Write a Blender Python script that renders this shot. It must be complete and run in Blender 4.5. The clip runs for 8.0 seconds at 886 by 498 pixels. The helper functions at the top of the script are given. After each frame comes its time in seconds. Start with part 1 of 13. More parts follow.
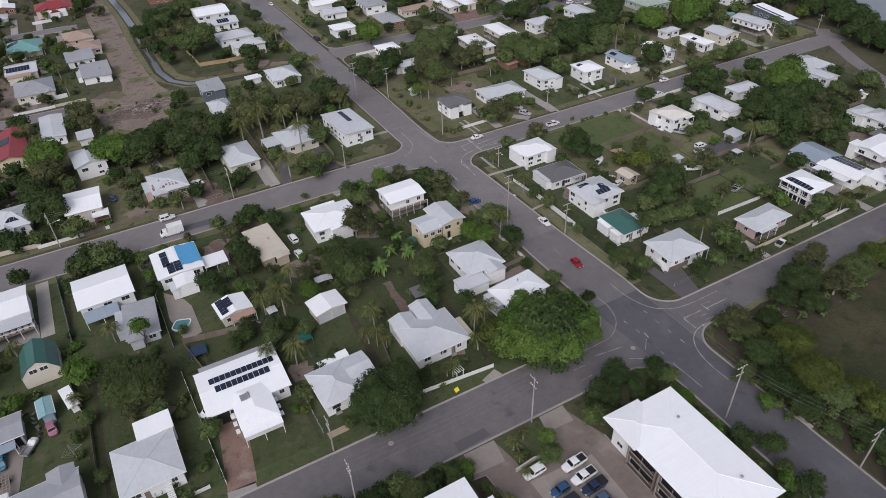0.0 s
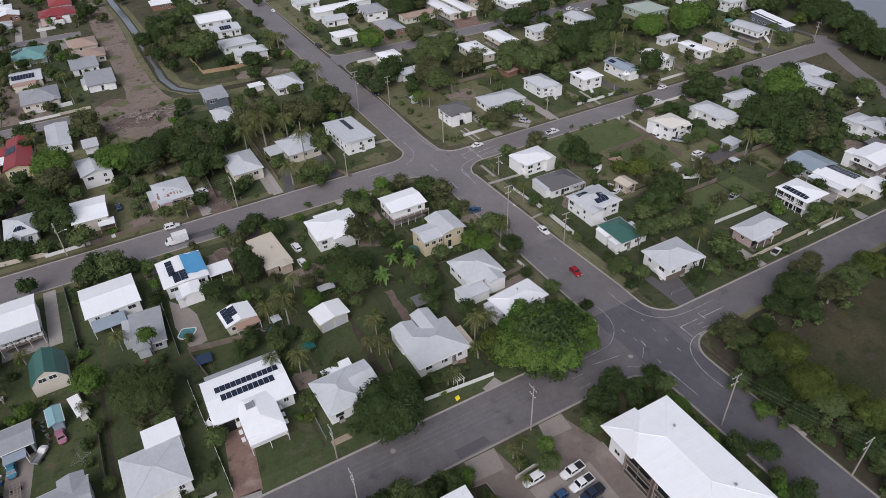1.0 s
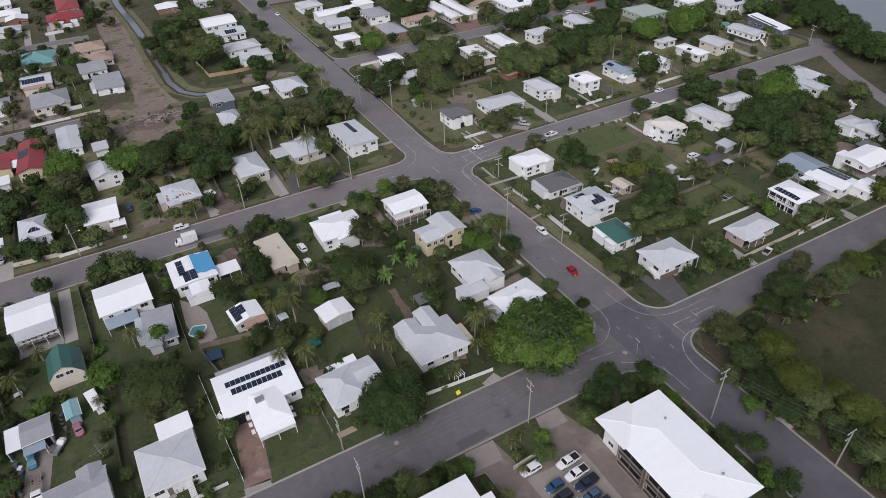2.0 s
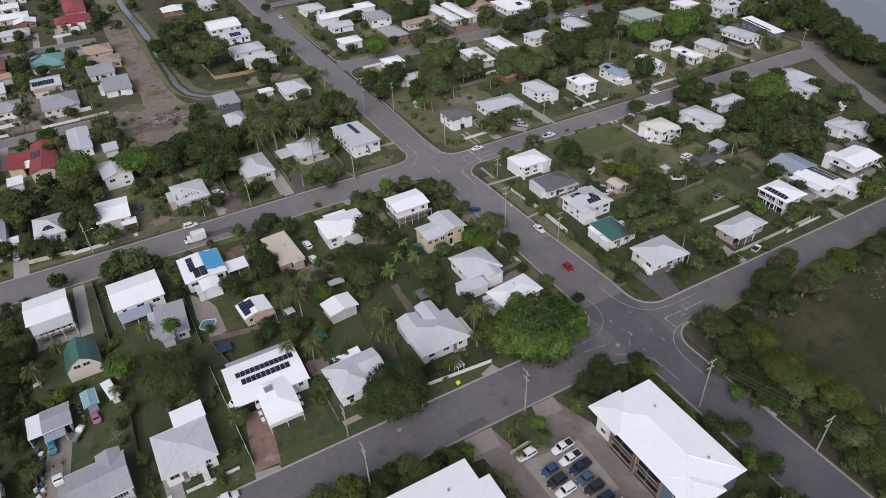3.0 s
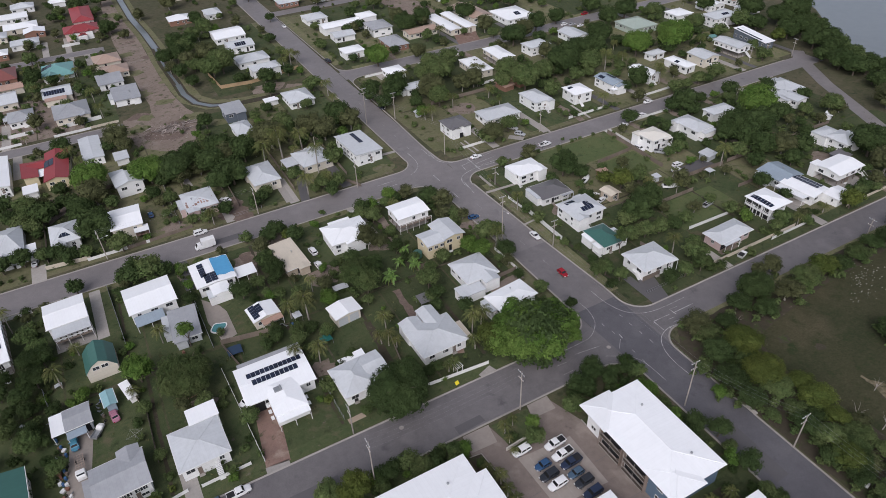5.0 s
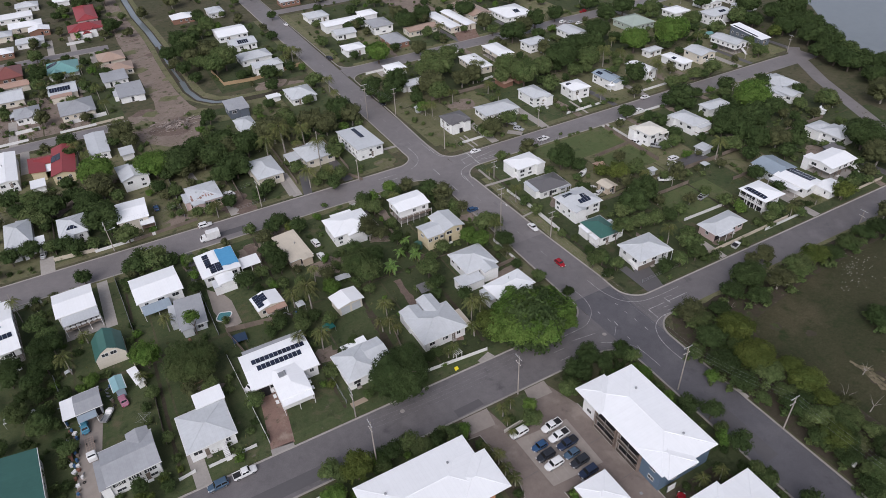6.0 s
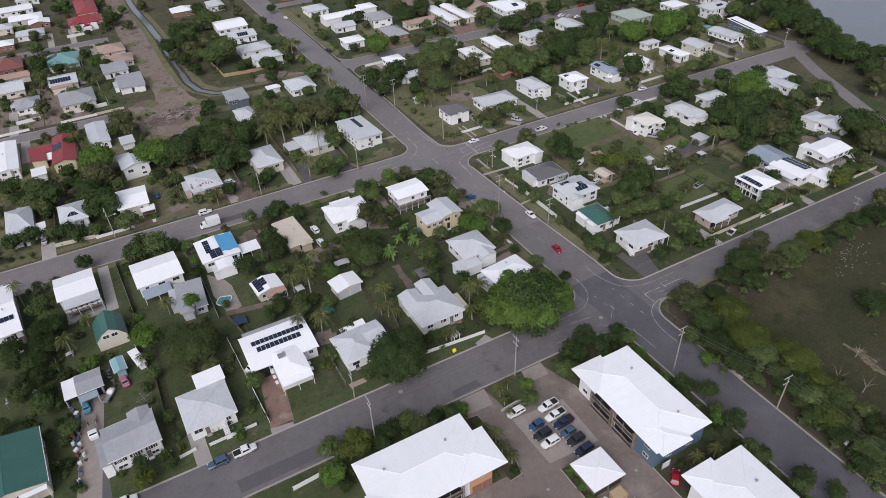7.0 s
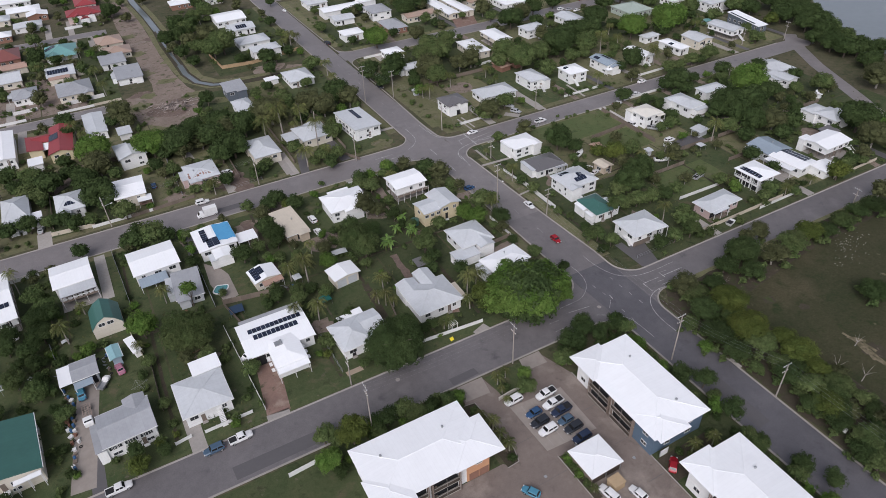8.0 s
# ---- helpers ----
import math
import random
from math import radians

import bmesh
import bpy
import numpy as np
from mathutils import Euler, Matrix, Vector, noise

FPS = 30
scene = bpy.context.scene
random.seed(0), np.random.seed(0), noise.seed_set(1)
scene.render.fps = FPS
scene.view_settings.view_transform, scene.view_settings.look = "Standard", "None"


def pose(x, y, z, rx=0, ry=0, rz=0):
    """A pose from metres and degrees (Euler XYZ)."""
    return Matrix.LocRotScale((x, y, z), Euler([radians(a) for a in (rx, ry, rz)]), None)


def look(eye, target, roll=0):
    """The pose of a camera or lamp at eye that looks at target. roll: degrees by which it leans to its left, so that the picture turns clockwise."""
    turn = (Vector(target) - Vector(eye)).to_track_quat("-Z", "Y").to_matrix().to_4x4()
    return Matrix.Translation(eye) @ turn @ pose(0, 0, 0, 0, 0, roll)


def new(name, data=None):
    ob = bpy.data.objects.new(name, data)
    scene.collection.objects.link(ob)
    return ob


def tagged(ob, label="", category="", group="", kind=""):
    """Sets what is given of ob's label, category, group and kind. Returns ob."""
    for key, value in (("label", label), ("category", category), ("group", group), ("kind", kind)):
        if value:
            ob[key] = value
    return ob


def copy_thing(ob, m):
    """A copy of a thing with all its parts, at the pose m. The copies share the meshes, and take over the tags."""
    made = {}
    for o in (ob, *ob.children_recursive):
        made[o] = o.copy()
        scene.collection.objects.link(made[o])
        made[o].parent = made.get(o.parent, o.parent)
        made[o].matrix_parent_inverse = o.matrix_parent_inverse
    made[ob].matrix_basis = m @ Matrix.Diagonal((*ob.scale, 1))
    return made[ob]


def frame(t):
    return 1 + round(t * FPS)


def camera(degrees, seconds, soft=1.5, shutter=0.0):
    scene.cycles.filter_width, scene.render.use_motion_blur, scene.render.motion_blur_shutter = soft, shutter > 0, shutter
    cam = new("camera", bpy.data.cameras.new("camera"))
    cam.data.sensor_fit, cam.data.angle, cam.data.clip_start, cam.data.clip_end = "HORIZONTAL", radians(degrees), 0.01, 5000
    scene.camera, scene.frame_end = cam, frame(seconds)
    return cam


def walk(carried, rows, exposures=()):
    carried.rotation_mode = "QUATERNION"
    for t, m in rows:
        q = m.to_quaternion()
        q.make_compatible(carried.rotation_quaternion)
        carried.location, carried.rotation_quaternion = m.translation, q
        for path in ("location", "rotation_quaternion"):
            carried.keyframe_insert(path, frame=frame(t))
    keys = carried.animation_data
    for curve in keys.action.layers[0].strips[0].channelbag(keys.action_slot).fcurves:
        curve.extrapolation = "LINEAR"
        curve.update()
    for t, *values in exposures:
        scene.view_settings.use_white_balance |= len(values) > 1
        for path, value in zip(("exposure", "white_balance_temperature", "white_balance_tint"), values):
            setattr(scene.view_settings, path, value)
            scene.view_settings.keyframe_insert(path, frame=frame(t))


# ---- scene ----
cam = camera(68.3, 8.0, soft=0.75)
PATH = [
    (0, (-0.16, -1.92, 101.71), (73.94, 139.78, -18.49), -2.4),
    (0.5, (-0.11, -1.92, 103.29), (73.79, 139.87, -16.81), -2.4),
    (1, (-0.48, -2.65, 105.08), (73.42, 139.15, -15.02), -2.5),
    (1.5, (-1.13, -4.19, 106.85), (72.37, 137.71, -13.35), -2.6),
    (3, (-4.95, -11.48, 111.82), (68.25, 130.52, -8.38), -2.7),
    (3.5, (-5.68, -13.04, 113.55), (67.52, 129.06, -6.65), -2.7),
    (4, (-5.89, -13.92, 115.30), (67.21, 128.18, -4.90), -2.7),
    (4.5, (-6.50, -14.91, 117.06), (66.80, 127.29, -3.04), -2.7),
    (6, (-9.43, -21.02, 118.38), (63.57, 121.28, -1.62), -2.9),
    (6.5, (-10.54, -22.88, 117.68), (62.66, 119.22, -2.52), -2.7),
    (7, (-11.18, -24.32, 116.17), (62.12, 117.78, -3.93), -2.7),
    (7.5, (-11.42, -25.04, 114.84), (61.88, 116.86, -5.56), -2.6),
    (8, (-11.38, -25.20, 113.60), (62.02, 116.60, -6.90), -2.5),
]
walk(cam, [(t, look(eye, target, roll)) for t, eye, target, roll in PATH], [(0, 0.12, 6180, 15.4), (8, 0.24, 6180, 15.4)])

# ---- light: an overcast afternoon, sun low behind thick cloud ----
SUN_EL, SUN_AZ = 42.0, 224.0
world = bpy.data.worlds.new("overcast_sky")
scene.world = world
world.use_nodes = True
wn = world.node_tree
sky = wn.nodes.new("ShaderNodeTexSky")
sky.sky_type = "NISHITA"
sky.sun_disc = False
sky.sun_elevation, sky.sun_rotation = radians(SUN_EL), radians(SUN_AZ)
sky.air_density, sky.dust_density, sky.ozone_density = 1.0, 3.0, 1.5
bg = wn.nodes["Background"]
bg.inputs["Strength"].default_value = 0.10
cloud = wn.nodes.new("ShaderNodeHueSaturation")
cloud.inputs["Saturation"].default_value = 0.42
wn.links.new(sky.outputs["Color"], cloud.inputs["Color"])
wn.links.new(cloud.outputs["Color"], bg.inputs["Color"])
sun_data = bpy.data.lights.new("sun", "SUN")
sun_data.energy, sun_data.angle, sun_data.color = 1.75, radians(50), (1.0, 0.97, 0.94)
sun = new("sun", sun_data)
sun.rotation_euler = Euler((radians(90 - SUN_EL), 0, radians(180 - SUN_AZ)))


# ---- materials ----
MATS = {}


def material(name, col, col2=None, rough=0.7, scale=1.5, big=0.12, mix=0.5, bump=0.0, metal=0.0, spread=0.0, island=0.0, lines=None, spec=0.3, third=None, grain=None):
    """A surface with variation at two scales, in metres; spread: from object to object; island: from piece to piece; lines: sheets or boards;
    third: patches of one more colour (colour, scale, level, sharpness); grain: fine speckle (scale, amount)."""
    if name in MATS:
        return MATS[name]
    m = bpy.data.materials.new(name)
    m.use_nodes = True
    nt = m.node_tree
    b = nt.nodes["Principled BSDF"]
    b.inputs["Roughness"].default_value, b.inputs["Metallic"].default_value = rough, metal
    b.inputs["Specular IOR Level"].default_value = spec
    col2 = col2 or tuple(c * 0.72 for c in col)

    def node(kind, **kw):
        n = nt.nodes.new(kind)
        for k, v in kw.items():
            n.inputs[k].default_value = v
        return n

    def math_node(op, a, c):
        n = nt.nodes.new("ShaderNodeMath")
        n.operation = op
        for i, v in enumerate((a, c)):
            if isinstance(v, (int, float)):
                n.inputs[i].default_value = v
            else:
                nt.links.new(v, n.inputs[i])
        return n.outputs[0]

    geo = nt.nodes.new("ShaderNodeNewGeometry")
    fine = node("ShaderNodeTexNoise", Scale=scale, Detail=6.0, Roughness=0.65)
    wide = node("ShaderNodeTexNoise", Scale=big, Detail=4.0, Roughness=0.6)
    for n in (fine, wide):
        nt.links.new(geo.outputs["Position"], n.inputs["Vector"])
    f = math_node("ADD", math_node("MULTIPLY", fine.outputs["Fac"], 0.5), math_node("MULTIPLY", wide.outputs["Fac"], 0.5))
    f = math_node("MULTIPLY", math_node("SUBTRACT", f, 0.36), 3.6 * mix)
    clamp = nt.nodes.new("ShaderNodeClamp")
    nt.links.new(f, clamp.inputs["Value"])
    ramp = nt.nodes.new("ShaderNodeMix")
    ramp.data_type = "RGBA"
    nt.links.new(clamp.outputs[0], ramp.inputs["Factor"])
    ramp.inputs["A"].default_value, ramp.inputs["B"].default_value = (*col, 1), (*col2, 1)
    out = ramp.outputs["Result"]
    value = None
    for col3, sc3, level, sharp in third or ():
        pn = node("ShaderNodeTexNoise", Scale=sc3, Detail=5.0, Roughness=0.62)
        shift = nt.nodes.new("ShaderNodeVectorMath")
        shift.operation = "ADD"
        shift.inputs[1].default_value = (41.7 * sc3 + 13, 7.3, 3.1)
        nt.links.new(geo.outputs["Position"], shift.inputs[0])
        nt.links.new(shift.outputs[0], pn.inputs["Vector"])
        cl3 = nt.nodes.new("ShaderNodeClamp")
        nt.links.new(math_node("MULTIPLY", math_node("SUBTRACT", pn.outputs["Fac"], level), sharp), cl3.inputs["Value"])
        mx = nt.nodes.new("ShaderNodeMix")
        mx.data_type = "RGBA"
        nt.links.new(cl3.outputs[0], mx.inputs["Factor"])
        nt.links.new(out, mx.inputs["A"])
        mx.inputs["B"].default_value = (*col3, 1)
        out = mx.outputs["Result"]
    if grain:
        gn = node("ShaderNodeTexNoise", Scale=grain[0], Detail=3.0, Roughness=0.7)
        nt.links.new(geo.outputs["Position"], gn.inputs["Vector"])
        value = math_node("ADD", math_node("MULTIPLY", gn.outputs["Fac"], 2 * grain[1]), 1 - grain[1])
    if spread:
        info = nt.nodes.new("ShaderNodeObjectInfo")
        v = math_node("ADD", math_node("MULTIPLY", info.outputs["Random"], 2 * spread), 1 - spread)
        value = v if value is None else math_node("MULTIPLY", value, v)
    if island:
        v = math_node("ADD", math_node("MULTIPLY", geo.outputs["Random Per Island"], 2 * island), 1 - island)
        value = v if value is None else math_node("MULTIPLY", value, v)
    if lines:
        tc = nt.nodes.new("ShaderNodeTexCoord")
        sep, sn = nt.nodes.new("ShaderNodeSeparateXYZ"), nt.nodes.new("ShaderNodeSeparateXYZ")
        nt.links.new(tc.outputs["Object"], sep.inputs[0])
        nt.links.new(tc.outputs["Normal"], sn.inputs[0])
        if lines[0] == "sheet":
            side = math_node("GREATER_THAN", math_node("ABSOLUTE", sn.outputs[0], 0), math_node("ABSOLUTE", sn.outputs[1], 0))
            pos = math_node("ADD", math_node("MULTIPLY", side, sep.outputs[1]), math_node("MULTIPLY", math_node("SUBTRACT", 1.0, side), sep.outputs[0]))
        else:
            pos = sep.outputs[2]
        cell = math_node("DIVIDE", pos, lines[1])
        wn_ = nt.nodes.new("ShaderNodeTexWhiteNoise")
        wn_.noise_dimensions = "1D"
        nt.links.new(math_node("FLOOR", cell, 0), wn_.inputs["W"])
        edge = math_node("LESS_THAN", math_node("FRACT", cell, 0), 0.13)
        v = math_node("ADD", math_node("MULTIPLY", wn_.outputs[0], lines[2]), 1 - lines[2] / 2)
        v = math_node("MULTIPLY", v, math_node("SUBTRACT", 1.0, math_node("MULTIPLY", edge, lines[2] * 1.3)))
        value = v if value is None else math_node("MULTIPLY", value, v)
    if value is not None:
        hsv = nt.nodes.new("ShaderNodeHueSaturation")
        nt.links.new(value, hsv.inputs["Value"])
        nt.links.new(out, hsv.inputs["Color"])
        out = hsv.outputs[0]
    nt.links.new(out, b.inputs["Base Color"])
    if bump:
        bp = node("ShaderNodeBump", Strength=bump, Distance=0.06)
        nt.links.new(fine.outputs["Fac"], bp.inputs["Height"])
        nt.links.new(bp.outputs[0], b.inputs["Normal"])
    MATS[name] = m
    return m


def roof_mat(name, col, stain=0.82, sheet=0.035):
    return material("roof_" + name, col, tuple(c * stain for c in col), 0.42, 0.9, 0.16, 0.75, 0.0, 0.0, 0.06, 0, ("sheet", 0.76, sheet), 0.4)


def wall_mat(name, col):
    return material("wall_" + name, col, tuple(c * 0.8 for c in col), 0.6, 2.0, 0.4, 0.5, 0.0, 0.0, 0.05, 0, ("board", 0.18, 0.07))


ROOFS = {
    "white": roof_mat("white", (0.83, 0.84, 0.855), 0.93, 0.018), "pale": roof_mat("pale", (0.55, 0.57, 0.59), 0.80), "grey": roof_mat("grey", (0.36, 0.37, 0.39), 0.75),
    "charcoal": roof_mat("charcoal", (0.15, 0.145, 0.15)), "green": roof_mat("green", (0.05, 0.135, 0.115)), "teal": roof_mat("teal", (0.16, 0.33, 0.32)),
    "red": roof_mat("red", (0.30, 0.05, 0.055)), "darkred": roof_mat("darkred", (0.22, 0.08, 0.07)), "tan": roof_mat("tan", (0.40, 0.29, 0.23)),
    "salmon": roof_mat("salmon", (0.42, 0.28, 0.22)), "beige": roof_mat("beige", (0.56, 0.50, 0.41)), "blue": roof_mat("blue", (0.30, 0.36, 0.42)),
    "sage": roof_mat("sage", (0.36, 0.42, 0.37)), "cream": roof_mat("cream", (0.68, 0.65, 0.58), 0.9), "aqua": roof_mat("aqua", (0.25, 0.42, 0.45)),
    "rust": material("roof_rust", (0.52, 0.50, 0.49), (0.30, 0.10, 0.06), 0.7, 0.9, 0.5, 1.1, 0, 0, 0, 0, ("sheet", 0.76, 0.3)),
}
WALLS = {
    "white": wall_mat("white", (0.82, 0.82, 0.81)), "cream": wall_mat("cream", (0.66, 0.61, 0.52)), "yellow": wall_mat("yellow", (0.66, 0.57, 0.38)),
    "pink": wall_mat("pink", (0.55, 0.42, 0.40)), "slate": wall_mat("slate", (0.12, 0.14, 0.17)), "pale": wall_mat("pale", (0.50, 0.52, 0.54)),
    "brick": material("wall_brick", (0.26, 0.14, 0.10), (0.20, 0.11, 0.08), 0.85, 4, 0.5, 0.6), "green": wall_mat("green", (0.42, 0.48, 0.42)),
    "tan": wall_mat("tan", (0.50, 0.42, 0.33)), "blue": wall_mat("blue", (0.30, 0.38, 0.44)), "navy": wall_mat("navy", (0.11, 0.16, 0.22)),
    "orange": wall_mat("orange", (0.55, 0.30, 0.17)),
}
TRIM = material("painted_trim", (0.74, 0.74, 0.73), rough=0.5, scale=3)
GLASS = material("window_glass", (0.03, 0.035, 0.04), (0.06, 0.065, 0.07), rough=0.12, scale=0.6, spread=0.3, spec=0.6)
TIMBER = material("weathered_timber", (0.20, 0.16, 0.13), (0.12, 0.10, 0.085), 0.85, 3, 0.6, 0.6, spread=0.15)
POLE_WOOD = material("pole_timber", (0.36, 0.325, 0.29), (0.25, 0.22, 0.20), 0.85, 4, 0.5, 0.6, spread=0.1)
# Near-black for dark parts and for panels standing for shade in openings.
DARK = material("dark_part_and_opening_shade", (0.02, 0.02, 0.022), rough=0.8)
METAL = material("galvanised_steel", (0.42, 0.43, 0.44), rough=0.45, metal=0.6, scale=4)
SOLAR = material("solar_cell", (0.012, 0.017, 0.035), (0.02, 0.03, 0.055), 0.18, 2.0, spread=0.2, spec=0.6)
CONCRETE = material("concrete", (0.36, 0.335, 0.31), (0.26, 0.24, 0.22), 0.9, 1.6, 0.2, 0.7, spread=0.1)
ASPHALT = material("asphalt", (0.158, 0.146, 0.148), (0.116, 0.107, 0.109), 0.5, 0.5, 0.05, 1.05, spec=0.5, third=(((0.18, 0.166, 0.168), 0.11, 0.54, 5.0), ((0.085, 0.080, 0.084), 0.22, 0.62, 8.0)), grain=(3.5, 0.28))
# Same asphalt in paler tones northward; distant sky sheen put into the colour.
PALE_ASPHALT = material("pale_asphalt", (0.208, 0.189, 0.187), (0.162, 0.148, 0.148), 0.5, 0.5, 0.05, 1.05, spec=0.5, third=(((0.225, 0.208, 0.206), 0.09, 0.54, 5.0), ((0.120, 0.112, 0.115), 0.2, 0.63, 8.0)), grain=(3.0, 0.25))
MID_ASPHALT = material("mid_tone_asphalt", (0.180, 0.165, 0.165), (0.134, 0.123, 0.124), 0.5, 0.5, 0.05, 1.05, spec=0.5, third=(((0.205, 0.19, 0.19), 0.12, 0.54, 5.0), ((0.10, 0.094, 0.098), 0.22, 0.60, 8.0)), grain=(3.5, 0.28))
ASPHALT_PATCH = material("asphalt_patch", (0.104, 0.098, 0.101), (0.082, 0.077, 0.080), 0.6, 1.2, 0.1, 0.6, spec=0.5)
PAINT = material("road_paint", (0.60, 0.59, 0.58), (0.24, 0.23, 0.225), 0.8, 2.2, 0.5, 1.3)
DARK_ASPHALT = material("dark_asphalt", (0.112, 0.107, 0.116), (0.084, 0.080, 0.088), 0.5, 0.5, 0.05, 1.05, spec=0.5, third=(((0.135, 0.127, 0.134), 0.11, 0.54, 5.0), ((0.066, 0.063, 0.07), 0.22, 0.62, 8.0)), grain=(3.5, 0.28))
DIRT = material("bare_dirt", (0.245, 0.195, 0.162), (0.165, 0.130, 0.107), 0.95, 0.7, 0.09, 0.9, third=(((0.24, 0.20, 0.17), 0.16, 0.55, 7.0), ((0.075, 0.078, 0.038), 0.28, 0.56, 7.0), ((0.07, 0.052, 0.042), 0.5, 0.60, 9.0)), grain=(4.0, 0.45))
RED_DIRT = material("red_dirt", (0.175, 0.130, 0.108), (0.110, 0.080, 0.066), 0.95, 0.9, 0.16, 1.0, third=(((0.235, 0.19, 0.165), 0.3, 0.56, 7.0),), grain=(4.0, 0.45))
LAWN = material("mown_lawn", (0.036, 0.056, 0.020), (0.076, 0.083, 0.038), 0.95, 0.9, 0.13, 0.9, spread=0.18, third=(((0.105, 0.088, 0.055), 0.17, 0.58, 6.0), ((0.020, 0.034, 0.012), 0.45, 0.56, 6.0), ((0.115, 0.098, 0.075), 0.55, 0.66, 12.0)), grain=(4.5, 0.5))
DRY_LAWN = material("dry_lawn", (0.106, 0.116, 0.050), (0.172, 0.154, 0.094), 0.95, 0.9, 0.13, 0.9, spread=0.14, third=(((0.17, 0.142, 0.108), 0.22, 0.57, 7.0), ((0.045, 0.058, 0.022), 0.35, 0.56, 6.0)), grain=(4.5, 0.5))
GREEN_LAWN = material("green_lawn", (0.066, 0.098, 0.034), (0.105, 0.115, 0.050), 0.95, 0.7, 0.12, 0.9, third=(((0.135, 0.118, 0.072), 0.14, 0.60, 6.0), ((0.040, 0.062, 0.020), 0.4, 0.57, 6.0)), grain=(4.5, 0.5))
NEW_CONCRETE = material("new_concrete", (0.52, 0.50, 0.47), (0.42, 0.40, 0.375), 0.9, 1.3, 0.25, 0.6)
FIELD = material("rough_field", (0.027, 0.034, 0.013), (0.052, 0.048, 0.024), 0.95, 0.9, 0.07, 1.1, third=(((0.070, 0.060, 0.034), 0.06, 0.55, 6.0), ((0.022, 0.034, 0.010), 0.25, 0.55, 6.0), ((0.15, 0.125, 0.085), 0.3, 0.66, 10.0)), grain=(2.2, 0.6))
STRAW = material("straw_grass", (0.20, 0.165, 0.11), (0.085, 0.075, 0.042), 0.95, 1.2, 0.3, 1.0, grain=(5.0, 0.5))
# Earth darkened for the shade under scrub; also serves as mulch and bed soil.
SHADED_EARTH_MULCH = material("shaded_earth_and_mulch", (0.066, 0.052, 0.038), (0.036, 0.034, 0.020), 0.95, 1.1, 0.2, 0.9, third=(((0.045, 0.058, 0.02), 0.4, 0.54, 8.0), ((0.13, 0.105, 0.085), 0.6, 0.62, 9.0)), grain=(5.0, 0.5))
BARK = material("bark", (0.13, 0.105, 0.085), (0.07, 0.055, 0.045), 0.9, 5, 0.8, 0.7)
PALE_BARK = material("pale_bark", (0.34, 0.31, 0.28), (0.2, 0.18, 0.16), 0.9, 5, 0.8, 0.7)
LEAVES = {
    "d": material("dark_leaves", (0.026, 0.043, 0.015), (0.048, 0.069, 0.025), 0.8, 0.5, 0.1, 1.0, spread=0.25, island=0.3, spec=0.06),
    "g": material("green_leaves", (0.050, 0.079, 0.027), (0.086, 0.105, 0.041), 0.8, 0.5, 0.1, 1.0, spread=0.25, island=0.3, spec=0.06),
    "b": material("bright_leaves", (0.052, 0.104, 0.020), (0.100, 0.146, 0.036), 0.8, 0.5, 0.1, 0.9, spread=0.15, island=0.3, spec=0.06),
    "y": material("yellow_leaves", (0.084, 0.100, 0.024), (0.044, 0.068, 0.018), 0.7, 0.5, 0.1, 0.8, spread=0.15, island=0.3, spec=0.06),
    "o": material("olive_leaves", (0.074, 0.078, 0.036), (0.042, 0.050, 0.022), 0.75, 0.5, 0.1, 0.8, spread=0.25, island=0.3, spec=0.06),
    "p": material("palm_leaves", (0.060, 0.084, 0.026), (0.125, 0.120, 0.045), 0.7, 0.7, 0.25, 0.9, spread=0.25, island=0.35, spec=0.1),
    "n": material("banana_leaves", (0.10, 0.17, 0.035), (0.07, 0.12, 0.03), 0.5, 0.7, 0.2, 0.6, spread=0.15, island=0.3, spec=0.3),
}


# ---- builders ----
def link_mesh(name, verts, faces, mats, parent=None, label="", index=None):
    """One mesh object out of vertex and face lists."""
    me = bpy.data.meshes.new(name)
    me.from_pydata(verts, [], faces)
    for m in mats if isinstance(mats, (list, tuple)) else [mats]:
        me.materials.append(m)
    if index:
        me.polygons.foreach_set("material_index", index)
    ob = new(name, me)
    if parent is not None:
        ob.parent = parent
    if label:
        ob["label"] = label
    return ob


def shared(name, me, parent, loc=(0, 0, 0), rz=0.0, label=""):
    """Another object on a mesh that exists already."""
    ob = new(name, me)
    ob.parent = parent
    ob.location, ob.rotation_euler = loc, (0, 0, rz)
    if label:
        ob["label"] = label
    return ob


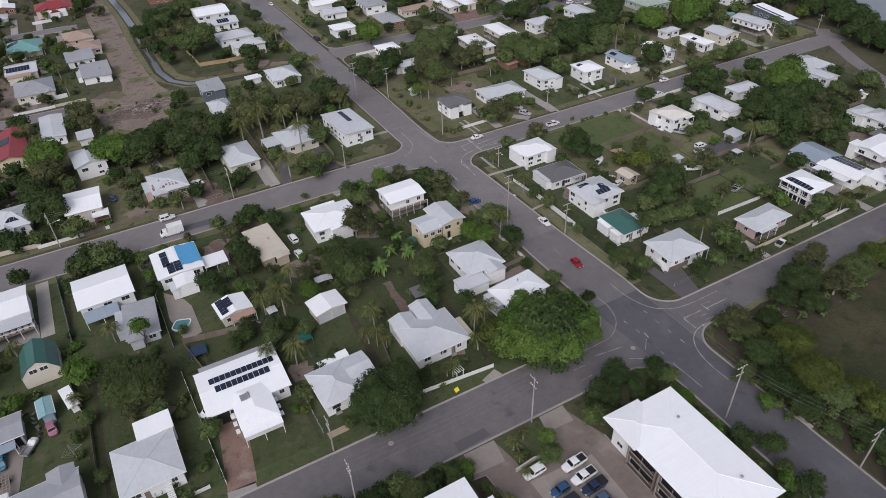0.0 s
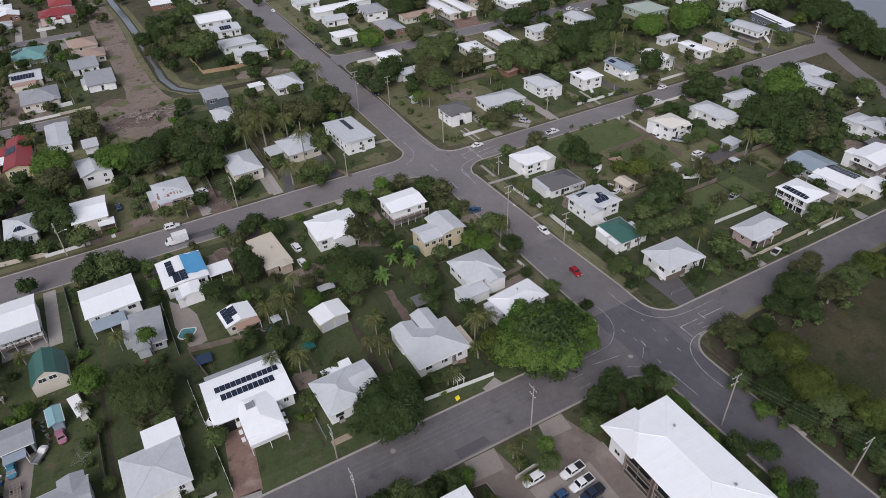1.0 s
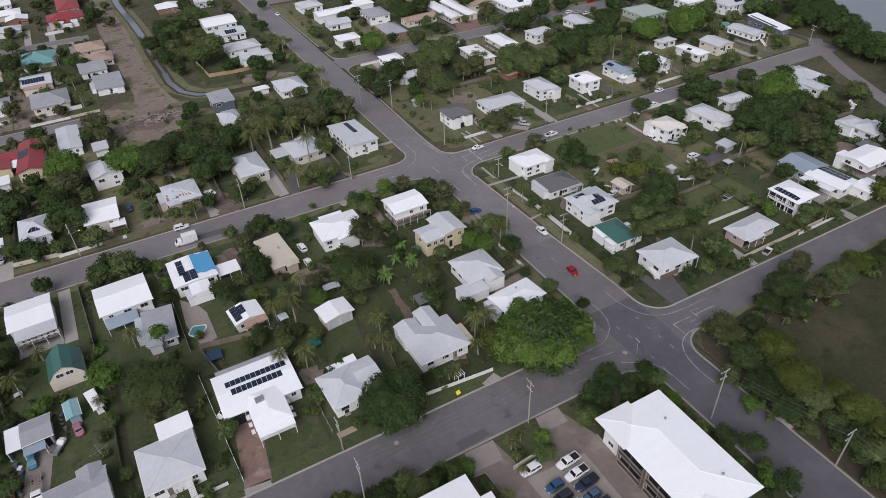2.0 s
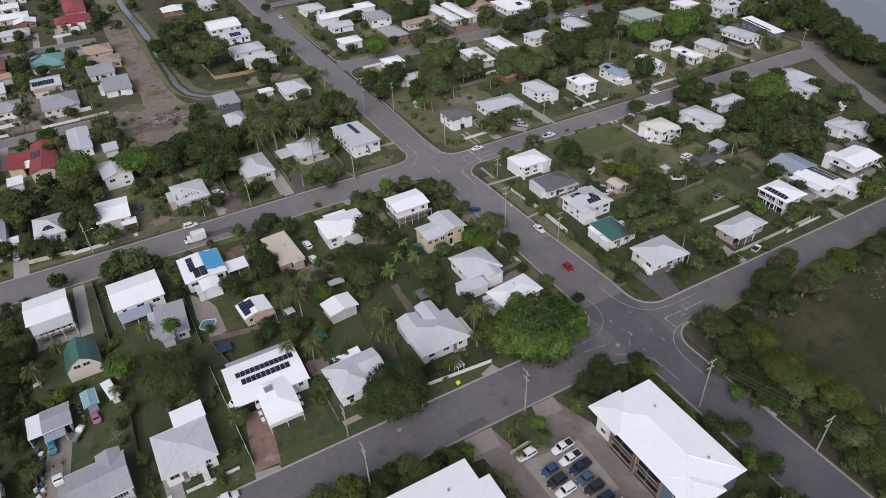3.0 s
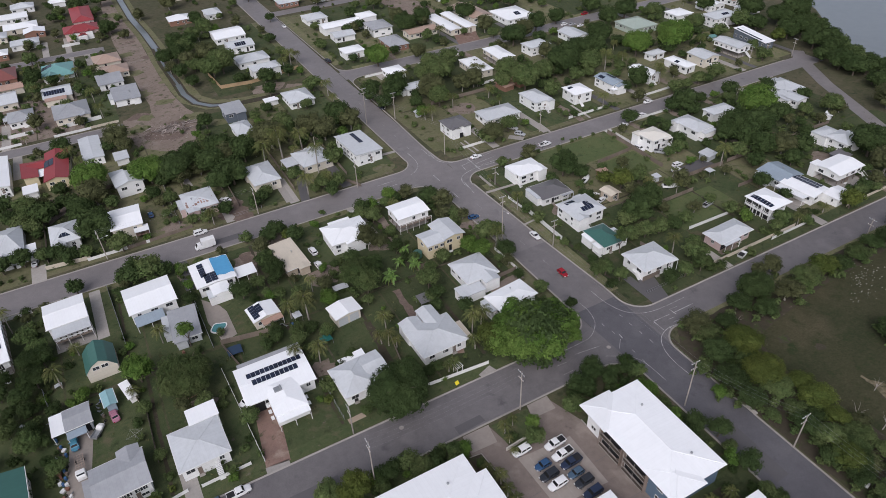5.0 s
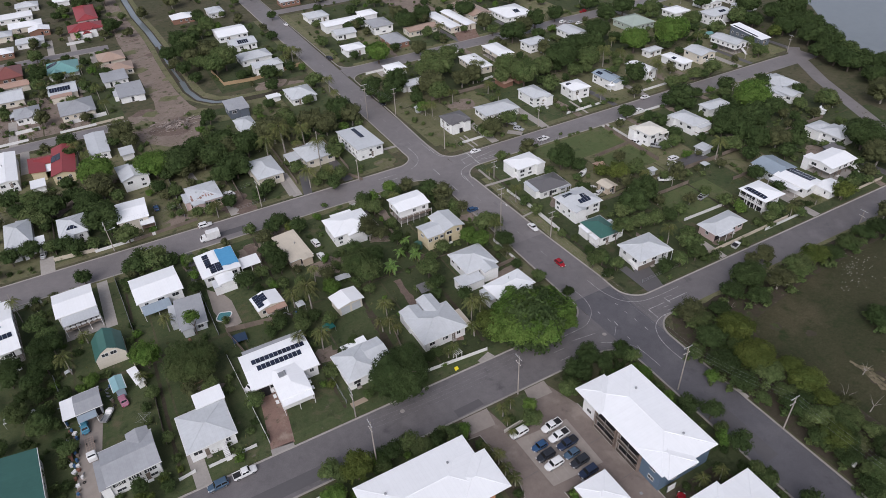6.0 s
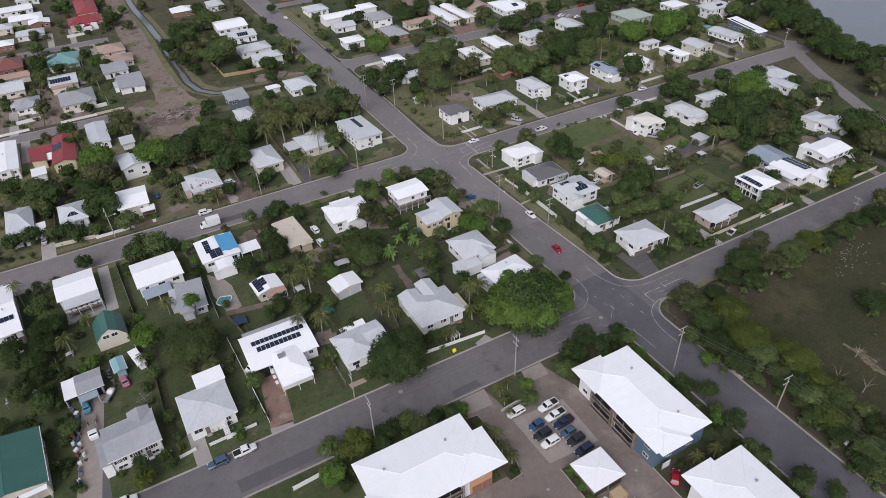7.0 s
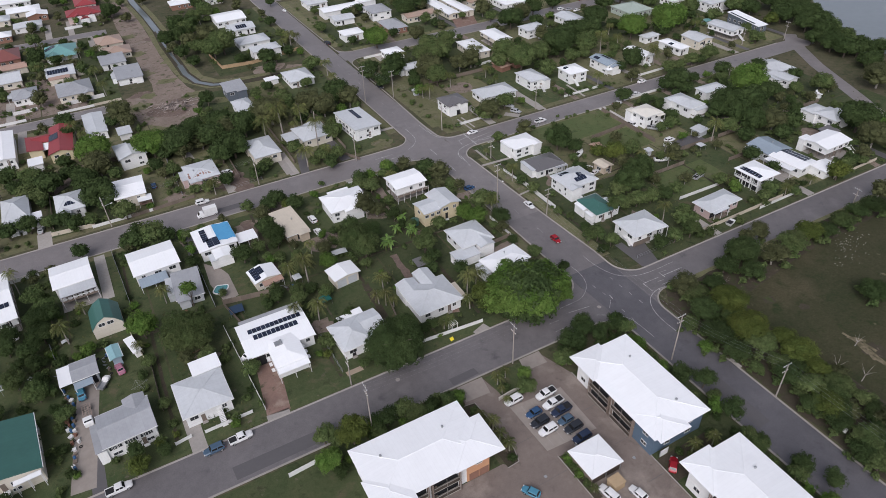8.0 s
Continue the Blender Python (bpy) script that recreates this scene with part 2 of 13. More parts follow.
class Shape:
    """Collects boxes and loose faces for one mesh."""

    def __init__(self):
        self.v, self.f = [], []

    def poly(self, pts, faces):
        k = len(self.v)
        self.v += [tuple(p) for p in pts]
        self.f += [tuple(i + k for i in f) for f in faces]
        return self

    def box(self, x0, y0, z0, x1, y1, z1):
        return self.poly([(x0, y0, z0), (x1, y0, z0), (x1, y1, z0), (x0, y1, z0), (x0, y0, z1), (x1, y0, z1), (x1, y1, z1), (x0, y1, z1)],
                         [(3, 2, 1, 0), (4, 5, 6, 7), (0, 1, 5, 4), (1, 2, 6, 5), (2, 3, 7, 6), (3, 0, 4, 7)])

    def tube(self, p, q, r0, r1, n=6):
        p, q = Vector(p), Vector(q)
        turn = (q - p).to_track_quat("Z", "Y").to_matrix()
        ring = [Vector((math.cos(a), math.sin(a), 0)) for a in (2 * math.pi * i / n for i in range(n))]
        pts = [p + turn @ (c * r0) for c in ring] + [q + turn @ (c * r1) for c in ring]
        return self.poly(pts, [(i, (i + 1) % n, n + (i + 1) % n, n + i) for i in range(n)] + [tuple(range(n - 1, -1, -1)), tuple(range(n, 2 * n))])

    def sheet(self, pts, t):
        """A closed slab: the upper outline, thickened downwards."""
        n = len(pts)
        low = [(x, y, z - t) for x, y, z in pts]
        return self.poly(list(pts) + low, [tuple(range(n)), tuple(range(2 * n - 1, n - 1, -1))] + [(i, n + i, n + (i + 1) % n, (i + 1) % n) for i in range(n)])

    def ob(self, name, mat, parent=None, label=""):
        return link_mesh(name, self.v, self.f, mat, parent, label)

    def mesh(self, name, mat):
        me = bpy.data.meshes.new(name)
        me.from_pydata(self.v, [], self.f)
        me.materials.append(mat)
        return me


def thing(name, x, y, z=0.0, rot=0.0, label="", category="", group="", kind=""):
    ob = new(name)
    ob.empty_display_size = 0.5
    ob.location, ob.rotation_euler = (x, y, z), (0, 0, radians(rot))
    return tagged(ob, label, category, group, kind)


WINDOW_MESH = {}


def window_meshes(w, h):
    key = (w, h)
    if key not in WINDOW_MESH:
        s = Shape()
        e = 0.09
        s.box(-w / 2, -0.06, -h / 2, -w / 2 + e, 0.03, h / 2).box(w / 2 - e, -0.06, -h / 2, w / 2, 0.03, h / 2)
        s.box(-w / 2 + e, -0.06, h / 2 - e, w / 2 - e, 0.03, h / 2).box(-w / 2 + e, -0.08, -h / 2, w / 2 - e, 0.03, -h / 2 + e)
        s.box(-0.03, -0.05, -h / 2 + e, 0.03, 0.03, h / 2 - e)
        WINDOW_MESH[key] = (s.mesh("window_frame", TRIM), Shape().box(-w / 2 + e, -0.02, -h / 2 + e, w / 2 - e, 0.02, h / 2 - e).mesh("pane", GLASS))
    return WINDOW_MESH[key]


def window(parent, x, y, z, rz, w=1.4, h=1.1):
    fr, pane = window_meshes(w, h)
    ob = shared("window", fr, parent, (x, y, z), rz)
    shared("pane", pane, ob)
    return ob


def roof_shape(w, d, eave, kind, ridge, pitch):
    """Slopes, ridge caps and the ridge's height of a roof over w by d about the origin."""
    s, caps = Shape(), Shape()
    t = 0.16
    if ridge == "y":
        w, d = d, w

    def turn(pts):
        return [(-p[1], p[0], p[2]) for p in pts] if ridge == "y" else pts

    a, b = w / 2, d / 2
    rise = math.tan(radians(pitch)) * b
    top = eave + rise
    if kind == "hip":
        k = max(a - b, 0.25)
        e = [(-a, -b, eave), (a, -b, eave), (a, b, eave), (-a, b, eave)]
        r = [(-k, 0, top), (k, 0, top)]
        for face in ([e[0], e[1], r[1], r[0]], [e[2], e[3], r[0], r[1]], [e[1], e[2], r[1]], [e[3], e[0], r[0]]):
            s.sheet(turn(face), t)
        for p, q in ((r[0], r[1]), (e[0], r[0]), (e[3], r[0]), (e[1], r[1]), (e[2], r[1])):
            p, q = turn([p])[0], turn([q])[0]
            caps.tube(p, q, 0.06, 0.06, 5)
    elif kind == "gable":
        for face in ([(-a, -b, eave), (a, -b, eave), (a, 0, top), (-a, 0, top)], [(a, b, eave), (-a, b, eave), (-a, 0, top), (a, 0, top)]):
            s.sheet(turn(face), t)
        p, q = turn([(-a, 0, top)])[0], turn([(a, 0, top)])[0]
        caps.tube(p, q, 0.06, 0.06, 5)
    else:
        rise = math.tan(radians(pitch)) * d
        top = eave + rise
        s.sheet(turn([(-a, -b, eave), (a, -b, eave), (a, b, top), (-a, b, top)]), t)
        p, q = turn([(-a, b, top)])[0], turn([(a, b, top)])[0]
        caps.tube(p, q, 0.06, 0.06, 5)
    return s, caps, top


def roof_height(x, y, w, d, eave, kind, ridge, pitch):
    if ridge == "y":
        x, y, w, d = y, -x, d, w
    tn = math.tan(radians(pitch))
    if kind == "skillion":
        return eave + tn * (y + d / 2)
    h = tn * (d / 2 - abs(y))
    if kind == "hip":
        h = min(h, tn * (w / 2 - abs(x)))
    return eave + h


def solar_array(root, x, y, rows, cols, w, d, eave, kind, ridge, pitch, pw=1.0, ph=1.65):
    """Panels laid on the slope round the point x, y of the roof, each one a part; columns run along the ridge."""
    along_y = ridge == "y"
    for i in range(rows):
        for j in range(cols):
            u, v = (j - (cols - 1) / 2) * (pw + 0.1), (i - (rows - 1) / 2) * (ph * 0.98 + 0.12)
            s = Shape()
            px, py = (x + v, y + u) if along_y else (x + u, y + v)
            hx, hy = (ph / 2, pw / 2) if along_y else (pw / 2, ph / 2)
            pts = [(px + sx * hx, py + sy * hy) for sx, sy in ((-1, -1), (1, -1), (1, 1), (-1, 1))]
            top = [(p[0], p[1], roof_height(p[0], p[1], w, d, eave, kind, ridge, pitch) + 0.13) for p in pts]
            s.sheet(top, 0.05)
            pan = s.ob("solar_panel", SOLAR, root, "dark blue solar panel")


COLOUR = {"white": "white", "cream": "cream", "yellow": "pale yellow", "pink": "faded pink", "slate": "dark slate", "pale": "pale grey", "brick": "brown brick",
          "green": "pale green", "tan": "tan", "blue": "grey-blue", "navy": "navy blue", "orange": "orange", "grey": "grey", "charcoal": "charcoal", "teal": "teal green",
          "red": "red", "darkred": "dark red", "salmon": "salmon", "beige": "beige", "sage": "sage green", "aqua": "pale aqua", "rust": "rust-streaked"}


def house(x, y, w, d, rot, eave, kind, ridge, wall, roof, pitch=None, solar=(), under="", inset=0.5, seed=0, name="house", windows=True, sides=4, extras=False, stair=True):
    """A detached house: walls, roof with ridge caps and gutters, windows, door and steps. solar: (x, y, rows, columns) on the roof."""
    rng = random.Random(seed)
    pitch = pitch if pitch is not None else {"hip": 17, "gable": 13, "skillion": 5}[kind]
    high = eave >= 4.0
    form = {"hip": "hipped", "gable": "gabled", "skillion": "low sloping"}[kind]
    if name == "house":
        text = f"{'high-set' if high else 'low-set'} house with {COLOUR[wall]} walls and {COLOUR[roof]} {form} metal roof"
    else:
        text = f"{COLOUR[wall]} walled {name} with {COLOUR[roof]} {form} metal roof"
    root = thing(name, x, y, 0, rot, text, name, "suburban houses" if name == "house" else "")
    s, caps, top = roof_shape(w, d, eave, kind, ridge, pitch)
    s.ob("roof", ROOFS[roof], root, f"{COLOUR[roof]} sheet metal roof")
    caps.ob("ridge_cap", ROOFS[roof], root)
    for x0, y0, x1, y1 in () if sides < 4 else ((-w / 2 - 0.1, -d / 2 - 0.12, w / 2 + 0.1, -d / 2), (-w / 2 - 0.1, d / 2, w / 2 + 0.1, d / 2 + 0.12), (-w / 2 - 0.12, -d / 2, -w / 2, d / 2), (w / 2, -d / 2, w / 2 + 0.12, d / 2)):
        if kind == "hip" or (kind == "gable" and ((x1 - x0 > y1 - y0) == (ridge == "x"))) or (kind == "skillion" and y1 < 0 and x1 - x0 > 1):
            Shape().box(x0, y0, eave - 0.17, x1, y1, eave - 0.02).ob("gutter", TRIM, root)
    # walls
    iw, idp = w / 2 - inset, d / 2 - inset
    base = 2.3 if under == "open" else 0.0
    bs = Shape()
    hz = [roof_height(px, py, w, d, eave, kind, ridge, pitch) - 0.2 for px, py in ((-iw, -idp), (iw, -idp), (iw, idp), (-iw, idp))]
    pts = [(-iw, -idp, base), (iw, -idp, base), (iw, idp, base), (-iw, idp, base)] + [(px, py, hz[i]) for i, (px, py) in enumerate(((-iw, -idp), (iw, -idp), (iw, idp), (-iw, idp)))]
    faces = [(3, 2, 1, 0), (0, 1, 5, 4), (1, 2, 6, 5), (2, 3, 7, 6), (3, 0, 4, 7)]
    if kind == "gable":
        zt = roof_height(0, 0, w, d, eave, kind, ridge, pitch) - 0.22
        if ridge == "x":
            pts += [(-iw, 0, zt), (iw, 0, zt)]
            faces = [(3, 2, 1, 0), (0, 1, 5, 4), (2, 3, 7, 6), (1, 2, 6, 9, 5), (3, 0, 4, 8, 7)]
        else:
            pts += [(0, -idp, zt), (0, idp, zt)]
            faces = [(3, 2, 1, 0), (0, 1, 5, 8, 4), (2, 3, 7, 9, 6), (1, 2, 6, 5), (3, 0, 4, 7)]
    bs.poly(pts, faces)
    bs.ob("wall", WALLS[wall], root)
    if under == "open":
        Shape().box(-iw, -idp, 0, iw, idp, 0.08).ob("slab", CONCRETE, root)
        post = Shape().box(-0.09, -0.09, 0, 0.09, 0.09, 2.3).mesh("stump", TIMBER)
        nx, ny = max(2, round(2 * iw / 3)), max(2, round(2 * idp / 3))
        for i in range(nx + 1):
            for j in range(ny + 1):
                if i in (0, nx) or j in (0, ny):
                    shared("stump", post, root, (-iw + 0.1 + i * (2 * iw - 0.2) / nx, -idp + 0.1 + j * (2 * idp - 0.2) / ny, 0.08 - 0.08))
    if not windows:
        return root
    # openings on the four sides
    lev = [eave - 1.35] + ([1.25] if high and under != "open" else [])
    for rz, length, off in ((0, 2 * iw, idp), (radians(-90), 2 * idp, iw), (radians(180), 2 * iw, idp), (radians(90), 2 * idp, iw))[:sides]:
        n = max(1, int((length - 0.8) / 2.7))
        for li, z in enumerate(lev):
            for k in range(n):
                if rng.random() < (0.12 if li == 0 else 0.45) + (0.28 if y > 280 else 0):
                    continue
                u = -length / 2 + (k + 0.5) * length / n
                wx, wy = u * math.cos(rz) + off * math.sin(rz), u * math.sin(rz) - off * math.cos(rz)
                window(root, wx, wy, z, rz, rng.choice((1.1, 1.6, 1.9)), 1.15 if li == 0 else 0.9)
    # a door with its steps on the street side
    if not stair:
        fl = 0.36
    else:
        fl = eave - 2.5 if high else 0.35
    side = -1 if rng.random() < 0.75 else 1
    dx = rng.uniform(-iw * 0.5, iw * 0.5)
    dy = side * (idp + 0.02)
    door = Shape().box(dx - 0.45, dy - 0.03, fl, dx + 0.45, dy + 0.03, fl + 2.05).ob("door", DARK if rng.random() < 0.5 else TIMBER, root)
    n = max(2, int(fl / 0.18))
    prof = [(dy, fl)]
    for k in range(n):
        prof += [(dy + side * 0.28 * (k + 1), fl - k * fl / n), (dy + side * 0.28 * (k + 1), fl - (k + 1) * fl / n)]
    prof += [(dy + side * 0.28 * (n - 1), 0.0), (dy, max(0.0, fl - 0.4))]
    q = len(prof)
    steps = Shape().poly([(dx - 0.6, py, pz) for py, pz in prof] + [(dx + 0.6, py, pz) for py, pz in prof],
                         [tuple(range(q)), tuple(range(2 * q - 1, q - 1, -1))] + [(i, q + i, q + (i + 1) % q, (i + 1) % q) for i in range(q)])
    steps.ob("steps", TRIM if high else CONCRETE, root)
    if extras and name == "house":
        if rng.random() < 0.65:
            ww = rng.uniform(3.4, min(5.5, w * 0.5))
            wing(root, rng.choice((-1, 1)) * (w / 2 - ww / 2 - 0.3), -d / 2 + 0.1, ww, rng.uniform(2.4, 4.0), eave + 0.03, "gable", "y", roof, wall, pitch, inset=0.45)
        if rng.random() < 0.6:
            wing(root, rng.uniform(-0.2, 0.2) * w, d / 2 + 0.9, w * rng.uniform(0.45, 0.8), 2.2, eave - 0.5, "skillion", "x", rng.choice((roof, "pale", "grey")), "", -4, True)
        if rng.random() < 0.5:
            wing(root, -w / 2 - 0.8, rng.uniform(-0.15, 0.15) * d, 1.9, d * rng.uniform(0.4, 0.7), eave - 0.45, "skillion", "x", rng.choice((roof, "pale")), wall if rng.random() < 0.5 else "", 3, True)
        hx, hy = rng.uniform(-0.25, 0.25) * w, rng.uniform(-0.2, 0.2) * d
        hz_ = roof_height(hx, hy, w, d, eave, kind, ridge, pitch)
        Shape().tube((hx, hy, hz_ - 0.1), (hx, hy, hz_ + 0.5), 0.09, 0.09, 6).tube((hx, hy, hz_ + 0.45), (hx, hy, hz_ + 0.7), 0.2, 0.16, 8).ob("roof_vent", METAL, root)
    for sx, sy, rows, cols in solar:
        solar_array(root, sx, sy, rows, cols, w, d, eave, kind, ridge, pitch)
    return root


def side_stair(root, x, y, rise, way):
    """A straight white stair down the wall towards the front, with its rails."""
    n = max(4, int(rise / 0.18))
    s = Shape()
    for k in range(n):
        s.box(x - 0.5, y + way * 0.27 * (k + 1), rise - (k + 1) * rise / n, x + 0.5, y + way * 0.27 * k, rise - k * rise / n - 0.1)
    s.box(x - 0.6, min(y, y - way * 0.9), rise - 0.14, x + 0.6, max(y, y - way * 0.9), rise)
    s.ob("stair", TRIM, root, "white outside stair")
    r = Shape()
    for sx in (-0.52, 0.52):
        r.tube((x + sx, y, rise + 0.9), (x + sx, y + way * 0.27 * n, 0.9), 0.04, 0.04, 4).tube((x + sx, y, rise), (x + sx, y, rise + 0.92), 0.04, 0.04, 4).tube((x + sx, y + way * 0.27 * n, 0), (x + sx, y + way * 0.27 * n, 0.92), 0.04, 0.04, 4)
    r.ob("rail", TRIM, root)


def wing(root, x, y, w, d, eave, kind, ridge, roof, wall="", pitch=5, posts=False, inset=0.2, base=0.0):
    """A lower roof joined to a house: a verandah, carport or annexe, with its own walls or posts."""
    s, caps, top = roof_shape(w, d, eave, kind, ridge, pitch)
    ob = s.ob("annexe_roof", ROOFS[roof], root)
    ob.location = (x, y, 0)
    if wall:
        o = Shape().box(-w / 2 + inset, -d / 2 + inset, base, w / 2 - inset, d / 2 - inset, eave - 0.1).ob("annexe_wall", WALLS[wall], root)
        o.location = (x, y, 0)
    if posts:
        me = Shape().box(-0.06, -0.06, 0, 0.06, 0.06, eave - 0.1).mesh("post", TRIM)
        n = max(1, round(w / 3))
        for i in range(n + 1):
            for sy in (-1, 1):
                shared("post", me, root, (x - w / 2 + 0.15 + i * (w - 0.3) / n, y + sy * (d / 2 - 0.15), 0))


# ---- trees ----
G = (1 + 5 ** 0.5) / 2
BALL = np.array([(-1, G, 0), (1, G, 0), (-1, -G, 0), (1, -G, 0), (0, -1, G), (0, 1, G), (0, -1, -G), (0, 1, -G), (G, 0, -1), (G, 0, 1), (-G, 0, -1), (-G, 0, 1)]) / (1 + G * G) ** 0.5
BALL_FACES = ((0, 11, 5), (0, 5, 1), (0, 1, 7), (0, 7, 10), (0, 10, 11), (1, 5, 9), (5, 11, 4), (11, 10, 2), (10, 7, 6), (7, 1, 8),
              (3, 9, 4), (3, 4, 2), (3, 2, 6), (3, 6, 8), (3, 8, 9), (4, 9, 5), (2, 4, 11), (6, 2, 10), (8, 6, 7), (9, 8, 1))


def crown_mesh(kind, seed, radius, height, count, size, mat, lobes=18, flat=0.8, clump=1.0):
    """Leaf clumps on the skins of many overlapping lobes."""
    rs = np.random.RandomState(seed)
    ang = rs.rand(lobes) * 2 * np.pi
    rad = radius * 0.64 * np.sqrt(rs.rand(lobes))
    zz = height * (rs.rand(lobes) * 0.75 - 0.3) * (1 - 0.55 * (rad / radius) ** 2)
    cen = np.stack([rad * np.cos(ang), rad * np.sin(ang), zz], 1)
    lr = radius * (0.26 + 0.2 * rs.rand(lobes)) * (1.15 - 0.35 * rad / radius)
    # clumps on the skin of the lobes, leaves on the skin of the clumps
    cl = clump * (0.45 + 0.07 * radius)
    want = int(max(24, 7.5 * (radius / cl) ** 2))
    subs = want * 8
    pick = rs.choice(lobes, subs, p=lr ** 2 / (lr ** 2).sum())
    sd = rs.randn(subs, 3)
    sd /= np.linalg.norm(sd, axis=1)[:, None]
    sd[:, 2] = np.where(sd[:, 2] < -0.3, -sd[:, 2], sd[:, 2])
    sc = cen[pick] + sd * lr[pick][:, None] * np.array([1, 1, flat])
    keep = np.ones(subs, bool)
    for c, r in zip(cen, lr):
        keep &= np.linalg.norm((sc - c) / np.array([1, 1, flat]), axis=1) > r * 0.86
    sc, sd = sc[keep][:want], sd[keep][:want]
    sr = cl * (0.6 + 0.6 * rs.rand(len(sc)))
    pick = rs.choice(len(sc), count, p=sr ** 2 / (sr ** 2).sum())
    di = rs.randn(count, 3) + sd[pick] * 1.1 + np.array([0, 0, 0.35])
    di /= np.linalg.norm(di, axis=1)[:, None]
    pos = sc[pick] + di * (sr[pick] * (0.3 + 0.95 * rs.rand(count)))[:, None]
    n = len(pos)
    nor = di * 0.7 + sd[pick] * 0.6 + np.array([0, 0, 0.3]) + rs.randn(n, 3) * 0.46
    nor /= np.linalg.norm(nor, axis=1)[:, None]
    t = np.cross(nor, rs.randn(n, 3))
    t /= np.linalg.norm(t, axis=1)[:, None] + 1e-6
    b = np.cross(nor, t)
    sz = size * (0.55 + 0.8 * rs.rand(n))[:, None]
    a = sz * 0.62
    v = np.stack([pos - t * sz, pos - b * a + nor * sz * 0.18, pos + t * sz, pos + b * a + nor * sz * 0.18], 1).reshape(-1, 3)
    # a solid core added inside each lobe, to block light and darken the gaps
    core = (cen[:, None, :] + BALL[None] * (lr * 0.9)[:, None, None] * np.array([1, 1, flat]) * (0.85 + 0.3 * rs.rand(lobes, 12, 1))).reshape(-1, 3)
    faces = np.arange(n * 4).reshape(-1, 4).tolist() + [tuple(4 * n + 12 * i + k for k in f) for i in range(lobes) for f in BALL_FACES]
    me = bpy.data.meshes.new("crown")
    me.from_pydata(v.tolist() + core.tolist(), [], faces)
    me.materials.append(mat)
    return me, cen


def trunk_mesh(seed, height, radius, spread, mat, limbs=5):
    rng = random.Random(seed)
    s = Shape()
    fork = height * 0.42
    lean = rng.uniform(-0.3, 0.3)
    s.tube((0, 0, -0.1), (lean, 0.1, fork), radius, radius * 0.72, 7)
    for i in range(limbs):
        a = 2 * math.pi * (i + rng.random() * 0.6) / limbs
        q = (lean + math.cos(a) * spread * 0.5, 0.1 + math.sin(a) * spread * 0.5, height * rng.uniform(0.68, 0.9))
        s.tube((lean, 0.1, fork - 0.1), q, radius * 0.5, radius * 0.16, 5)
        s.tube(q, (q[0] * 1.5, q[1] * 1.5, q[2] + height * 0.12), radius * 0.16, radius * 0.05, 4)
    return s.mesh("trunk", mat)


def palm_meshes(seed, height, reach, mat, fronds=15):
    rng = random.Random(seed)
    tr = Shape()
    lx, ly = rng.uniform(-0.5, 0.5), rng.uniform(-0.5, 0.5)
    pts = [(lx * k * k, ly * k * k, height * k) for k in (0, 0.35, 0.7, 1.0)]
    for i in range(3):
        tr.tube(pts[i], pts[i + 1], 0.2 - 0.03 * i, 0.17 - 0.03 * i, 7)
    fr = Shape()
    top = Vector(pts[-1])
    for i in range(fronds):
        a = 2.4 * i + rng.uniform(-0.2, 0.2)
        up = 1.25 - 1.75 * i / fronds + rng.uniform(-0.15, 0.15)
        out = Vector((math.cos(a), math.sin(a), 0))
        side = Vector((-math.sin(a), math.cos(a), 0))
        length = reach * rng.uniform(0.85, 1.12)

        def rib(k):
            return top + out * (length * (k - 0.2 * abs(up) * k * k)) + Vector((0, 0, length * (0.75 * up * k - (0.5 + 0.28 * max(up, 0)) * k * k)))

        for j in range(13):
            k = 0.1 + 0.87 * j / 12
            p, ahead = rib(k), (rib(k + 0.05) - rib(k)).normalized()
            ll = length * 0.30 * (1 - 0.8 * abs(k - 0.4)) * rng.uniform(0.75, 1.15)
            for sg in (-1, 1):
                tip = p + side * (sg * ll * 0.7) + ahead * (ll * 0.6) - Vector((0, 0, ll * rng.uniform(0.35, 0.8)))
                wv = ahead * (length * 0.024)
                fr.poly([p - wv, p + wv, tip + wv * 0.3, tip - wv * 0.3], [(0, 1, 2, 3)])
    return tr.mesh("trunk", PALE_BARK), fr.mesh("crown", mat)


def banana_meshes(seed, mat):
    rng = random.Random(seed)
    tr, fr = Shape(), Shape()
    for st in range(3):
        bx, by = rng.uniform(-0.6, 0.6), rng.uniform(-0.6, 0.6)
        h = rng.uniform(1.5, 2.3)
        tr.tube((bx, by, 0), (bx, by, h), 0.12, 0.08, 6)
        for i in range(7):
            a = 2 * math.pi * i / 7 + rng.random()
            out, side = Vector((math.cos(a), math.sin(a), 0)), Vector((-math.sin(a), math.cos(a), 0))
            ln, up = rng.uniform(1.4, 2.1), rng.uniform(0.3, 1.0)
            prev = None
            for j in range(6):
                k = j / 5
                p = Vector((bx, by, h)) + out * ln * k + Vector((0, 0, ln * (up * k - 0.9 * k * k)))
                hw = 0.32 * math.sin(math.pi * (0.12 + 0.86 * k))
                cur = (p - side * hw + Vector((0, 0, 0.1 * hw)), p, p + side * hw + Vector((0, 0, 0.1 * hw)))
                if prev:
                    fr.poly([prev[0], prev[1], cur[1], cur[0]], [(0, 1, 2, 3)])
                    fr.poly([prev[1], prev[2], cur[2], cur[1]], [(0, 1, 2, 3)])
                prev = cur
    return tr.mesh("trunk", LEAVES["p"]), fr.mesh("crown", mat)


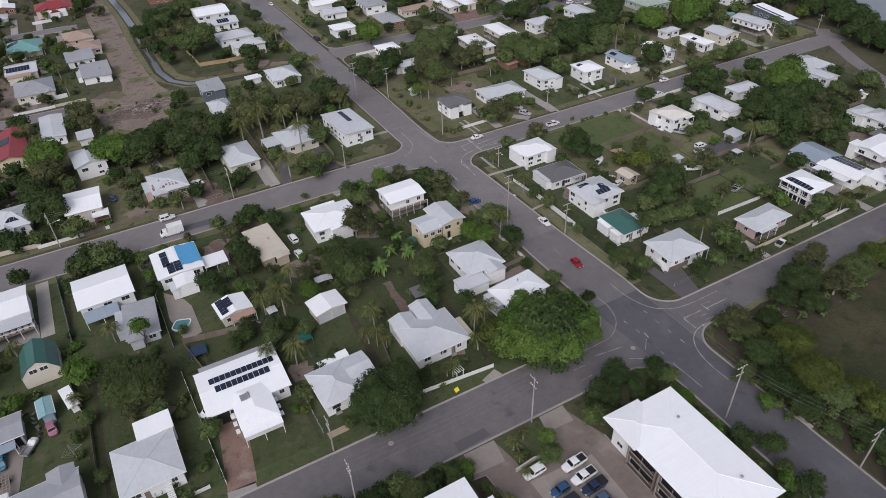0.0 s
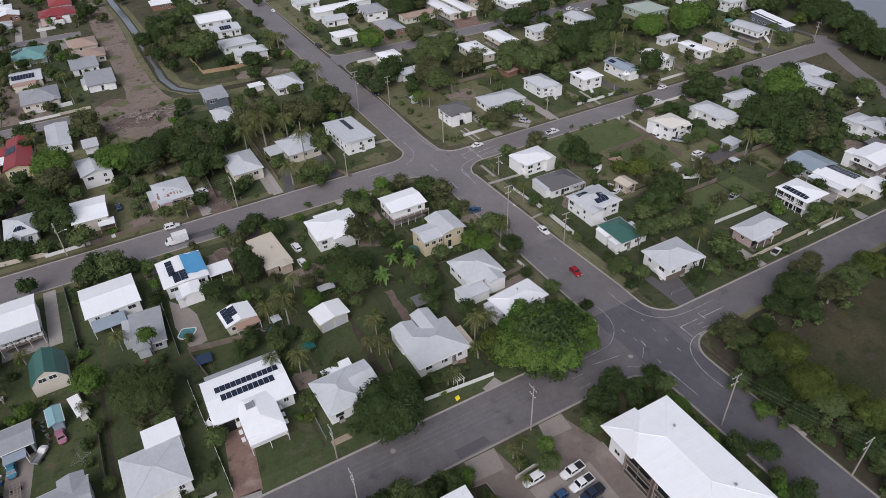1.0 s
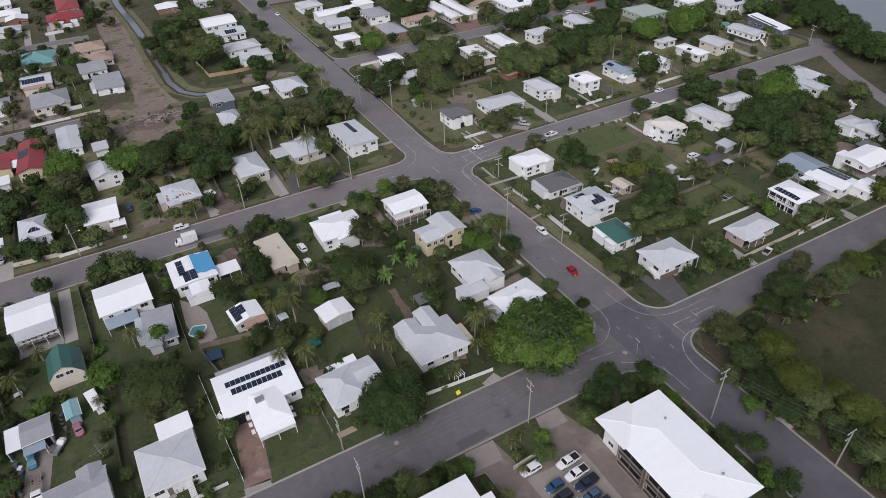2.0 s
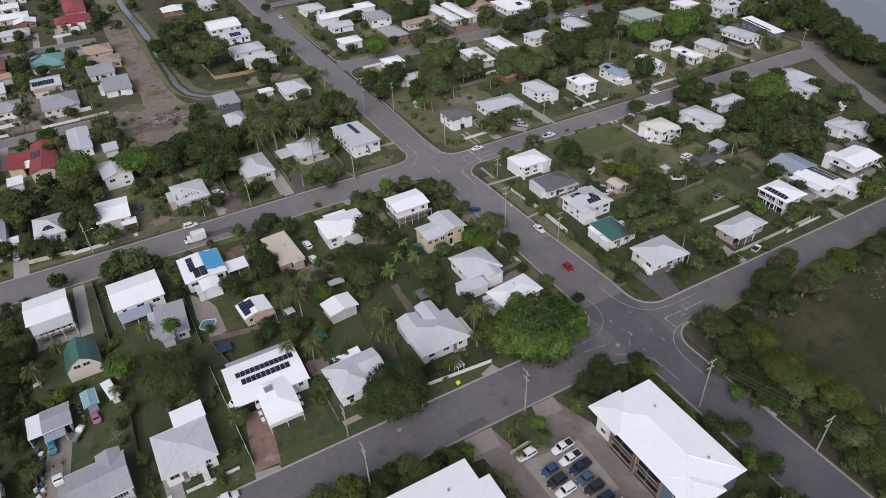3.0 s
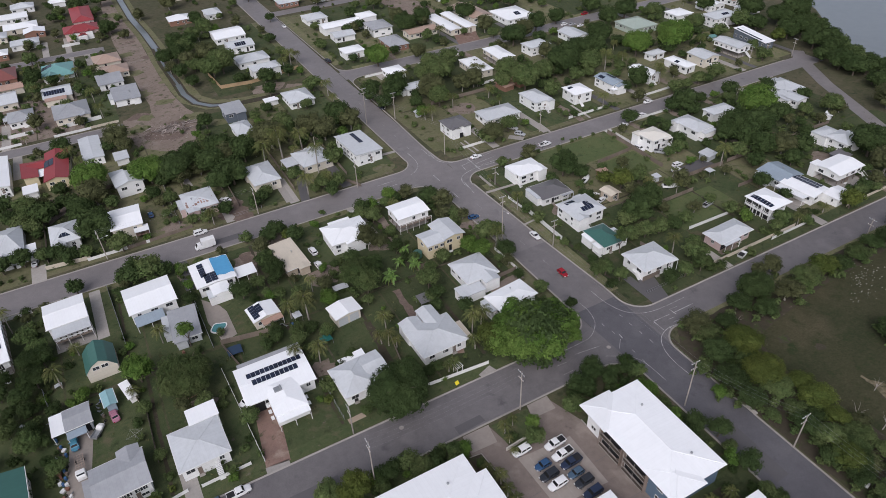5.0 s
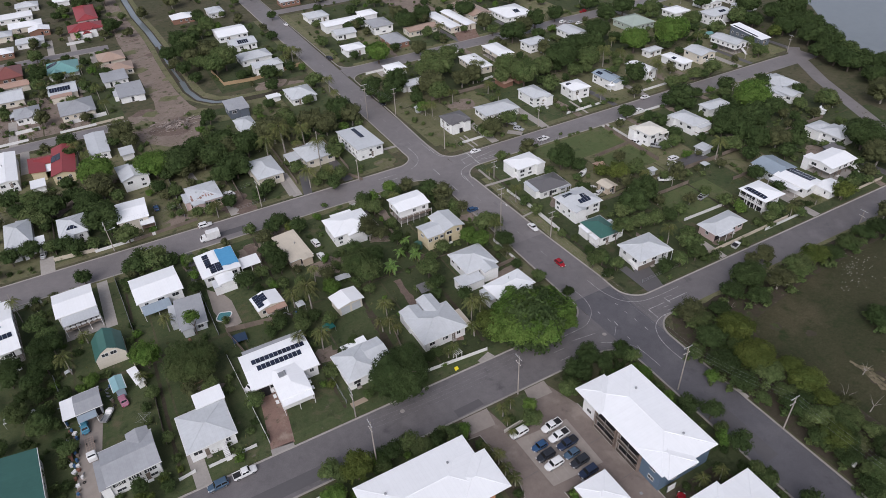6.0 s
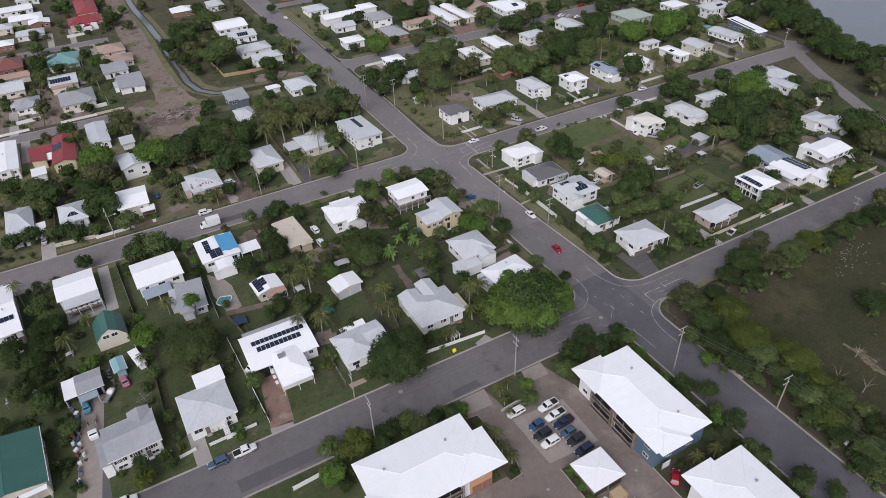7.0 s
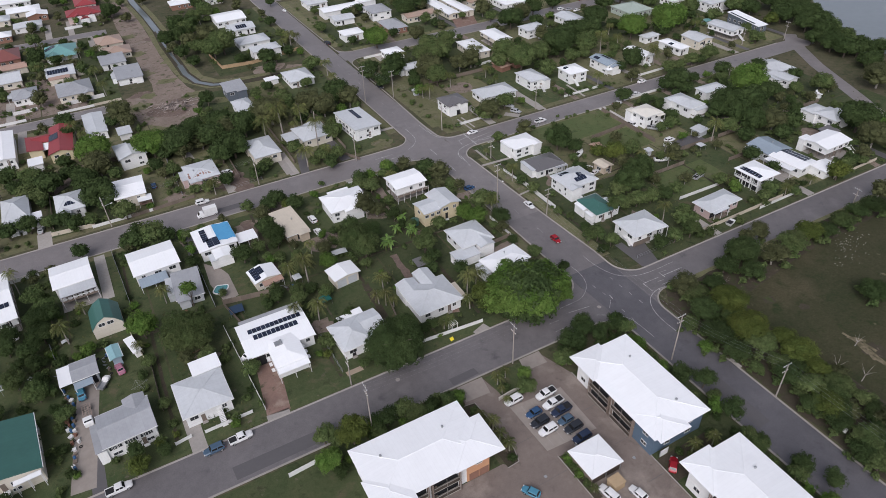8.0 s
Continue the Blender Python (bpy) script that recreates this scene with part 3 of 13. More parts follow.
TREE_MESH = {}
TREE_WORD = {"d": "dense dark green tree", "g": "leafy green tree", "b": "rounded bright green tree", "y": "yellow-green tree", "o": "sparse olive grey-green tree"}


WOODS = []


def tree(x, y, r, kind, seed=0, lift=0.0, far=False, place="in a grassy yard"):
    """A tree, palm or shrub with a crown of radius r; alike ones share their meshes."""
    rng = random.Random(seed * 7 + 3)
    if kind in ("d", "g") and r >= 1.5 and x < 262 and (far or y > 170) and random.Random(seed * 13 + 5).random() < 0.14:
        kind = "o"
    if x > 262 and y < 260 and kind == "o":
        kind = "d"
    if kind == "p":
        key = ("p", rng.randrange(5), r > 2.0)
        if key not in TREE_MESH:
            TREE_MESH[key] = palm_meshes(hash((3, key[1])) % 999, 6.2 if key[2] else 3.6, 3.0 if key[2] else 2.0, LEAVES["p"], 24)
        size, base_r, label, cat = TREE_MESH[key], 3.0 if key[2] else 2.0, "palm with arching feathery fronds " + place, "palm"
        name = "palm_tree"
    elif kind == "n":
        key = ("n", rng.randrange(3))
        if key not in TREE_MESH:
            TREE_MESH[key] = banana_meshes(key[1] + 5, LEAVES["n"])
        size, base_r, label, cat = TREE_MESH[key], 2.0, "banana clump with broad bright leaves " + place, "banana plant"
        name = "banana_plant"
    elif (kind == "s" or r < 1.5) and far:
        key = ("s", "far", rng.randrange(3))
        if key not in TREE_MESH:
            me, _ = crown_mesh("s", 200 + key[2], 1.4, 1.2, 90, 0.38, LEAVES["g"], 8, 0.8)
            for v in me.vertices:
                v.co.z += 0.9
            TREE_MESH[key] = (None, me)
        size, base_r = TREE_MESH[key], 1.4
    elif kind == "s" or r < 1.5:
        mk = kind if kind in LEAVES else "g"
        key = ("s", mk, rng.randrange(3))
        if key not in TREE_MESH:
            me, _ = crown_mesh("s", 100 + key[2], 1.4, 1.3, 380, 0.18, LEAVES[mk], 12, 0.85)
            for v in me.vertices:
                v.co.z += 0.85
            TREE_MESH[key] = (None, me)
        size, base_r, label, cat = TREE_MESH[key], 1.4, "low leafy garden shrub " + place, "shrub"
        ob = new("shrub", TREE_MESH[key][1])
        ob.location, ob.rotation_euler = (x, y, -0.1), (0, 0, rng.uniform(0, 6.2))
        ob.scale = (r / 1.4, r / 1.4, r / 1.4 * rng.uniform(0.8, 1.2))
        return tagged(ob, label, cat, "garden shrubs")
    else:
        big = 3 if r > 6.0 else 2 if r > 4.2 else 1 if r > 2.6 else 0
        base_r = (2.1, 3.3, 5.4, 8.0)[big]
        key = (kind, big, rng.randrange(3), far)
        if key not in TREE_MESH:
            h = base_r * ((1.0 if big < 3 else 0.75) if kind != "o" else 1.15)
            n = (1400, 2900, 6200, 12500)[big] if not far else (420, 760, 1400, 2500)[big]
            n = int(n * (0.6 if kind == "o" else 1))
            me, _ = crown_mesh(kind, 10 * key[2] + big + ord(kind[0]), base_r, h, n, (0.15, 0.165, 0.19, 0.21)[big] * (1.7 if far else 1.0), LEAVES[kind], (16, 26, 44, 80)[big], 0.85, 0.72 if far else 0.85)
            up = base_r * (0.95 if far else 1.1 if big < 3 else 0.72)
            for v in me.vertices:
                v.co.z += up
            TREE_MESH[key] = (trunk_mesh(key[2] + big, base_r * 1.35, 0.07 * base_r, base_r, PALE_BARK if kind == "o" else BARK), me)
        size, label, cat = TREE_MESH[key], TREE_WORD[kind] + " " + place, "tree"
        name = "tree"
    k = r / base_r
    if far:
        turn = Matrix.Translation((x, y, 0)) @ Matrix.Rotation(rng.uniform(0, 6.28), 4, "Z") @ Matrix.Diagonal((k, k, k * rng.uniform(0.9, 1.12), 1))
        WOODS.append((size, turn))
        return None
    root = thing(name, x, y, 0, rng.uniform(0, 360), label, cat, "trees and palms")
    root.scale = (k, k, k * rng.uniform(0.9, 1.12))
    tr = shared("trunk", size[0], root)
    cr = shared("crown", size[1], root)
    if lift:
        cr.location.z = lift / k
        tr.scale.z = 1 + lift / (k * base_r * 1.2)
    return root


def grow_woods():
    """The trees too far off to be told apart, in one mesh."""
    mats, verts, faces, idx, total = [], [], [], [], 0
    for pair, m in WOODS:
        for me in pair:
            if me is None:
                continue
            co = np.empty(len(me.vertices) * 3)
            me.vertices.foreach_get("co", co)
            a = np.array(m)
            co = co.reshape(-1, 3) @ a[:3, :3].T + a[:3, 3]
            verts.append(co)
            if me.materials[0] not in mats:
                mats.append(me.materials[0])
            slot = mats.index(me.materials[0])
            faces += [tuple(i + total for i in p.vertices) for p in me.polygons]
            idx += [slot] * len(me.polygons)
            total += len(co)
    ob = link_mesh("woods", np.concatenate(verts).tolist(), faces, mats, None, "", idx)
    return tagged(ob, "distant mass of green trees and shrubs between houses", "trees", "", "stuff")


# ---- vehicles ----
TYRE = material("tyre_rubber", (0.02, 0.02, 0.02), rough=0.85)
RIM = material("alloy_rim", (0.45, 0.45, 0.46), rough=0.35, metal=0.7)
CAR_GLASS = material("car_glass", (0.015, 0.017, 0.02), rough=0.08, spec=0.6)
LAMP = material("headlamp_lens", (0.6, 0.6, 0.6), rough=0.15)
TAIL = material("tail_lamp_lens", (0.25, 0.01, 0.01), rough=0.2)
PAINTS = {"white": (0.72, 0.72, 0.72), "blue": (0.03, 0.075, 0.16), "light_blue": (0.07, 0.22, 0.31), "dark": (0.025, 0.028, 0.035), "silver": (0.38, 0.39, 0.40),
          "red": (0.30, 0.012, 0.02), "steel_blue": (0.06, 0.10, 0.15), "navy": (0.02, 0.03, 0.06), "tan": (0.38, 0.28, 0.17), "pink": (0.36, 0.16, 0.22)}
CAR_PROTO = {}


def loft(s, stations):
    """Rounded eight-sided sections along x, joined; each is x, half width, low, high, chamfer."""
    rings = []
    for x, hw, lo, hi, c in stations:
        rings.append([(x, -hw, lo + c), (x, -hw + c, lo), (x, hw - c, lo), (x, hw, lo + c), (x, hw, hi - c), (x, hw - c * 1.4, hi), (x, -hw + c * 1.4, hi), (x, -hw, hi - c)])
    k = len(s.v)
    for r in rings:
        s.v += r
    m = len(rings)
    for i in range(m - 1):
        for j in range(8):
            a, b = k + i * 8 + j, k + i * 8 + (j + 1) % 8
            s.f.append((a, a + 8, b + 8, b))
    s.f.append(tuple(k + j for j in range(8)))
    s.f.append(tuple(k + (m - 1) * 8 + j for j in range(7, -1, -1)))


def car(x, y, rot, colour, style="sedan", label=""):
    key = (colour, style)
    words = {"sedan": "sedan", "hatch": "hatchback", "suv": "four-wheel-drive wagon", "ute": "dual-cab utility with an open tray", "van": "box truck"}[style]
    text = label or f"{colour.replace('_', ' ')} {words} standing on the ground"
    if key in CAR_PROTO:
        ob = copy_thing(CAR_PROTO[key], pose(x, y, 0, 0, 0, rot))
        return tagged(ob, text)
    root = thing("truck" if style == "van" else "car", x, y, 0, rot, text, "truck" if style == "van" else "car", "vehicles")
    mat = material("car_paint_" + colour, PAINTS[colour], tuple(c * 0.9 for c in PAINTS[colour]), 0.25, 2.0, spec=0.5)
    L, hw, H = {"sedan": (4.4, 0.86, 1.42), "hatch": (3.8, 0.83, 1.45), "suv": (4.4, 0.89, 1.66), "ute": (5.0, 0.89, 1.72), "van": (6.2, 1.05, 2.0)}[style]
    belt = H * 0.6
    a = L / 2
    body = Shape()
    loft(body, [(-a, hw * 0.72, 0.45, belt * 0.86, 0.1), (-a + 0.12, hw * 0.88, 0.34, belt * 0.95, 0.14), (-a + 0.5, hw * 0.97, 0.28, belt * 0.99, 0.15), (-a + 1.2, hw, 0.26, belt, 0.15), (a - 1.4, hw, 0.26, belt, 0.15),
                (a - 0.7, hw * 0.97, 0.27, belt * 0.93, 0.15), (a - 0.25, hw * 0.86, 0.3, belt * 0.84, 0.14), (a, hw * 0.62, 0.4, belt * 0.7, 0.1)])
    b = body.ob("body", mat, root)
    c0, c1, c2, c3 = {"sedan": (-a + 0.75, -a + 1.35, 0.35, a - 1.35), "hatch": (-a + 0.12, -a + 0.6, 0.35, a - 1.2), "suv": (-a + 0.1, -a + 0.4, 0.5, a - 1.25),
                      "ute": (-0.75, -0.6, 0.75, a - 1.3), "van": (1.1, 1.15, 2.2, a - 0.3)}[style]
    rw = hw * 0.80
    z0, z1 = belt - 0.04, H - 0.02
    cab = Shape()
    ww = hw * 0.95
    cab.poly([(c0, -ww, z0), (c3, -ww, z0), (c3, ww, z0), (c0, ww, z0), (c1, -rw, z1 - 0.06), (c2, -rw, z1 - 0.06), (c2, rw, z1 - 0.06), (c1, rw, z1 - 0.06),
              (c1 + 0.12, -rw + 0.1, z1), (c2 - 0.14, -rw + 0.1, z1), (c2 - 0.14, rw - 0.1, z1), (c1 + 0.12, rw - 0.1, z1)],
             [(3, 2, 1, 0), (8, 9, 10, 11), (4, 5, 9, 8), (5, 6, 10, 9), (6, 7, 11, 10), (7, 4, 8, 11), (0, 1, 5, 4), (1, 2, 6, 5), (2, 3, 7, 6), (3, 0, 4, 7)])
    cab.ob("cabin", mat, root)
    zt = z1 - 0.06

    def pane(name, low, high, n, u0, u1, v0, v1):
        """Glass laid on the quad between two edges, lifted along n."""
        q = []
        for u, v in ((u0, v0), (u1, v0), (u1, v1), (u0, v1)):
            p, r = Vector(low[0]).lerp(Vector(low[1]), u), Vector(high[0]).lerp(Vector(high[1]), u)
            q.append(p.lerp(r, v) + Vector(n) * 0.012)
        Shape().sheet(q, 0.008).ob(name, CAR_GLASS, root, "dark tinted glass")

    pane("windscreen", ((c3, -ww, z0), (c3, ww, z0)), ((c2, -rw, zt), (c2, rw, zt)), (0.7, 0, 0.7), 0.06, 0.94, 0.1, 0.95)
    pane("rear_window", ((c0, ww, z0), (c0, -ww, z0)), ((c1, rw, zt), (c1, -rw, zt)), (-0.9, 0, 0.4), 0.08, 0.92, 0.35, 0.92)
    if style != "van":
        mid = 0.5
        for u0, u1 in ((0.08, mid - 0.03), (mid + 0.03, 0.92)):
            pane("side_window", ((c0, -ww, z0), (c3, -ww, z0)), ((c1, -rw, zt), (c2, -rw, zt)), (0, -0.95, 0.3), u0, u1, 0.22, 0.88)
            pane("side_window", ((c3, ww, z0), (c0, ww, z0)), ((c2, rw, zt), (c1, rw, zt)), (0, 0.95, 0.3), 1 - u1, 1 - u0, 0.22, 0.88)
    for sy in (-1, 1):
        Shape().box(c3 - 0.35, sy * (ww + 0.1) - 0.09, belt, c3 - 0.22, sy * (ww + 0.1) + 0.09, belt + 0.14).ob("wing_mirror", mat, root)
    if style == "ute":
        tr = Shape().box(-a + 0.12, -hw * 0.8, belt + 0.005, -0.85, hw * 0.8, belt + 0.02)
        tr.ob("tray_liner", DARK, root, "dark tray liner")
        rail = Shape()
        for sy in (-1, 1):
            rail.box(-a + 0.05, sy * hw * 0.93 - 0.05, belt - 0.05, -0.8, sy * hw * 0.93 + 0.05, belt + 0.1)
        rail.box(-a + 0.02, -hw * 0.85, belt - 0.05, -a + 0.1, hw * 0.85, belt + 0.1)
        rail.ob("tray_side", mat, root)
    if style == "van":
        bx = Shape()
        loft(bx, [(-a, 1.1, 0.8, 3.0, 0.06), (0.95, 1.1, 0.8, 3.0, 0.06)])
        bx.ob("cargo_box", mat, root)
    wheel = Shape().tube((0, -0.11, 0), (0, 0.11, 0), 0.34, 0.34, 14).mesh("tyre", TYRE)
    rim = Shape().tube((0, -0.125, 0), (0, 0.125, 0), 0.21, 0.21, 10).mesh("rim", RIM)
    for sx in (-a + 0.85, a - 0.9):
        for sy in (-1, 1):
            w = shared("wheel", wheel, root, (sx, sy * (hw - 0.1), 0.34))
            shared("rim", rim, w)
    for sy in (-1, 1):
        Shape().box(a - 0.2, sy * hw * 0.6 - 0.18, belt * 0.62, a + 0.005, sy * hw * 0.6 + 0.18, belt * 0.76).ob("headlight", LAMP, root)
        Shape().box(-a - 0.01, sy * hw * 0.68 - 0.1, belt * 0.66, -a + 0.1, sy * hw * 0.68 + 0.1, belt * 0.88).ob("tail_light", TAIL, root)
    CAR_PROTO[key] = root
    return root


# ---- street furniture ----
def power_pole(x, y, h, rot, lamp=0.0, steel=False):
    """A timber pole with its crossarms and insulators; lamp: reach of a street lamp's arm."""
    root = thing("power_pole", x, y, 0, rot, "grey weathered timber power pole with crossarms beside the road", "power pole", "power poles")
    Shape().tube((0, 0, -0.2), (0, 0, h), 0.17, 0.11, 10).ob("pole", POLE_WOOD, root)
    for z, ln in ((h - 0.35, 2.4), (h - 2.2, 1.8)):
        Shape().box(-ln / 2, 0.1, z - 0.07, ln / 2, 0.23, z + 0.07).ob("crossarm", METAL if z > h - 1 else POLE_WOOD, root)
        me = Shape().tube((0, 0, 0), (0, 0, 0.16), 0.05, 0.05, 6).tube((0, 0, 0.06), (0, 0, 0.1), 0.1, 0.1, 8).mesh("insulator", TRIM)
        for k in range(4):
            shared("insulator", me, root, (-ln / 2 + 0.12 + k * (ln - 0.24) / 3, 0.165, z + 0.07))
    if lamp:
        arm = Shape().tube((0, 0, h * 0.72), (0, -lamp, h * 0.76), 0.04, 0.035, 6).ob("lamp_arm", METAL, root)
        Shape().box(-0.14, -lamp - 0.6, h * 0.76 - 0.08, 0.14, -lamp, h * 0.76 + 0.06).ob("lamp_head", TRIM, root)
    return root


def cable(p, q, sag=0.6, r=0.008):
    cu = bpy.data.curves.new("power_line", "CURVE")
    cu.dimensions, cu.bevel_depth, cu.bevel_resolution = "3D", r, 0
    sp = cu.splines.new("POLY")
    sp.points.add(10)
    for i in range(11):
        k = i / 10
        sp.points[i].co = (p[0] + (q[0] - p[0]) * k, p[1] + (q[1] - p[1]) * k, p[2] + (q[2] - p[2]) * k - sag * 4 * k * (1 - k), 1)
    cu.materials.append(ROOFS["grey"])
    return tagged(new("power_line", cu), "thin grey overhead power line between poles", "power line", "power lines")


FENCE_MAT = {"white": TRIM, "timber": TIMBER, "grey": ROOFS["grey"], "beige": ROOFS["beige"], "wire": METAL, "pine": material("pine_palings", (0.42, 0.30, 0.18), (0.32, 0.22, 0.13), 0.85, 3, 0.5, 0.7, spread=0.1)}


def fence(x0, y0, x1, y1, h=1.2, style="timber", bay=2.5):
    """A run of posts, with a panel between each two."""
    ln = math.hypot(x1 - x0, y1 - y0)
    words = {"white": "white painted panel fence", "timber": "weathered grey timber paling fence", "grey": "grey sheet metal fence", "beige": "beige sheet metal fence", "wire": "chain wire fence with steel posts", "pine": "new pine paling fence"}
    root = thing("fence", x0, y0, 0, math.degrees(math.atan2(y1 - y0, x1 - x0)), words[style] + " along a yard", "fence", "fences")
    n = max(1, round(ln / bay))
    step = ln / n
    mat = FENCE_MAT[style]
    post = Shape().box(-0.06, -0.06, -0.1, 0.06, 0.06, h + 0.08).mesh("post", mat)
    s = Shape()
    if style == "wire":
        for z in (0.15, h * 0.5, h):
            s.box(0.06, -0.012, z - 0.015, step - 0.06, 0.012, z + 0.015)
        for k in range(9):
            s.tube((0.06 + k * (step - 0.12) / 8, 0, 0.1), (0.06 + k * (step - 0.12) / 8, 0, h), 0.006, 0.006, 3)
    else:
        m = max(4, int(step / 0.25))
        pts = []
        for k in range(m + 1):
            u, off, tp = 0.06 + k * (step - 0.12) / m, 0.012 * (k % 2), h + 0.04 * ((k * 7) % 3 == 0)
            pts += [(u, -0.015 - off, 0.04), (u, 0.015 - off, 0.04), (u, -0.015 - off, tp), (u, 0.015 - off, tp)]
        fc = []
        for k in range(m):
            i, j = 4 * k, 4 * k + 4
            fc += [(i, j, j + 2, i + 2), (j + 1, i + 1, i + 3, j + 3), (i + 2, j + 2, j + 3, i + 3), (i + 1, j + 1, j, i)]
        fc += [(1, 0, 2, 3), (4 * m, 4 * m + 1, 4 * m + 3, 4 * m + 2)]
        s.poly(pts, fc)
    panel = s.mesh("fence_panel", mat)
    for i in range(n + 1):
        shared("post", post, root, (i * step, 0, 0))
        if i < n:
            shared("fence_panel", panel, root, (i * step, 0, 0))
    return root


def slab(name, pts, z, mat, label="", category="", t=0.05):
    """A flat piece of the setting from its outline."""
    ob = Shape().sheet([(px, py, z) for px, py in pts], t).ob(name, mat)
    return tagged(ob, label or name.replace("_", " "), category or name, "", "structure")


PAVED = []


def strip(name, x0, y0, x1, y1, w, mat, z=0.02, label=""):
    """A straight strip of paving w wide."""
    PAVED.append((x0, y0, x1, y1, w / 2))
    dx, dy = x1 - x0, y1 - y0
    k = w / 2 / math.hypot(dx, dy)
    nx, ny = -dy * k, dx * k
    if mat in (DIRT, RED_DIRT, SHADED_EARTH_MULCH, STRAW):
        n = max(3, int(math.hypot(dx, dy) / 1.3))
        lo, hi = [], []
        for i in range(n + 1):
            u = i / n
            for sg, line in ((-1, lo), (1, hi)):
                e = sg * (0.85 + 0.55 * noise.noise(Vector((x0 + dx * u, y0 + dy * u, sg * 7.0)) * 0.45) + 0.2 * noise.noise(Vector((x0 + dx * u, y0 + dy * u, sg * 3.0)) * 1.7))
                line.append((x0 + dx * u + nx * e, y0 + dy * u + ny * e))
        s = Shape()
        for i in range(n):
            s.sheet([(*lo[i], z), (*lo[i + 1], z), (*hi[i + 1], z), (*hi[i], z)], 0.012)
        return tagged(s.ob(name, mat), label or "worn earth driveway with ragged grassy edges", name.replace("_", " "), "", "structure")
    return slab(name, [(x0 - nx, y0 - ny), (x1 - nx, y1 - ny), (x1 + nx, y1 + ny), (x0 + nx, y0 + ny)][::1], z, mat, label)


def ribbon(name, path, w, z, mat, label="", t=0.02, kind="structure"):
    """A band of width w along a path, raised t."""
    s = Shape()
    n = len(path)
    lo, hi = [], []
    for i, p in enumerate(path):
        a, b = Vector(path[max(i - 1, 0)]), Vector(path[min(i + 1, n - 1)])
        d = (b - a).normalized()
        nv = Vector((-d.y, d.x)) * w / 2
        lo.append((p[0] - nv.x, p[1] - nv.y))
        hi.append((p[0] + nv.x, p[1] + nv.y))
    for i in range(n - 1):
        s.sheet([(*lo[i], z), (*lo[i + 1], z), (*hi[i + 1], z), (*hi[i], z)], t)
    return tagged(s.ob(name, mat), label or name.replace("_", " "), name, "", kind)


def arc(cx, cy, r, a0, a1, n=10):
    return [(cx + r * math.cos(radians(a0 + (a1 - a0) * i / n)), cy + r * math.sin(radians(a0 + (a1 - a0) * i / n))) for i in range(n + 1)]


# ---- the setting: ground, roads, kerbs, markings, water ----
GROUND = material("ground_cover", (0.046, 0.054, 0.023), (0.110, 0.093, 0.060), 0.95, 0.45, 0.045, 0.9, third=(((0.125, 0.103, 0.08), 0.1, 0.57, 6.0), ((0.022, 0.034, 0.012), 0.3, 0.55, 6.0)), grain=(3.5, 0.5))
slab("ground", [(-1500, -900), (1700, -900), (1700, 2300), (-1500, 2300)], 0.0, GROUND, "flat suburban ground with patchy grass and bare earth", "ground", 0.5)

A_WEST = ((-300, 82.2), (60, 81.4), (80, 80.7), (85, 80.5), (110, 80.5), (150, 80.1), (180, 79.0), (260, 78.8), (400, 78.6), (700, 78.4))
A_EAST = ((-300, 93.8), (60, 93.7), (80, 93.9), (85, 94.0), (110, 92.8), (150, 91.8), (172, 89.9), (182, 89.5), (215, 90.4), (260, 90.9), (400, 90.8), (700, 90.8))
# Asphalt copies pale northward, standing for sky sheen over distance.
for part_range, mat in ((range(0, 2), DARK_ASPHALT), (range(2, 4), MID_ASPHALT), (range(4, len(A_WEST) - 1), PALE_ASPHALT)):
    s = Shape()
    for i in part_range:
        (y0, w0), (y1, w1) = A_WEST[i], A_WEST[i + 1]
        e0, e1 = A_EAST[i][1], A_EAST[i + 1][1]
        s.sheet([(w0, y0, 0.04), (e0, y0, 0.04), (e1, y1, 0.04), (w1, y1, 0.04)], 0.05)
    tagged(s.ob("road", mat), "long straight grey asphalt road with worn surface", "road", "", "structure")

STREETS = (("W", 61.8, 73.8, -400, 82.0), ("E", 63.2, 72.3, 93.4, 420), ("W", 159.4, 171.4, -400, 80.9), ("E", 157.2, 167.2, 92.0, 284),
           ("E", 262.0, 272.0, 90.8, 500), ("W", 263.5, 271.5, -400, -8), ("W", 373.0, 381.0, -400, -4), ("E", 376.0, 385.0, 90.8, 500))
for side, y0, y1, x0, x1 in STREETS:
    e = 1.0
    slab("street", [(x0 - (e if side == "E" else 0), y0), (x1 + (e if side == "W" and x1 > 0 else 0), y0), (x1 + (e if side == "W" and x1 > 0 else 0), y1), (x0 - (e if side == "E" else 0), y1)],
         0.03, PALE_ASPHALT if y0 > 100 else ASPHALT, "grey asphalt side street with worn patches", "road")
ribbon("river_road", [(285, 172), (278, 165), (262, 140), (244, 105), (226, 71)], 6.0, 0.028, PALE_ASPHALT, "narrow asphalt road along the river bank", 0.05)


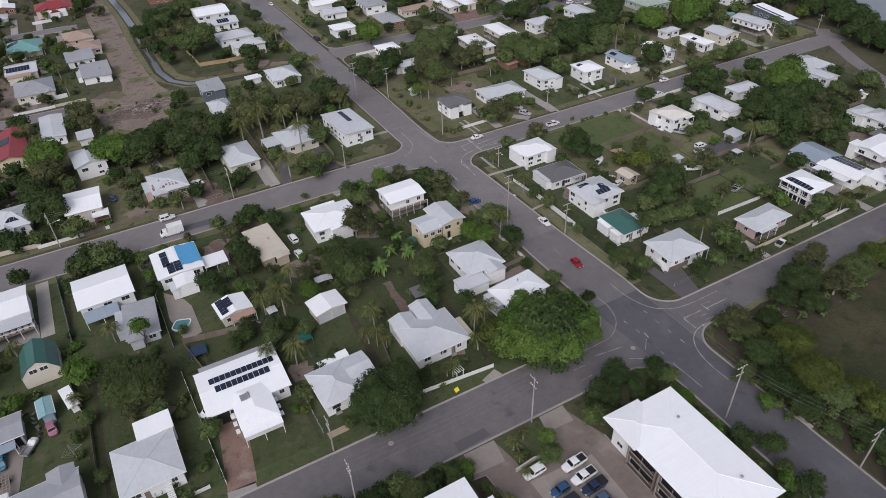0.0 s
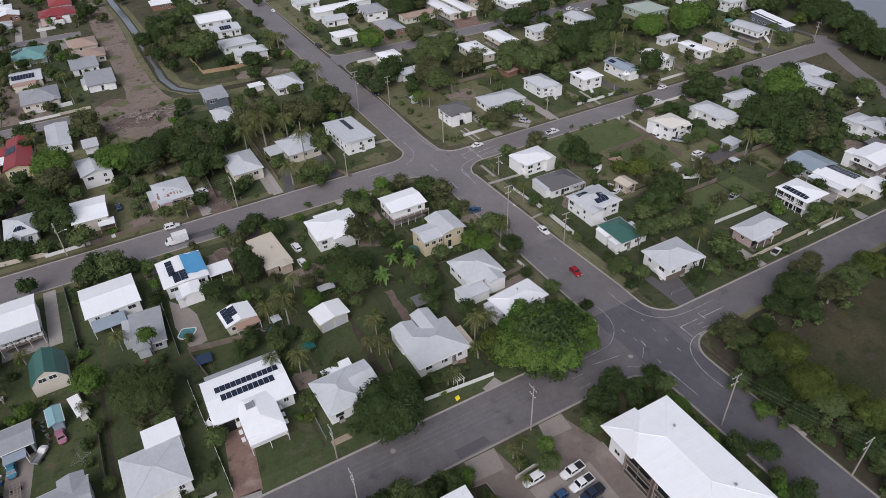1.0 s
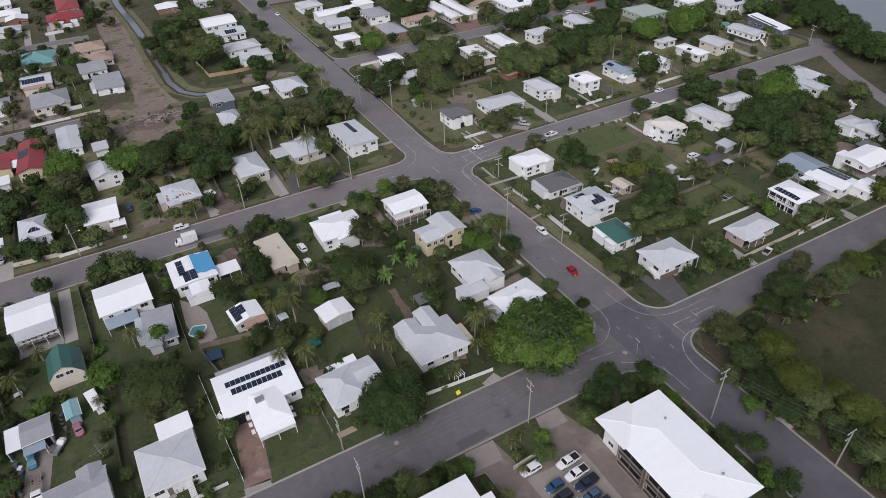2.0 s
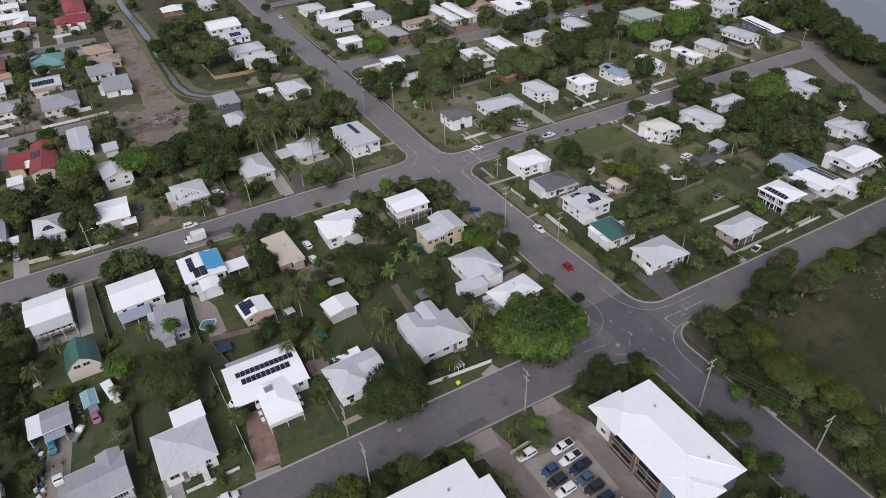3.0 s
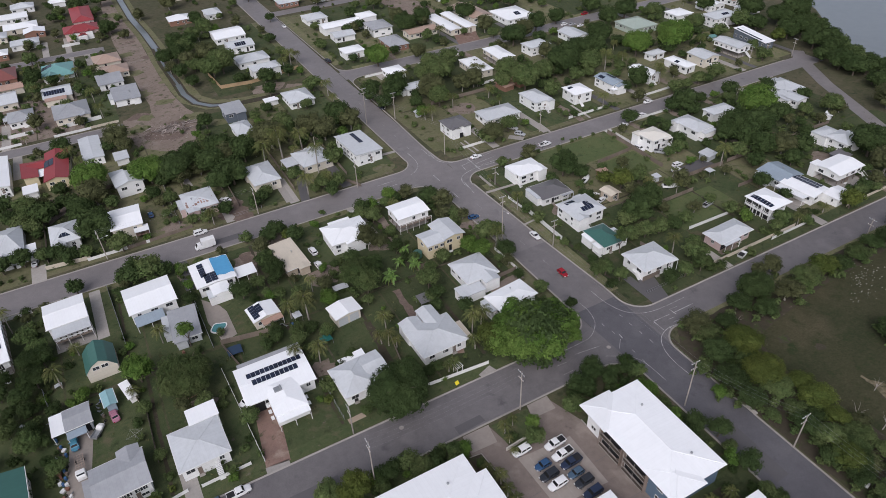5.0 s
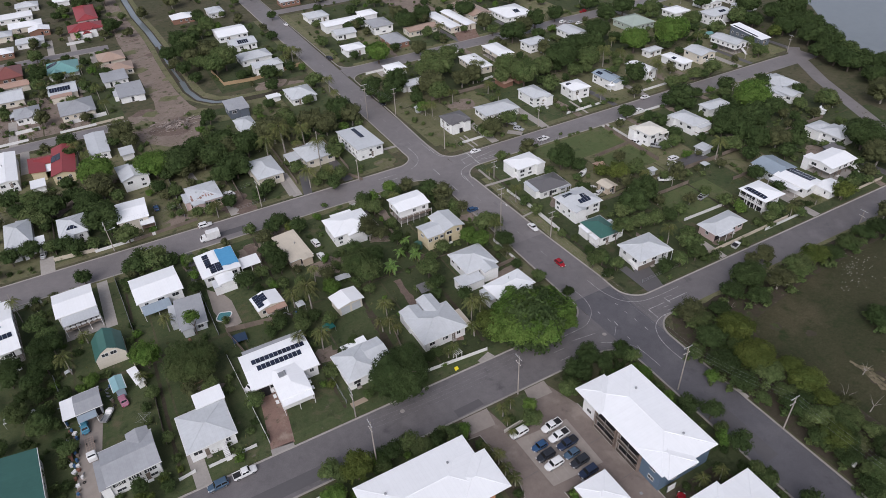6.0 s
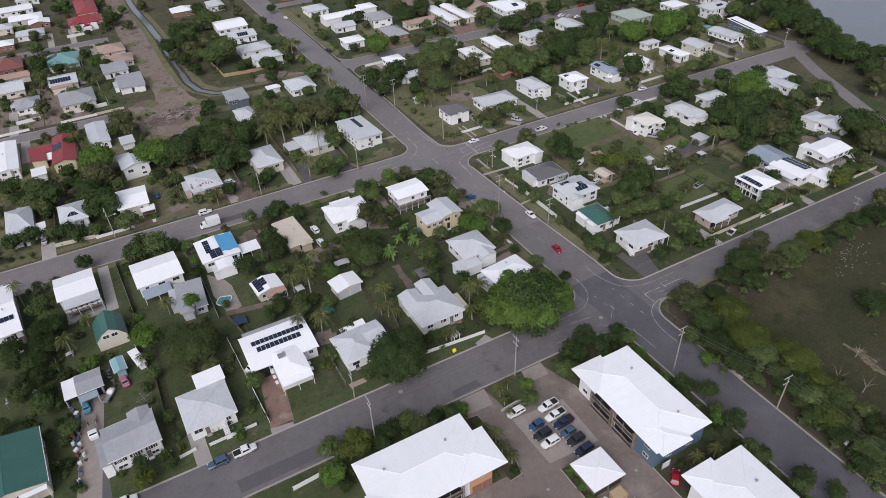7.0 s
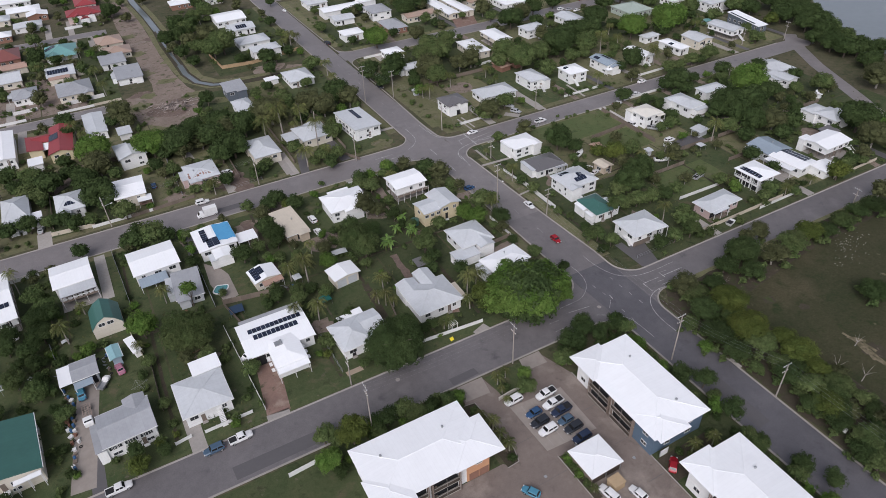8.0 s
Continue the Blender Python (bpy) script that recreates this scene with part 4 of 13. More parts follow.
def kerb_corner(cx, cy, sx, sy, r):
    """The rounded corner of a block that lies towards sx, sy: its kerb line and the fill of asphalt outside it."""
    mx, my = cx + sx * r, cy + sy * r
    a0 = math.degrees(math.atan2(-sy, 0))
    a1 = math.degrees(math.atan2(0, -sx))
    if abs(a1 - a0) > 180:
        a1 += 360 if a1 < a0 else -360
    pts = arc(mx, my, r, a0, a1)
    fill = Shape()
    for i in range(len(pts) - 1):
        tri = [(cx, cy, 0.035), (*pts[i], 0.035), (*pts[i + 1], 0.035)]
        fill.sheet(tri if (sx * sy > 0) else tri[::-1], 0.04)
    tagged(fill.ob("road_corner", PALE_ASPHALT if cy > 100 else ASPHALT), "rounded asphalt corner of the junction", "road", "", "structure")
    return pts


def kerb(path):
    ribbon("kerb", path, 0.42, 0.13, CONCRETE, "pale concrete kerb and channel", 0.14)


def edge_x(table, y):
    for (y0, x0), (y1, x1) in zip(table, table[1:]):
        if y0 <= y <= y1:
            return x0 + (x1 - x0) * (y - y0) / (y1 - y0)


def side_line(table, y0, y1):
    return [(edge_x(table, y0), y0)] + [(x, y) for y, x in table if y0 < y < y1] + [(edge_x(table, y1), y1)]


c = kerb_corner(edge_x(A_WEST, 78), 73.8, -1, 1, 6.0)
c2 = kerb_corner(edge_x(A_WEST, 156), 159.4, -1, -1, 8.0)
kerb([(-400, 73.8)] + c + side_line(A_WEST, 80.5, 151.5) + c2[::-1] + [(-400, 159.4)])
c = kerb_corner(edge_x(A_EAST, 78), 72.3, 1, 1, 6.5)
c2 = kerb_corner(edge_x(A_EAST, 154), 157.2, 1, -1, 7.0)
kerb([(420, 72.3)] + c + side_line(A_EAST, 79.8, 150.5) + c2[::-1] + [(250, 157.2)])
c = kerb_corner(edge_x(A_WEST, 57), 61.8, -1, -1, 7.0)
kerb([(-400, 61.8)] + c + side_line(A_WEST, -300, 54)[::-1])
c = kerb_corner(edge_x(A_EAST, 57), 63.2, 1, -1, 6.0)
kerb([(108, 63.2)] + c + side_line(A_EAST, -300, 55.5)[::-1])
c = kerb_corner(edge_x(A_WEST, 176), 171.4, -1, 1, 6.0)
kerb([(-400, 171.4)] + c + side_line(A_WEST, 179, 650))
c = kerb_corner(edge_x(A_EAST, 173), 167.2, 1, 1, 6.0)
c2 = kerb_corner(edge_x(A_EAST, 258), 262.0, 1, -1, 7.0)
kerb([(270, 167.2)] + c + side_line(A_EAST, 177.5, 254.5) + c2[::-1] + [(500, 262.0)])
c = kerb_corner(edge_x(A_EAST, 276), 272.0, 1, 1, 7.0)
kerb([(500, 272.0)] + c + side_line(A_EAST, 280, 650))
for yy in (263.5, 271.5, 373.0, 381.0):
    kerb([(-400, yy), (-8, yy)])


def mark(path, w=0.16):
    for _ in range(2 if len(path) > 3 else 0):
        path = [path[0]] + [(p[0] + (q[0] - p[0]) * k, p[1] + (q[1] - p[1]) * k) for p, q in zip(path, path[1:]) for k in (0.25, 0.75)] + [path[-1]]
    w = w * 0.8
    ribbon("road_marking", path, w, 0.052, PAINT, "worn white painted road line", 0.008)


# edge lines round the corners, stop lines and the broken centre lines
mark([(106.0, 159.2), (99.3, 159.7), (95.7, 159.0), (92.4, 158.0), (90.0, 156.0), (88.9, 152.5), (89.2, 149.5)], 0.32)
mark([(89.8, 153.7), (88.9, 145.2)], 0.3)
mark([(94.3, 163.4), (108.7, 166.3)], 0.3)
mark([(94.7, 163.6), (94.4, 160.4)], 0.3)
mark([(98.9, 161.9), (108.9, 163.2)], 0.3)
mark([(100.6, 160.2), (108.9, 160.6)], 0.26)
# Concrete band across the side street, drawn with the line paint.
mark([(99.0, 167.0), (98.9, 157.6)], 0.5)
mark([(88.2, 183.0), (88.3, 175.9)], 0.28)
# Pale kerb ramp round this corner, likewise drawn as a painted band.
mark([(89.2, 178.9), (88.7, 174.7), (89.2, 170.6), (91.3, 168.0), (95.7, 166.8), (101.5, 166.7)], 0.32)
mark([(82.3, 182.7), (82.4, 176.8), (81.9, 173.5), (80.5, 170.8), (78.2, 168.6), (76.0, 167.6)], 0.28)
mark([(82.8, 163.6), (82.9, 158.4)], 0.28)
mark([(83.0, 149.9), (83.0, 145.1)], 0.28)
mark([(62.6, 167.1), (69.6, 167.3)], 0.28)
mark([(62.5, 164.0), (69.4, 164.6)], 0.28)
mark([(62.3, 160.8), (74.4, 160.2)], 0.24)
mark([(89.9, 85.0), (89.9, 80.2), (91.1, 75.4), (92.8, 72.8), (96.2, 70.7), (100.8, 70.0), (109.1, 70.1)], 0.17)
mark([(84.0, 83.8), (84.4, 79.4), (83.3, 75.3), (81.4, 73.0), (78.2, 70.9), (74.8, 70.8), (68.8, 70.7), (63.6, 71.6), (58.5, 72.4)], 0.17)
mark([(95.9, 67.3), (101.1, 67.2)], 0.16)
mark([(102.5, 68.6), (102.7, 66.4)], 0.26)
mark([(102.5, 68.6), (105.0, 68.4)], 0.2)
mark([(102.4, 67.1), (109.3, 67.1)], 0.22)
mark([(99.8, 64.5), (109.2, 64.1)], 0.16)
mark([(95.8, 67.2), (95.8, 63.7)], 0.3)
mark([(99.6, 65.9), (101.6, 65.8)], 0.16)
mark([(97.9, 63.8), (97.7, 62.9)], 0.2)
mark([(102.6, 62.9), (98.2, 63.8), (94.8, 63.0), (92.5, 61.3), (90.8, 58.2), (90.1, 54.2), (90.3, 49.6)], 0.18)
mark([(71.4, 68.4), (78.5, 67.5)], 0.16)
mark([(65.3, 67.5), (68.2, 67.4)], 0.16)
mark([(65.0, 64.5), (67.7, 64.5)], 0.16)
mark([(77.3, 64.2), (81.6, 61.6), (83.8, 59.1), (84.2, 56.3), (84.3, 51.0)], 0.17)
mark([(84.4, 70.1), (84.4, 68.9)], 0.16)
mark([(85.2, 68.3), (85.0, 66.7)], 0.26)
mark([(90.1, 70.1), (90.1, 69.0)], 0.2)
mark([(90.3, 66.5), (90.2, 65.4)], 0.2)
mark([(90.4, 62.9), (90.4, 61.7)], 0.2)
mark([(84.3, 62.5), (84.3, 61.4)], 0.2)
mark([(84.3, 58.9), (84.2, 57.9)], 0.2)
mark([(90.0, 73.8), (90.2, 72.8)], 0.18)
mark([(84.0, 73.5), (84.0, 72.4)], 0.14)
mark([(84.3, 66.7), (81.9, 64.4)], 0.14)
for k in range(26):
    yy = -20 + k * 12.0
    if yy > 88 and not (145 < yy < 182):
        xm = (edge_x(A_WEST, yy) + edge_x(A_EAST, yy)) / 2
        mark([(xm, yy), (xm - 0.02, yy + 3.0)], 0.12)
# patched asphalt
for x0, y0, x1, y1 in ((84, 20, 87.5, 38), (4, 162, 14, 165), (-14, 63.0, 8, 66.4)):
    slab("road_patch", [(x0, y0), (x1, y0 + 0.2), (x1 + 0.3, y1), (x0 - 0.2, y1)], 0.046, ASPHALT_PATCH, "darker patch of newer asphalt", "road", 0.01)
slab("road_patch", [(35.1, 64.5), (35.1, 62.3), (42.0, 62.6), (41.7, 64.6)], 0.046, ASPHALT_PATCH, "darker patch of newer asphalt", "road", 0.01)
for cx, cy in ((80.0, 66.1), (25, 70.4)):
    slab("manhole_cover", arc(cx, cy, 0.55, 0, 330, 11), 0.05, CONCRETE, "round concrete manhole cover in the road", "manhole cover", 0.01)

# river, drain and the open ground
WATER = material("river_water", (0.17, 0.19, 0.20), (0.14, 0.16, 0.17), 0.12, 0.2, 0.02, 0.6, 0.05, spec=0.5)
slab("water", [(900, -200), (1700, 300), (1700, 2300), (620, 900), (470, 420), (372, 262), (346, 208), (318, 176), (303, 154), (297, 130), (300, 90), (330, 20), (480, -200)], 0.03, WATER,
     "still grey river water under a cloudy sky", "water", 0.02)
slab("bare_earth", [(3.9, 480), (13.5, 480), (13.9, 430), (14.5, 374), (14.9, 321), (16.2, 292), (18.5, 273), (22, 262), (18.5, 251), (16.2, 241), (12.4, 231.5), (3, 236), (-4.5, 244), (-8, 253), (-9, 262), (-7.4, 274.5), (4.4, 276), (5.2, 285), (4.4, 300), (3.5, 335), (1.4, 380), (2.2, 430)], 0.012, DIRT, "bare brown earth along the drain", "ground", 0.01)
ribbon("drain_bank", [(15.6, 490), (16.4, 426), (18.9, 390), (20.0, 361), (19.8, 330), (20.9, 300), (22.6, 281), (29, 270), (42, 265), (74, 263)], 10.0, 0.016, DRY_LAWN, "dry grassy bank of the drain", 0.01)
# Flat dark band beside the water instead of a sunken channel.
ribbon("drain_bed", [(15.6, 490), (16.4, 426), (18.9, 390), (20.0, 361), (19.5, 335), (20.3, 310), (20.8, 289), (23.4, 276), (28.6, 269), (40, 264.5), (60, 263)], 4.6, 0.022, SHADED_EARTH_MULCH, "dark earth band along the drain's bed", 0.008)
ribbon("drain_water", [(15.6, 490), (16.4, 426), (18.9, 390), (20.0, 361)], 3.2, 0.032, WATER, "pale strip of still water in the drain", 0.008)
ribbon("drain_water", [(20.0, 361), (19.5, 340), (19.6, 326), (20.7, 302)], 1.2, 0.032, WATER, "narrow strip of still water in the drain", 0.008)
ribbon("drain_water", [(20.7, 302), (20.8, 289), (23.4, 276), (28.6, 269), (38, 264.8)], 2.4, 0.032, WATER, "strip of still water in the drain", 0.008)
slab("field", [(99, -200), (420, -200), (420, 62.9), (104, 62.9), (99, 50)], 0.008, FIELD, "rough open field of dark grass", "ground", 0.008)
# dry grass verges along the kerbs
for y0, y1, x0, x1 in ((173.0, 175.6, -120, 72), (155.6, 159.6, 100, 250), (168.9, 171.6, 99, 270), (156.6, 159.7, -120, 74), (74.3, 77.4, -120, 72), (73.1, 76.6, 101, 250), (258, 261.5, 98, 300), (272.5, 276, 98, 300)):
    slab("verge", [(x0, y0), (x1, y0), (x1, y1), (x0, y1)], 0.0155, DRY_LAWN if y0 > 150 else LAWN, "strip of mown grass verge beside the kerb", "lawn", 0.004)
for x0, x1, y0, y1 in ((76.2, 79.6, 84, 150), (93.6, 97.0, 82, 148), (75.2, 78.4, 182, 372), (91.6, 95.2, 178, 252), (91.4, 95.4, 282, 372)):
    slab("verge", [(x0, y0), (x1, y0), (x1, y1), (x0, y1)], 0.0165, DRY_LAWN, "strip of mown grass verge beside the kerb", "lawn", 0.004)


s = Shape()
for k in range(40):
    x0 = 104 + k * 3.4
    o0, o1 = (1.3 + 1.1 * noise.noise(Vector((q, 5.0, 2.0)) * 0.2) for q in (x0, x0 + 3.4))
    s.sheet([(x0, 63.1 - o0, 0.017), (x0 + 3.4, 63.1 - o1, 0.017), (x0 + 3.4, 63.3, 0.017), (x0, 63.3, 0.017)], 0.004)
tagged(s.ob("verge", DRY_LAWN), "ragged edge of dry grass along the street", "lawn", "", "structure")


# ---- yards: lots of lawn, each its own shade ----
lot_rng = random.Random(11)
for y0, y1, x_first, x_last, step, dry in ((75.5, 116.3, -120, 80, 20.0, 0.05), (117.0, 158.6, -120, 78, 20.0, 0.03), (74.4, 114.6, 96, 256, 18.5, 0.1), (115.2, 156.6, 96, 250, 18.5, 0.4),
                                           (174.5, 217, -120, 76, 19.5, 0.5), (218, 261, -120, 76, 19.5, 0.55), (170.5, 215, 94, 280, 18.6, 0.85), (216, 260, 94, 300, 18.6, 0.6),
                                           (274, 320, 94, 330, 20, 0.45), (321, 372, 94, 330, 20, 0.45), (275, 322, -130, -8, 18, 0.75), (323, 370, -130, -8, 18, 0.75), (276, 372, 34, 76, 21, 0.5)):
    x = x_first
    while x < x_last - 3:
        x1 = min(x + step, x_last) - 0.5
        pick = LAWN if lot_rng.random() > dry else DRY_LAWN if y0 < 262 or lot_rng.random() > (0.25 if x_first > -125 or y0 < 270 else 0.35) else DIRT
        z = 0.006 + 0.004 * lot_rng.random()
        word = {"mown_lawn": "green mown lawn of a house lot", "dry_lawn": "dry olive lawn of a house lot", "bare_dirt": "bare trodden earth of a house lot"}[pick.name]
        slab("lawn", [(x, y0), (x1, y0 + lot_rng.uniform(-1, 1)), (x1, y1 - lot_rng.uniform(0, 1)), (x, y1)], z, pick, word, "lawn", 0.005)
        x += step

for lawn_lot in ([(127, 140.4), (153.4, 141.6), (154.2, 156.4), (118, 156.4), (119, 150.6)], [(137, 124.5), (153.0, 124.5), (153.2, 138.9), (137, 137.5)], [(132, 92.6), (158, 92.6), (158, 107.0), (134, 107.0)]):
    slab("lawn", lawn_lot, 0.0148, GREEN_LAWN, "well watered bright green lawn of a house lot", "lawn", 0.006)

# ---- the apartment yard south of the near street ----
PAVING = material("brown_paving", (0.205, 0.168, 0.147), (0.150, 0.122, 0.108), 0.9, 0.8, 0.12, 0.9, third=(((0.27, 0.23, 0.20), 0.12, 0.55, 6.0), ((0.105, 0.085, 0.075), 0.3, 0.62, 8.0)), grain=(5.0, 0.25))
RED_PAVING = material("red_paving", (0.235, 0.150, 0.122), (0.165, 0.110, 0.090), 0.9, 1.4, 0.2, 0.9, third=(((0.28, 0.215, 0.175), 0.35, 0.53, 6.0), ((0.085, 0.080, 0.045), 0.5, 0.60, 9.0)), grain=(5.0, 0.3))
PALE_PAVING = material("pale_paving", (0.30, 0.265, 0.235), (0.22, 0.19, 0.17), 0.9, 0.8, 0.15, 0.8)
slab("paving", [(33.5, -40), (60.2, -40), (60.2, 52), (57.5, 60.5), (52.2, 60.9), (49.5, 52.5), (43.5, 52.0), (41.8, 60.8), (35.4, 61.3), (34.5, 55)], 0.03, PAVING, "brown paved yard and driveway of the apartments", "paving", 0.03)
slab("paving", [(42.6, 50.8), (55.5, 49.8), (55.2, 37.0), (43.0, 37.6)], 0.036, PALE_PAVING, "paler concrete parking bays", "paving", 0.01)
slab("paving", [(35.4, 61.4), (41.9, 61.3), (41.2, 56.5), (35.2, 56.8)], 0.040, PALE_PAVING, "concrete driveway crossing", "paving", 0.01)
slab("paving", [(52.2, 61.4), (57.8, 61.4), (57.4, 57.5), (51.5, 57.7)], 0.040, PALE_PAVING, "concrete driveway crossing", "paving", 0.01)
slab("paving", [(8, -40), (34.4, -40), (34.4, 38.5), (33.6, 39.6), (8, 39.6)], 0.024, PAVING, "brown paved yard and driveway of the apartments", "paving", 0.01)
slab("lawn", [(-160, -40), (33.0, -40), (33.0, 61.2), (-160, 61.2)], 0.008, LAWN, "green lawn south of the street", "lawn", 0.005)
slab("lawn", [(43.0, 52.4), (49.8, 52.8), (51.8, 60.6), (42.4, 60.8)], 0.045, LAWN, "small green lawn island in the yard", "lawn", 0.04)
slab("lawn", [(58.2, 52), (75, 52), (81, 44), (81, -60), (60.4, -60), (60.4, 52)], 0.012, LAWN, "narrow garden lawn beside the apartments", "lawn", 0.008)


BALCONY_SLAT = material("balcony_slat", (0.07, 0.055, 0.045), rough=0.6)
BALCONY_FIN = material("balcony_fin", (0.23, 0.18, 0.15), rough=0.8)


def balcony(root, x, y, z, along, depth, axis):
    """Slab, parapet and rails before a dark panel that stands for a recess in shade; axis: the wall it sits in faces -x
    or -y.
    """
    def box(a0, b0, z0, a1, b1, z1):
        return Shape().box(b0, a0, z0, b1, a1, z1) if axis == "x" else Shape().box(a0, b0, z0, a1, b1, z1)

    u0, u1 = -along / 2, along / 2
    base = box(u0, -depth, -0.12, u1, 0.02, 0.06).ob("balcony", CONCRETE, root)
    base.location = (x, y, z)
    # Dark sheet on the flat wall, standing for the balcony's inner shade.
    box(u0 + 0.05, 0.004, 0.1, u1 - 0.05, 0.03, 2.4).ob("opening", DARK, base, "dark panel for the shade inside a balcony")
    box(u0, -depth, 1.0, u1, -depth + 0.08, 1.09).ob("rail", CONCRETE, base)
    box(u0 + 0.06, -depth + 0.01, 0.1, u1 - 0.06, -depth + 0.05, 0.95).ob("rail_panel", BALCONY_SLAT, base)
    for uu in (u0 - 0.18, u1 + 0.06):
        box(uu, -depth - 0.15, -0.1, uu + 0.12, 0.0, 2.6).ob("fin_wall", BALCONY_FIN, base)
    for uu in (u0, 0, u1):
        box(uu - 0.05, -depth, 0.0, uu + 0.05, -depth + 0.08, 2.45).ob("post", CONCRETE, base)
    box(u0 + 0.3, -0.7, 0.06, u0 + 1.0, -0.1, 0.8).ob("balcony_chair", TIMBER, base)


def apartment(x0, y0, x1, y1, axis, end_wall, face, label, steps):
    """A two-storey block of flats with a wide low white roof; axis: the way the ridge runs; face: the side with the balconies."""
    cx, cy, w, d = (x0 + x1) / 2, (y0 + y1) / 2, x1 - x0, y1 - y0
    root = thing("apartment_block", cx, cy, 0, 0, label, "apartment building", "apartment blocks")
    eave = 6.2
    s, caps, top = roof_shape(w, d, eave, "hip", axis, 6)
    s.ob("roof", ROOFS["white"], root, "bright white sheet metal roof")
    caps.ob("ridge_cap", ROOFS["white"], root)
    for (sx0, sy0, sx1, sy1) in steps:
        s2, c2, _ = roof_shape(sx1 - sx0, sy1 - sy0, eave + 0.06, "hip", "x" if sx1 - sx0 > sy1 - sy0 else "y", 6)
        o = s2.ob("annexe_roof", ROOFS["white"], root)
        o.location = ((sx0 + sx1) / 2 - cx, (sy0 + sy1) / 2 - cy, 0)
        o = c2.ob("ridge_cap", ROOFS["white"], root)
        o.location = ((sx0 + sx1) / 2 - cx, (sy0 + sy1) / 2 - cy, 0)
    iw, idp = w / 2 - 0.9, d / 2 - 0.9
    long = idp if axis == "y" else iw
    k = 0.22
    if axis == "y":
        Shape().box(-iw, -idp + 2 * idp * k, 0, iw, idp, eave - 0.05).ob("wall", WALLS["white"], root)
        Shape().box(-iw - 0.12, -idp - 0.1, 0, iw + 0.05, -idp + 2 * idp * k - 0.01, eave - 0.06).ob("end_wall", WALLS[end_wall], root, COLOUR[end_wall] + " rendered end wall")
    else:
        Shape().box(-iw, -idp, 0, iw - 2 * iw * k, idp, eave - 0.05).ob("wall", WALLS["white"], root)
        Shape().box(iw - 2 * iw * k + 0.01, -idp - 0.1, 0, iw + 0.1, idp + 0.05, eave - 0.06).ob("end_wall", WALLS[end_wall], root, COLOUR[end_wall] + " rendered end wall")
    for lev in (0.15, 3.1):
        for u in (-0.28, 0.32):
            if axis == "y":
                balcony(root, -iw - 0.02, u * long, lev, long * 0.52, 0.85, "x")
            else:
                balcony(root, u * long - 2.0, -idp - 0.02, lev, long * 0.5, 0.85, "y")
        if axis == "y":
            for u in (0.82, -0.82):
                window(root, -iw - (0.14 if u < 0 else 0.02), u * long, lev + 1.6, radians(-90), 1.5, 1.1)
            for u in (-0.4, 0.45):
                window(root, u * iw, -idp - 0.13, lev + 1.6, 0, 1.5, 1.1)
            for u in range(6):
                window(root, iw + 0.02, (-0.55 + u * 0.28) * long, lev + 1.6, radians(90), 1.4, 1.1)
        else:
            for u in (-0.5, 0.1):
                window(root, iw + 0.12, u * idp, lev + 1.6, radians(90), 1.5, 1.1)
            for u in (-0.9, 0.8) if lev > 1 else (-0.9,):
                window(root, u * iw, -idp - (0.12 if u > 0 else 0.02), lev + 1.6, 0, 1.5, 1.1)
            for u in range(7):
                window(root, (-0.85 + u * 0.2) * iw, idp + 0.02, lev + 1.6, radians(180), 1.4, 1.1)
    # roof vents
    for u in (-0.3, 0.25):
        px, py = (iw * 0.45, u * d) if axis == "y" else (u * w, idp * 0.4)
        z = roof_height(px, py, w, d, eave, "hip", axis, 6)
        v = Shape().tube((px, py, z - 0.1), (px, py, z + 0.35), 0.14, 0.14, 8).tube((px, py, z + 0.3), (px, py, z + 0.55), 0.28, 0.22, 8)
        v.ob("roof_vent", METAL, root, "grey metal roof vent")
    if axis == "x":
        for u in (0.70, 0.90):
            Shape().box(u * iw - 1.05, -idp - 0.17, 0.02, u * iw + 1.05, -idp - 0.1, 2.2).ob("garage_door", WALLS["brick"], root, "brown garage door")
    return root


apartment(59.3, 25.6, 74.3, 50.9, "y", "navy", "x", "long two-storey white apartment block with blue end wall and white roof", ((58.8, 43.5, 67.0, 51.7), (59.9, 24.5, 67.9, 33.0)))
apartment(60.3, -10.0, 74.9, 18.9, "y", "navy", "x", "long two-storey white apartment block with wide white metal roof", ((59.9, 11.5, 67.6, 19.8),))
apartment(6.6, 38.9, 31.2, 53.8, "x", "orange", "y", "two-storey apartment block with orange end wall and white roof", ((6.1, 37.4, 14, 46), (22.5, 38.7, 33.4, 48.6)))

ex = thing("carport", 49.1, 30.4, 0, 1.0, "freestanding white flat-roofed carport in the paved yard", "carport")
s, caps, top = roof_shape(7.9, 7.5, 2.8, "hip", "x", 6)
s.ob("roof", ROOFS["white"], ex)
caps.ob("ridge_cap", ROOFS["white"], ex)
post = Shape().box(-0.07, -0.07, 0, 0.07, 0.07, 2.75).mesh("post", METAL)
for px in (-3.6, 0, 3.6):
    for py in (-3.4, 3.4):
        shared("post", post, ex, (px, py, 0.0))
Shape().box(-3.7, -3.5, 0.03, -3.6, 3.4, 2.6).ob("screen_wall", TIMBER, ex)
# Dark panel added across the carport's open south side.
Shape().box(-3.5, -3.3, 0.03, 3.55, -3.2, 2.55).ob("screen_wall", BALCONY_SLAT, ex, "dark panel closing the carport's south side")
CRATE = material("crate_ply", (0.42, 0.31, 0.19), (0.33, 0.24, 0.15), 0.8, 1.5, 0.4, 0.7)
st = thing("storage_crate", 49.6, 24.6, 0, 2, "tan timber crate standing on the paving", "crate")
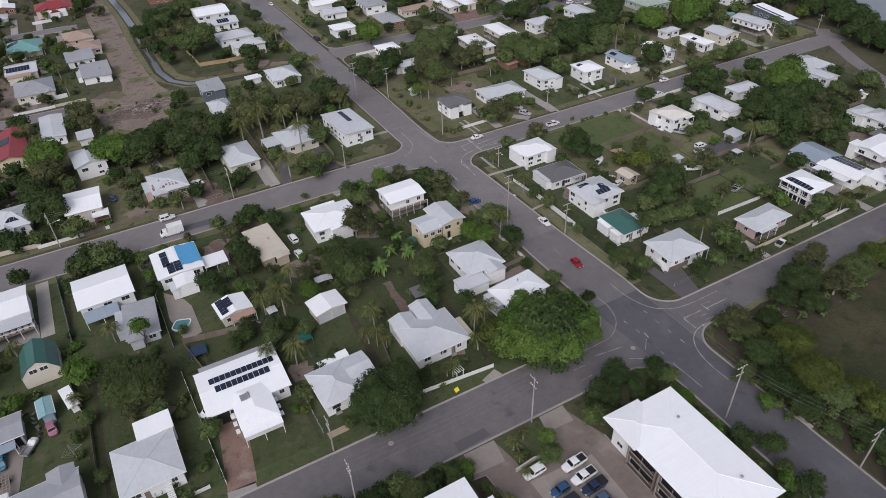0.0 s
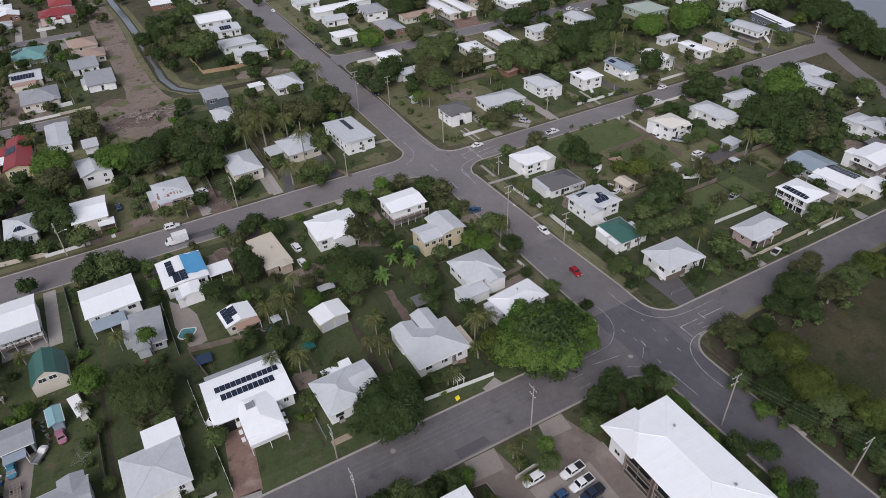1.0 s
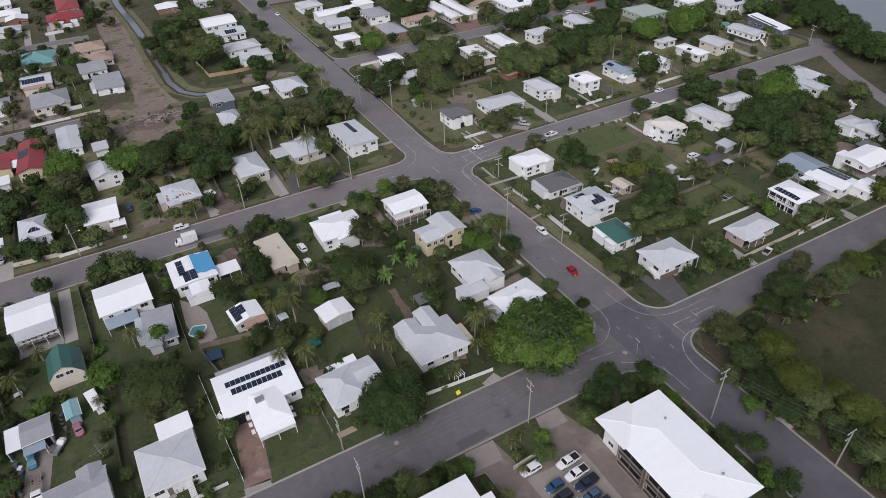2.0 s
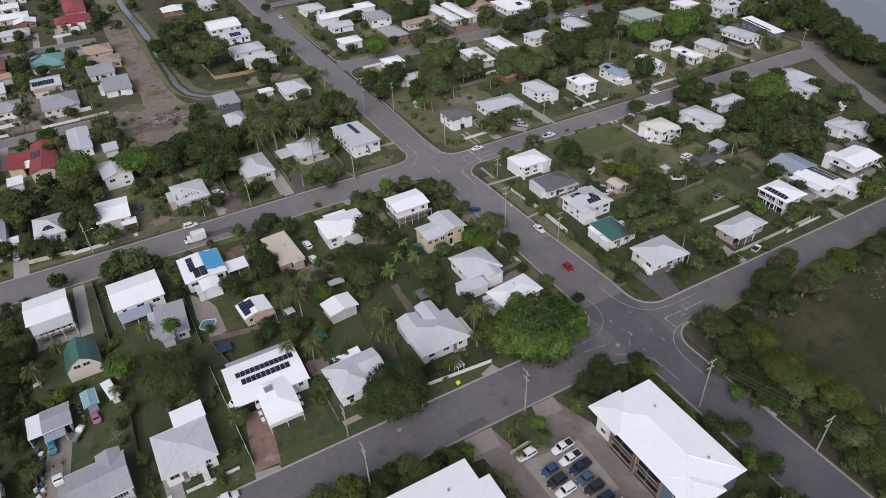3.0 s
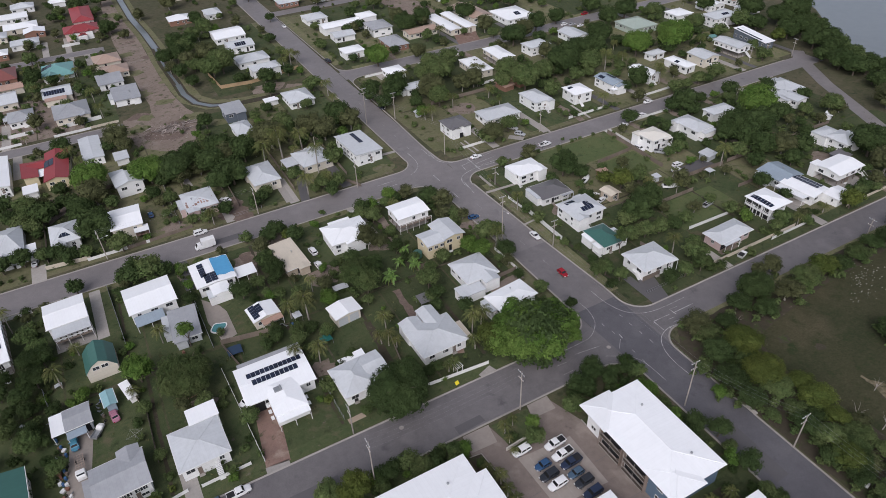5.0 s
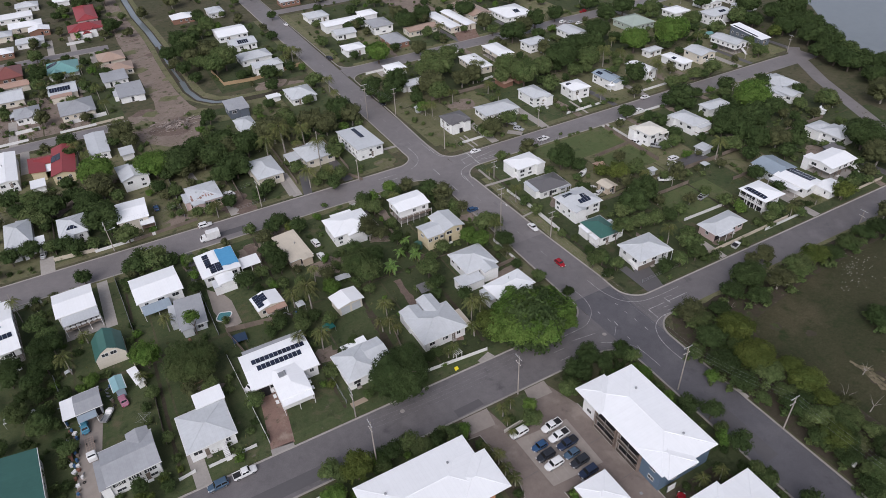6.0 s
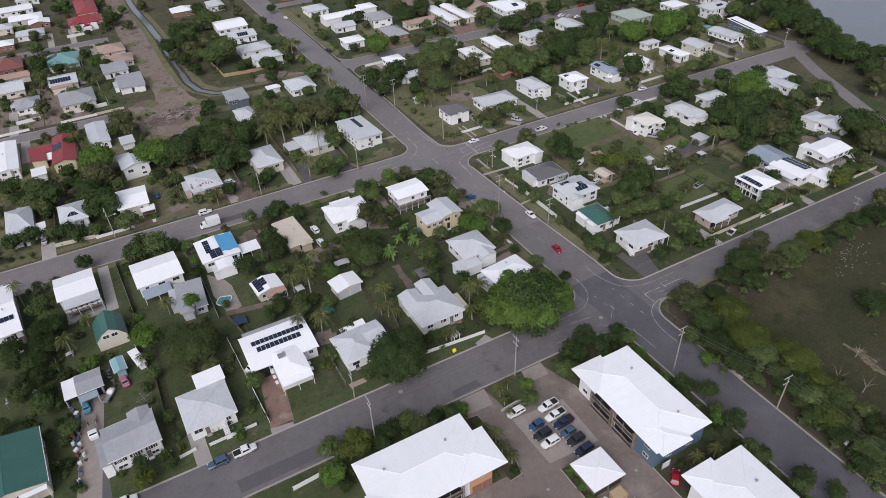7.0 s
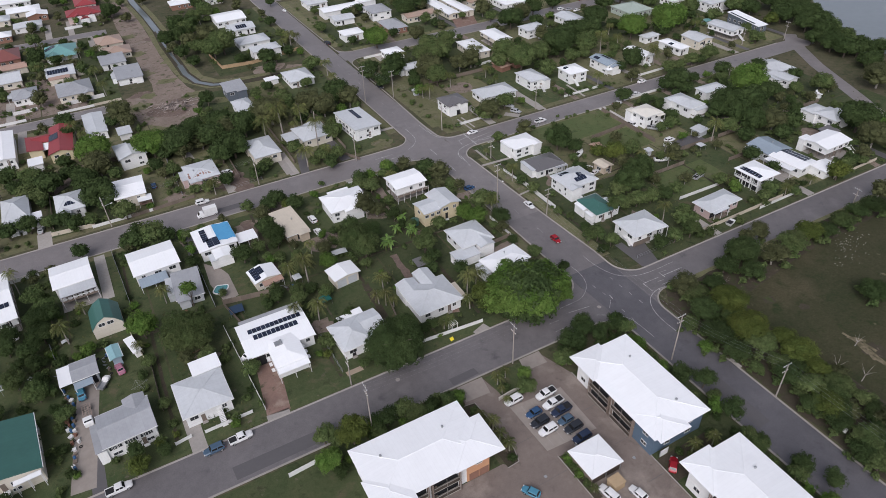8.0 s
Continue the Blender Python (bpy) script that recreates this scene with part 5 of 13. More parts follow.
Shape().box(-1.3, -1.1, 0.06, 1.3, 1.1, 1.9).ob("crate_body", CRATE, st)
Shape().box(-1.4, -1.2, 1.9, 1.4, 1.2, 2.0).ob("lid", CRATE, st)

# ---- house with two long rows of solar panels and a front wing ----
h = house(4.8, 96.8, 16.6, 12.4, 0, 3.6, "gable", "x", "white", "white", pitch=4, seed=301, solar=((0.6, 2.3, 1, 12), (0.2, -0.3, 1, 10)))
wing(h, 0.4, -7.0, 7.6, 10.8, 3.62, "hip", "y", "white", "white", 12)
wing(h, 0.4, -13.1, 7.4, 1.8, 3.2, "skillion", "x", "white", "", 4, True)
wing(h, 0.6, 6.9, 15.4, 1.6, 3.4, "skillion", "x", "grey", "", 3, True)
# Flat dark panel stands for the shade inside the carport.
Shape().box(-8.0, -5.9, 0.05, -4.2, -5.75, 3.0).ob("carport_opening", DARK, h, "dark panel for the shade inside a carport")
Shape().box(-1.6, -6.2, 4.32, -0.2, -4.6, 4.46).tube((0.0, -6.2, 4.5), (0.0, -4.6, 4.5), 0.22, 0.22, 8).ob("water_heater", METAL, h, "grey solar water heater")
for k in range(4):
    for sx in (-3.95, 4.55):
        Shape().box(sx - 0.35, -11.6 + k * 2.0, 2.2, sx + 0.35, -10.5 + k * 2.0, 2.35).ob("window_hood", TRIM, h)

# ---- green-roofed barn ----
barn = thing("barn", -31.0, 125.0, 0, 2.0, "cream barn with green gambrel metal roof on a lawn", "barn")
w2, d2 = 3.5, 4.1
prof = [(-w2, 0), (-w2, 3.1), (-w2 * 0.52, 4.9), (0, 5.9), (w2 * 0.52, 4.9), (w2, 3.1), (w2, 0)]
n = len(prof)
link_mesh("wall", [(px, -d2, pz) for px, pz in prof] + [(px, d2, pz) for px, pz in prof], [tuple(range(n)), tuple(range(2 * n - 1, n - 1, -1))] + [(i + 1, i, n + i, n + i + 1) for i in (0, n - 2)], WALLS["cream"], barn)
rf = Shape()
ro = [(-w2 - 0.15, 2.95), (-w2 * 0.52 - 0.08, 4.98), (0, 6.02), (w2 * 0.52 + 0.08, 4.98), (w2 + 0.15, 2.95)]
for i in range(4):
    (ax, az), (bx, bz) = ro[i], ro[i + 1]
    rf.sheet([(ax, -d2 - 0.1, az), (bx, -d2 - 0.1, bz), (bx, d2 + 0.1, bz), (ax, d2 + 0.1, az)], 0.09)
rf.ob("roof", ROOFS["green"], barn, "green gambrel metal roof")
for px in (-1.1, 0.9):
    window(barn, px, -d2 - 0.02, 3.9, 0, 1.6, 1.1)

# ---- swimming pool with paved surround ----
slab("paving", [(-4.6, 127.7), (-2.8, 118.0), (1.1, 119.3), (0.9, 129.7), (-0.2, 133.0), (-4.1, 138.3)], 0.028, PALE_PAVING, "pale paved pool surround", "paving", 0.015)
pool = thing("swimming_pool", -2.5, 124.2, 0, 0, "small kidney-shaped pool with turquoise water and white rim", "swimming pool")
POOL = material("pool_water", (0.07, 0.22, 0.23), (0.10, 0.27, 0.28), 0.08, 1.5, 0.4, 0.6, 0.1, spec=0.6)
out = [(math.cos(a) * (1.9 + 0.3 * math.sin(2 * a)), math.sin(a) * (1.6 + 0.25 * math.cos(3 * a))) for a in (2 * math.pi * i / 24 for i in range(24))]
Shape().sheet([(px, py, 0.1) for px, py in out], 0.08).ob("water_surface", POOL, pool)
rim = Shape()
for i in range(24):
    (ax, ay), (bx, by) = out[i], out[(i + 1) % 24]
    rim.sheet([(ax, ay, 0.2), (bx, by, 0.2), (bx * 1.16, by * 1.16, 0.2), (ax * 1.16, ay * 1.16, 0.2)][::-1], 0.19)
rim.ob("rim", TRIM, pool)

# ---- the great fig at the corner ----
fig = thing("fig_tree", 63.6, 75.6, 0, 0, "great spreading fig tree with dense green crown over the footpath", "tree", "trees and palms")
fig_rng = random.Random(31)
fig_mesh = [crown_mesh("fig", 77 + i, 4.0, 4.0, 2900, 0.25, LEAVES["b"], 16, 0.9, 0.95)[0] for i in range(4)]
for i in range(20):
    a = 2.4 * i
    rr = 8.6 * math.sqrt((i + 0.3) / 20) + fig_rng.uniform(-0.5, 0.5)
    ob = shared("crown", fig_mesh[i % 4], fig, (0.9 + rr * 1.08 * math.cos(a), 0.4 + rr * 0.92 * math.sin(a), 8.2 - 0.038 * rr * rr + fig_rng.uniform(-0.7, 0.6)), fig_rng.uniform(0, 6.2))
    k = fig_rng.uniform(0.8, 1.12)
    ob.scale = (k, k, k * 0.85)
# Added inner crown: fills gaps, its dark leaf colour standing for shade.
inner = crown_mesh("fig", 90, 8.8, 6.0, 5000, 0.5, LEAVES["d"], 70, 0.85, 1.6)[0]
shared("inner_crown", inner, fig, (0.9, 0.4, 4.8), 0, "inner leaves coloured dark for the crown's shade")
me, cen = crown_mesh("fig", 78, 4.0, 4.4, 5000, 0.23, LEAVES["y"], 22, 0.9)
ob = shared("crown", me, fig, (-9.0, 3.8, 5.0), 0, "yellowing part of the crown")
shared("trunk", trunk_mesh(5, 6.4, 0.75, 9.0, BARK, 8), fig)

# ---- houses of the near block whose roofs have several parts ----
h = house(43.9, 89.2, 12.7, 11.2, 1.0, 3.3, "hip", "x", "white", "pale", seed=311, inset=0.6, stair=False)
wing(h, -3.5, 5.6, 5.6, 6.0, 3.34, "gable", "y", "pale", "white", 17)
wing(h, 2.0, 6.6, 4.8, 7.4, 3.50, "gable", "y", "pale", "white", 17)
wing(h, 6.9, -1.0, 2.6, 6.0, 2.20, "skillion", "x", "beige", "", 3, True)
for k in range(5):
    Shape().box(-5.6 + k * 2.6, -5.05, 0.0, -5.48 + k * 2.6, -4.93, 2.2).ob("post", TRIM, h)
h = house(20.8, 86.9, 8.6, 10.2, 3.0, 3.3, "hip", "y", "white", "pale", seed=312)
wing(h, 5.6, 1.2, 5.4, 7.6, 3.35, "gable", "x", "pale", "white", 12)
wing(h, 1.4, 6.0, 4.6, 2.6, 2.70, "skillion", "x", "white", "white", 4)
wing(h, 4.4, 6.2, 2.6, 2.2, 3.00, "skillion", "x", "white", "white", 8)
h = house(67.3, 125.6, 7.2, 9.8, 2.0, 5.2, "gable", "y", "yellow", "pale", seed=313, stair=False)
wing(h, -6.2, -1.2, 6.2, 7.4, 4.9, "gable", "x", "pale", "yellow", 11, inset=0.4)
for k in range(3):
    window(h, -8.2 + k * 2.0, -4.52, 3.6, 0, 1.3, 1.1)
window(h, -8.93, -1.0, 3.6, radians(-90), 1.6, 1.1)
h = house(65.6, 106.9, 10.4, 10.6, 1.0, 3.5, "hip", "x", "white", "pale", seed=314)
wing(h, 1.6, -5.2, 4.8, 5.0, 3.62, "gable", "y", "pale", "white", 16)
wing(h, -5.2, -6.6, 7.6, 4.6, 2.8, "skillion", "x", "pale", "white", 4)
h = house(41.6, 142.3, 13.3, 10.8, 0.0, 4.1, "hip", "x", "white", "white", pitch=11, seed=315, stair=False)
wing(h, 0.6, -5.0, 6.0, 3.4, 3.90, "gable", "y", "white", "white", 10)
wing(h, 0.0, 6.0, 7.0, 2.4, 3.70, "skillion", "x", "white", "white", 3)
for k in range(4):
    Shape().box(2.5 + k * 1.25, -5.3, 0.0, 2.62 + k * 1.25, -5.18, 4.3).ob("verandah_post", TRIM, h)
h = house(62.5, 142.0, 11.2, 9.0, 1.0, 5.0, "gable", "x", "white", "white", pitch=8, under="open", seed=316)
Shape().box(-5.6, -5.4, 2.3, 5.6, -4.0, 2.45).ob("deck", TIMBER, h, "raised timber deck")
for k in range(6):
    Shape().box(-5.55 + k * 2.2, -5.38, 0.0, -5.45 + k * 2.2, -5.28, 3.3).ob("deck_post", TRIM, h)
Shape().box(-5.6, -5.4, 3.2, 5.6, -5.34, 3.3).ob("deck_rail", TRIM, h)

# white house with solar arrays and a blue tarpaulin over part of its roof
h = house(1.2, 144.4, 11.0, 12.0, 1.0, 3.8, "gable", "y", "white", "white", pitch=5, seed=317, solar=((-2.6, 3.6, 1, 2), (-2.6, 0.2, 1, 4), (-1.0, -3.2, 2, 4)))
TARP = material("blue_tarpaulin", (0.10, 0.34, 0.58), (0.07, 0.27, 0.50), 0.4, 1.2, 0.4, 0.7, 0.3)
tp = Shape()
for i in range(6):
    for j in range(8):
        q = []
        for a, b in ((i, j), (i + 1, j), (i + 1, j + 1), (i, j + 1)):
            px, py = 0.6 + a * 0.82, -3.6 + b * 1.15 + 0.25 * math.sin(a * 1.7)
            q.append((px, py, roof_height(px, py, 11, 12, 3.8, "gable", "y", 5) + 0.1 + 0.07 * noise.noise(Vector((px * 1.3, py * 1.3, 3)))))
        tp.poly(q, [(0, 1, 2, 3)])
tagged(tp.ob("tarpaulin", TARP, h), "bright blue tarpaulin")
wing(h, 0.2, -8.2, 5.0, 5.0, 3.4, "gable", "y", "white", "white", 6)
wing(h, -2.6, -9.0, 2.2, 3.4, 2.9, "skillion", "x", "pale", "white", 4)
wing(h, 8.4, -3.2, 5.8, 5.0, 2.7, "skillion", "x", "white", "", 2, True)

# two white houses with rear verandahs
h = house(-37.0, 146.8, 10.2, 11.0, 3.0, 4.6, "gable", "x", "white", "white", pitch=8, seed=318)
wing(h, 0.6, -7.3, 9.0, 4.0, 4.0, "skillion", "x", "pale", "", 6, True)
Shape().box(-3.8, -9.2, 2.0, 5.0, -5.4, 2.14).ob("deck", TIMBER, h, "raised timber deck")
Shape().box(-3.8, -9.2, 2.9, 5.0, -9.12, 3.1).ob("deck_rail", TRIM, h)
for k in range(7):
    Shape().box(-3.6 + k * 1.3, -8.6, 2.14, -2.7 + k * 1.3, -7.9, 2.75).ob("deck_seat", TRIM, h)
Shape().box(-4.4, -10.6, 0.02, 5.2, -5.4, 0.1).ob("slab", CONCRETE, h)
h = house(-16.3, 143.0, 12.6, 12.2, 3.0, 3.9, "gable", "x", "white", "white", pitch=8, seed=319)
wing(h, -1.8, -7.9, 7.4, 3.8, 2.20, "skillion", "x", "blue", "", 7, True)

# house with a white annexe roof above its back
h = house(-15.0, 86.3, 10.8, 11.4, 2.0, 3.7, "hip", "x", "white", "pale", pitch=9, seed=320, stair=False)
wing(h, 2.6, 7.4, 6.6, 4.6, 4.20, "skillion", "x", "white", "white", 2)
st = Shape()
for k in range(12):
    st.box(1.4, -5.6 - k * 0.3, 2.1 - k * 0.18, 2.6, -5.28 - k * 0.3, 2.18 - k * 0.18)
st.ob("stair", TRIM, h, "long white front stair")
# grey-roofed house with a long louvred front
h = house(-30.8, 85.6, 10.8, 9.8, 3.5, 4.4, "gable", "x", "white", "grey", pitch=11, seed=321, stair=False)
wing(h, 2.6, 4.2, 4.6, 4.6, 4.5, "gable", "y", "grey", "white", 13)
wing(h, -5.8, -0.8, 2.2, 8.2, 3.9, "skillion", "y", "grey", "white", 3)
for k in range(6):
    window(h, -4.0 + k * 1.55, -4.42, 3.1, 0, 1.1, 1.15)
# workshop with a white lean-to
h = house(-37.5, 108.4, 5.8, 6.6, 3.0, 3.0, "gable", "x", "pale", "grey", pitch=8, seed=322, name="workshop", windows=False)
wing(h, -4.2, 0.0, 2.9, 6.4, 2.8, "skillion", "x", "white", "", 2, True)
wing(h, -0.8, -4.4, 4.0, 2.2, 2.5, "skillion", "x", "blue", "", 2, True)
# Dark panel on the wall stands for the dim inside of the workshop.
Shape().box(-2.2, -2.9, 0.02, 2.0, -2.82, 2.5).ob("doorway", DARK, h, "dark panel for the shade inside a workshop door")
# big green-roofed house
h = house(-54.6, 89.8, 14.5, 16.2, 4.0, 4.4, "gable", "y", "cream", "green", pitch=12, seed=323)
wing(h, 4.2, -8.6, 5.0, 1.2, 3.8, "skillion", "x", "white", "", 3, True)


# ---- yard things ----
def flatbed(x, y, rot):
    root = thing("flatbed_truck", x, y, 0, rot, "old white flatbed truck with bare steel tray frame on the drive", "truck", "vehicles")
    paint = material("car_paint_white", PAINTS["white"])
    cab = Shape()
    loft(cab, [(1.6, 0.85, 0.5, 1.4, 0.1), (1.8, 0.95, 0.4, 2.0, 0.12), (2.9, 0.95, 0.4, 2.05, 0.12), (3.5, 0.9, 0.45, 1.3, 0.1)])
    cab.ob("cab", paint, root)
    Shape().poly([(3.0, -0.8, 1.35), (3.42, -0.8, 1.32), (3.42, 0.8, 1.32), (3.0, 0.8, 1.35), (2.92, -0.78, 1.98), (3.0, -0.78, 1.98), (3.0, 0.78, 1.98), (2.92, 0.78, 1.98)],
                 [(3, 2, 1, 0), (4, 5, 6, 7), (0, 1, 5, 4), (1, 2, 6, 5), (2, 3, 7, 6), (3, 0, 4, 7)]).ob("windscreen", CAR_GLASS, root)
    fr = Shape()
    for yy in (-0.9, -0.3, 0.3, 0.82):
        fr.box(-3.4, yy, 0.85, 1.5, yy + 0.14, 0.97)
    for k in range(8):
        fr.box(-3.4 + k * 0.68, -0.9, 0.97, -3.3 + k * 0.68, 0.9, 1.03)
    fr.ob("tray_frame", material("tray_steel", (0.36, 0.30, 0.26), (0.22, 0.15, 0.11), 0.7, 2.0), root, "rusty steel tray frame")
    tyre = Shape().tube((0, -0.12, 0), (0, 0.12, 0), 0.4, 0.4, 12).mesh("tyre", TYRE)
    for sx in (-2.2, 2.5):
        for sy in (-0.8, 0.8):
            shared("wheel", tyre, root, (sx, sy, 0.4))


def trailer(x, y, rot):
    root = thing("boat_trailer", x, y, 0, rot, "white box trailer with a covered load on the grass", "trailer")
    s = Shape().box(-1.8, -0.8, 0.45, 0.6, 0.8, 0.55).box(-1.8, -0.8, 0.55, -1.72, 0.8, 0.95).box(-1.72, -0.8, 0.55, 0.6, -0.72, 0.95).box(-1.72, 0.72, 0.55, 0.6, 0.8, 0.95)
    s.ob("tray", METAL, root)
    t = Shape()
    loft(t, [(0.6, 0.75, 0.5, 1.2, 0.15), (1.2, 0.8, 0.5, 1.5, 0.2), (2.0, 0.7, 0.5, 1.3, 0.2)])
    t.ob("load", TRIM, root, "white covered load")
    Shape().tube((2.0, 0, 0.5), (3.0, 0, 0.45), 0.05, 0.05, 6).ob("drawbar", METAL, root)
    tyre = Shape().tube((0, -0.1, 0), (0, 0.1, 0), 0.3, 0.3, 10).mesh("tyre", TYRE)
    for sy in (-0.85, 0.85):
        shared("wheel", tyre, root, (-0.6, sy, 0.3))


def clothes_line(x, y):
    root = thing("clothes_hoist", x, y, 0, 20, "rotary clothes line of galvanised steel on a lawn", "clothes line")
    Shape().tube((0, 0, -0.1), (0, 0, 2.1), 0.04, 0.04, 8).ob("pole", METAL, root)
    for i in range(4):
        a = math.pi / 2 * i
        Shape().tube((0, 0, 2.0), (2.0 * math.cos(a), 2.0 * math.sin(a), 2.25), 0.025, 0.02, 5).ob("arm", METAL, root)
    w = Shape()
    for r in (0.8, 1.3, 1.9):
        for i in range(4):
            a, b = math.pi / 2 * i, math.pi / 2 * (i + 1)
            w.tube((r * math.cos(a), r * math.sin(a), 2.0 + 0.12 * r), (r * math.cos(b), r * math.sin(b), 2.0 + 0.12 * r), 0.008, 0.008, 3)
    w.ob("line", METAL, root)


def heap(x0, y0, x1, y1, n, seed):
    """Loose household clutter along a fence, each thing on its own."""
    rng = random.Random(seed)
    kinds = (("timber_crate", TIMBER, "weathered timber crate"), ("plastic_drum", material("drum_blue", (0.05, 0.12, 0.25)), "blue plastic drum"), ("storage_tub", TRIM, "white plastic storage tub"),
             ("scrap_metal", METAL, "piece of grey scrap metal"), ("tyre", TYRE, "old black tyre"), ("garden_pot", material("terracotta", (0.2, 0.1, 0.07)), "terracotta garden pot"))
    for i in range(n):
        k = i / max(1, n - 1)
        name, mat, word = rng.choice(kinds)
        s = Shape()
        a, b, c = rng.uniform(0.2, 0.5), rng.uniform(0.2, 0.45), rng.uniform(0.3, 0.8)
        if name == "plastic_drum":
            s.tube((0, 0, 0), (0, 0, 0.9), 0.3, 0.3, 12).tube((0, 0, 0.9), (0, 0, 0.94), 0.26, 0.26, 12)
        elif name == "tyre":
            for q in range(12):
                t0, t1 = 2 * math.pi * q / 12, 2 * math.pi * (q + 1) / 12
                s.tube((0.28 * math.cos(t0), 0.28 * math.sin(t0), 0.1), (0.28 * math.cos(t1), 0.28 * math.sin(t1), 0.1), 0.1, 0.1, 6)
        elif name == "scrap_metal":
            s.tube((-a * 1.6, 0, 0.1), (a * 1.6, 0.2, 0.25), 0.07, 0.07, 6).box(-a, -b / 2, 0, a, b / 2, 0.12)
        else:
            s.sheet([(-a, -b, c * 0.9), (a, -b, c * 0.9), (a, b, c * 0.9), (-a, b, c * 0.9)], c * 0.9).sheet([(-a * 1.06, -b * 1.06, c), (a * 1.06, -b * 1.06, c), (a * 1.06, b * 1.06, c), (-a * 1.06, b * 1.06, c)], c * 0.1)
        ob = s.ob(name, mat)
        ob.location = (x0 + (x1 - x0) * k + rng.uniform(-0.5, 0.5), y0 + (y1 - y0) * k + rng.uniform(-0.5, 0.5), 0.02)
        ob.rotation_euler = (0, 0, rng.uniform(0, 6))
        tagged(ob, word + " lying beside the yard fence", name.replace("_", " "), "yard clutter")


def canopy(x, y, w, d, z, mat, word):
    root = thing("shade_canopy", x, y, 0, rng_c.uniform(-4, 8), word, "shade canopy")
    Shape().sheet([(-w / 2, -d / 2, z), (0, -d / 2, z + 0.15), (0, d / 2, z + 0.15), (-w / 2, d / 2, z)], 0.04).sheet([(0, -d / 2, z + 0.15), (w / 2, -d / 2, z), (w / 2, d / 2, z), (0, d / 2, z + 0.15)], 0.04).ob("cloth", mat, root)
    for sx in (-1, 1):
        for sy in (-1, 1):
            Shape().tube((sx * (w / 2 - 0.1), sy * (d / 2 - 0.1), -0.05), (sx * (w / 2 - 0.1), sy * (d / 2 - 0.1), z), 0.03, 0.03, 6).ob("leg", METAL, root)


rng_c = random.Random(8)
flatbed(-38.6, 95.6, -87)
trailer(-34.4, 103.6, 55)
clothes_line(-27.0, 97.2)
heap(-42.8, 106, -42.0, 80, 26, 3)
heap(-41.6, 104, -41.2, 88, 14, 4)
heap(-36.6, 113, -32.4, 113.6, 7, 6)
heap(-14, 109, -12, 122, 6, 7)
heap(-33.5, 113, -33.0, 107, 6, 5)
heap(12, 117, 15, 115, 5, 9)
heap(-44, 112, -54, 116, 6, 12)
canopy(-1.1, 112.6, 3.6, 3.2, 1.1, material("navy_cloth", (0.03, 0.055, 0.10)), "dark blue cloth canopy on a green lawn")
canopy(20.2, 104.0, 2.8, 2.6, 1.6, material("green_cloth", (0.02, 0.13, 0.11)), "dark green shade cloth canopy in a yard")
canopy(31.0, 121.2, 4.2, 2.4, 1.5, ROOFS["pale"], "pale grey canvas canopy on the grass")
canopy(16.6, 116.0, 2.2, 2.4, 2.0, ROOFS["pale"], "small pale metal shelter beside the fence")
canopy(49.0, 103.6, 5.0, 4.0, 2.6, ROOFS["charcoal"], "dark metal patio roof among palms")
canopy(163.0, 112.0, 2.6, 2.6, 2.0, ROOFS["pale"], "small grey garden shelter by a timber fence")
canopy(-41.3, 123.5, 1.7, 1.2, 0.75, ROOFS["pale"], "low grey metal table on a lawn")
canopy(-53.4, 113.5, 3.6, 3.2, 1.9, ROOFS["pale"], "grey canvas shelter on the grass")
house(-26.5, 111.6, 2.2, 6.2, 14, 2.3, "skillion", "x", "white", "white", pitch=1, seed=461, name="shed", windows=False, stair=False)
ribbon("edging", arc(-14.1, 106.9, 3.4, -150, 60, 12), 0.22, 0.14, material("edging_brick", (0.22, 0.13, 0.09)), "curved brick edging round a tree", 0.12)
strip("footpath", 15.5, 77.9, 19.5, 78.0, 1.5, material("tan_paving", (0.36, 0.29, 0.22), (0.28, 0.22, 0.17), 0.9, 1.4, 0.3, 0.7), 0.024, "tan paved path through the verge")
tank = thing("water_tank", 56.6, 124.0, 0, 0, "green round water tank beside banana plants", "water tank")
Shape().tube((0, 0, 0), (0, 0, 1.7), 1.3, 1.3, 20).tube((0, 0, 1.7), (0, 0, 2.0), 1.3, 0.3, 20).ob("tank_body", ROOFS["green"], tank)
Shape().tube((0, 0, 1.98), (0, 0, 2.1), 0.28, 0.28, 12).ob("lid", ROOFS["green"], tank)
skip = thing("skip_bin", 136.2, 74.6, 0, 15, "white steel skip bin on the grass verge", "skip bin")
Shape().poly([(-1.1, -0.7, 0.1), (1.1, -0.7, 0.1), (1.1, 0.7, 0.1), (-1.1, 0.7, 0.1), (-1.6, -0.85, 1.1), (1.6, -0.85, 1.1), (1.6, 0.85, 1.1), (-1.6, 0.85, 1.1)],
             [(3, 2, 1, 0), (4, 5, 6, 7), (0, 1, 5, 4), (1, 2, 6, 5), (2, 3, 7, 6), (3, 0, 4, 7)]).ob("bin_body", TRIM, skip)
Shape().box(-1.5, -0.75, 1.1, 0.4, 0.75, 1.16).ob("load", DARK, skip)
Shape().box(-0.9, -0.6, 0, 0.9, 0.6, 0.1).ob("base", METAL, skip)
sign = thing("road_sign", 41.6, 74.6, 0, 10, "square yellow sign board on a short post by the kerb", "sign")
Shape().tube((0, 0, -0.1), (0, 0, 1.0), 0.04, 0.04, 6).ob("post", METAL, sign)
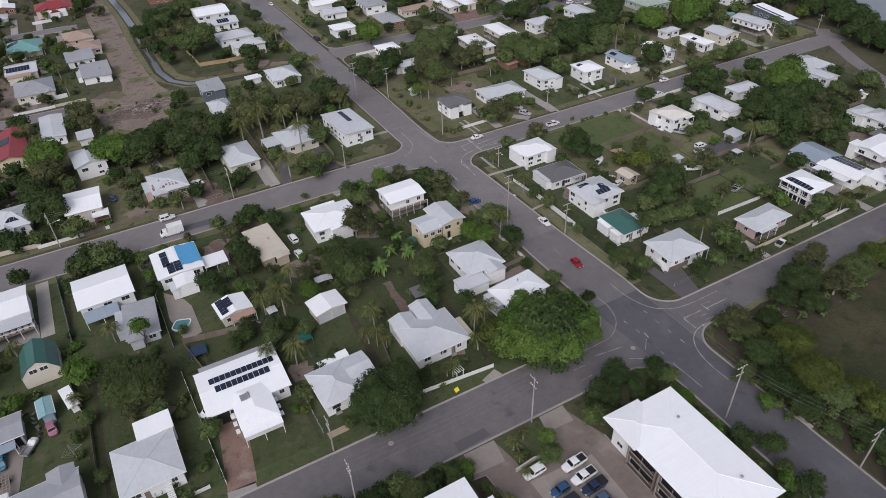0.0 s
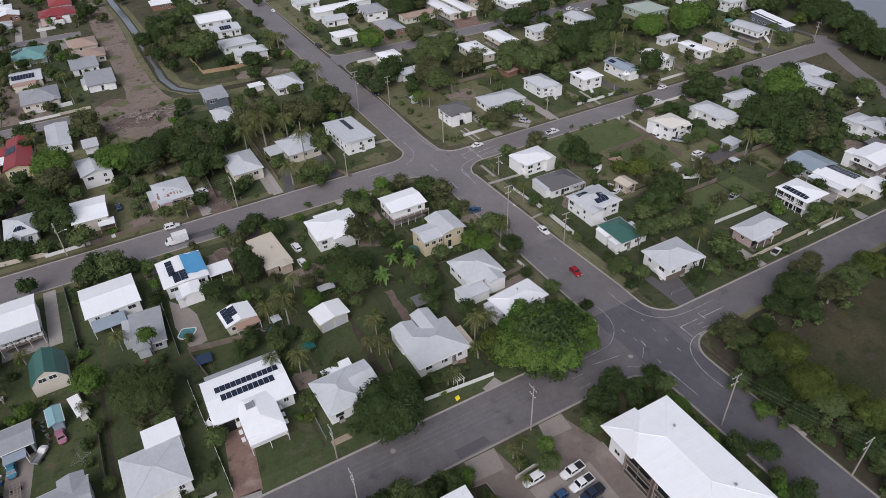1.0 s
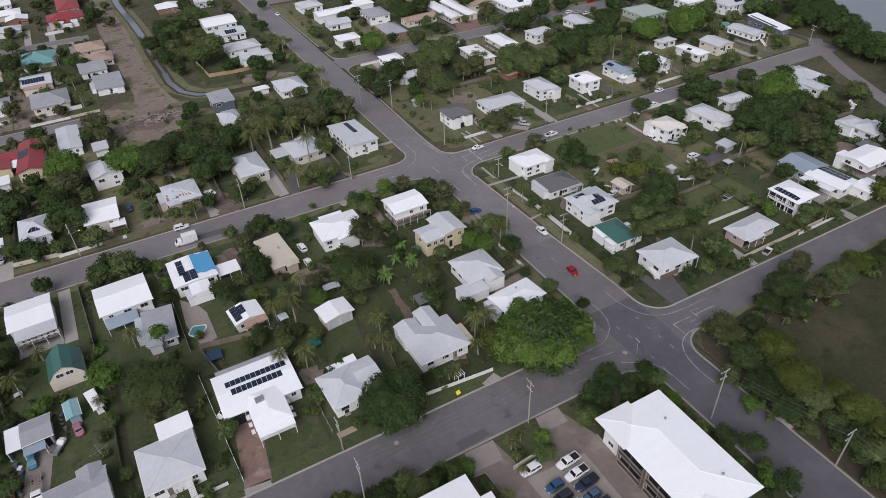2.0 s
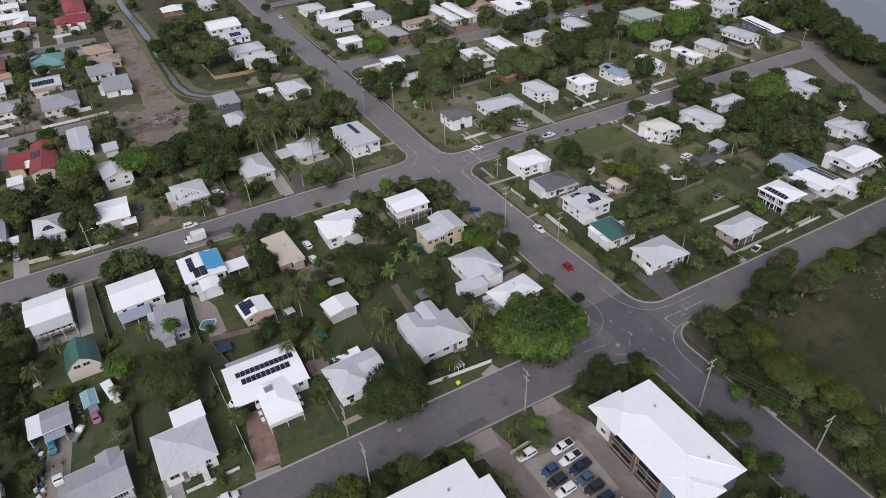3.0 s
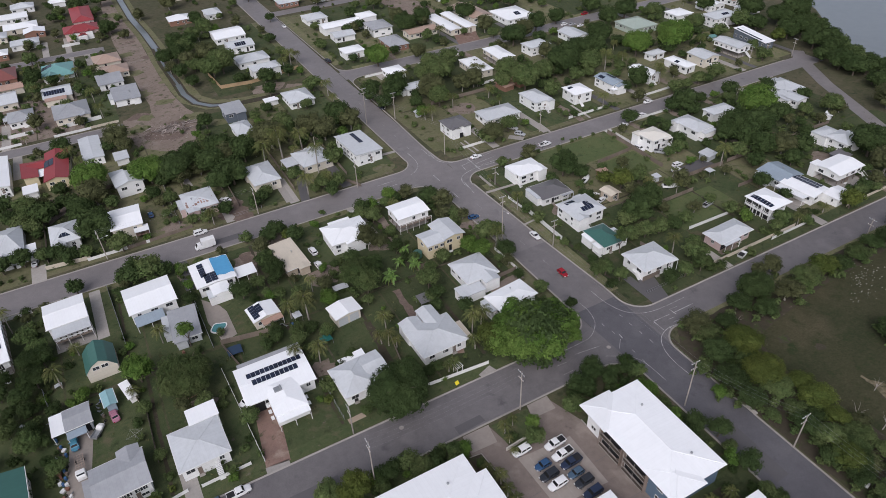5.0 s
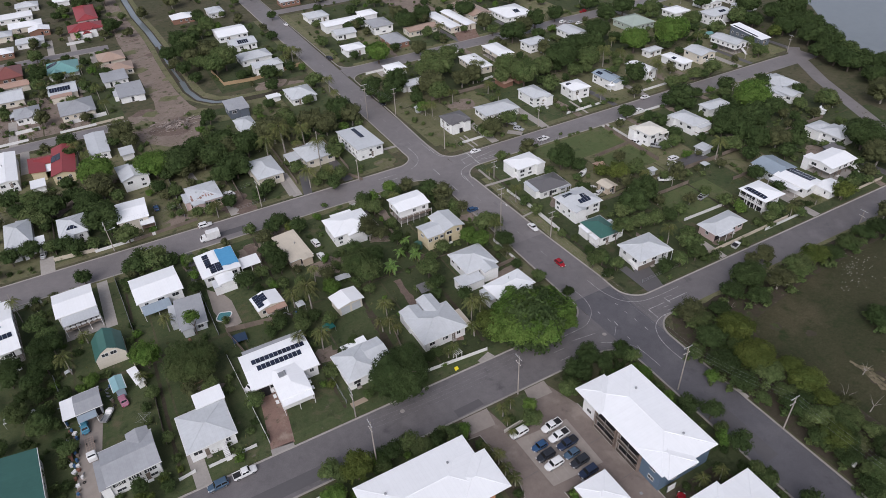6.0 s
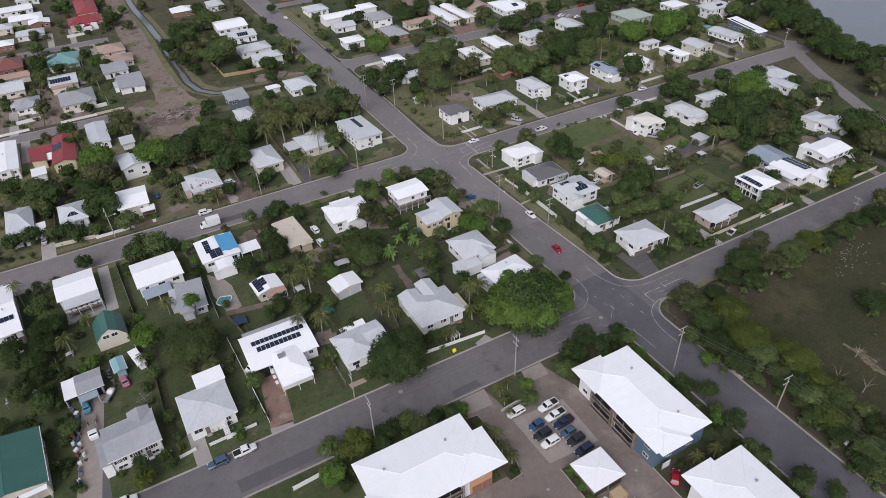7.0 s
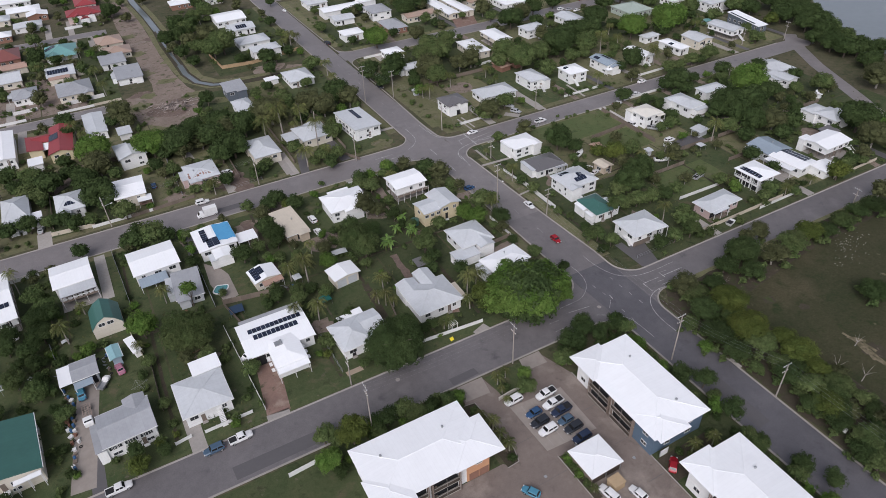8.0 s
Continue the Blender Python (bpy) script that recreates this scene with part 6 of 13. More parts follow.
Shape().poly([(-0.5, -0.35, 0.75), (0.5, -0.35, 0.75), (0.5, 0.25, 1.35), (-0.5, 0.25, 1.35), (-0.5, -0.32, 0.72), (0.5, -0.32, 0.72), (0.5, 0.28, 1.32), (-0.5, 0.28, 1.32)],
             [(0, 1, 2, 3), (7, 6, 5, 4), (0, 4, 5, 1), (1, 5, 6, 2), (2, 6, 7, 3), (3, 7, 4, 0)]).ob("board", material("sign_yellow", (0.75, 0.62, 0.03), rough=0.4), sign)
arbor = thing("garden_arbor", 44.0, 78.2, 0, 8, "white timber garden arbor over the front gate", "arbor")
for sx in (-0.8, 0.8):
    for sy in (-0.7, 0.7):
        Shape().box(sx - 0.06, sy - 0.06, 0, sx + 0.06, sy + 0.06, 2.3).ob("post", TRIM, arbor)
for k in range(5):
    Shape().box(-1.0 + k * 0.45, -1.0, 2.3, -0.9 + k * 0.45, 1.0, 2.42).ob("slat", TRIM, arbor)
dead_rng = random.Random(3)
for dx, dy, dh in ((110.8, 21.9, 5.0), (113.5, 17.5, 4.5), (112.0, 64.0 - 8.5, 4.0), (122, 25, 3.5)):
    d = thing("dead_tree", dx, dy, 0, dead_rng.uniform(0, 360), "bare pale dead tree standing in scrub", "tree", "dead trees")
    shared("trunk", trunk_mesh(int(dx), dh, 0.12, dh * 0.5, PALE_BARK, 5), d)
rub = Shape()
rr = random.Random(21)
for cx, cy, n, sp in ((157, 51.6, 60, 4.0), (6, 250, 46, 6.0), (150, 47, 25, 3.0)):
    for k in range(n):
        px, py, a = cx + rr.gauss(0, sp), cy + rr.gauss(0, sp * 0.5), rr.uniform(0.06, 0.2)
        rub.sheet([(px - a, py - a * 0.6, a * 0.5), (px + a, py - a * 0.5, a * 0.6), (px + a * 0.9, py + a * 0.6, a * 0.4), (px - a, py + a * 0.5, a * 0.45)], a * 0.6)
tagged(rub.ob("rubble", CONCRETE), "scattered pieces of broken pale concrete rubble", "rubble", "", "stuff")


def worn_patch(x, y, r, mat, seed):
    rng = random.Random(seed)
    pts = [(x + math.cos(a) * r * rng.uniform(0.6, 1.2), y + math.sin(a) * r * rng.uniform(0.5, 1.0)) for a in (2 * math.pi * i / 14 for i in range(14))]
    slab("worn_ground", pts, 0.0135 + 0.0004 * (seed % 12), mat, "irregular worn patch of bare ground", "ground", 0.003)


for i, (px, py, r, m) in enumerate(((-12, 100, 3.5, DIRT), (2, 87, 3, DIRT), (16, 96, 4, DIRT),
                                  (30, 130, 6, DIRT), (50, 136, 5, DIRT), (56, 118, 3, RED_DIRT), (74, 98, 4, DIRT), (12, 150, 5, DIRT), (-6, 152, 3, DIRT), (22, 155, 4, DIRT), (84 - 6, 130, 3, DIRT), (108, 122, 4, DIRT),
                                  (138, 145.7, 1.7, RED_DIRT), (128, 146, 4, DRY_LAWN), (136, 128, 4, DIRT), (190, 120, 6, DIRT), (205, 100, 5, DIRT), (100, 182, 5, DRY_LAWN), (120, 205, 7, DIRT), (150, 200, 5, DIRT), (14, 178, 5, RED_DIRT),
                                  (-4, 180, 4, DIRT), (70, 178, 4, DRY_LAWN), (48, 205, 6, DIRT), (20, 205, 6, DIRT), (-40, 210, 7, DIRT), (8, 252, 9, RED_DIRT), (56, 274, 8, DIRT), (66, 268, 6, DIRT))):
    worn_patch(px, py, r, m, i)

# tracks, grass and spoil on the earth by the drain
for i, (px, py, r, m) in enumerate(((3, 300, 6, DRY_LAWN), (5, 330, 5, DRY_LAWN), (4, 360, 6, DRY_LAWN), (8, 400, 6, DRY_LAWN), (12, 285, 5, DRY_LAWN), (17, 310, 4, DRY_LAWN), (-4, 262, 6, DRY_LAWN), (20, 262, 6, DRY_LAWN),
                                  (28, 250, 5, DRY_LAWN), (16, 420, 5, DRY_LAWN), (6, 440, 6, DRY_LAWN), (0, 275, 5, RED_DIRT), (14, 350, 4, RED_DIRT), (10, 380, 3, RED_DIRT), (12, 258, 5, RED_DIRT), (2, 272, 4, DRY_LAWN))):
    worn_patch(px, py, r, m, 40 + i)

# ---- weatherboard house with a patchwork of rusted roof sheets ----
h = house(6.5, 186.7, 10.5, 12.5, 1.5, 3.6, "hip", "x", "pink", "pale", pitch=7, seed=101, sides=2, extras=True)
RUST = material("rusted_sheet", (0.26, 0.095, 0.06), (0.40, 0.30, 0.26), 0.8, 1.4, 0.6, 0.9, spread=0.3)
rust_rng = random.Random(14)
for k in range(20):
    px, py = -4.4 + 0.92 * (k % 10) + rust_rng.uniform(-0.1, 0.1), (-3.2 if k < 10 else -0.9) + rust_rng.uniform(-0.7, 0.5)
    a, b = rust_rng.uniform(0.18, 0.42), rust_rng.uniform(0.3, 1.2)
    q = [(px - a, py - b), (px + a, py - b), (px + a, py + b), (px - a, py + b)]
    Shape().sheet([(u, v, roof_height(u, v, 10.5, 12.5, 3.6, "hip", "x", 7) + 0.035) for u, v in q], 0.02).ob("rusted_sheet", RUST, h, "rust-brown patched roof sheet")

# ---- the apartment gardens ----
LOW_WALL = material("garden_wall", (0.50, 0.47, 0.42), (0.38, 0.35, 0.31), 0.85, 2.0, 0.4, 0.6)
w = thing("garden_wall", 41.6, 53.6, 0, 5, "pale rendered garden wall beside the parking bays", "wall")
Shape().box(0, -0.1, 0, 4.4, 0.1, 0.9).ob("wall", LOW_WALL, w)
Shape().box(4.4, -0.1, 0, 8.2, 0.1, 0.7).ob("wall", LOW_WALL, w)
Shape().box(-0.05, -0.14, 0.9, 4.45, 0.14, 0.97).ob("coping", LOW_WALL, w)
slab("garden_bed", [(33.7, 56.0), (36.6, 55.6), (37.4, 41.5), (36.6, 38.6), (34.0, 38.4)], 0.05, SHADED_EARTH_MULCH, "planted garden bed with bark mulch", "garden bed", 0.05)
slab("garden_bed", [(44.2, 35.4), (45.9, 35.2), (46.0, 24.0), (44.4, 24.0)], 0.05, SHADED_EARTH_MULCH, "planted garden bed with bark mulch", "garden bed", 0.05)
slab("garden_bed", [(60.4, 25.0), (75.4, 25.0), (75.4, 19.4), (60.4, 19.4)], 0.05, SHADED_EARTH_MULCH, "planted garden bed with bark mulch", "garden bed", 0.05)
ribbon("edging", [(33.7, 56.1), (36.7, 55.7), (37.5, 41.5), (36.7, 38.5), (34.0, 38.3)], 0.16, 0.12, CONCRETE, "concrete garden edging", 0.1)
ribbon("edging", [(44.1, 35.5), (44.3, 23.9)], 0.16, 0.12, CONCRETE, "concrete garden edging", 0.1)
ribbon("edging", [(60.3, 52.0), (60.3, -40)], 0.18, 0.12, CONCRETE, "concrete garden edging", 0.1)
for i, (px, py, r, k) in enumerate(((36.3, 47.6, 1.9, "p"), (36.0, 44.6, 1.7, "p"), (36.4, 41.6, 1.8, "p"), (35.2, 50.6, 1.6, "p"), (35.4, 53.4, 1.2, "g"), (35.8, 39.6, 1.0, "d"), (34.8, 46.2, 0.9, "d"), (45.2, 33.6, 1.3, "b"), (45.1, 31.6, 1.2, "g"),
                                   (45.2, 29.6, 1.2, "b"), (45.1, 27.6, 1.0, "g"), (45.2, 25.6, 1.1, "p"), (67.6, 22.8, 1.8, "p"), (72.6, 22.0, 1.8, "p"), (70.0, 23.6, 1.1, "g"), (74.0, 23.6, 1.3, "d"), (65.4, 24.0, 0.9, "d"),
                                   (43.8, 57.6, 1.9, "p"), (46.4, 58.4, 1.4, "p"), (44.6, 55.6, 1.1, "d"), (49.6, 55.4, 1.8, "b"), (50.2, 53.6, 1.2, "g"), (78.6, 53.2, 1.2, "b"), (79.2, 49.0, 1.0, "y"), (78.8, 46.0, 1.3, "g"), (78.4, 40.6, 1.1, "d"), (79.0, 33.0, 1.0, "g"))):
    tree(px, py, r, k, 900 + i, place="in an apartment garden bed")
for px, py in ((46.9, 14.0), (57.0, 27.6), (48.9, 38.0 - 2.2), (39.2, 33.0)):
    slab("drain_grate", [(px - 0.3, py - 0.3), (px + 0.3, py - 0.3), (px + 0.3, py + 0.3), (px - 0.3, py + 0.3)], 0.045, METAL, "square steel drain grate in the paving", "drain grate", 0.01)
scr = thing("garden_screen", 61.3, 25.2, 0, 0, "white metal screen at the corner of the flats", "screen")
Shape().box(0, -0.05, 0, 2.2, 0.05, 1.9).ob("panel", TRIM, scr)
for px in (0.05, 2.15):
    Shape().box(px - 0.05, -0.08, 0, px + 0.05, 0.08, 2.0).ob("post", METAL, scr)
# paving joints
for yy in (-8, 2, 12, 22, 32, 42):
    ribbon("paving_joint", [(37.8 if yy > 36 else 33.8, yy), (43.9 if yy < 36 else 42.5, yy + 0.1)], 0.07, 0.036, ASPHALT_PATCH, "dark joint in the paving", 0.005)
    ribbon("paving_joint", [(55.8, yy), (60.0, yy + 0.1)], 0.07, 0.036, ASPHALT_PATCH, "dark joint in the paving", 0.005)
for xx in (44.9, 47.5, 50.1, 52.7):
    ribbon("bay_line", [(xx, 37.8), (xx, 49.8)][:2], 0.07, 0.041, CONCRETE, "faint painted line of a parking bay", 0.003)

# ---- the scrubby verge east of the long road ----
# The earth under the scrub carries its shade in this darker colour.
slab("scrub_floor", [(94.4, -120), (113.0, -120), (112.5, 20), (110.5, 40), (113, 50), (140, 54), (190, 56), (190, 63.0), (99.5, 62.8), (95.0, 57)], 0.0125, SHADED_EARTH_MULCH, "brown bare earth under scrub, coloured darker for its shade", "ground", 0.004)
ribbon("dirt_path", [(95.2, 60.0), (95.0, 50), (95.1, 38), (94.9, 22), (95.2, 8), (95.0, -30)], 1.1, 0.018, SHADED_EARTH_MULCH, "narrow worn earth path beside the kerb", 0.004)
pit = thing("kerb_inlet", 94.0, 35.2, 0, 0, "pale concrete kerb inlet pit at the road's edge", "drain pit")
Shape().box(-0.5, -1.5, 0, 0.6, 1.5, 0.17).ob("lid", CONCRETE, pit)
Shape().box(-0.56, -1.1, 0.02, -0.5, 1.1, 0.11).ob("slot", DARK, pit)
mk = thing("marker_post", 95.4, 34.4, 0, 0, "slim orange marker post beside the drain pit", "marker post")
Shape().tube((0, 0, 0), (0.15, 0.1, 1.5), 0.06, 0.05, 8).ob("post", material("marker_orange", (0.62, 0.36, 0.10), rough=0.5), mk)
bx = thing("service_box", 97.6, 10.6, 0, 12, "white metal service cabinet on a short post in scrub", "service box")
Shape().box(-0.5, -0.35, 0.7, 0.5, 0.35, 1.3).ob("cabinet", TRIM, bx)
Shape().tube((0, 0, -0.1), (0, 0, 0.7), 0.08, 0.08, 8).ob("post", METAL, bx)
for px, py, r, sd in ((124.6, 22.0, 3.0, 61), (118.5, 46, 1.8, 63), (123.6, 39.8, 1.6, 64)):
    worn_patch(px, py, r, SHADED_EARTH_MULCH, sd)
for i, (x0, y0, x1, y1) in enumerate(((123.3, 29.2, 123.9, 25.8), (123.1, 27.8, 123.5, 26.2), (123.8, 27.0, 125.6, 24.7), (124.0, 26.8, 123.7, 23.2), (123.5, 26.1, 122.3, 21.9), (124.5, 24.7, 124.7, 21.4), (124.3, 23.8, 121.6, 20.0), (123.7, 22.9, 123.0, 18.0), (122.3, 20.9, 122.5, 17.7))):
    strip("straw_patch", x0, y0, x1, y1, 0.9, STRAW, 0.0142 + 0.0003 * i, "streak of dry straw-coloured grass in the field")
# timber and sheet wreckage of a demolished house
wreck = Shape()
kr = random.Random(9)
for k in range(150):
    px, py, a = kr.gauss(9.5, 4.5), kr.gauss(255.0, 2.8), kr.uniform(0, 3.1)
    ln, w2, zz = kr.uniform(0.4, 2.4), kr.uniform(0.05, 0.28), kr.uniform(0.05, 0.6)
    ux, uy = math.cos(a), math.sin(a)
    wreck.sheet([(px - ux * ln - uy * w2, py - uy * ln + ux * w2, zz), (px - ux * ln + uy * w2, py - uy * ln - ux * w2, zz), (px + ux * ln + uy * w2, py + uy * ln - ux * w2, zz * kr.uniform(0.4, 1.5)), (px + ux * ln - uy * w2, py + uy * ln + ux * w2, zz)], 0.06)
ob = wreck.ob("wreckage", material("wreck_timber", (0.36, 0.31, 0.28), (0.14, 0.11, 0.095), 0.9, 1.5, 0.4, 0.9, island=0.55))
tagged(ob, "tangled pale timber wreckage on bare earth", "rubble", "", "stuff")

# ---- additions to houses farther off ----
w = house(-43.4, 226.6, 5.0, 6.0, 1.5, 3.0, "skillion", "x", "white", "white", pitch=2, seed=331, name="carport_roof", windows=False, sides=2, stair=False)
w = house(-43.0, 240.4, 5.4, 13.0, 1.5, 3.5, "skillion", "y", "yellow", "red", pitch=8, seed=332, name="house_wing", windows=False, sides=2, stair=False)
for x0, x1, yy, st in ((-34, -20, 273.6, "white"), (-60, -46, 273.6, "white"), (-20, -9, 274.2, "beige"), (100, 112, 174.2, "white"), (150, 168, 172.8, "white"), (186, 206, 172.6, "white"), (118, 134, 157.0, "wire"), (168, 188, 157.0, "white"),
                       (102, 118, 76.4, "wire"), (150, 168, 75.6, "white"), (184, 206, 75.4, "beige"), (-30, -12, 174.8, "white"), (14, 24, 175.0, "wire"), (48, 62, 156.0, "white"), (-64, -46, 157.2, "white"), (98, 114, 259.0, "white"), (126, 150, 259.2, "white")):
    fence(x0, yy, x1, yy + 0.2, 1.1, st, 9)

# ---- dark ragged strips along the lot lines ----
# Narrow dark strips added for the dark lines where lots meet.
for i, (x0, y0, x1, y1, w2, m) in enumerate(((-22.6, 79, -22.0, 116, 1.6, SHADED_EARTH_MULCH), (14.2, 78, 13.4, 116, 1.5, SHADED_EARTH_MULCH), (31.6, 79, 32.4, 114, 1.6, SHADED_EARTH_MULCH), (52.6, 80, 53.4, 112, 1.8, SHADED_EARTH_MULCH),
                                           (-22, 117.6, -8, 117.0, 1.4, SHADED_EARTH_MULCH), (36, 117, 60, 116.2, 1.5, SHADED_EARTH_MULCH), (-25.0, 120, -24.4, 154, 1.3, SHADED_EARTH_MULCH),
                                           (13.6, 122, 14.4, 156, 1.7, SHADED_EARTH_MULCH), (52.4, 121, 53.0, 155, 1.6, SHADED_EARTH_MULCH), (73.6, 96, 74.2, 150, 1.4, SHADED_EARTH_MULCH),
                                           (98.0, 84, 98.6, 150, 1.2, SHADED_EARTH_MULCH), (100, 116.4, 150, 117.2, 1.4, SHADED_EARTH_MULCH), (150, 80, 150.6, 112, 1.4, SHADED_EARTH_MULCH), )):
    strip("garden_bed", x0, y0, x1, y1, w2 * 0.6, m, 0.0185 + 0.0002 * i, "narrow dark ragged strip along a lot line")
for i, (px, py, r, k) in enumerate(((100.2, 4, 2.6, "d"), (103.6, -4, 3.0, "d"), (99.8, -11, 2.4, "o"), (101.4, 14.5, 2.3, "d"), (105, 8, 2.8, "o"))):
    tree(px, py, r, k, 960 + i, place="in roadside scrub")


# ---- houses and sheds ----
house(-47.3, 464.4, 19.0, 13.4, 1.5, 3, "gable", "x", "white", "white", pitch=9, sides=2, seed=0)
house(-42.3, 440.6, 18.2, 13.1, 1.5, 3, "hip", "x", "cream", "white", pitch=12, sides=2, seed=1)
house(-40.8, 406.2, 14.5, 10.4, 0.0, 3, "hip", "x", "white", "pale", sides=2, seed=2)
h = house(-11.6, 408.4, 18.6, 14.0, 0.0, 4.2, "hip", "x", "pink", "red", pitch=18, sides=2, seed=3, stair=False)
wing(h, -3.6, -6.4, 4.6, 4.4, 4.1, "gable", "y", "red", "white", 22)
wing(h, 3.4, -6.4, 4.0, 4.4, 4.1, "gable", "y", "red", "white", 22)
wing(h, -0.2, -8.2, 4.6, 3.4, 2.8, "gable", "y", "red", "white", 20)
Shape().box(-2.2, -9.84, 0.1, 1.8, -9.78, 2.2).ob("garage_door", TRIM, h, "white garage doors")
house(-9.2, 438.0, 11.8, 33.0, 0.0, 4.2, "hip", "y", "pink", "red", pitch=18, sides=2, seed=441, stair=False)
house(-4.9, 351.8, 12.9, 14.8, 1.5, 2.8, "hip", "x", "cream", "tan", sides=2, seed=4)
house(-3.1, 333.7, 13.1, 12.6, -1.5, 2.8, "hip", "x", "cream", "tan", sides=2, seed=5)
h = house(-27.6, 350.0, 14.6, 17.0, -2.0, 2.8, "hip", "y", "white", "teal", pitch=20, solar=((-4.6, 2.0, 3, 4),), sides=2, seed=6, stair=False)
wing(h, -3.0, -8.2, 6.4, 5.0, 2.9, "gable", "y", "teal", "white", 22)
wing(h, 4.0, -8.4, 6.0, 3.6, 2.6, "skillion", "x", "teal", "", 8, True)
house(-6.7, 319.9, 11.5, 11.6, 1.5, 3, "skillion", "x", "white", "grey", sides=2, seed=7)
house(-2.4, 297.6, 11.4, 14.3, 0.0, 3, "skillion", "x", "white", "grey", sides=2, extras=True, seed=8)
h = house(-29.6, 318.4, 12.4, 14.6, 0.0, 3, "gable", "x", "cream", "pale", solar=((-1.0, -3.2, 2, 8),), sides=2, seed=9, stair=False)
wing(h, -1.0, -8.4, 9.0, 3.2, 2.8, "skillion", "x", "salmon", "cream", 6)
wing(h, 8.6, 0.0, 4.6, 6.0, 2.6, "gable", "y", "pale", "cream", 12)
house(-25.6, 292.9, 14.4, 17.2, 1.5, 3, "hip", "x", "cream", "grey", sides=2, extras=True, seed=10)
house(-52.8, 323.0, 14.2, 15.5, 1.5, 3, "gable", "x", "cream", "pale", sides=2, seed=11)
house(-45.0, 298.3, 10.2, 12.8, 1.5, 3, "hip", "x", "white", "grey", sides=2, extras=True, seed=12)
house(-51.1, 337.9, 16.3, 8.5, 1.5, 3, "gable", "x", "cream", "salmon", sides=2, seed=13)
house(-52.2, 357.3, 13.1, 19.0, 1.5, 3, "hip", "x", "brick", "darkred", sides=2, seed=14)
house(-21.5, 248.6, 7.7, 20.9, 0.9, 3.2, "gable", "y", "white", "pale", pitch=6, sides=2, seed=15)
h = house(-34.0, 239.4, 8.4, 24.6, -3.0, 3.8, "gable", "y", "yellow", "red", pitch=16, solar=((-2.4, 1.6, 2, 5),), sides=2, seed=16, stair=False)
wing(h, -7.0, 4.6, 6.4, 7.0, 3.4, "gable", "x", "red", "yellow", 14)
wing(h, -6.4, -2.2, 5.0, 5.6, 3.0, "skillion", "x", "white", "", 2, True)
house(-53.1, 243.5, 7.4, 26.3, 1.5, 4.4, "gable", "y", "white", "white", pitch=9, sides=2, extras=True, seed=17)
house(-12.2, 235.9, 5.2, 6.2, 1.5, 2.6, "skillion", "x", "white", "pale", sides=2, name="shed", windows=False, seed=18)
h = house(-12.5, 212.2, 9.6, 9.0, 4.0, 4.6, "gable", "y", "white", "pale", pitch=15, sides=2, seed=19, stair=False)
wing(h, -2.4, 6.4, 5.0, 4.0, 4.4, "skillion", "x", "pale", "white", 4)
house(57.4, 353.5, 16.6, 16.9, 0.0, 3.2, "gable", "x", "white", "white", pitch=9, sides=2, seed=20)
house(58.4, 332.4, 14.0, 12.3, 0.0, 3.2, "gable", "x", "white", "pale", solar=((0.0, -3.1, 2, 5),), sides=2, seed=21)
house(58.3, 308.9, 16.0, 12.0, 1.5, 3.2, "hip", "x", "white", "pale", sides=2, seed=22)
house(59.7, 289.6, 14.0, 9.0, 2.0, 4.6, "hip", "x", "white", "pale", sides=2, seed=23)
house(34.5, 251.1, 9.0, 9.8, 1.5, 4.2, "skillion", "x", "slate", "grey", sides=2, extras=True, seed=24)
house(33.5, 232.4, 7.5, 12.7, 1.5, 3.2, "hip", "x", "white", "pale", sides=2, extras=True, seed=25)
h = house(29.4, 191.6, 9.8, 15.1, 1.8, 3.8, "hip", "y", "cream", "pale", sides=2, seed=26, stair=False)
wing(h, -3.0, 5.0, 4.4, 5.0, 3.7, "gable", "x", "pale", "cream", 14)
Shape().box(0.6, -6.6, 0.05, 4.0, -6.52, 2.3).ob("garage_door", WALLS["pale"], h, "pale roller door")
house(62.8, 251.0, 11.6, 14.0, 0.0, 3, "hip", "x", "white", "pale", sides=2, seed=27)
house(51.5, 254.8, 5.6, 3.5, 1.2, 2.4, "skillion", "x", "white", "white", sides=2, name="shed", windows=False, seed=28)
house(59.4, 398.1, 9.4, 12.8, 0.0, 3.2, "hip", "x", "white", "pale", sides=2, seed=29)
house(107.1, 352.4, 12.6, 12.4, 1.5, 3.2, "hip", "x", "white", "pale", sides=2, seed=30)
house(114.7, 329.7, 23.7, 10.1, 0.0, 4, "gable", "x", "white", "white", pitch=9, sides=2, seed=31)
house(130.0, 330.4, 9.6, 10.1, 1.5, 5.6, "hip", "x", "white", "white", pitch=12, sides=2, seed=32)
house(129.9, 314.1, 11.9, 14.8, -1.5, 4.4, "hip", "x", "white", "grey", sides=2, seed=33)
house(109.7, 315.7, 11.9, 10.1, -1.5, 3, "gable", "x", "white", "pale", sides=2, seed=34)
house(104.2, 289.2, 11.0, 9.4, 0.0, 3.6, "hip", "x", "white", "white", pitch=12, sides=2, seed=35)
house(127.6, 289.7, 10.8, 16.7, -1.5, 3, "hip", "x", "brick", "grey", sides=2, seed=36)
house(146.8, 297.2, 17.7, 8.7, 0.0, 3, "gable", "x", "cream", "tan", sides=2, seed=37)
house(162.6, 300.6, 7.1, 30.6, 0.0, 3, "gable", "y", "cream", "white", pitch=9, sides=2, seed=38)
house(171.6, 299.6, 6.5, 30.2, 0.0, 3, "gable", "y", "cream", "white", pitch=9, sides=2, seed=39)
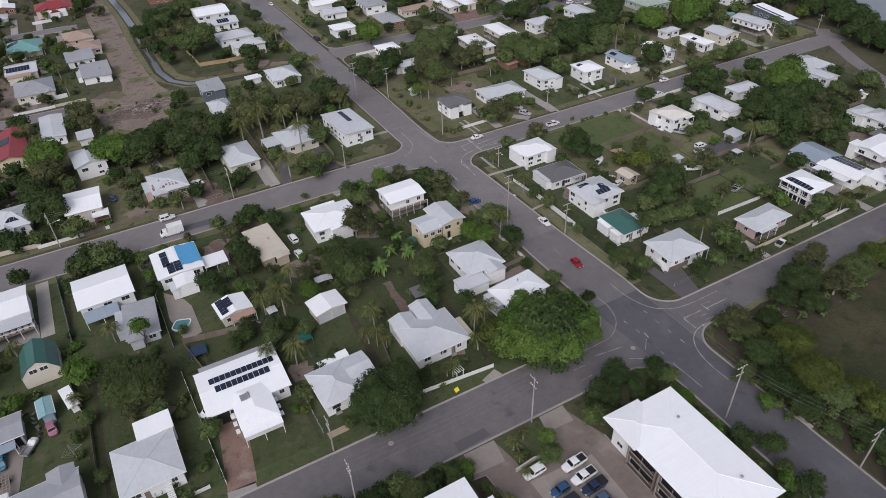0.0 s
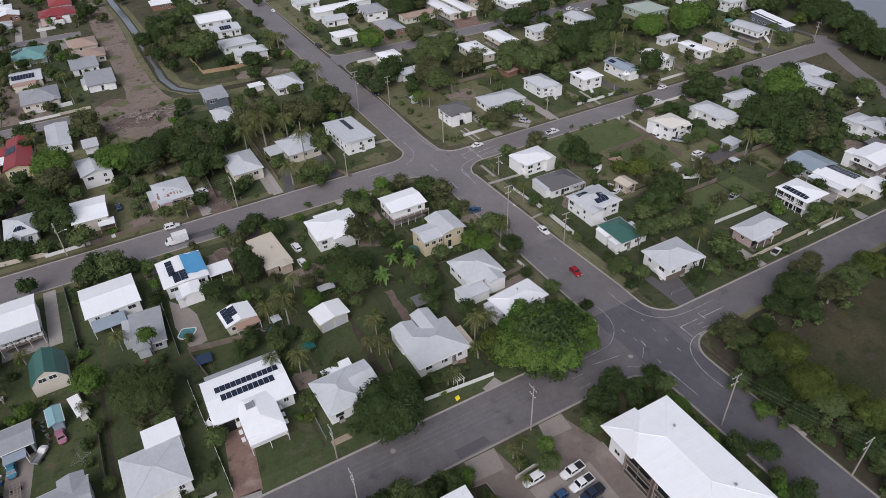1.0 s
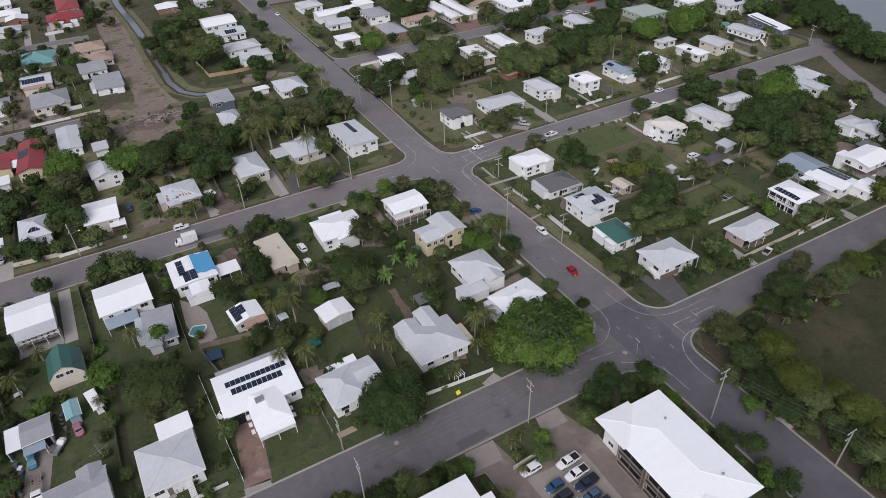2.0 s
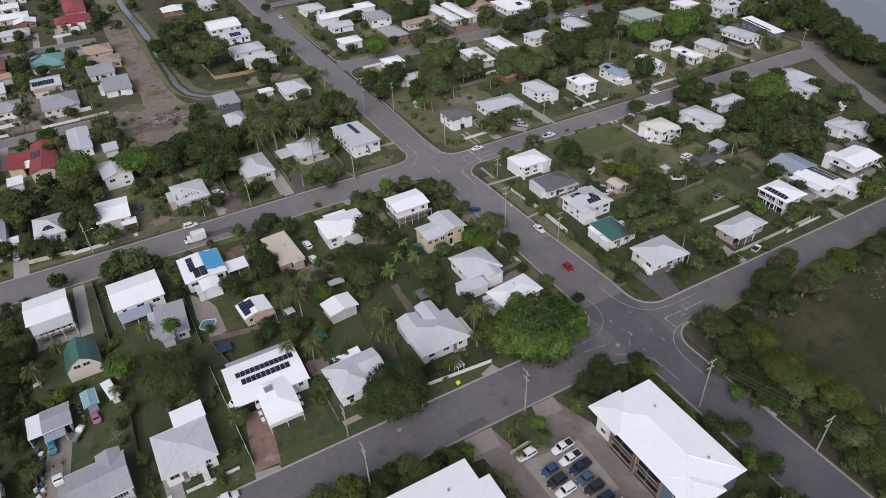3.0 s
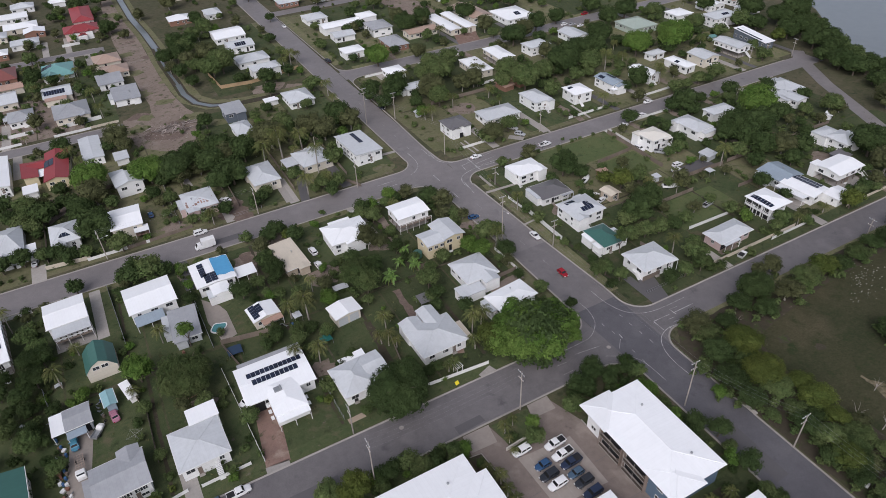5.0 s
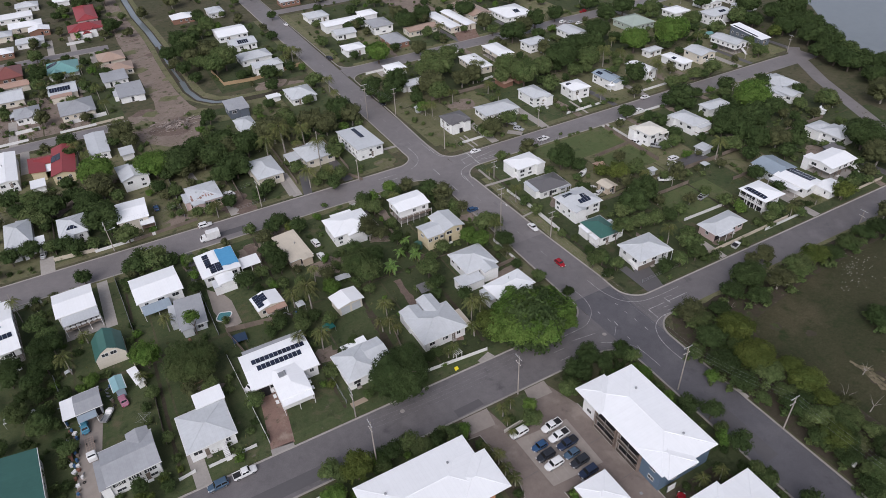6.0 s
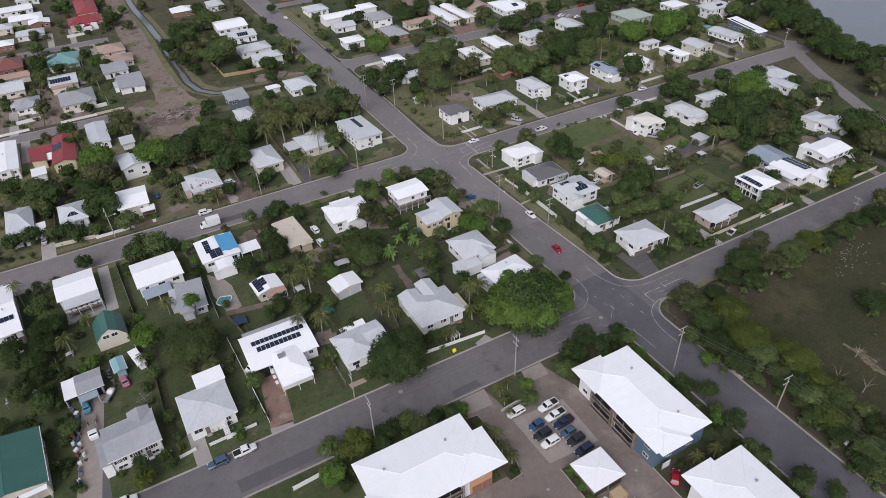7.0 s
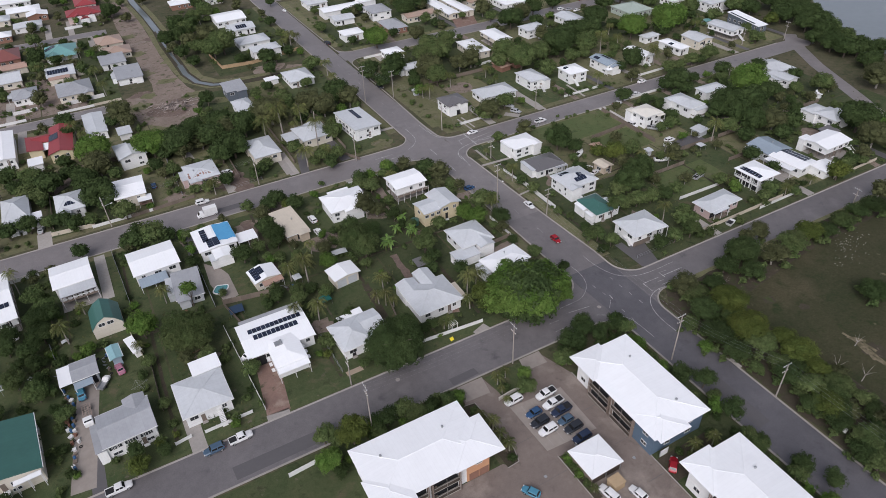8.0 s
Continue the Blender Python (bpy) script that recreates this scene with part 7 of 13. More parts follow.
house(184.7, 307.9, 12.8, 27.0, 0.0, 3.5, "gable", "y", "cream", "tan", sides=2, seed=40)
house(110.7, 253.8, 9.2, 9.2, 0.0, 3, "hip", "x", "white", "white", pitch=12, sides=2, seed=41)
house(160.6, 241.5, 8.8, 17.0, -2.0, 4.6, "hip", "y", "cream", "white", pitch=12, sides=2, under="open", seed=42)
house(145.2, 237.1, 9.2, 18.4, -3.0, 3.4, "hip", "y", "cream", "white", pitch=12, sides=2, seed=43)
house(112.3, 232.4, 14.3, 6.9, 1.5, 3, "gable", "x", "white", "pale", sides=2, extras=True, seed=44)
house(126.4, 189.0, 16.2, 10.4, -2.0, 3, "hip", "x", "white", "pale", sides=2, seed=45)
h = house(146.4, 191.2, 8.8, 12.4, 1.0, 4.2, "hip", "y", "white", "pale", sides=2, seed=46, stair=False)
wing(h, 2.8, -6.6, 3.4, 2.6, 4.0, "gable", "y", "pale", "white", 14)
side_stair(h, 0.2, -7.0, 1.8, -1)
house(164.4, 186.2, 9.4, 9.8, -2.0, 4.6, "hip", "x", "white", "white", pitch=12, solar=((-2.6, 1.6, 1, 2),), sides=2, seed=47)
h = house(106.0, 188.0, 9.8, 9.2, 0.0, 4.4, "hip", "x", "white", "charcoal", sides=2, seed=48, stair=False)
wing(h, -2.6, -4.0, 3.4, 3.4, 4.2, "gable", "y", "charcoal", "white", 18)
wing(h, 2.6, -4.0, 3.2, 3.4, 4.2, "gable", "y", "charcoal", "white", 18)
# Dark panels on the front stand for shaded bays below the floor.
for k in range(3):
    Shape().box(-3.8 + k * 2.6, -5.42, 0.1, -2.2 + k * 2.6, -5.36, 2.0).ob("opening", DARK, h, "dark panel for the shade under the house")
h = house(66.9, 192.6, 11.1, 18.8, 4.0, 4.4, "skillion", "y", "white", "pale", pitch=3, solar=((1.0, 3.6, 1, 8),), sides=2, seed=49, stair=False)
wing(h, -3.4, 5.4, 3.2, 4.6, 4.5, "skillion", "y", "white", "white", 2)
wing(h, 0.4, -8.0, 8.6, 2.2, 4.0, "skillion", "x", "pale", "", 5, True)
Shape().box(-3.8, -8.9, 2.0, 4.6, -7.0, 2.12).ob("balcony_floor", TRIM, h)
Shape().box(-3.8, -8.9, 2.9, 4.6, -8.84, 3.0).ob("rail", TRIM, h)
# Shade of the ground-level bays, put on as dark panels.
for k in range(3):
    Shape().box(-3.2 + k * 2.6, -7.2, 0.05, -1.2 + k * 2.6, -7.12, 1.9).ob("opening", DARK, h, "dark panel for the shade in a ground-level bay")
h = house(49.2, 194.5, 11.9, 12.8, 4.0, 3.4, "hip", "x", "cream", "pale", sides=2, seed=50, stair=False)
wing(h, 2.0, 5.0, 5.0, 4.0, 3.3, "gable", "y", "pale", "cream", 14)
wing(h, -8.0, 2.0, 5.0, 6.0, 2.5, "skillion", "x", "pale", "", 4, True)
h = house(109.2, 144.6, 10.8, 8.6, 1.0, 4.2, "hip", "x", "white", "white", pitch=12, seed=51, stair=False)
wing(h, 3.9, -3.0, 3.6, 4.4, 4.24, "gable", "y", "white", "white", 14)
wing(h, -4.4, 1.0, 3.2, 6.4, 3.9, "skillion", "y", "white", "white", 4)
side_stair(h, -5.0, -2.4, 1.7, -1)
h = house(108.9, 130.2, 11.6, 9.2, -1.0, 2.8, "hip", "x", "white", "charcoal", seed=52, stair=False)
wing(h, -6.0, 0.4, 2.0, 7.2, 2.9, "skillion", "y", "pale", "white", 3)
wing(h, 3.6, -4.8, 4.6, 1.6, 2.7, "skillion", "x", "grey", "", 4, True)
house(182.4, 241.6, 12.0, 9.2, 2.0, 4.3, "hip", "x", "white", "pale", sides=2, seed=53)
house(201.2, 290.8, 18.0, 20.5, -1.2, 3.4, "hip", "x", "white", "white", pitch=12, solar=((0.0, -5.1, 2, 3),), sides=2, seed=54)
house(208.7, 245.2, 10.2, 14.9, 0.0, 3.4, "gable", "y", "white", "pale", sides=2, seed=55)
house(244.5, 238.9, 15.6, 16.3, -1.5, 3.4, "hip", "x", "green", "sage", sides=2, seed=56)
house(274.7, 238.9, 11.3, 10.7, -1.5, 3.4, "hip", "x", "white", "white", pitch=12, sides=2, seed=57)
house(285.7, 220.3, 17.4, 10.9, -1.5, 5, "hip", "x", "white", "pale", solar=((0.0, -2.7, 1, 4),), sides=2, seed=58)
house(276.0, 190.6, 6.6, 20.4, -2.0, 3.6, "skillion", "x", "slate", "white", solar=((-2.2, 1.0, 9, 1),), sides=2, seed=59, stair=False)
house(258.4, 188.2, 8.6, 15.6, 2.0, 4.8, "gable", "y", "white", "pale", sides=2, under="open", seed=60)
house(237.5, 186.2, 9.8, 11.6, -1.4, 4.2, "gable", "y", "cream", "pale", sides=2, seed=61)
house(223.6, 186.8, 6.6, 14.2, 1.0, 3.4, "hip", "y", "white", "white", pitch=12, solar=((-1.9, 0.0, 1, 2),), sides=2, seed=62)
house(202.4, 187.2, 7.0, 13.4, 2.0, 4, "gable", "y", "white", "white", pitch=9, sides=2, seed=63)
house(223.5, 202.7, 9.3, 5.4, 1.4, 3, "hip", "x", "white", "pale", sides=2, name="shed", seed=64)
h = house(182.9, 187.5, 7.2, 12.6, 0.0, 4.2, "gable", "y", "white", "blue", pitch=14, solar=((1.9, 1.6, 1, 5), (-1.9, 3.0, 1, 3)), sides=2, seed=65, stair=False)
wing(h, 0.6, -6.8, 5.0, 2.6, 3.7, "gable", "y", "blue", "white", 16)
wing(h, -2.6, -6.4, 2.8, 2.4, 2.6, "skillion", "x", "white", "", 3, True)
house(199.6, 142.1, 11.6, 6.4, -2.0, 3.6, "hip", "x", "white", "pale", sides=2, seed=66)
h = house(181.1, 137.9, 8.4, 12.6, 2.0, 4.1, "hip", "y", "white", "pale", seed=67, stair=False)
wing(h, -2.8, 4.6, 4.6, 3.6, 4.1, "gable", "x", "pale", "white", 15)
wing(h, 0.6, -7.0, 6.4, 2.6, 3.7, "skillion", "x", "pale", "white", 6)
Shape().box(-2.6, -8.5, 1.2, 3.8, -5.6, 1.35).ob("deck", TIMBER, h, "raised timber deck")
h = house(161.6, 138.4, 8.8, 8.8, 2.0, 4.8, "hip", "x", "white", "cream", pitch=12, seed=68, stair=False)
wing(h, -3.6, 3.8, 3.4, 3.4, 4.7, "hip", "x", "cream", "white", 10)
wing(h, 2.6, -4.6, 3.6, 2.0, 4.4, "skillion", "x", "cream", "", 4, True)
side_stair(h, 2.8, -5.6, 2.2, -1)
house(239.4, 144.2, 10.6, 12.0, -1.5, 3.4, "hip", "x", "white", "pale", sides=2, extras=True, seed=69)
house(233.3, 135.1, 6.6, 10.6, 0.0, 3.4, "gable", "y", "white", "pale", sides=2, extras=True, seed=70)
h = house(216.6, 100.6, 9.0, 9.2, 0.0, 4.2, "hip", "x", "white", "pale", seed=71, stair=False)
wing(h, -0.6, 6.6, 8.6, 6.4, 3.8, "hip", "x", "pale", "white", 15)
wing(h, 5.4, -0.6, 3.0, 7.4, 3.8, "skillion", "y", "pale", "", 4, True)
Shape().box(4.0, -4.2, 1.7, 6.9, 3.0, 1.85).ob("deck", TIMBER, h, "raised timber deck")
h = house(197.2, 88.8, 13.2, 9.4, 1.0, 4.6, "gable", "x", "white", "white", pitch=9, under="open", seed=72, stair=False)
wing(h, -4.6, 5.0, 4.2, 2.6, 4.5, "skillion", "x", "white", "white", 3)
side_stair(h, 5.2, -5.2, 2.2, -1)
h = house(178.6, 87.4, 9.0, 12.2, 4.0, 3.4, "gable", "y", "white", "white", pitch=7, solar=((1.3, 0.6, 1, 8), (3.3, 0.6, 1, 8)), seed=73, stair=False)
wing(h, -5.6, 0.6, 3.6, 10.0, 3.1, "skillion", "y", "white", "", 3, True)
wing(h, 3.0, -7.2, 4.2, 3.4, 3.0, "skillion", "x", "white", "white", 3)
Shape().box(-7.2, -4.2, 0.05, -4.1, 5.4, 0.12).ob("slab", CONCRETE, h)
house(179.5, 97.5, 10.5, 10.3, -1.5, 3.2, "gable", "y", "pale", "blue", sides=2, extras=True, seed=74)
house(184.2, 79.3, 8.0, 5.7, 1.5, 3, "gable", "y", "white", "white", pitch=9, sides=2, name="shed", seed=75)
h = house(160.4, 86.8, 9.2, 10.0, 1.0, 4.8, "hip", "y", "white", "white", pitch=12, solar=((-3.0, 0.0, 1, 7),), seed=76, inset=1.0, stair=False)
for k in range(5):
    Shape().box(-4.4, -4.6 + k * 2.25, 0.0, -4.25, -4.45 + k * 2.25, 4.7).ob("verandah_post", TRIM, h)
Shape().box(-4.5, -4.7, 2.2, -3.55, 4.7, 2.36).ob("balcony_floor", TRIM, h)
Shape().box(-4.46, -4.7, 3.2, -4.38, 4.7, 3.3).ob("rail", TRIM, h)
# Dark panels on both storeys stand for the shade behind the verandah.
for k in range(3):
    Shape().box(-3.64, -3.4 + k * 2.8, 2.4, -3.58, -1.4 + k * 2.8, 4.4).ob("opening", DARK, h, "dark panel for the shade behind a balcony")
    Shape().box(-3.64, -3.6 + k * 2.8, 0.1, -3.58, -1.3 + k * 2.8, 2.1).ob("opening", DARK, h, "dark panel for the shade in a ground-level bay")
h = house(138.7, 82.6, 13.6, 7.0, 2.0, 3.2, "hip", "x", "pink", "pale", seed=77, inset=0.6, stair=False)
wing(h, -3.0, -3.4, 6.4, 2.4, 3.0, "skillion", "x", "pale", "", 8, True)
Shape().box(-6.8, -4.4, 0.02, 0.2, -3.0, 0.5).ob("verandah_floor", TIMBER, h)
# The verandah's inner shade, given as one dark panel.
Shape().box(-6.2, -2.98, 0.55, -0.4, -2.92, 2.5).ob("verandah_opening", DARK, h, "dark panel for the shade inside a verandah")
h = house(110.0, 84.9, 11.8, 9.6, -1.0, 3.9, "hip", "x", "white", "pale", seed=78, inset=0.6, stair=False)
wing(h, 4.6, -3.4, 3.4, 3.2, 3.7, "skillion", "x", "pale", "", 2, True)
side_stair(h, -5.6, -1.0, 1.6, -1)
Shape().box(-5.6, -4.24, 0.05, 0.6, -4.19, 1.7).ob("under_screen", TIMBER, h, "weathered timber screen below the floor")
h = house(106.6, 100.2, 7.6, 10.0, -1.0, 3.2, "hip", "y", "white", "green", pitch=20, seed=79, stair=False)
wing(h, -4.1, 1.8, 2.0, 4.6, 2.9, "gable", "y", "white", "white", 18)
wing(h, -4.2, -2.6, 1.8, 3.2, 2.7, "skillion", "y", "white", "white", 5)
wing(h, 4.6, -1.0, 2.4, 6.4, 2.7, "skillion", "y", "pale", "white", 4)
side_stair(h, -4.6, -3.4, 1.0, -1)
h = house(109.6, 114.9, 11.8, 10.0, 1.0, 4.3, "hip", "x", "white", "pale", solar=((0.4, -2.6, 1, 4), (1.2, -0.9, 1, 2), (-2.4, 2.6, 1, 3)), seed=80, stair=False)
wing(h, -3.6, -4.6, 4.2, 3.4, 4.3, "gable", "y", "pale", "white", 15)
wing(h, 4.4, 5.0, 4.4, 4.0, 3.0, "skillion", "x", "pale", "white", 4)
side_stair(h, -2.0, -5.4, 1.8, -1)
house(125.2, 119.0, 4.6, 5.6, 4.0, 2.6, "gable", "y", "tan", "beige", sides=2, name="shed", seed=81)
house(68.1, 91.9, 12.4, 7.5, 6.0, 3.4, "hip", "x", "white", "white", pitch=12, extras=True, seed=87)
h = house(27.9, 110.5, 7.7, 6.1, 6.0, 3.2, "gable", "y", "cream", "white", pitch=9, name="shed", seed=89, windows=False, stair=False)
for k in (-1.7, 1.5):
    Shape().box(k - 1.3, -2.6, 0.05, k + 1.3, -2.53, 2.5).ob("roller_door", WALLS["pale"], h, "pale ribbed roller door")
house(22.8, 141.0, 7.3, 13.5, 6.0, 2.8, "skillion", "x", "tan", "beige", extras=True, seed=91)
house(-10.1, 127.3, 7.3, 11.4, -3.4, 2.8, "skillion", "x", "pale", "grey", extras=True, seed=94)
house(-54.5, 145.1, 6.4, 22.7, 6.0, 4.6, "gable", "x", "white", "white", pitch=9, solar=((0.0, -5.7, 1, 4),), extras=True, under="open", seed=96)
house(-50.0, 192.4, 8.0, 16.6, 1.5, 4, "hip", "x", "white", "pale", sides=2, extras=True, seed=97)
house(-44.4, 185.8, 2.9, 6.7, 1.5, 2.6, "skillion", "x", "white", "white", sides=2, name="shed", windows=False, seed=98)
house(-34.7, 189.5, 8.5, 12.4, 1.5, 3.6, "hip", "x", "white", "pale", solar=((0.0, -3.1, 1, 3),), sides=2, extras=True, seed=99)
h = house(-16.7, 187.2, 9.8, 13.0, -1.8, 4.2, "gable", "x", "cream", "white", pitch=8, sides=2, seed=100, stair=False)
wing(h, 3.8, -6.8, 4.4, 3.4, 2.6, "skillion", "x", "white", "", 4, True)
Shape().box(1.8, -8.2, 1.0, 5.8, -5.2, 1.15).ob("deck", RED_PAVING, h, "red-brown timber deck")
Shape().box(1.8, -8.2, 1.9, 5.8, -8.12, 2.0).ob("rail", TIMBER, h)
h = house(9.0, 121.1, 7.4, 6.5, 6.0, 3, "gable", "y", "cream", "white", solar=((-2.3, 0.3, 1, 5), (-0.75, 0.8, 1, 3)), name="shed", seed=102, stair=False)
wing(h, 1.0, -4.0, 5.6, 2.0, 2.5, "skillion", "x", "salmon", "", 5, True)
house(-30.7, 110.7, 2.9, 5.3, 6.0, 2.8, "gable", "y", "blue", "aqua", name="shed", windows=False, seed=107)


# ---- power poles and lines ----
power_pole(50.3, 61.2, 12.5, 90, 0)
power_pole(80.4, 115.0, 17.8, 0, 2.5)
power_pole(82.5, 43.4, 14.0, 0, 0)
power_pole(-24.8, 172.8, 10.4, 90, 2.0)
power_pole(93.8, 24.0, 10.1, 0, 0)
power_pole(13.9, 59.4, 15.4, 90, 0)
power_pole(15.2, 74.4, 9.0, 90, 0)
power_pole(79.0, 213.3, 15.7, 0, 2.0)
power_pole(91.1, 211.9, 11.5, 0, 0)
power_pole(93.5, 107.2, 9.3, 0, 0)
power_pole(133.8, 170.1, 9.4, 90, 0)
power_pole(22.1, 172.5, 9.9, 90, 0)
power_pole(276.4, 168.4, 8.6, 90, 0)
power_pole(175.8, 62.9, 5.5, 90, 0)
power_pole(93.7, 174.3, 11.6, 90, 1.5)
power_pole(56.7, 170.1, 10.3, 90, 0)
power_pole(97.8, 146.1, 6.7, 0, 1.5)
power_pole(254.9, 174.3, 7.8, 90, 0)
cable((50.21, 62.72, 12.3), (13.79, 60.85, 15.2), 0.8)
cable((50.26, 61.73, 12.3), (13.85, 59.85, 15.2), 0.8)
cable((50.31, 60.73, 12.3), (13.90, 58.86, 15.2), 0.8)
cable((50.36, 59.73, 12.3), (13.95, 57.86, 15.2), 0.8)
cable((81.63, 42.90, 13.8), (92.97, 23.48, 9.9), 0.8)
cable((82.50, 43.40, 13.8), (93.84, 23.98, 9.9), 0.8)
cable((83.36, 43.91, 13.8), (94.70, 24.49, 9.9), 0.8)
cable((81.36, 114.82, 17.6), (94.72, 174.07, 11.4), 0.8)
cable((80.39, 115.04, 17.6), (93.74, 174.29, 11.4), 0.8)
cable((79.41, 115.26, 17.6), (92.76, 174.51, 11.4), 0.8)
cable((92.84, 23.94, 9.9), (94.84, -21.06, 9.9), 0.8)
cable((93.84, 23.98, 9.9), (95.84, -21.02, 9.9), 0.8)
cable((94.84, 24.03, 9.9), (96.84, -20.97, 9.9), 0.8)
cable((79.39, 115.01, 17.6), (81.50, 43.37, 13.8), 0.8)
cable((80.39, 115.04, 17.6), (82.50, 43.40, 13.8), 0.8)
cable((81.39, 115.07, 17.6), (83.49, 43.43, 13.8), 0.8)
cable((78.08, 212.93, 15.5), (92.80, 173.93, 11.4), 0.8)
cable((79.02, 213.28, 15.5), (93.74, 174.29, 11.4), 0.8)
cable((79.96, 213.63, 15.5), (94.68, 174.64, 11.4), 0.8)
cable((-24.84, 171.78, 10.2), (22.06, 171.46, 9.7), 0.8)
cable((-24.84, 172.78, 10.2), (22.07, 172.46, 9.7), 0.8)
cable((-24.83, 173.78, 10.2), (22.07, 173.46, 9.7), 0.8)


# ---- vehicles ----
car(51.3, 49.6, 183, "white", "ute")
car(51.1, 46.7, 183, "white", "ute")
car(51.4, 44.2, 183, "navy", "ute")
car(46.0, 46.6, 183, "blue", "hatch")
car(45.7, 44.0, 183, "dark", "suv")
car(50.7, 41.7, 183, "steel_blue", "hatch")
car(50.9, 39.3, 183, "dark", "suv")
car(46.0, 41.5, 183, "white", "suv")
car(50.9, 36.5, 183, "navy", "suv")
car(44.2, 51.7, 183, "white", "suv")
car(-16.3, 72.3, 182, "steel_blue", "suv")
car(-10.7, 72.4, 2, "white", "ute")
car(-39.3, 102.9, 95, "light_blue", "sedan")
car(-30.5, 106.7, 100, "pink", "sedan")
car(2.7, 162.8, 180, "white", "van")
car(2.9, 171.0, 0, "white", "suv")
car(-9.2, 190.5, 92, "blue", "hatch")
car(14.7, 186.3, 130, "white", "sedan")
car(-44.3, 181.7, 80, "silver", "sedan")
car(30.3, 142.3, 95, "white", "suv")
car(29.5, 134.7, 95, "white", "suv")
car(91.6, 113.8, -90, "white", "sedan")
car(80.9, 132.3, 0, "blue", "hatch")
car(65.0, 100.3, 5, "white", "ute")
car(90.5, 224.2, -90, "dark", "suv")
car(126.2, 177.7, -60, "white", "suv")
car(125.7, 171.9, -60, "silver", "suv")
car(128.8, 159.8, 0, "white", "ute")
car(89.2, 353.6, 90, "white", "sedan")
car(90.7, 289.8, 90, "dark", "sedan")
car(186.4, 166.9, 0, "white", "sedan")
car(175.9, 158.8, 0, "white", "hatch")
car(163.7, 156.0, 5, "white", "sedan")
car(155.7, 138.3, -80, "white", "suv")
car(158.5, 122.2, 0, "white", "suv")
car(155.7, 120.0, 0, "white", "hatch")
car(148.2, 98.7, 10, "silver", "ute")
car(-2.6, 95.2, 20, "white", "sedan")
car(-0.5, 95.9, 20, "dark", "suv")
car(-34.9, 72.6, 2, "white", "ute")
car(87.7, 94.9, -90, "red", "hatch")
car(102.0, 165.7, 0, "white", "sedan")
car(47.2, 23.7, 100, "white", "suv")
car(52.0, 21.0, 100, "white", "hatch")
car(62.2, 22.3, 40, "red", "hatch")
car(34.6, 31.4, 120, "light_blue", "hatch")


# ---- driveways and yards ----
strip("driveway", -30.1, 158.4, -29.7, 136.2, 2.9, CONCRETE, 0.022)
strip("driveway", 103.0, 70.8, 106.2, 81.5, 5, ASPHALT_PATCH, 0.022)
strip("driveway", 0.6, 92.8, -1.6, 75.3, 5.2, RED_PAVING, 0.022)
strip("driveway", -1.8, 75.5, -2.0, 71.7, 5, CONCRETE, 0.022)
strip("driveway", -19.1, 83.9, -18.8, 72.1, 3.2, CONCRETE, 0.022)
strip("driveway", -37.6, 106.4, -41.3, 75.9, 4.8, PALE_PAVING, 0.022)
strip("driveway", 43.8, 198.0, 37.3, 167.1, 3, ASPHALT_PATCH, 0.022)
strip("driveway", 15.7, 187.5, 17.4, 168.3, 7, RED_DIRT, 0.022)
strip("driveway", 49.6, 75.5, 50.8, 72.1, 4, CONCRETE, 0.022)
strip("driveway", -43.7, 180.3, -43.7, 170.2, 4, CONCRETE, 0.022)
strip("driveway", 12.3, 153.2, 11.6, 138.4, 4, RED_DIRT, 0.022)
strip("driveway", 44.3, 113.5, 43.5, 99.4, 2.5, RED_DIRT, 0.022)
strip("driveway", 43.4, 87.7, 49.5, 85.2, 5, RED_PAVING, 0.022)
strip("driveway", 66.4, 99.8, 77.6, 100.7, 3, DIRT, 0.022)
strip("driveway", 32.3, 106.3, 31.0, 89.1, 2.2, SHADED_EARTH_MULCH, 0.022)
strip("driveway", -7.2, 169.0, -8.1, 166.0, 4, CONCRETE, 0.022)
strip("driveway", 33.6, 185.4, 33.5, 173.9, 2.5, CONCRETE, 0.022)
strip("driveway", 71.8, 186.9, 80.0, 186.6, 1.6, CONCRETE, 0.022)
strip("driveway", 156.4, 157.2, 156.2, 137.5, 3.2, NEW_CONCRETE, 0.022)
strip("driveway", 154.0, 118.2, 170.4, 118.8, 5.4, ASPHALT_PATCH, 0.022)
strip("driveway", 192.4, 83.7, 202.9, 83.8, 4, CONCRETE, 0.022)
strip("driveway", 5.2, 213.5, 6.2, 203.0, 2, CONCRETE, 0.022)


# ---- fences ----
fence(35.0, 78.0, 51.6, 76.7, 1.1, "white")
fence(-23.1, 77.8, -19.7, 78.3, 1.0, "white")
fence(-16.9, 77.8, -6.6, 78.1, 1.0, "white")
fence(126.7, 76.2, 161.2, 76.6, 1.3, "beige")
fence(96.8, 136.3, 97.5, 124.7, 1.0, "white")
fence(97.5, 124.7, 97.4, 108.0, 1.6, "white")
fence(77.6, 114.6, 78.0, 102.1, 1.1, "white")
fence(35.7, 305.8, 37.1, 285.2, 1.7, "pine")
fence(37.1, 285.2, 50.9, 283.3, 1.7, "pine")
fence(50.9, 283.3, 75.3, 288.6, 1.7, "pine")
fence(-29.7, 281.3, -15.0, 282.4, 1.7, "white")
fence(-50.6, 282.8, -41.3, 283.1, 1.5, "white")
fence(-23.4, 392.8, -14.6, 393.3, 1.5, "white")
fence(154.6, 154.8, 153.5, 124.4, 1.6, "timber")
fence(156.0, 115.0, 172.3, 114.6, 1.6, "timber")
fence(-3.4, 117.4, 10.7, 114.8, 1.7, "timber")
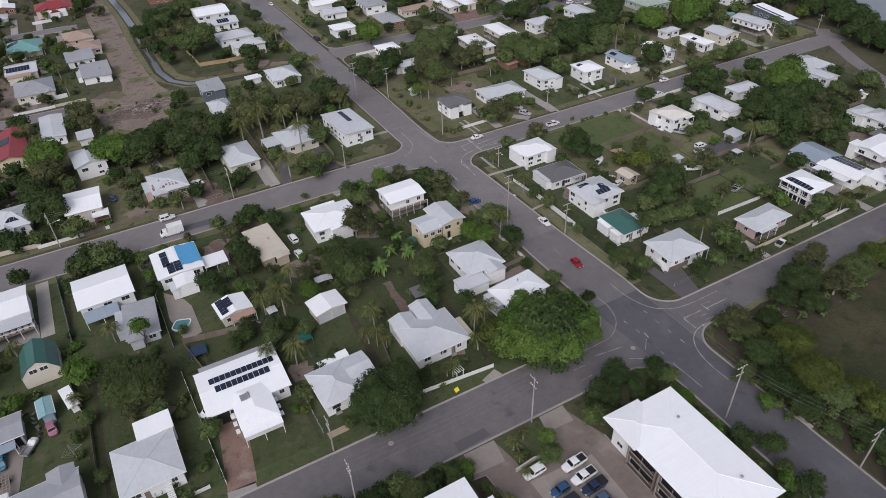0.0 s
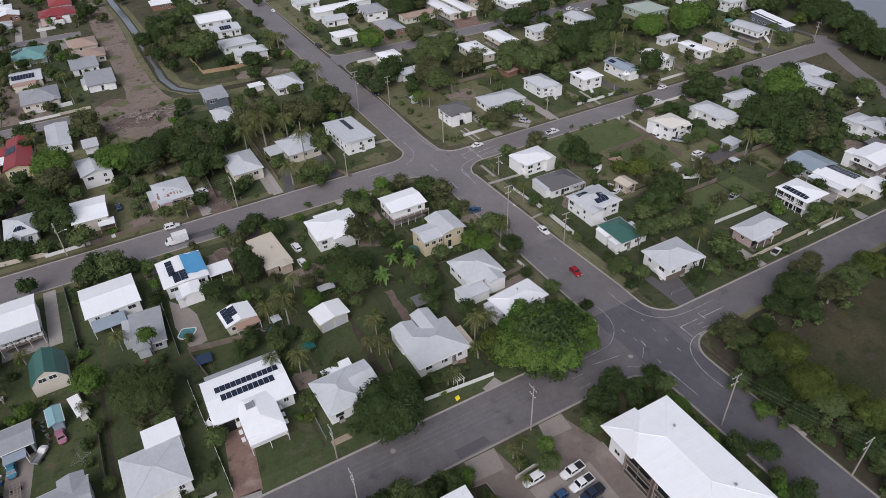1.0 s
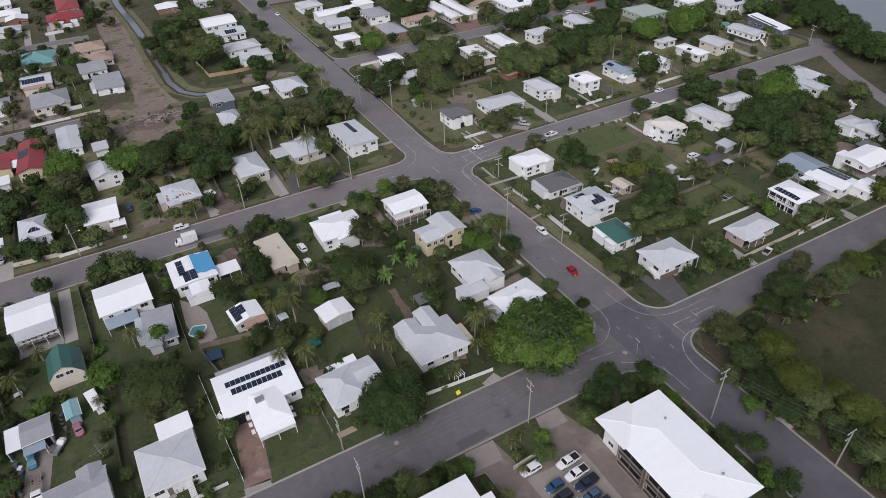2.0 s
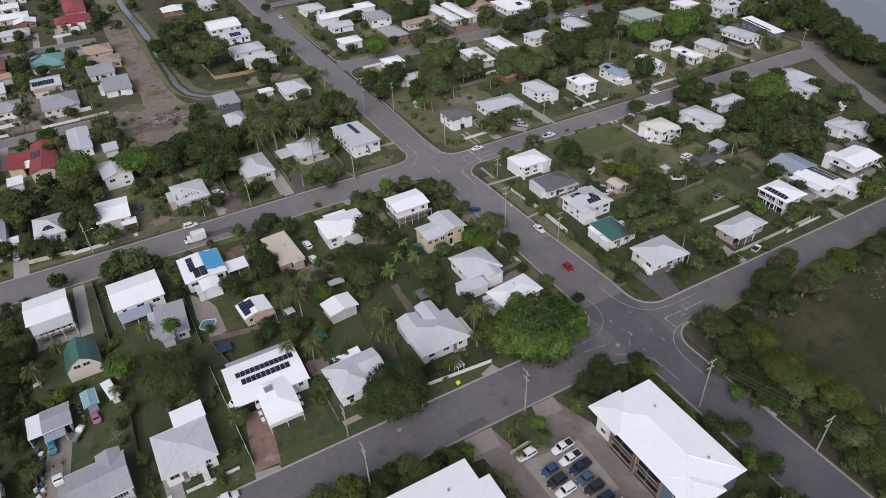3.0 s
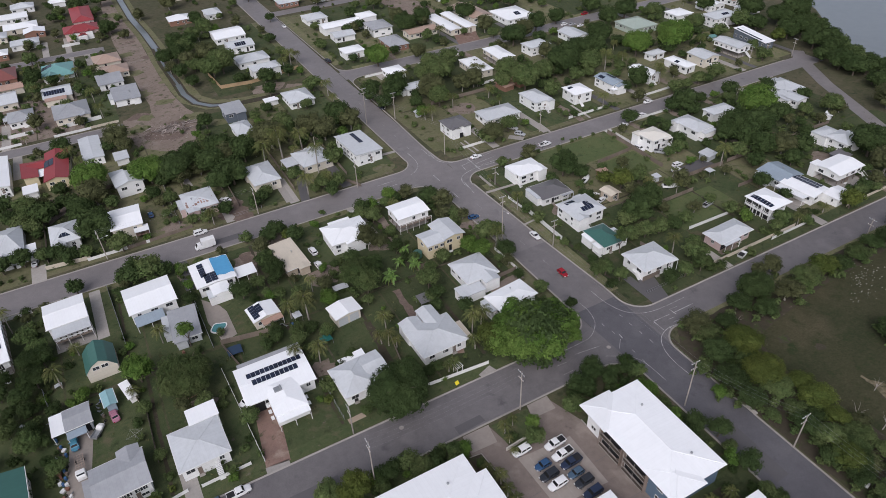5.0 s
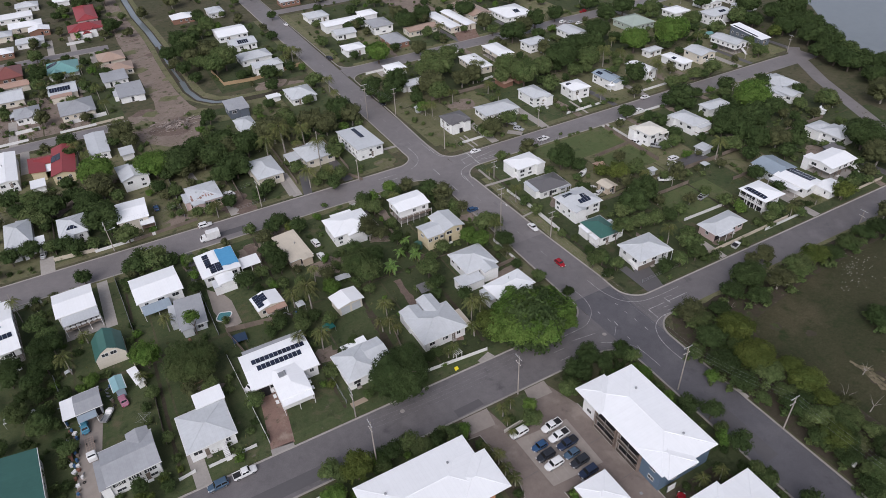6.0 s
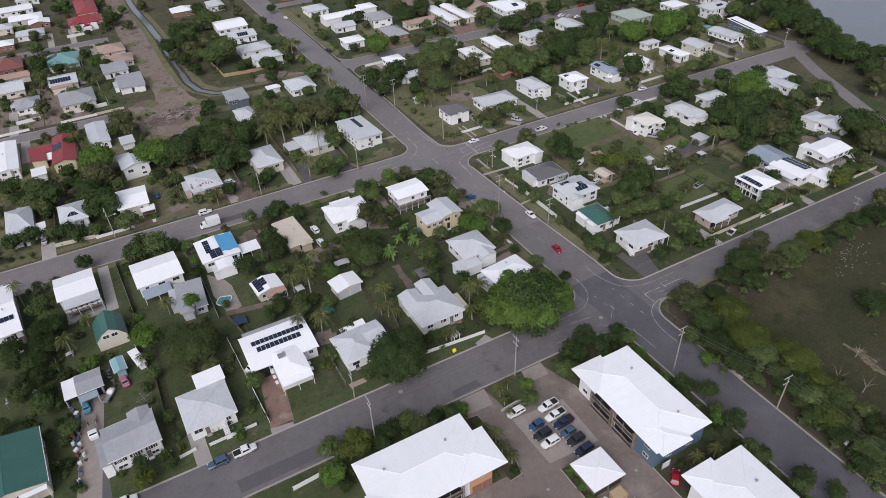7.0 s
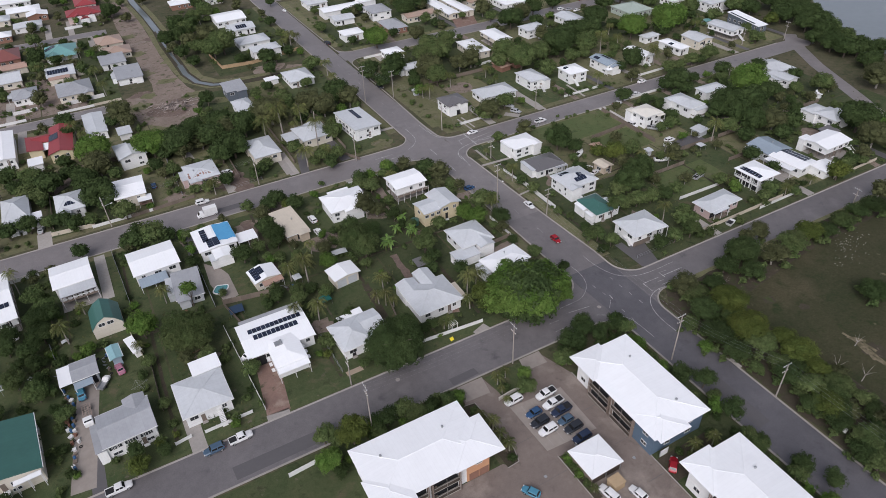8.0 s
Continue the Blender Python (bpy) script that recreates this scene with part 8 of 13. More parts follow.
fence(-6.0, 143.5, -5.5, 117.6, 1.7, "grey")
fence(-26.5, 157.7, -24.9, 129.6, 1.5, "grey")
fence(-5.5, 108.0, -3.9, 77.4, 1.2, "white")
fence(-23.7, 105.8, -23.8, 88.8, 1.5, "timber")
fence(-41.5, 176.8, -29.2, 175.5, 1.4, "beige")
fence(-18.5, 174.6, 1.4, 176.0, 1.2, "timber")
fence(-4.7, 58.3, 0.9, 58.7, 1.4, "white")
fence(35.1, 97.8, 32.7, 83.4, 1.6, "timber")
fence(14.6, 92.0, 14.9, 79.1, 1.3, "wire")
fence(17.1, 135.0, 25.0, 141.8, 1.6, "timber")
fence(-26.5, 117.9, -25.0, 108.1, 1.6, "beige")
fence(-44.6, 123.1, -43.0, 111.6, 1.6, "grey")
fence(1.3, 95.6, -3.3, 116.0, 1.5, "timber")
fence(125.6, 113.2, 141.1, 116.5, 1.6, "timber")
fence(26.5, 96.7, 25.7, 87.7, 1.5, "timber")
fence(62.3, 102.4, 77.5, 103.4, 1.4, "timber")
fence(3.5, 204.7, 4.4, 188.0, 1.5, "timber")
fence(53.3, 180.1, 57.9, 169.9, 1.1, "timber")
fence(133.4, 107.4, 150.8, 107.6, 1.4, "timber")
fence(133.5, 92.1, 150.2, 91.8, 1.2, "white")
fence(136.2, 138.2, 153.4, 139.9, 1.5, "timber")
fence(106.1, 115.2, 108.0, 107.4, 1.2, "white")
fence(115.7, 94.0, 117.1, 84.5, 1.3, "timber")
fence(165.0, 101.2, 176.0, 101.1, 1.4, "timber")
fence(139.1, 221.5, 157.7, 223.8, 1.2, "white")


# ---- drives to the street and fences between the lots ----
strip("driveway", -32.0, 381.2, -32.0, 408.5, 3.2, CONCRETE, 0.0212)
strip("driveway", -20.8, 381.2, -20.8, 409.5, 3.0, CONCRETE, 0.0213)
strip("driveway", -12.9, 372.8, -12.9, 352.7, 2.8, CONCRETE, 0.0214)
strip("driveway", -20.7, 372.8, -20.7, 349.2, 2.7, CONCRETE, 0.0216)
strip("driveway", -51.7, 271.7, -51.7, 298.5, 3.4, CONCRETE, 0.0213)
strip("driveway", -60.4, 372.8, -60.4, 354.6, 3.2, CONCRETE, 0.0215)
strip("driveway", -15.3, 263.3, -15.3, 249.9, 2.9, DIRT, 0.0216)
strip("driveway", -31.3, 263.3, -31.3, 237.3, 3.3, CONCRETE, 0.0217)
strip("driveway", -47.9, 263.3, -47.9, 243.2, 3.3, CONCRETE, 0.0218)
strip("driveway", 34.9, 172.6, 34.9, 190.2, 3.2, CONCRETE, 0.0218)
strip("driveway", 120.6, 272.2, 120.6, 292.0, 2.6, DIRT, 0.0210)
strip("driveway", 157.3, 272.2, 157.3, 298.5, 2.6, ASPHALT_PATCH, 0.0211)
strip("driveway", 105.0, 261.8, 105.0, 252.6, 3.3, CONCRETE, 0.0215)
strip("driveway", 167.4, 261.8, 167.4, 238.5, 2.8, DIRT, 0.0216)
strip("driveway", 152.7, 261.8, 152.7, 237.6, 3.4, DIRT, 0.0217)
strip("driveway", 136.1, 168.6, 136.1, 190.5, 3.3, CONCRETE, 0.0210)
strip("driveway", 153.9, 168.6, 153.9, 191.3, 3.2, DIRT, 0.0211)
strip("driveway", 172.0, 168.6, 172.0, 186.0, 2.6, ASPHALT_PATCH, 0.0212)
strip("driveway", 112.8, 168.6, 112.8, 187.4, 3.1, CONCRETE, 0.0213)
strip("driveway", 53.9, 172.6, 53.9, 189.7, 3.4, ASPHALT_PATCH, 0.0215)
strip("driveway", 190.6, 272.2, 190.6, 290.2, 2.9, ASPHALT_PATCH, 0.0210)
strip("driveway", 253.9, 261.8, 253.9, 238.1, 3.4, CONCRETE, 0.0212)
strip("driveway", 281.9, 261.8, 281.9, 237.1, 2.9, ASPHALT_PATCH, 0.0213)
strip("driveway", 282.8, 168.6, 282.8, 193.7, 2.7, ASPHALT_PATCH, 0.0215)
strip("driveway", 252.7, 168.6, 252.7, 190.7, 2.7, ASPHALT_PATCH, 0.0216)
strip("driveway", 245.5, 168.6, 245.5, 188.1, 3.2, CONCRETE, 0.0217)
strip("driveway", 218.2, 168.6, 218.2, 187.6, 3.2, DIRT, 0.0218)
strip("driveway", 207.9, 168.6, 207.9, 189.1, 3.2, DIRT, 0.0210)
strip("driveway", 189.0, 168.6, 189.0, 189.0, 2.6, CONCRETE, 0.0212)
strip("driveway", 207.6, 158.0, 207.6, 140.4, 3.0, DIRT, 0.0213)
strip("driveway", 188.2, 158.0, 188.2, 137.6, 2.9, DIRT, 0.0214)
strip("driveway", 167.6, 158.0, 167.6, 135.3, 2.7, DIRT, 0.0215)
strip("driveway", 246.2, 158.0, 246.2, 141.3, 3.0, DIRT, 0.0216)
strip("driveway", 228.4, 158.0, 228.4, 132.7, 3.3, CONCRETE, 0.0217)
strip("driveway", 211.2, 72.8, 211.2, 104.5, 3.2, ASPHALT_PATCH, 0.0218)
strip("driveway", 203.3, 72.8, 203.3, 88.4, 3.2, DIRT, 0.0210)
strip("driveway", 170.1, 72.8, 170.1, 86.9, 3.0, CONCRETE, 0.0211)
strip("driveway", 129.6, 72.8, 129.6, 81.3, 2.7, CONCRETE, 0.0215)
strip("driveway", 102.0, 72.8, 102.0, 84.3, 2.6, ASPHALT_PATCH, 0.0216)
strip("driveway", 49.7, 160.0, 49.7, 141.0, 3.4, CONCRETE, 0.0211)
strip("driveway", 55.3, 160.0, 55.3, 139.1, 3.0, DIRT, 0.0212)
strip("driveway", -5.5, 160.0, -5.5, 144.2, 3.1, ASPHALT_PATCH, 0.0212)
strip("driveway", 13.3, 172.6, 13.3, 186.9, 3.2, CONCRETE, 0.0212)
strip("driveway", -38.4, 74.0, -38.4, 83.0, 2.8, ASPHALT_PATCH, 0.0216)
strip("driveway", -62.0, 74.0, -62.0, 92.0, 3.3, CONCRETE, 0.0217)
fence(-40.8, 180.0, -40.9, 214.0, 1.5, "timber", 11)
fence(-1.8, 180.0, -2.1, 214.0, 1.2, "grey", 11)
fence(17.7, 180.0, 17.7, 214.0, 1.6, "timber", 11)
fence(37.2, 180.0, 37.2, 214.0, 1.6, "timber", 11)
fence(56.7, 180.0, 56.9, 214.0, 1.5, "timber", 11)
fence(175, 115, 230, 115.3, 1.5, "timber", 11)
fence(-40, 217.5, 20, 217.8, 1.5, "timber", 11)
fence(110, 215.5, 200, 215.8, 1.5, "timber", 11)
house(145.3, 212.5, 6.0, 7.5, 8, 2.4, "skillion", "x", "brick", "salmon", pitch=2, seed=889, sides=2, name="shed", windows=False, stair=False)
house(153.1, 212.8, 6.0, 7.5, 8, 2.4, "skillion", "x", "brick", "salmon", pitch=2, seed=914, sides=2, name="shed", windows=False, stair=False)


# ---- far houses along the last streets ----
house(103.7, 392.5, 12.8, 10.9, 0, 3.2, "hip", "y", "brick", "pale", seed=401, sides=2)
house(125.6, 391.8, 13.0, 9.9, 0, 3, "gable", "y", "white", "white", seed=402, sides=2)
house(147.6, 389.9, 11.9, 10.6, 0, 3.2, "hip", "x", "brick", "tan", seed=403, sides=2)
house(168.2, 389.3, 12.9, 9.8, 0, 3, "hip", "x", "white", "white", seed=404, sides=2)
house(109.9, 415.0, 12.8, 9.1, 0, 3, "hip", "x", "cream", "grey", seed=405, sides=2)
house(130.8, 411.6, 10.7, 9.6, 0, 3, "hip", "x", "white", "tan", seed=406, sides=2)
house(148.4, 411.3, 10.3, 9.2, 0, 4.4, "hip", "y", "cream", "white", seed=407, sides=2)
house(45.7, 450.9, 12.4, 10.5, 0, 4.4, "hip", "x", "cream", "grey", seed=408, sides=2)
house(62.6, 452.8, 12.0, 11.7, 0, 4.4, "gable", "x", "white", "white", seed=409, sides=2)
house(40.2, 398.5, 13.0, 10.6, 0, 3, "hip", "y", "brick", "white", seed=410, sides=2)
house(-55.6, 393.4, 13.5, 10.4, 0, 3.2, "hip", "x", "brick", "white", seed=414, sides=2)
house(-35.4, 424.7, 11.4, 9.7, 0, 3.2, "gable", "y", "brick", "white", seed=416, sides=2)
house(-55.5, 426.0, 12.6, 11.4, 0, 3.2, "hip", "x", "cream", "pale", seed=417, sides=2)
house(-20.4, 483.6, 10.1, 9.6, 0, 3, "hip", "y", "white", "white", seed=418, sides=2)
house(-40.3, 484.8, 13.7, 11.8, 0, 3.2, "hip", "y", "white", "pale", seed=419, sides=2)
house(188.6, 348.0, 11.5, 10.2, 0, 3.2, "hip", "y", "white", "grey", seed=420, sides=2)
house(213.3, 351.5, 12.7, 9.1, 0, 3, "hip", "y", "white", "white", seed=421, sides=2)
house(300.8, 241.0, 11.9, 11.8, 0, 3, "gable", "y", "white", "white", seed=422, sides=2)
house(318.7, 241.4, 10.7, 9.6, 0, 3, "gable", "x", "white", "tan", seed=423, sides=2)
house(311.6, 224.8, 11.5, 9.9, 0, 3.2, "hip", "y", "white", "white", seed=424, sides=2)


# ---- trees, palms and shrubs ----
# scrub between the long road and the field
SCRUB = ((102.3, 59.2, 4.1, "o"), (99.3, 50.0, 3.8, "d"), (105.9, 48.8, 4.6, "y"), (101.9, 39.9, 4.7, "y"), (95.4, 42.5, 3.7, "d"), (94.8, 36.5, 3.2, "d"), (101.7, 35.7, 3.7, "g"),
              (108.1, 34.6, 3.1, "y"), (107.0, 29.0, 4.0, "y"), (99.4, 25.7, 3.0, "d"), (100.7, 20.8, 3.4, "g"), (98.9, 16.0, 3.6, "y"), (97.6, 12.6, 2.9, "d"), (96.7, 17.8, 2.5, "d"),
              (102.5, 13.3, 2.5, "o"), (98.9, 6.8, 3.5, "g"), (105.7, 8.6, 3.2, "d"), (94.6, 5.1, 2.6, "d"), (117.1, 59.7, 3.4, "d"), (126.2, 61.2, 4.3, "d"), (120.8, 54.4, 3.2, "d"),
              (137.5, 65.8, 3.2, "o"), (130.7, 55.7, 4.1, "o"), (139.6, 57.0, 4.0, "g"), (147.9, 58.1, 4.1, "y"), (153.3, 56.5, 3.3, "d"), (161.3, 57.3, 3.4, "g"), (170.3, 58.2, 3.2, "d"),
              (175.2, 57.1, 3.9, "d"), (140.8, 33.5, 3.8, "d"), (92.9, 48.5, 2.2, "g"), (91.2, 41.6, 1.9, "b"), (96.1, 31.3, 1.9, "g"), (100.6, 29.8, 2.4, "g"), (102.6, 56.3, 3.0, "g"),
              (109.2, 56.5, 2.8, "d"), (98.5, 22.1, 1.7, "g"), (95.4, 1.9, 2.6, "g"), (103.3, 44.5, 3.4, "g"),
              (106.0, 23.8, 3.0, "y"), (105.4, 18.4, 3.2, "g"), (109.4, 20.8, 2.5, "o"), (103.9, 26.6, 2.6, "d"), (107.6, 13.6, 2.6, "g"), (103.4, 16.8, 2.8, "d"))
for i, (px, py, r, k) in enumerate(SCRUB):
    tree(px, py, r, k, 8000 + i, place="in roadside scrub").scale.z *= 0.72
    for j in range(3):
        a = 2.1 * j + i
        tree(px + math.cos(a) * r * 0.9, py + math.sin(a) * r * 0.8, r * 0.36, "s", 8100 + 3 * i + j, far=True)

tree(4.6, 53.5, 1.7, "d", 0)
tree(3.3, 56.0, 2.8, "b", 1)
tree(14.8, 57.8, 1.8, "g", 2)
tree(9.6, 59.2, 3.6, "y", 3)
tree(6.2, 59.9, 2.2, "g", 4)
tree(15.0, 59.8, 1.8, "b", 5)
tree(23.5, 57.0, 2.7, "g", 6)
tree(15.5, 59.9, 2.0, "d", 7)
tree(25.8, 56.3, 2.2, "d", 8)
tree(4.4, 62.1, 2.6, "g", 9)
tree(25.2, 56.9, 1.8, "d", 10)
tree(17.6, 60.0, 2.4, "d", 11)
tree(21.7, 60.1, 2.4, "g", 12)
tree(30.7, 56.2, 1.8, "g", 13)
tree(27.8, 58.8, 1.8, "d", 14)
tree(31.7, 58.1, 2.0, "d", 15)
tree(33.7, 57.5, 1.8, "b", 16)
tree(76.1, 0.0, 2.2, "g", 17)
tree(77.8, -12.3, 2.2, "g", 18)
tree(76.4, 6.4, 1.8, "g", 19)
tree(79.2, -15.0, 2.2, "g", 20)
tree(80.0, -9.3, 1.8, "d", 21)
tree(47.7, 52.2, 2.3, "g", 22)
tree(79.2, 1.0, 2.2, "b", 23)
tree(79.5, 0.4, 2.2, "g", 24)
tree(76.2, 18.5, 1.8, "b", 25)
tree(80.1, 8.5, 2.2, "g", 26)
tree(80.5, 8.8, 1.8, "b", 27)
tree(78.9, 16.5, 2.0, "g", 28)
tree(81.7, 9.1, 2.3, "d", 29)
tree(79.0, 19.0, 2.1, "g", 30)
tree(80.4, 17.1, 1.8, "d", 31)
tree(84.8, 4.0, 2.0, "d", 32)
tree(76.1, 28.5, 1.8, "d", 33)
tree(-30.3, 74.7, 2.3, "y", 34)
tree(-25.2, 76.2, 1.5, "d", 35)
tree(79.4, 28.1, 1.8, "b", 36)
tree(81.2, 25.1, 2.5, "d", 37)
tree(59.7, 55.3, 2.2, "g", 38)
tree(60.7, 54.4, 2.2, "g", 39)
tree(20.1, 77.6, 1.5, "g", 40)
tree(27.4, 75.5, 6.9, "d", 41)
tree(-30.2, 78.0, 1.8, "d", 42, 1)
tree(81.2, 30.2, 1.7, "g", 43)
tree(22.6, 79.1, 1.5, "g", 44)
tree(62.1, 56.7, 1.7, "d", 45)
tree(76.3, 41.9, 2.2, "b", 46)
tree(79.4, 37.6, 2.4, "d", 47)
tree(82.2, 33.8, 2.6, "d", 48)
tree(65.5, 56.8, 2.2, "d", 49)
tree(70.2, 52.6, 1.8, "g", 50)
tree(64.4, 58.6, 2.5, "d", 51)
tree(33.0, 81.4, 2.8, "g", 52)
tree(-3.8, 88.8, 2.3, "g", 53)
tree(76.8, 49.3, 2.2, "b", 54)
tree(37.2, 80.5, 1.7, "d", 55)
tree(15.5, 87.8, 1.8, "g", 56)
tree(77.8, 49.9, 1.8, "b", 57)
tree(72.1, 56.7, 2.1, "d", 58)
tree(-54.6, 78.0, 2.3, "d", 59)
tree(-23.2, 89.1, 1.5, "g", 60)
tree(39.8, 81.0, 1.9, "g", 61)
tree(32.0, 84.3, 1.9, "g", 62)
tree(69.8, 60.2, 3.0, "d", 63)
tree(-60.5, 76.3, 2.3, "d", 64)
tree(74.1, 58.5, 1.8, "d", 66)
tree(78.3, 56.4, 1.8, "d", 69)
tree(79.2, 55.4, 2.2, "g", 70)
tree(104.7, -11.9, 1.5, "d", 71)
tree(104.0, -28.6, 2.5, "o", 73)
tree(77.8, 57.3, 2.4, "d", 74)
tree(104.9, -10.9, 3.4, "d", 75)
tree(105.0, -27.2, 2.2, "d", 79)
tree(78.6, 57.9, 1.8, "b", 80)
tree(78.9, 57.6, 1.8, "g", 81)
tree(54.2, 78.8, 1.5, "d", 82)
tree(105.8, -8.4, 2.6, "d", 83)
tree(105.4, -27.7, 3.2, "d", 84)
tree(106.1, -14.2, 2.3, "d", 85)
tree(20.0, 93.3, 1.5, "d", 86)
tree(106.6, -11.9, 3.0, "o", 88)
tree(106.6, -17.7, 2.8, "d", 89)
tree(106.9, -10.2, 2.4, "d", 91)
tree(79.3, 59.6, 1.8, "d", 94)
tree(-11.4, 98.3, 2.3, "g", 98)
tree(23.3, 95.1, 1.9, "g", 100)
tree(108.4, -26.7, 2.5, "o", 102)
tree(-15.6, 99.2, 2.3, "o", 105)
tree(109.9, -14.6, 1.5, "d", 106)
tree(109.9, -21.9, 3.6, "d", 108)
tree(108.6, -34.4, 3.3, "d", 109)
tree(110.6, -9.1, 2.0, "o", 111)
tree(110.7, -8.1, 1.8, "d", 112)
tree(108.8, -36.7, 3.3, "d", 113)
tree(64.3, 78.4, 1.9, "b", 116)
tree(111.0, -33.4, 2.3, "o", 119)
tree(-42.6, 97.0, 2.3, "g", 121)
tree(113.4, -9.8, 3.3, "o", 125)
tree(63.3, 82.1, 1.9, "o", 126)
tree(113.8, -14.3, 2.2, "d", 129)
tree(114.4, -14.9, 3.4, "o", 134)
tree(61.6, 85.5, 2.3, "g", 142)
tree(-24.1, 104.1, 1.8, "g", 143)
tree(114.4, -32.4, 1.9, "d", 144)
tree(-13.9, 106.2, 6.4, "g", 147)
tree(-44.5, 99.9, 1.5, "d", 148)
tree(14.2, 106.6, 2.3, "g", 154)
tree(21.1, 106.2, 2.0, "g", 158)
tree(71.8, 82.7, 1.5, "g", 160)
tree(6.6, 109.6, 1.8, "d", 164)
tree(37.6, 102.8, 1.5, "o", 166)
tree(9.3, 110.6, 2.1, "d", 170)
tree(18.2, 109.3, 2.0, "d", 171)
tree(56.4, 95.5, 2.6, "d", 172)
tree(14.6, 110.2, 2.3, "g", 175)
tree(-44.7, 105.6, 1.5, "g", 176)
tree(49.9, 100.0, 1.9, "d", 179)
tree(-47.6, 105.7, 2.8, "g", 181)
tree(10.1, 113.6, 1.9, "g", 184)
tree(-55.7, 104.4, 1.9, "d", 185)
tree(80.9, 82.4, 1.7, "d", 187)
tree(49.6, 103.2, 2.3, "g", 189)
tree(-23.3, 114.8, 3.8, "b", 190)
tree(-47.3, 109.2, 2.3, "d", 191)
tree(52.4, 104.3, 2.6, "d", 193)
tree(35.2, 111.7, 1.9, "g", 194)
tree(-38.3, 114.4, 1.5, "b", 197)
tree(-36.0, 115.3, 1.9, "b", 198)
tree(77.6, 91.4, 2.3, "g", 199)
tree(-42.4, 114.4, 1.9, "d", 200)
tree(-60.9, 107.7, 1.5, "b", 201)
tree(26.0, 116.5, 2.8, "b", 203)
tree(-52.1, 112.4, 2.8, "g", 204)
tree(-10.4, 120.9, 2.3, "b", 205, 3)
tree(52.5, 109.4, 3.2, "g", 209)
tree(37.1, 116.2, 3.9, "g", 210)
tree(-47.4, 116.6, 2.3, "d", 212)
tree(21.3, 121.2, 1.9, "o", 213)
tree(95.1, 83.0, 1.9, "d", 216)
tree(75.9, 99.8, 1.8, "d", 217)
tree(-48.9, 118.9, 1.6, "g", 218)
tree(19.3, 124.0, 2.1, "g", 220)
tree(-51.5, 118.2, 1.9, "d", 221)
tree(35.5, 120.2, 4.9, "g", 222)
tree(26.9, 123.3, 2.8, "o", 223)
tree(-60.1, 116.2, 1.5, "d", 224)
tree(15.3, 126.5, 1.9, "g", 225)
tree(12.9, 127.2, 1.5, "b", 226)
tree(-48.6, 121.9, 2.7, "d", 227)
tree(94.8, 88.8, 2.3, "g", 229)
tree(56.5, 115.3, 2.0, "g", 230)
tree(99.3, 84.4, 2.3, "g", 231)
tree(8.7, 128.5, 1.5, "d", 232)
tree(-61.1, 119.3, 1.5, "g", 233)
tree(97.5, 88.4, 2.5, "g", 234)
tree(12.5, 129.7, 1.5, "g", 235)
tree(39.1, 124.4, 2.3, "g", 237)
tree(76.8, 106.3, 1.9, "o", 238)
tree(-45.6, 125.9, 3.4, "d", 239)
tree(42.2, 123.9, 3.2, "d", 240)
tree(109.9, 76.4, 2.3, "d", 241)
tree(6.4, 132.3, 2.9, "d", 243)
tree(61.5, 117.5, 2.4, "g", 244)
tree(75.7, 109.5, 1.5, "g", 245)
tree(-53.6, 125.2, 2.4, "d", 246)
tree(20.8, 131.4, 1.5, "o", 247)
tree(54.2, 121.6, 1.9, "g", 248)
tree(39.8, 127.0, 2.2, "g", 249)
tree(123.4, 61.1, 3.8, "d", 250)
tree(11.2, 134.2, 2.3, "g", 252)
tree(97.7, 94.5, 1.5, "d", 253)
tree(52.4, 123.7, 1.5, "d", 254)
tree(72.5, 113.8, 3.2, "b", 255)
tree(16.8, 133.8, 2.6, "d", 256)
tree(29.9, 131.4, 1.5, "b", 257)
tree(78.9, 110.1, 2.8, "d", 258)
tree(115.6, 76.4, 2.3, "g", 260)
tree(33.4, 131.7, 1.5, "d", 261)
tree(38.5, 130.5, 2.6, "d", 262)
tree(-43.6, 132.4, 2.9, "d", 263)
tree(70.1, 117.5, 2.8, "b", 264)
tree(-52.8, 129.7, 2.8, "d", 265)
tree(-6.6, 137.8, 2.3, "d", 268)
tree(72.7, 117.1, 1.5, "b", 269)
tree(-46.1, 132.7, 3.2, "d", 270)
tree(17.2, 137.7, 3.2, "d", 272)
tree(51.8, 128.6, 2.3, "d", 273)
tree(97.7, 100.8, 1.5, "g", 274)
tree(121.4, 76.1, 2.9, "g", 275)
tree(96.0, 104.9, 1.5, "g", 278)
tree(107.8, 94.1, 2.3, "g", 279, 3.5)
tree(-44.1, 137.9, 2.6, "g", 281)
tree(48.4, 133.7, 2.7, "o", 282)
tree(45.5, 135.1, 3.5, "o", 283, 1.5)
tree(78.1, 120.2, 3.5, "g", 284, far=True)
tree(-6.1, 144.2, 1.9, "b", 285, far=True)
tree(123.1, 80.3, 3.7, "g", 286, far=True)
tree(16.3, 143.3, 3.2, "d", 287, far=True)
tree(-59.5, 135.2, 1.9, "g", 288, far=True)
tree(133.2, 66.3, 2.5, "o", 290, far=True)
tree(-46.0, 140.3, 1.9, "g", 291, far=True)
tree(81.5, 120.7, 3.0, "g", 292, far=True)
tree(54.1, 137.5, 1.9, "g", 296, far=True)
tree(127.0, 81.9, 1.9, "d", 297, far=True)
tree(-47.1, 143.6, 3.0, "g", 298, far=True)
tree(114.9, 97.5, 2.9, "g", 300, far=True)
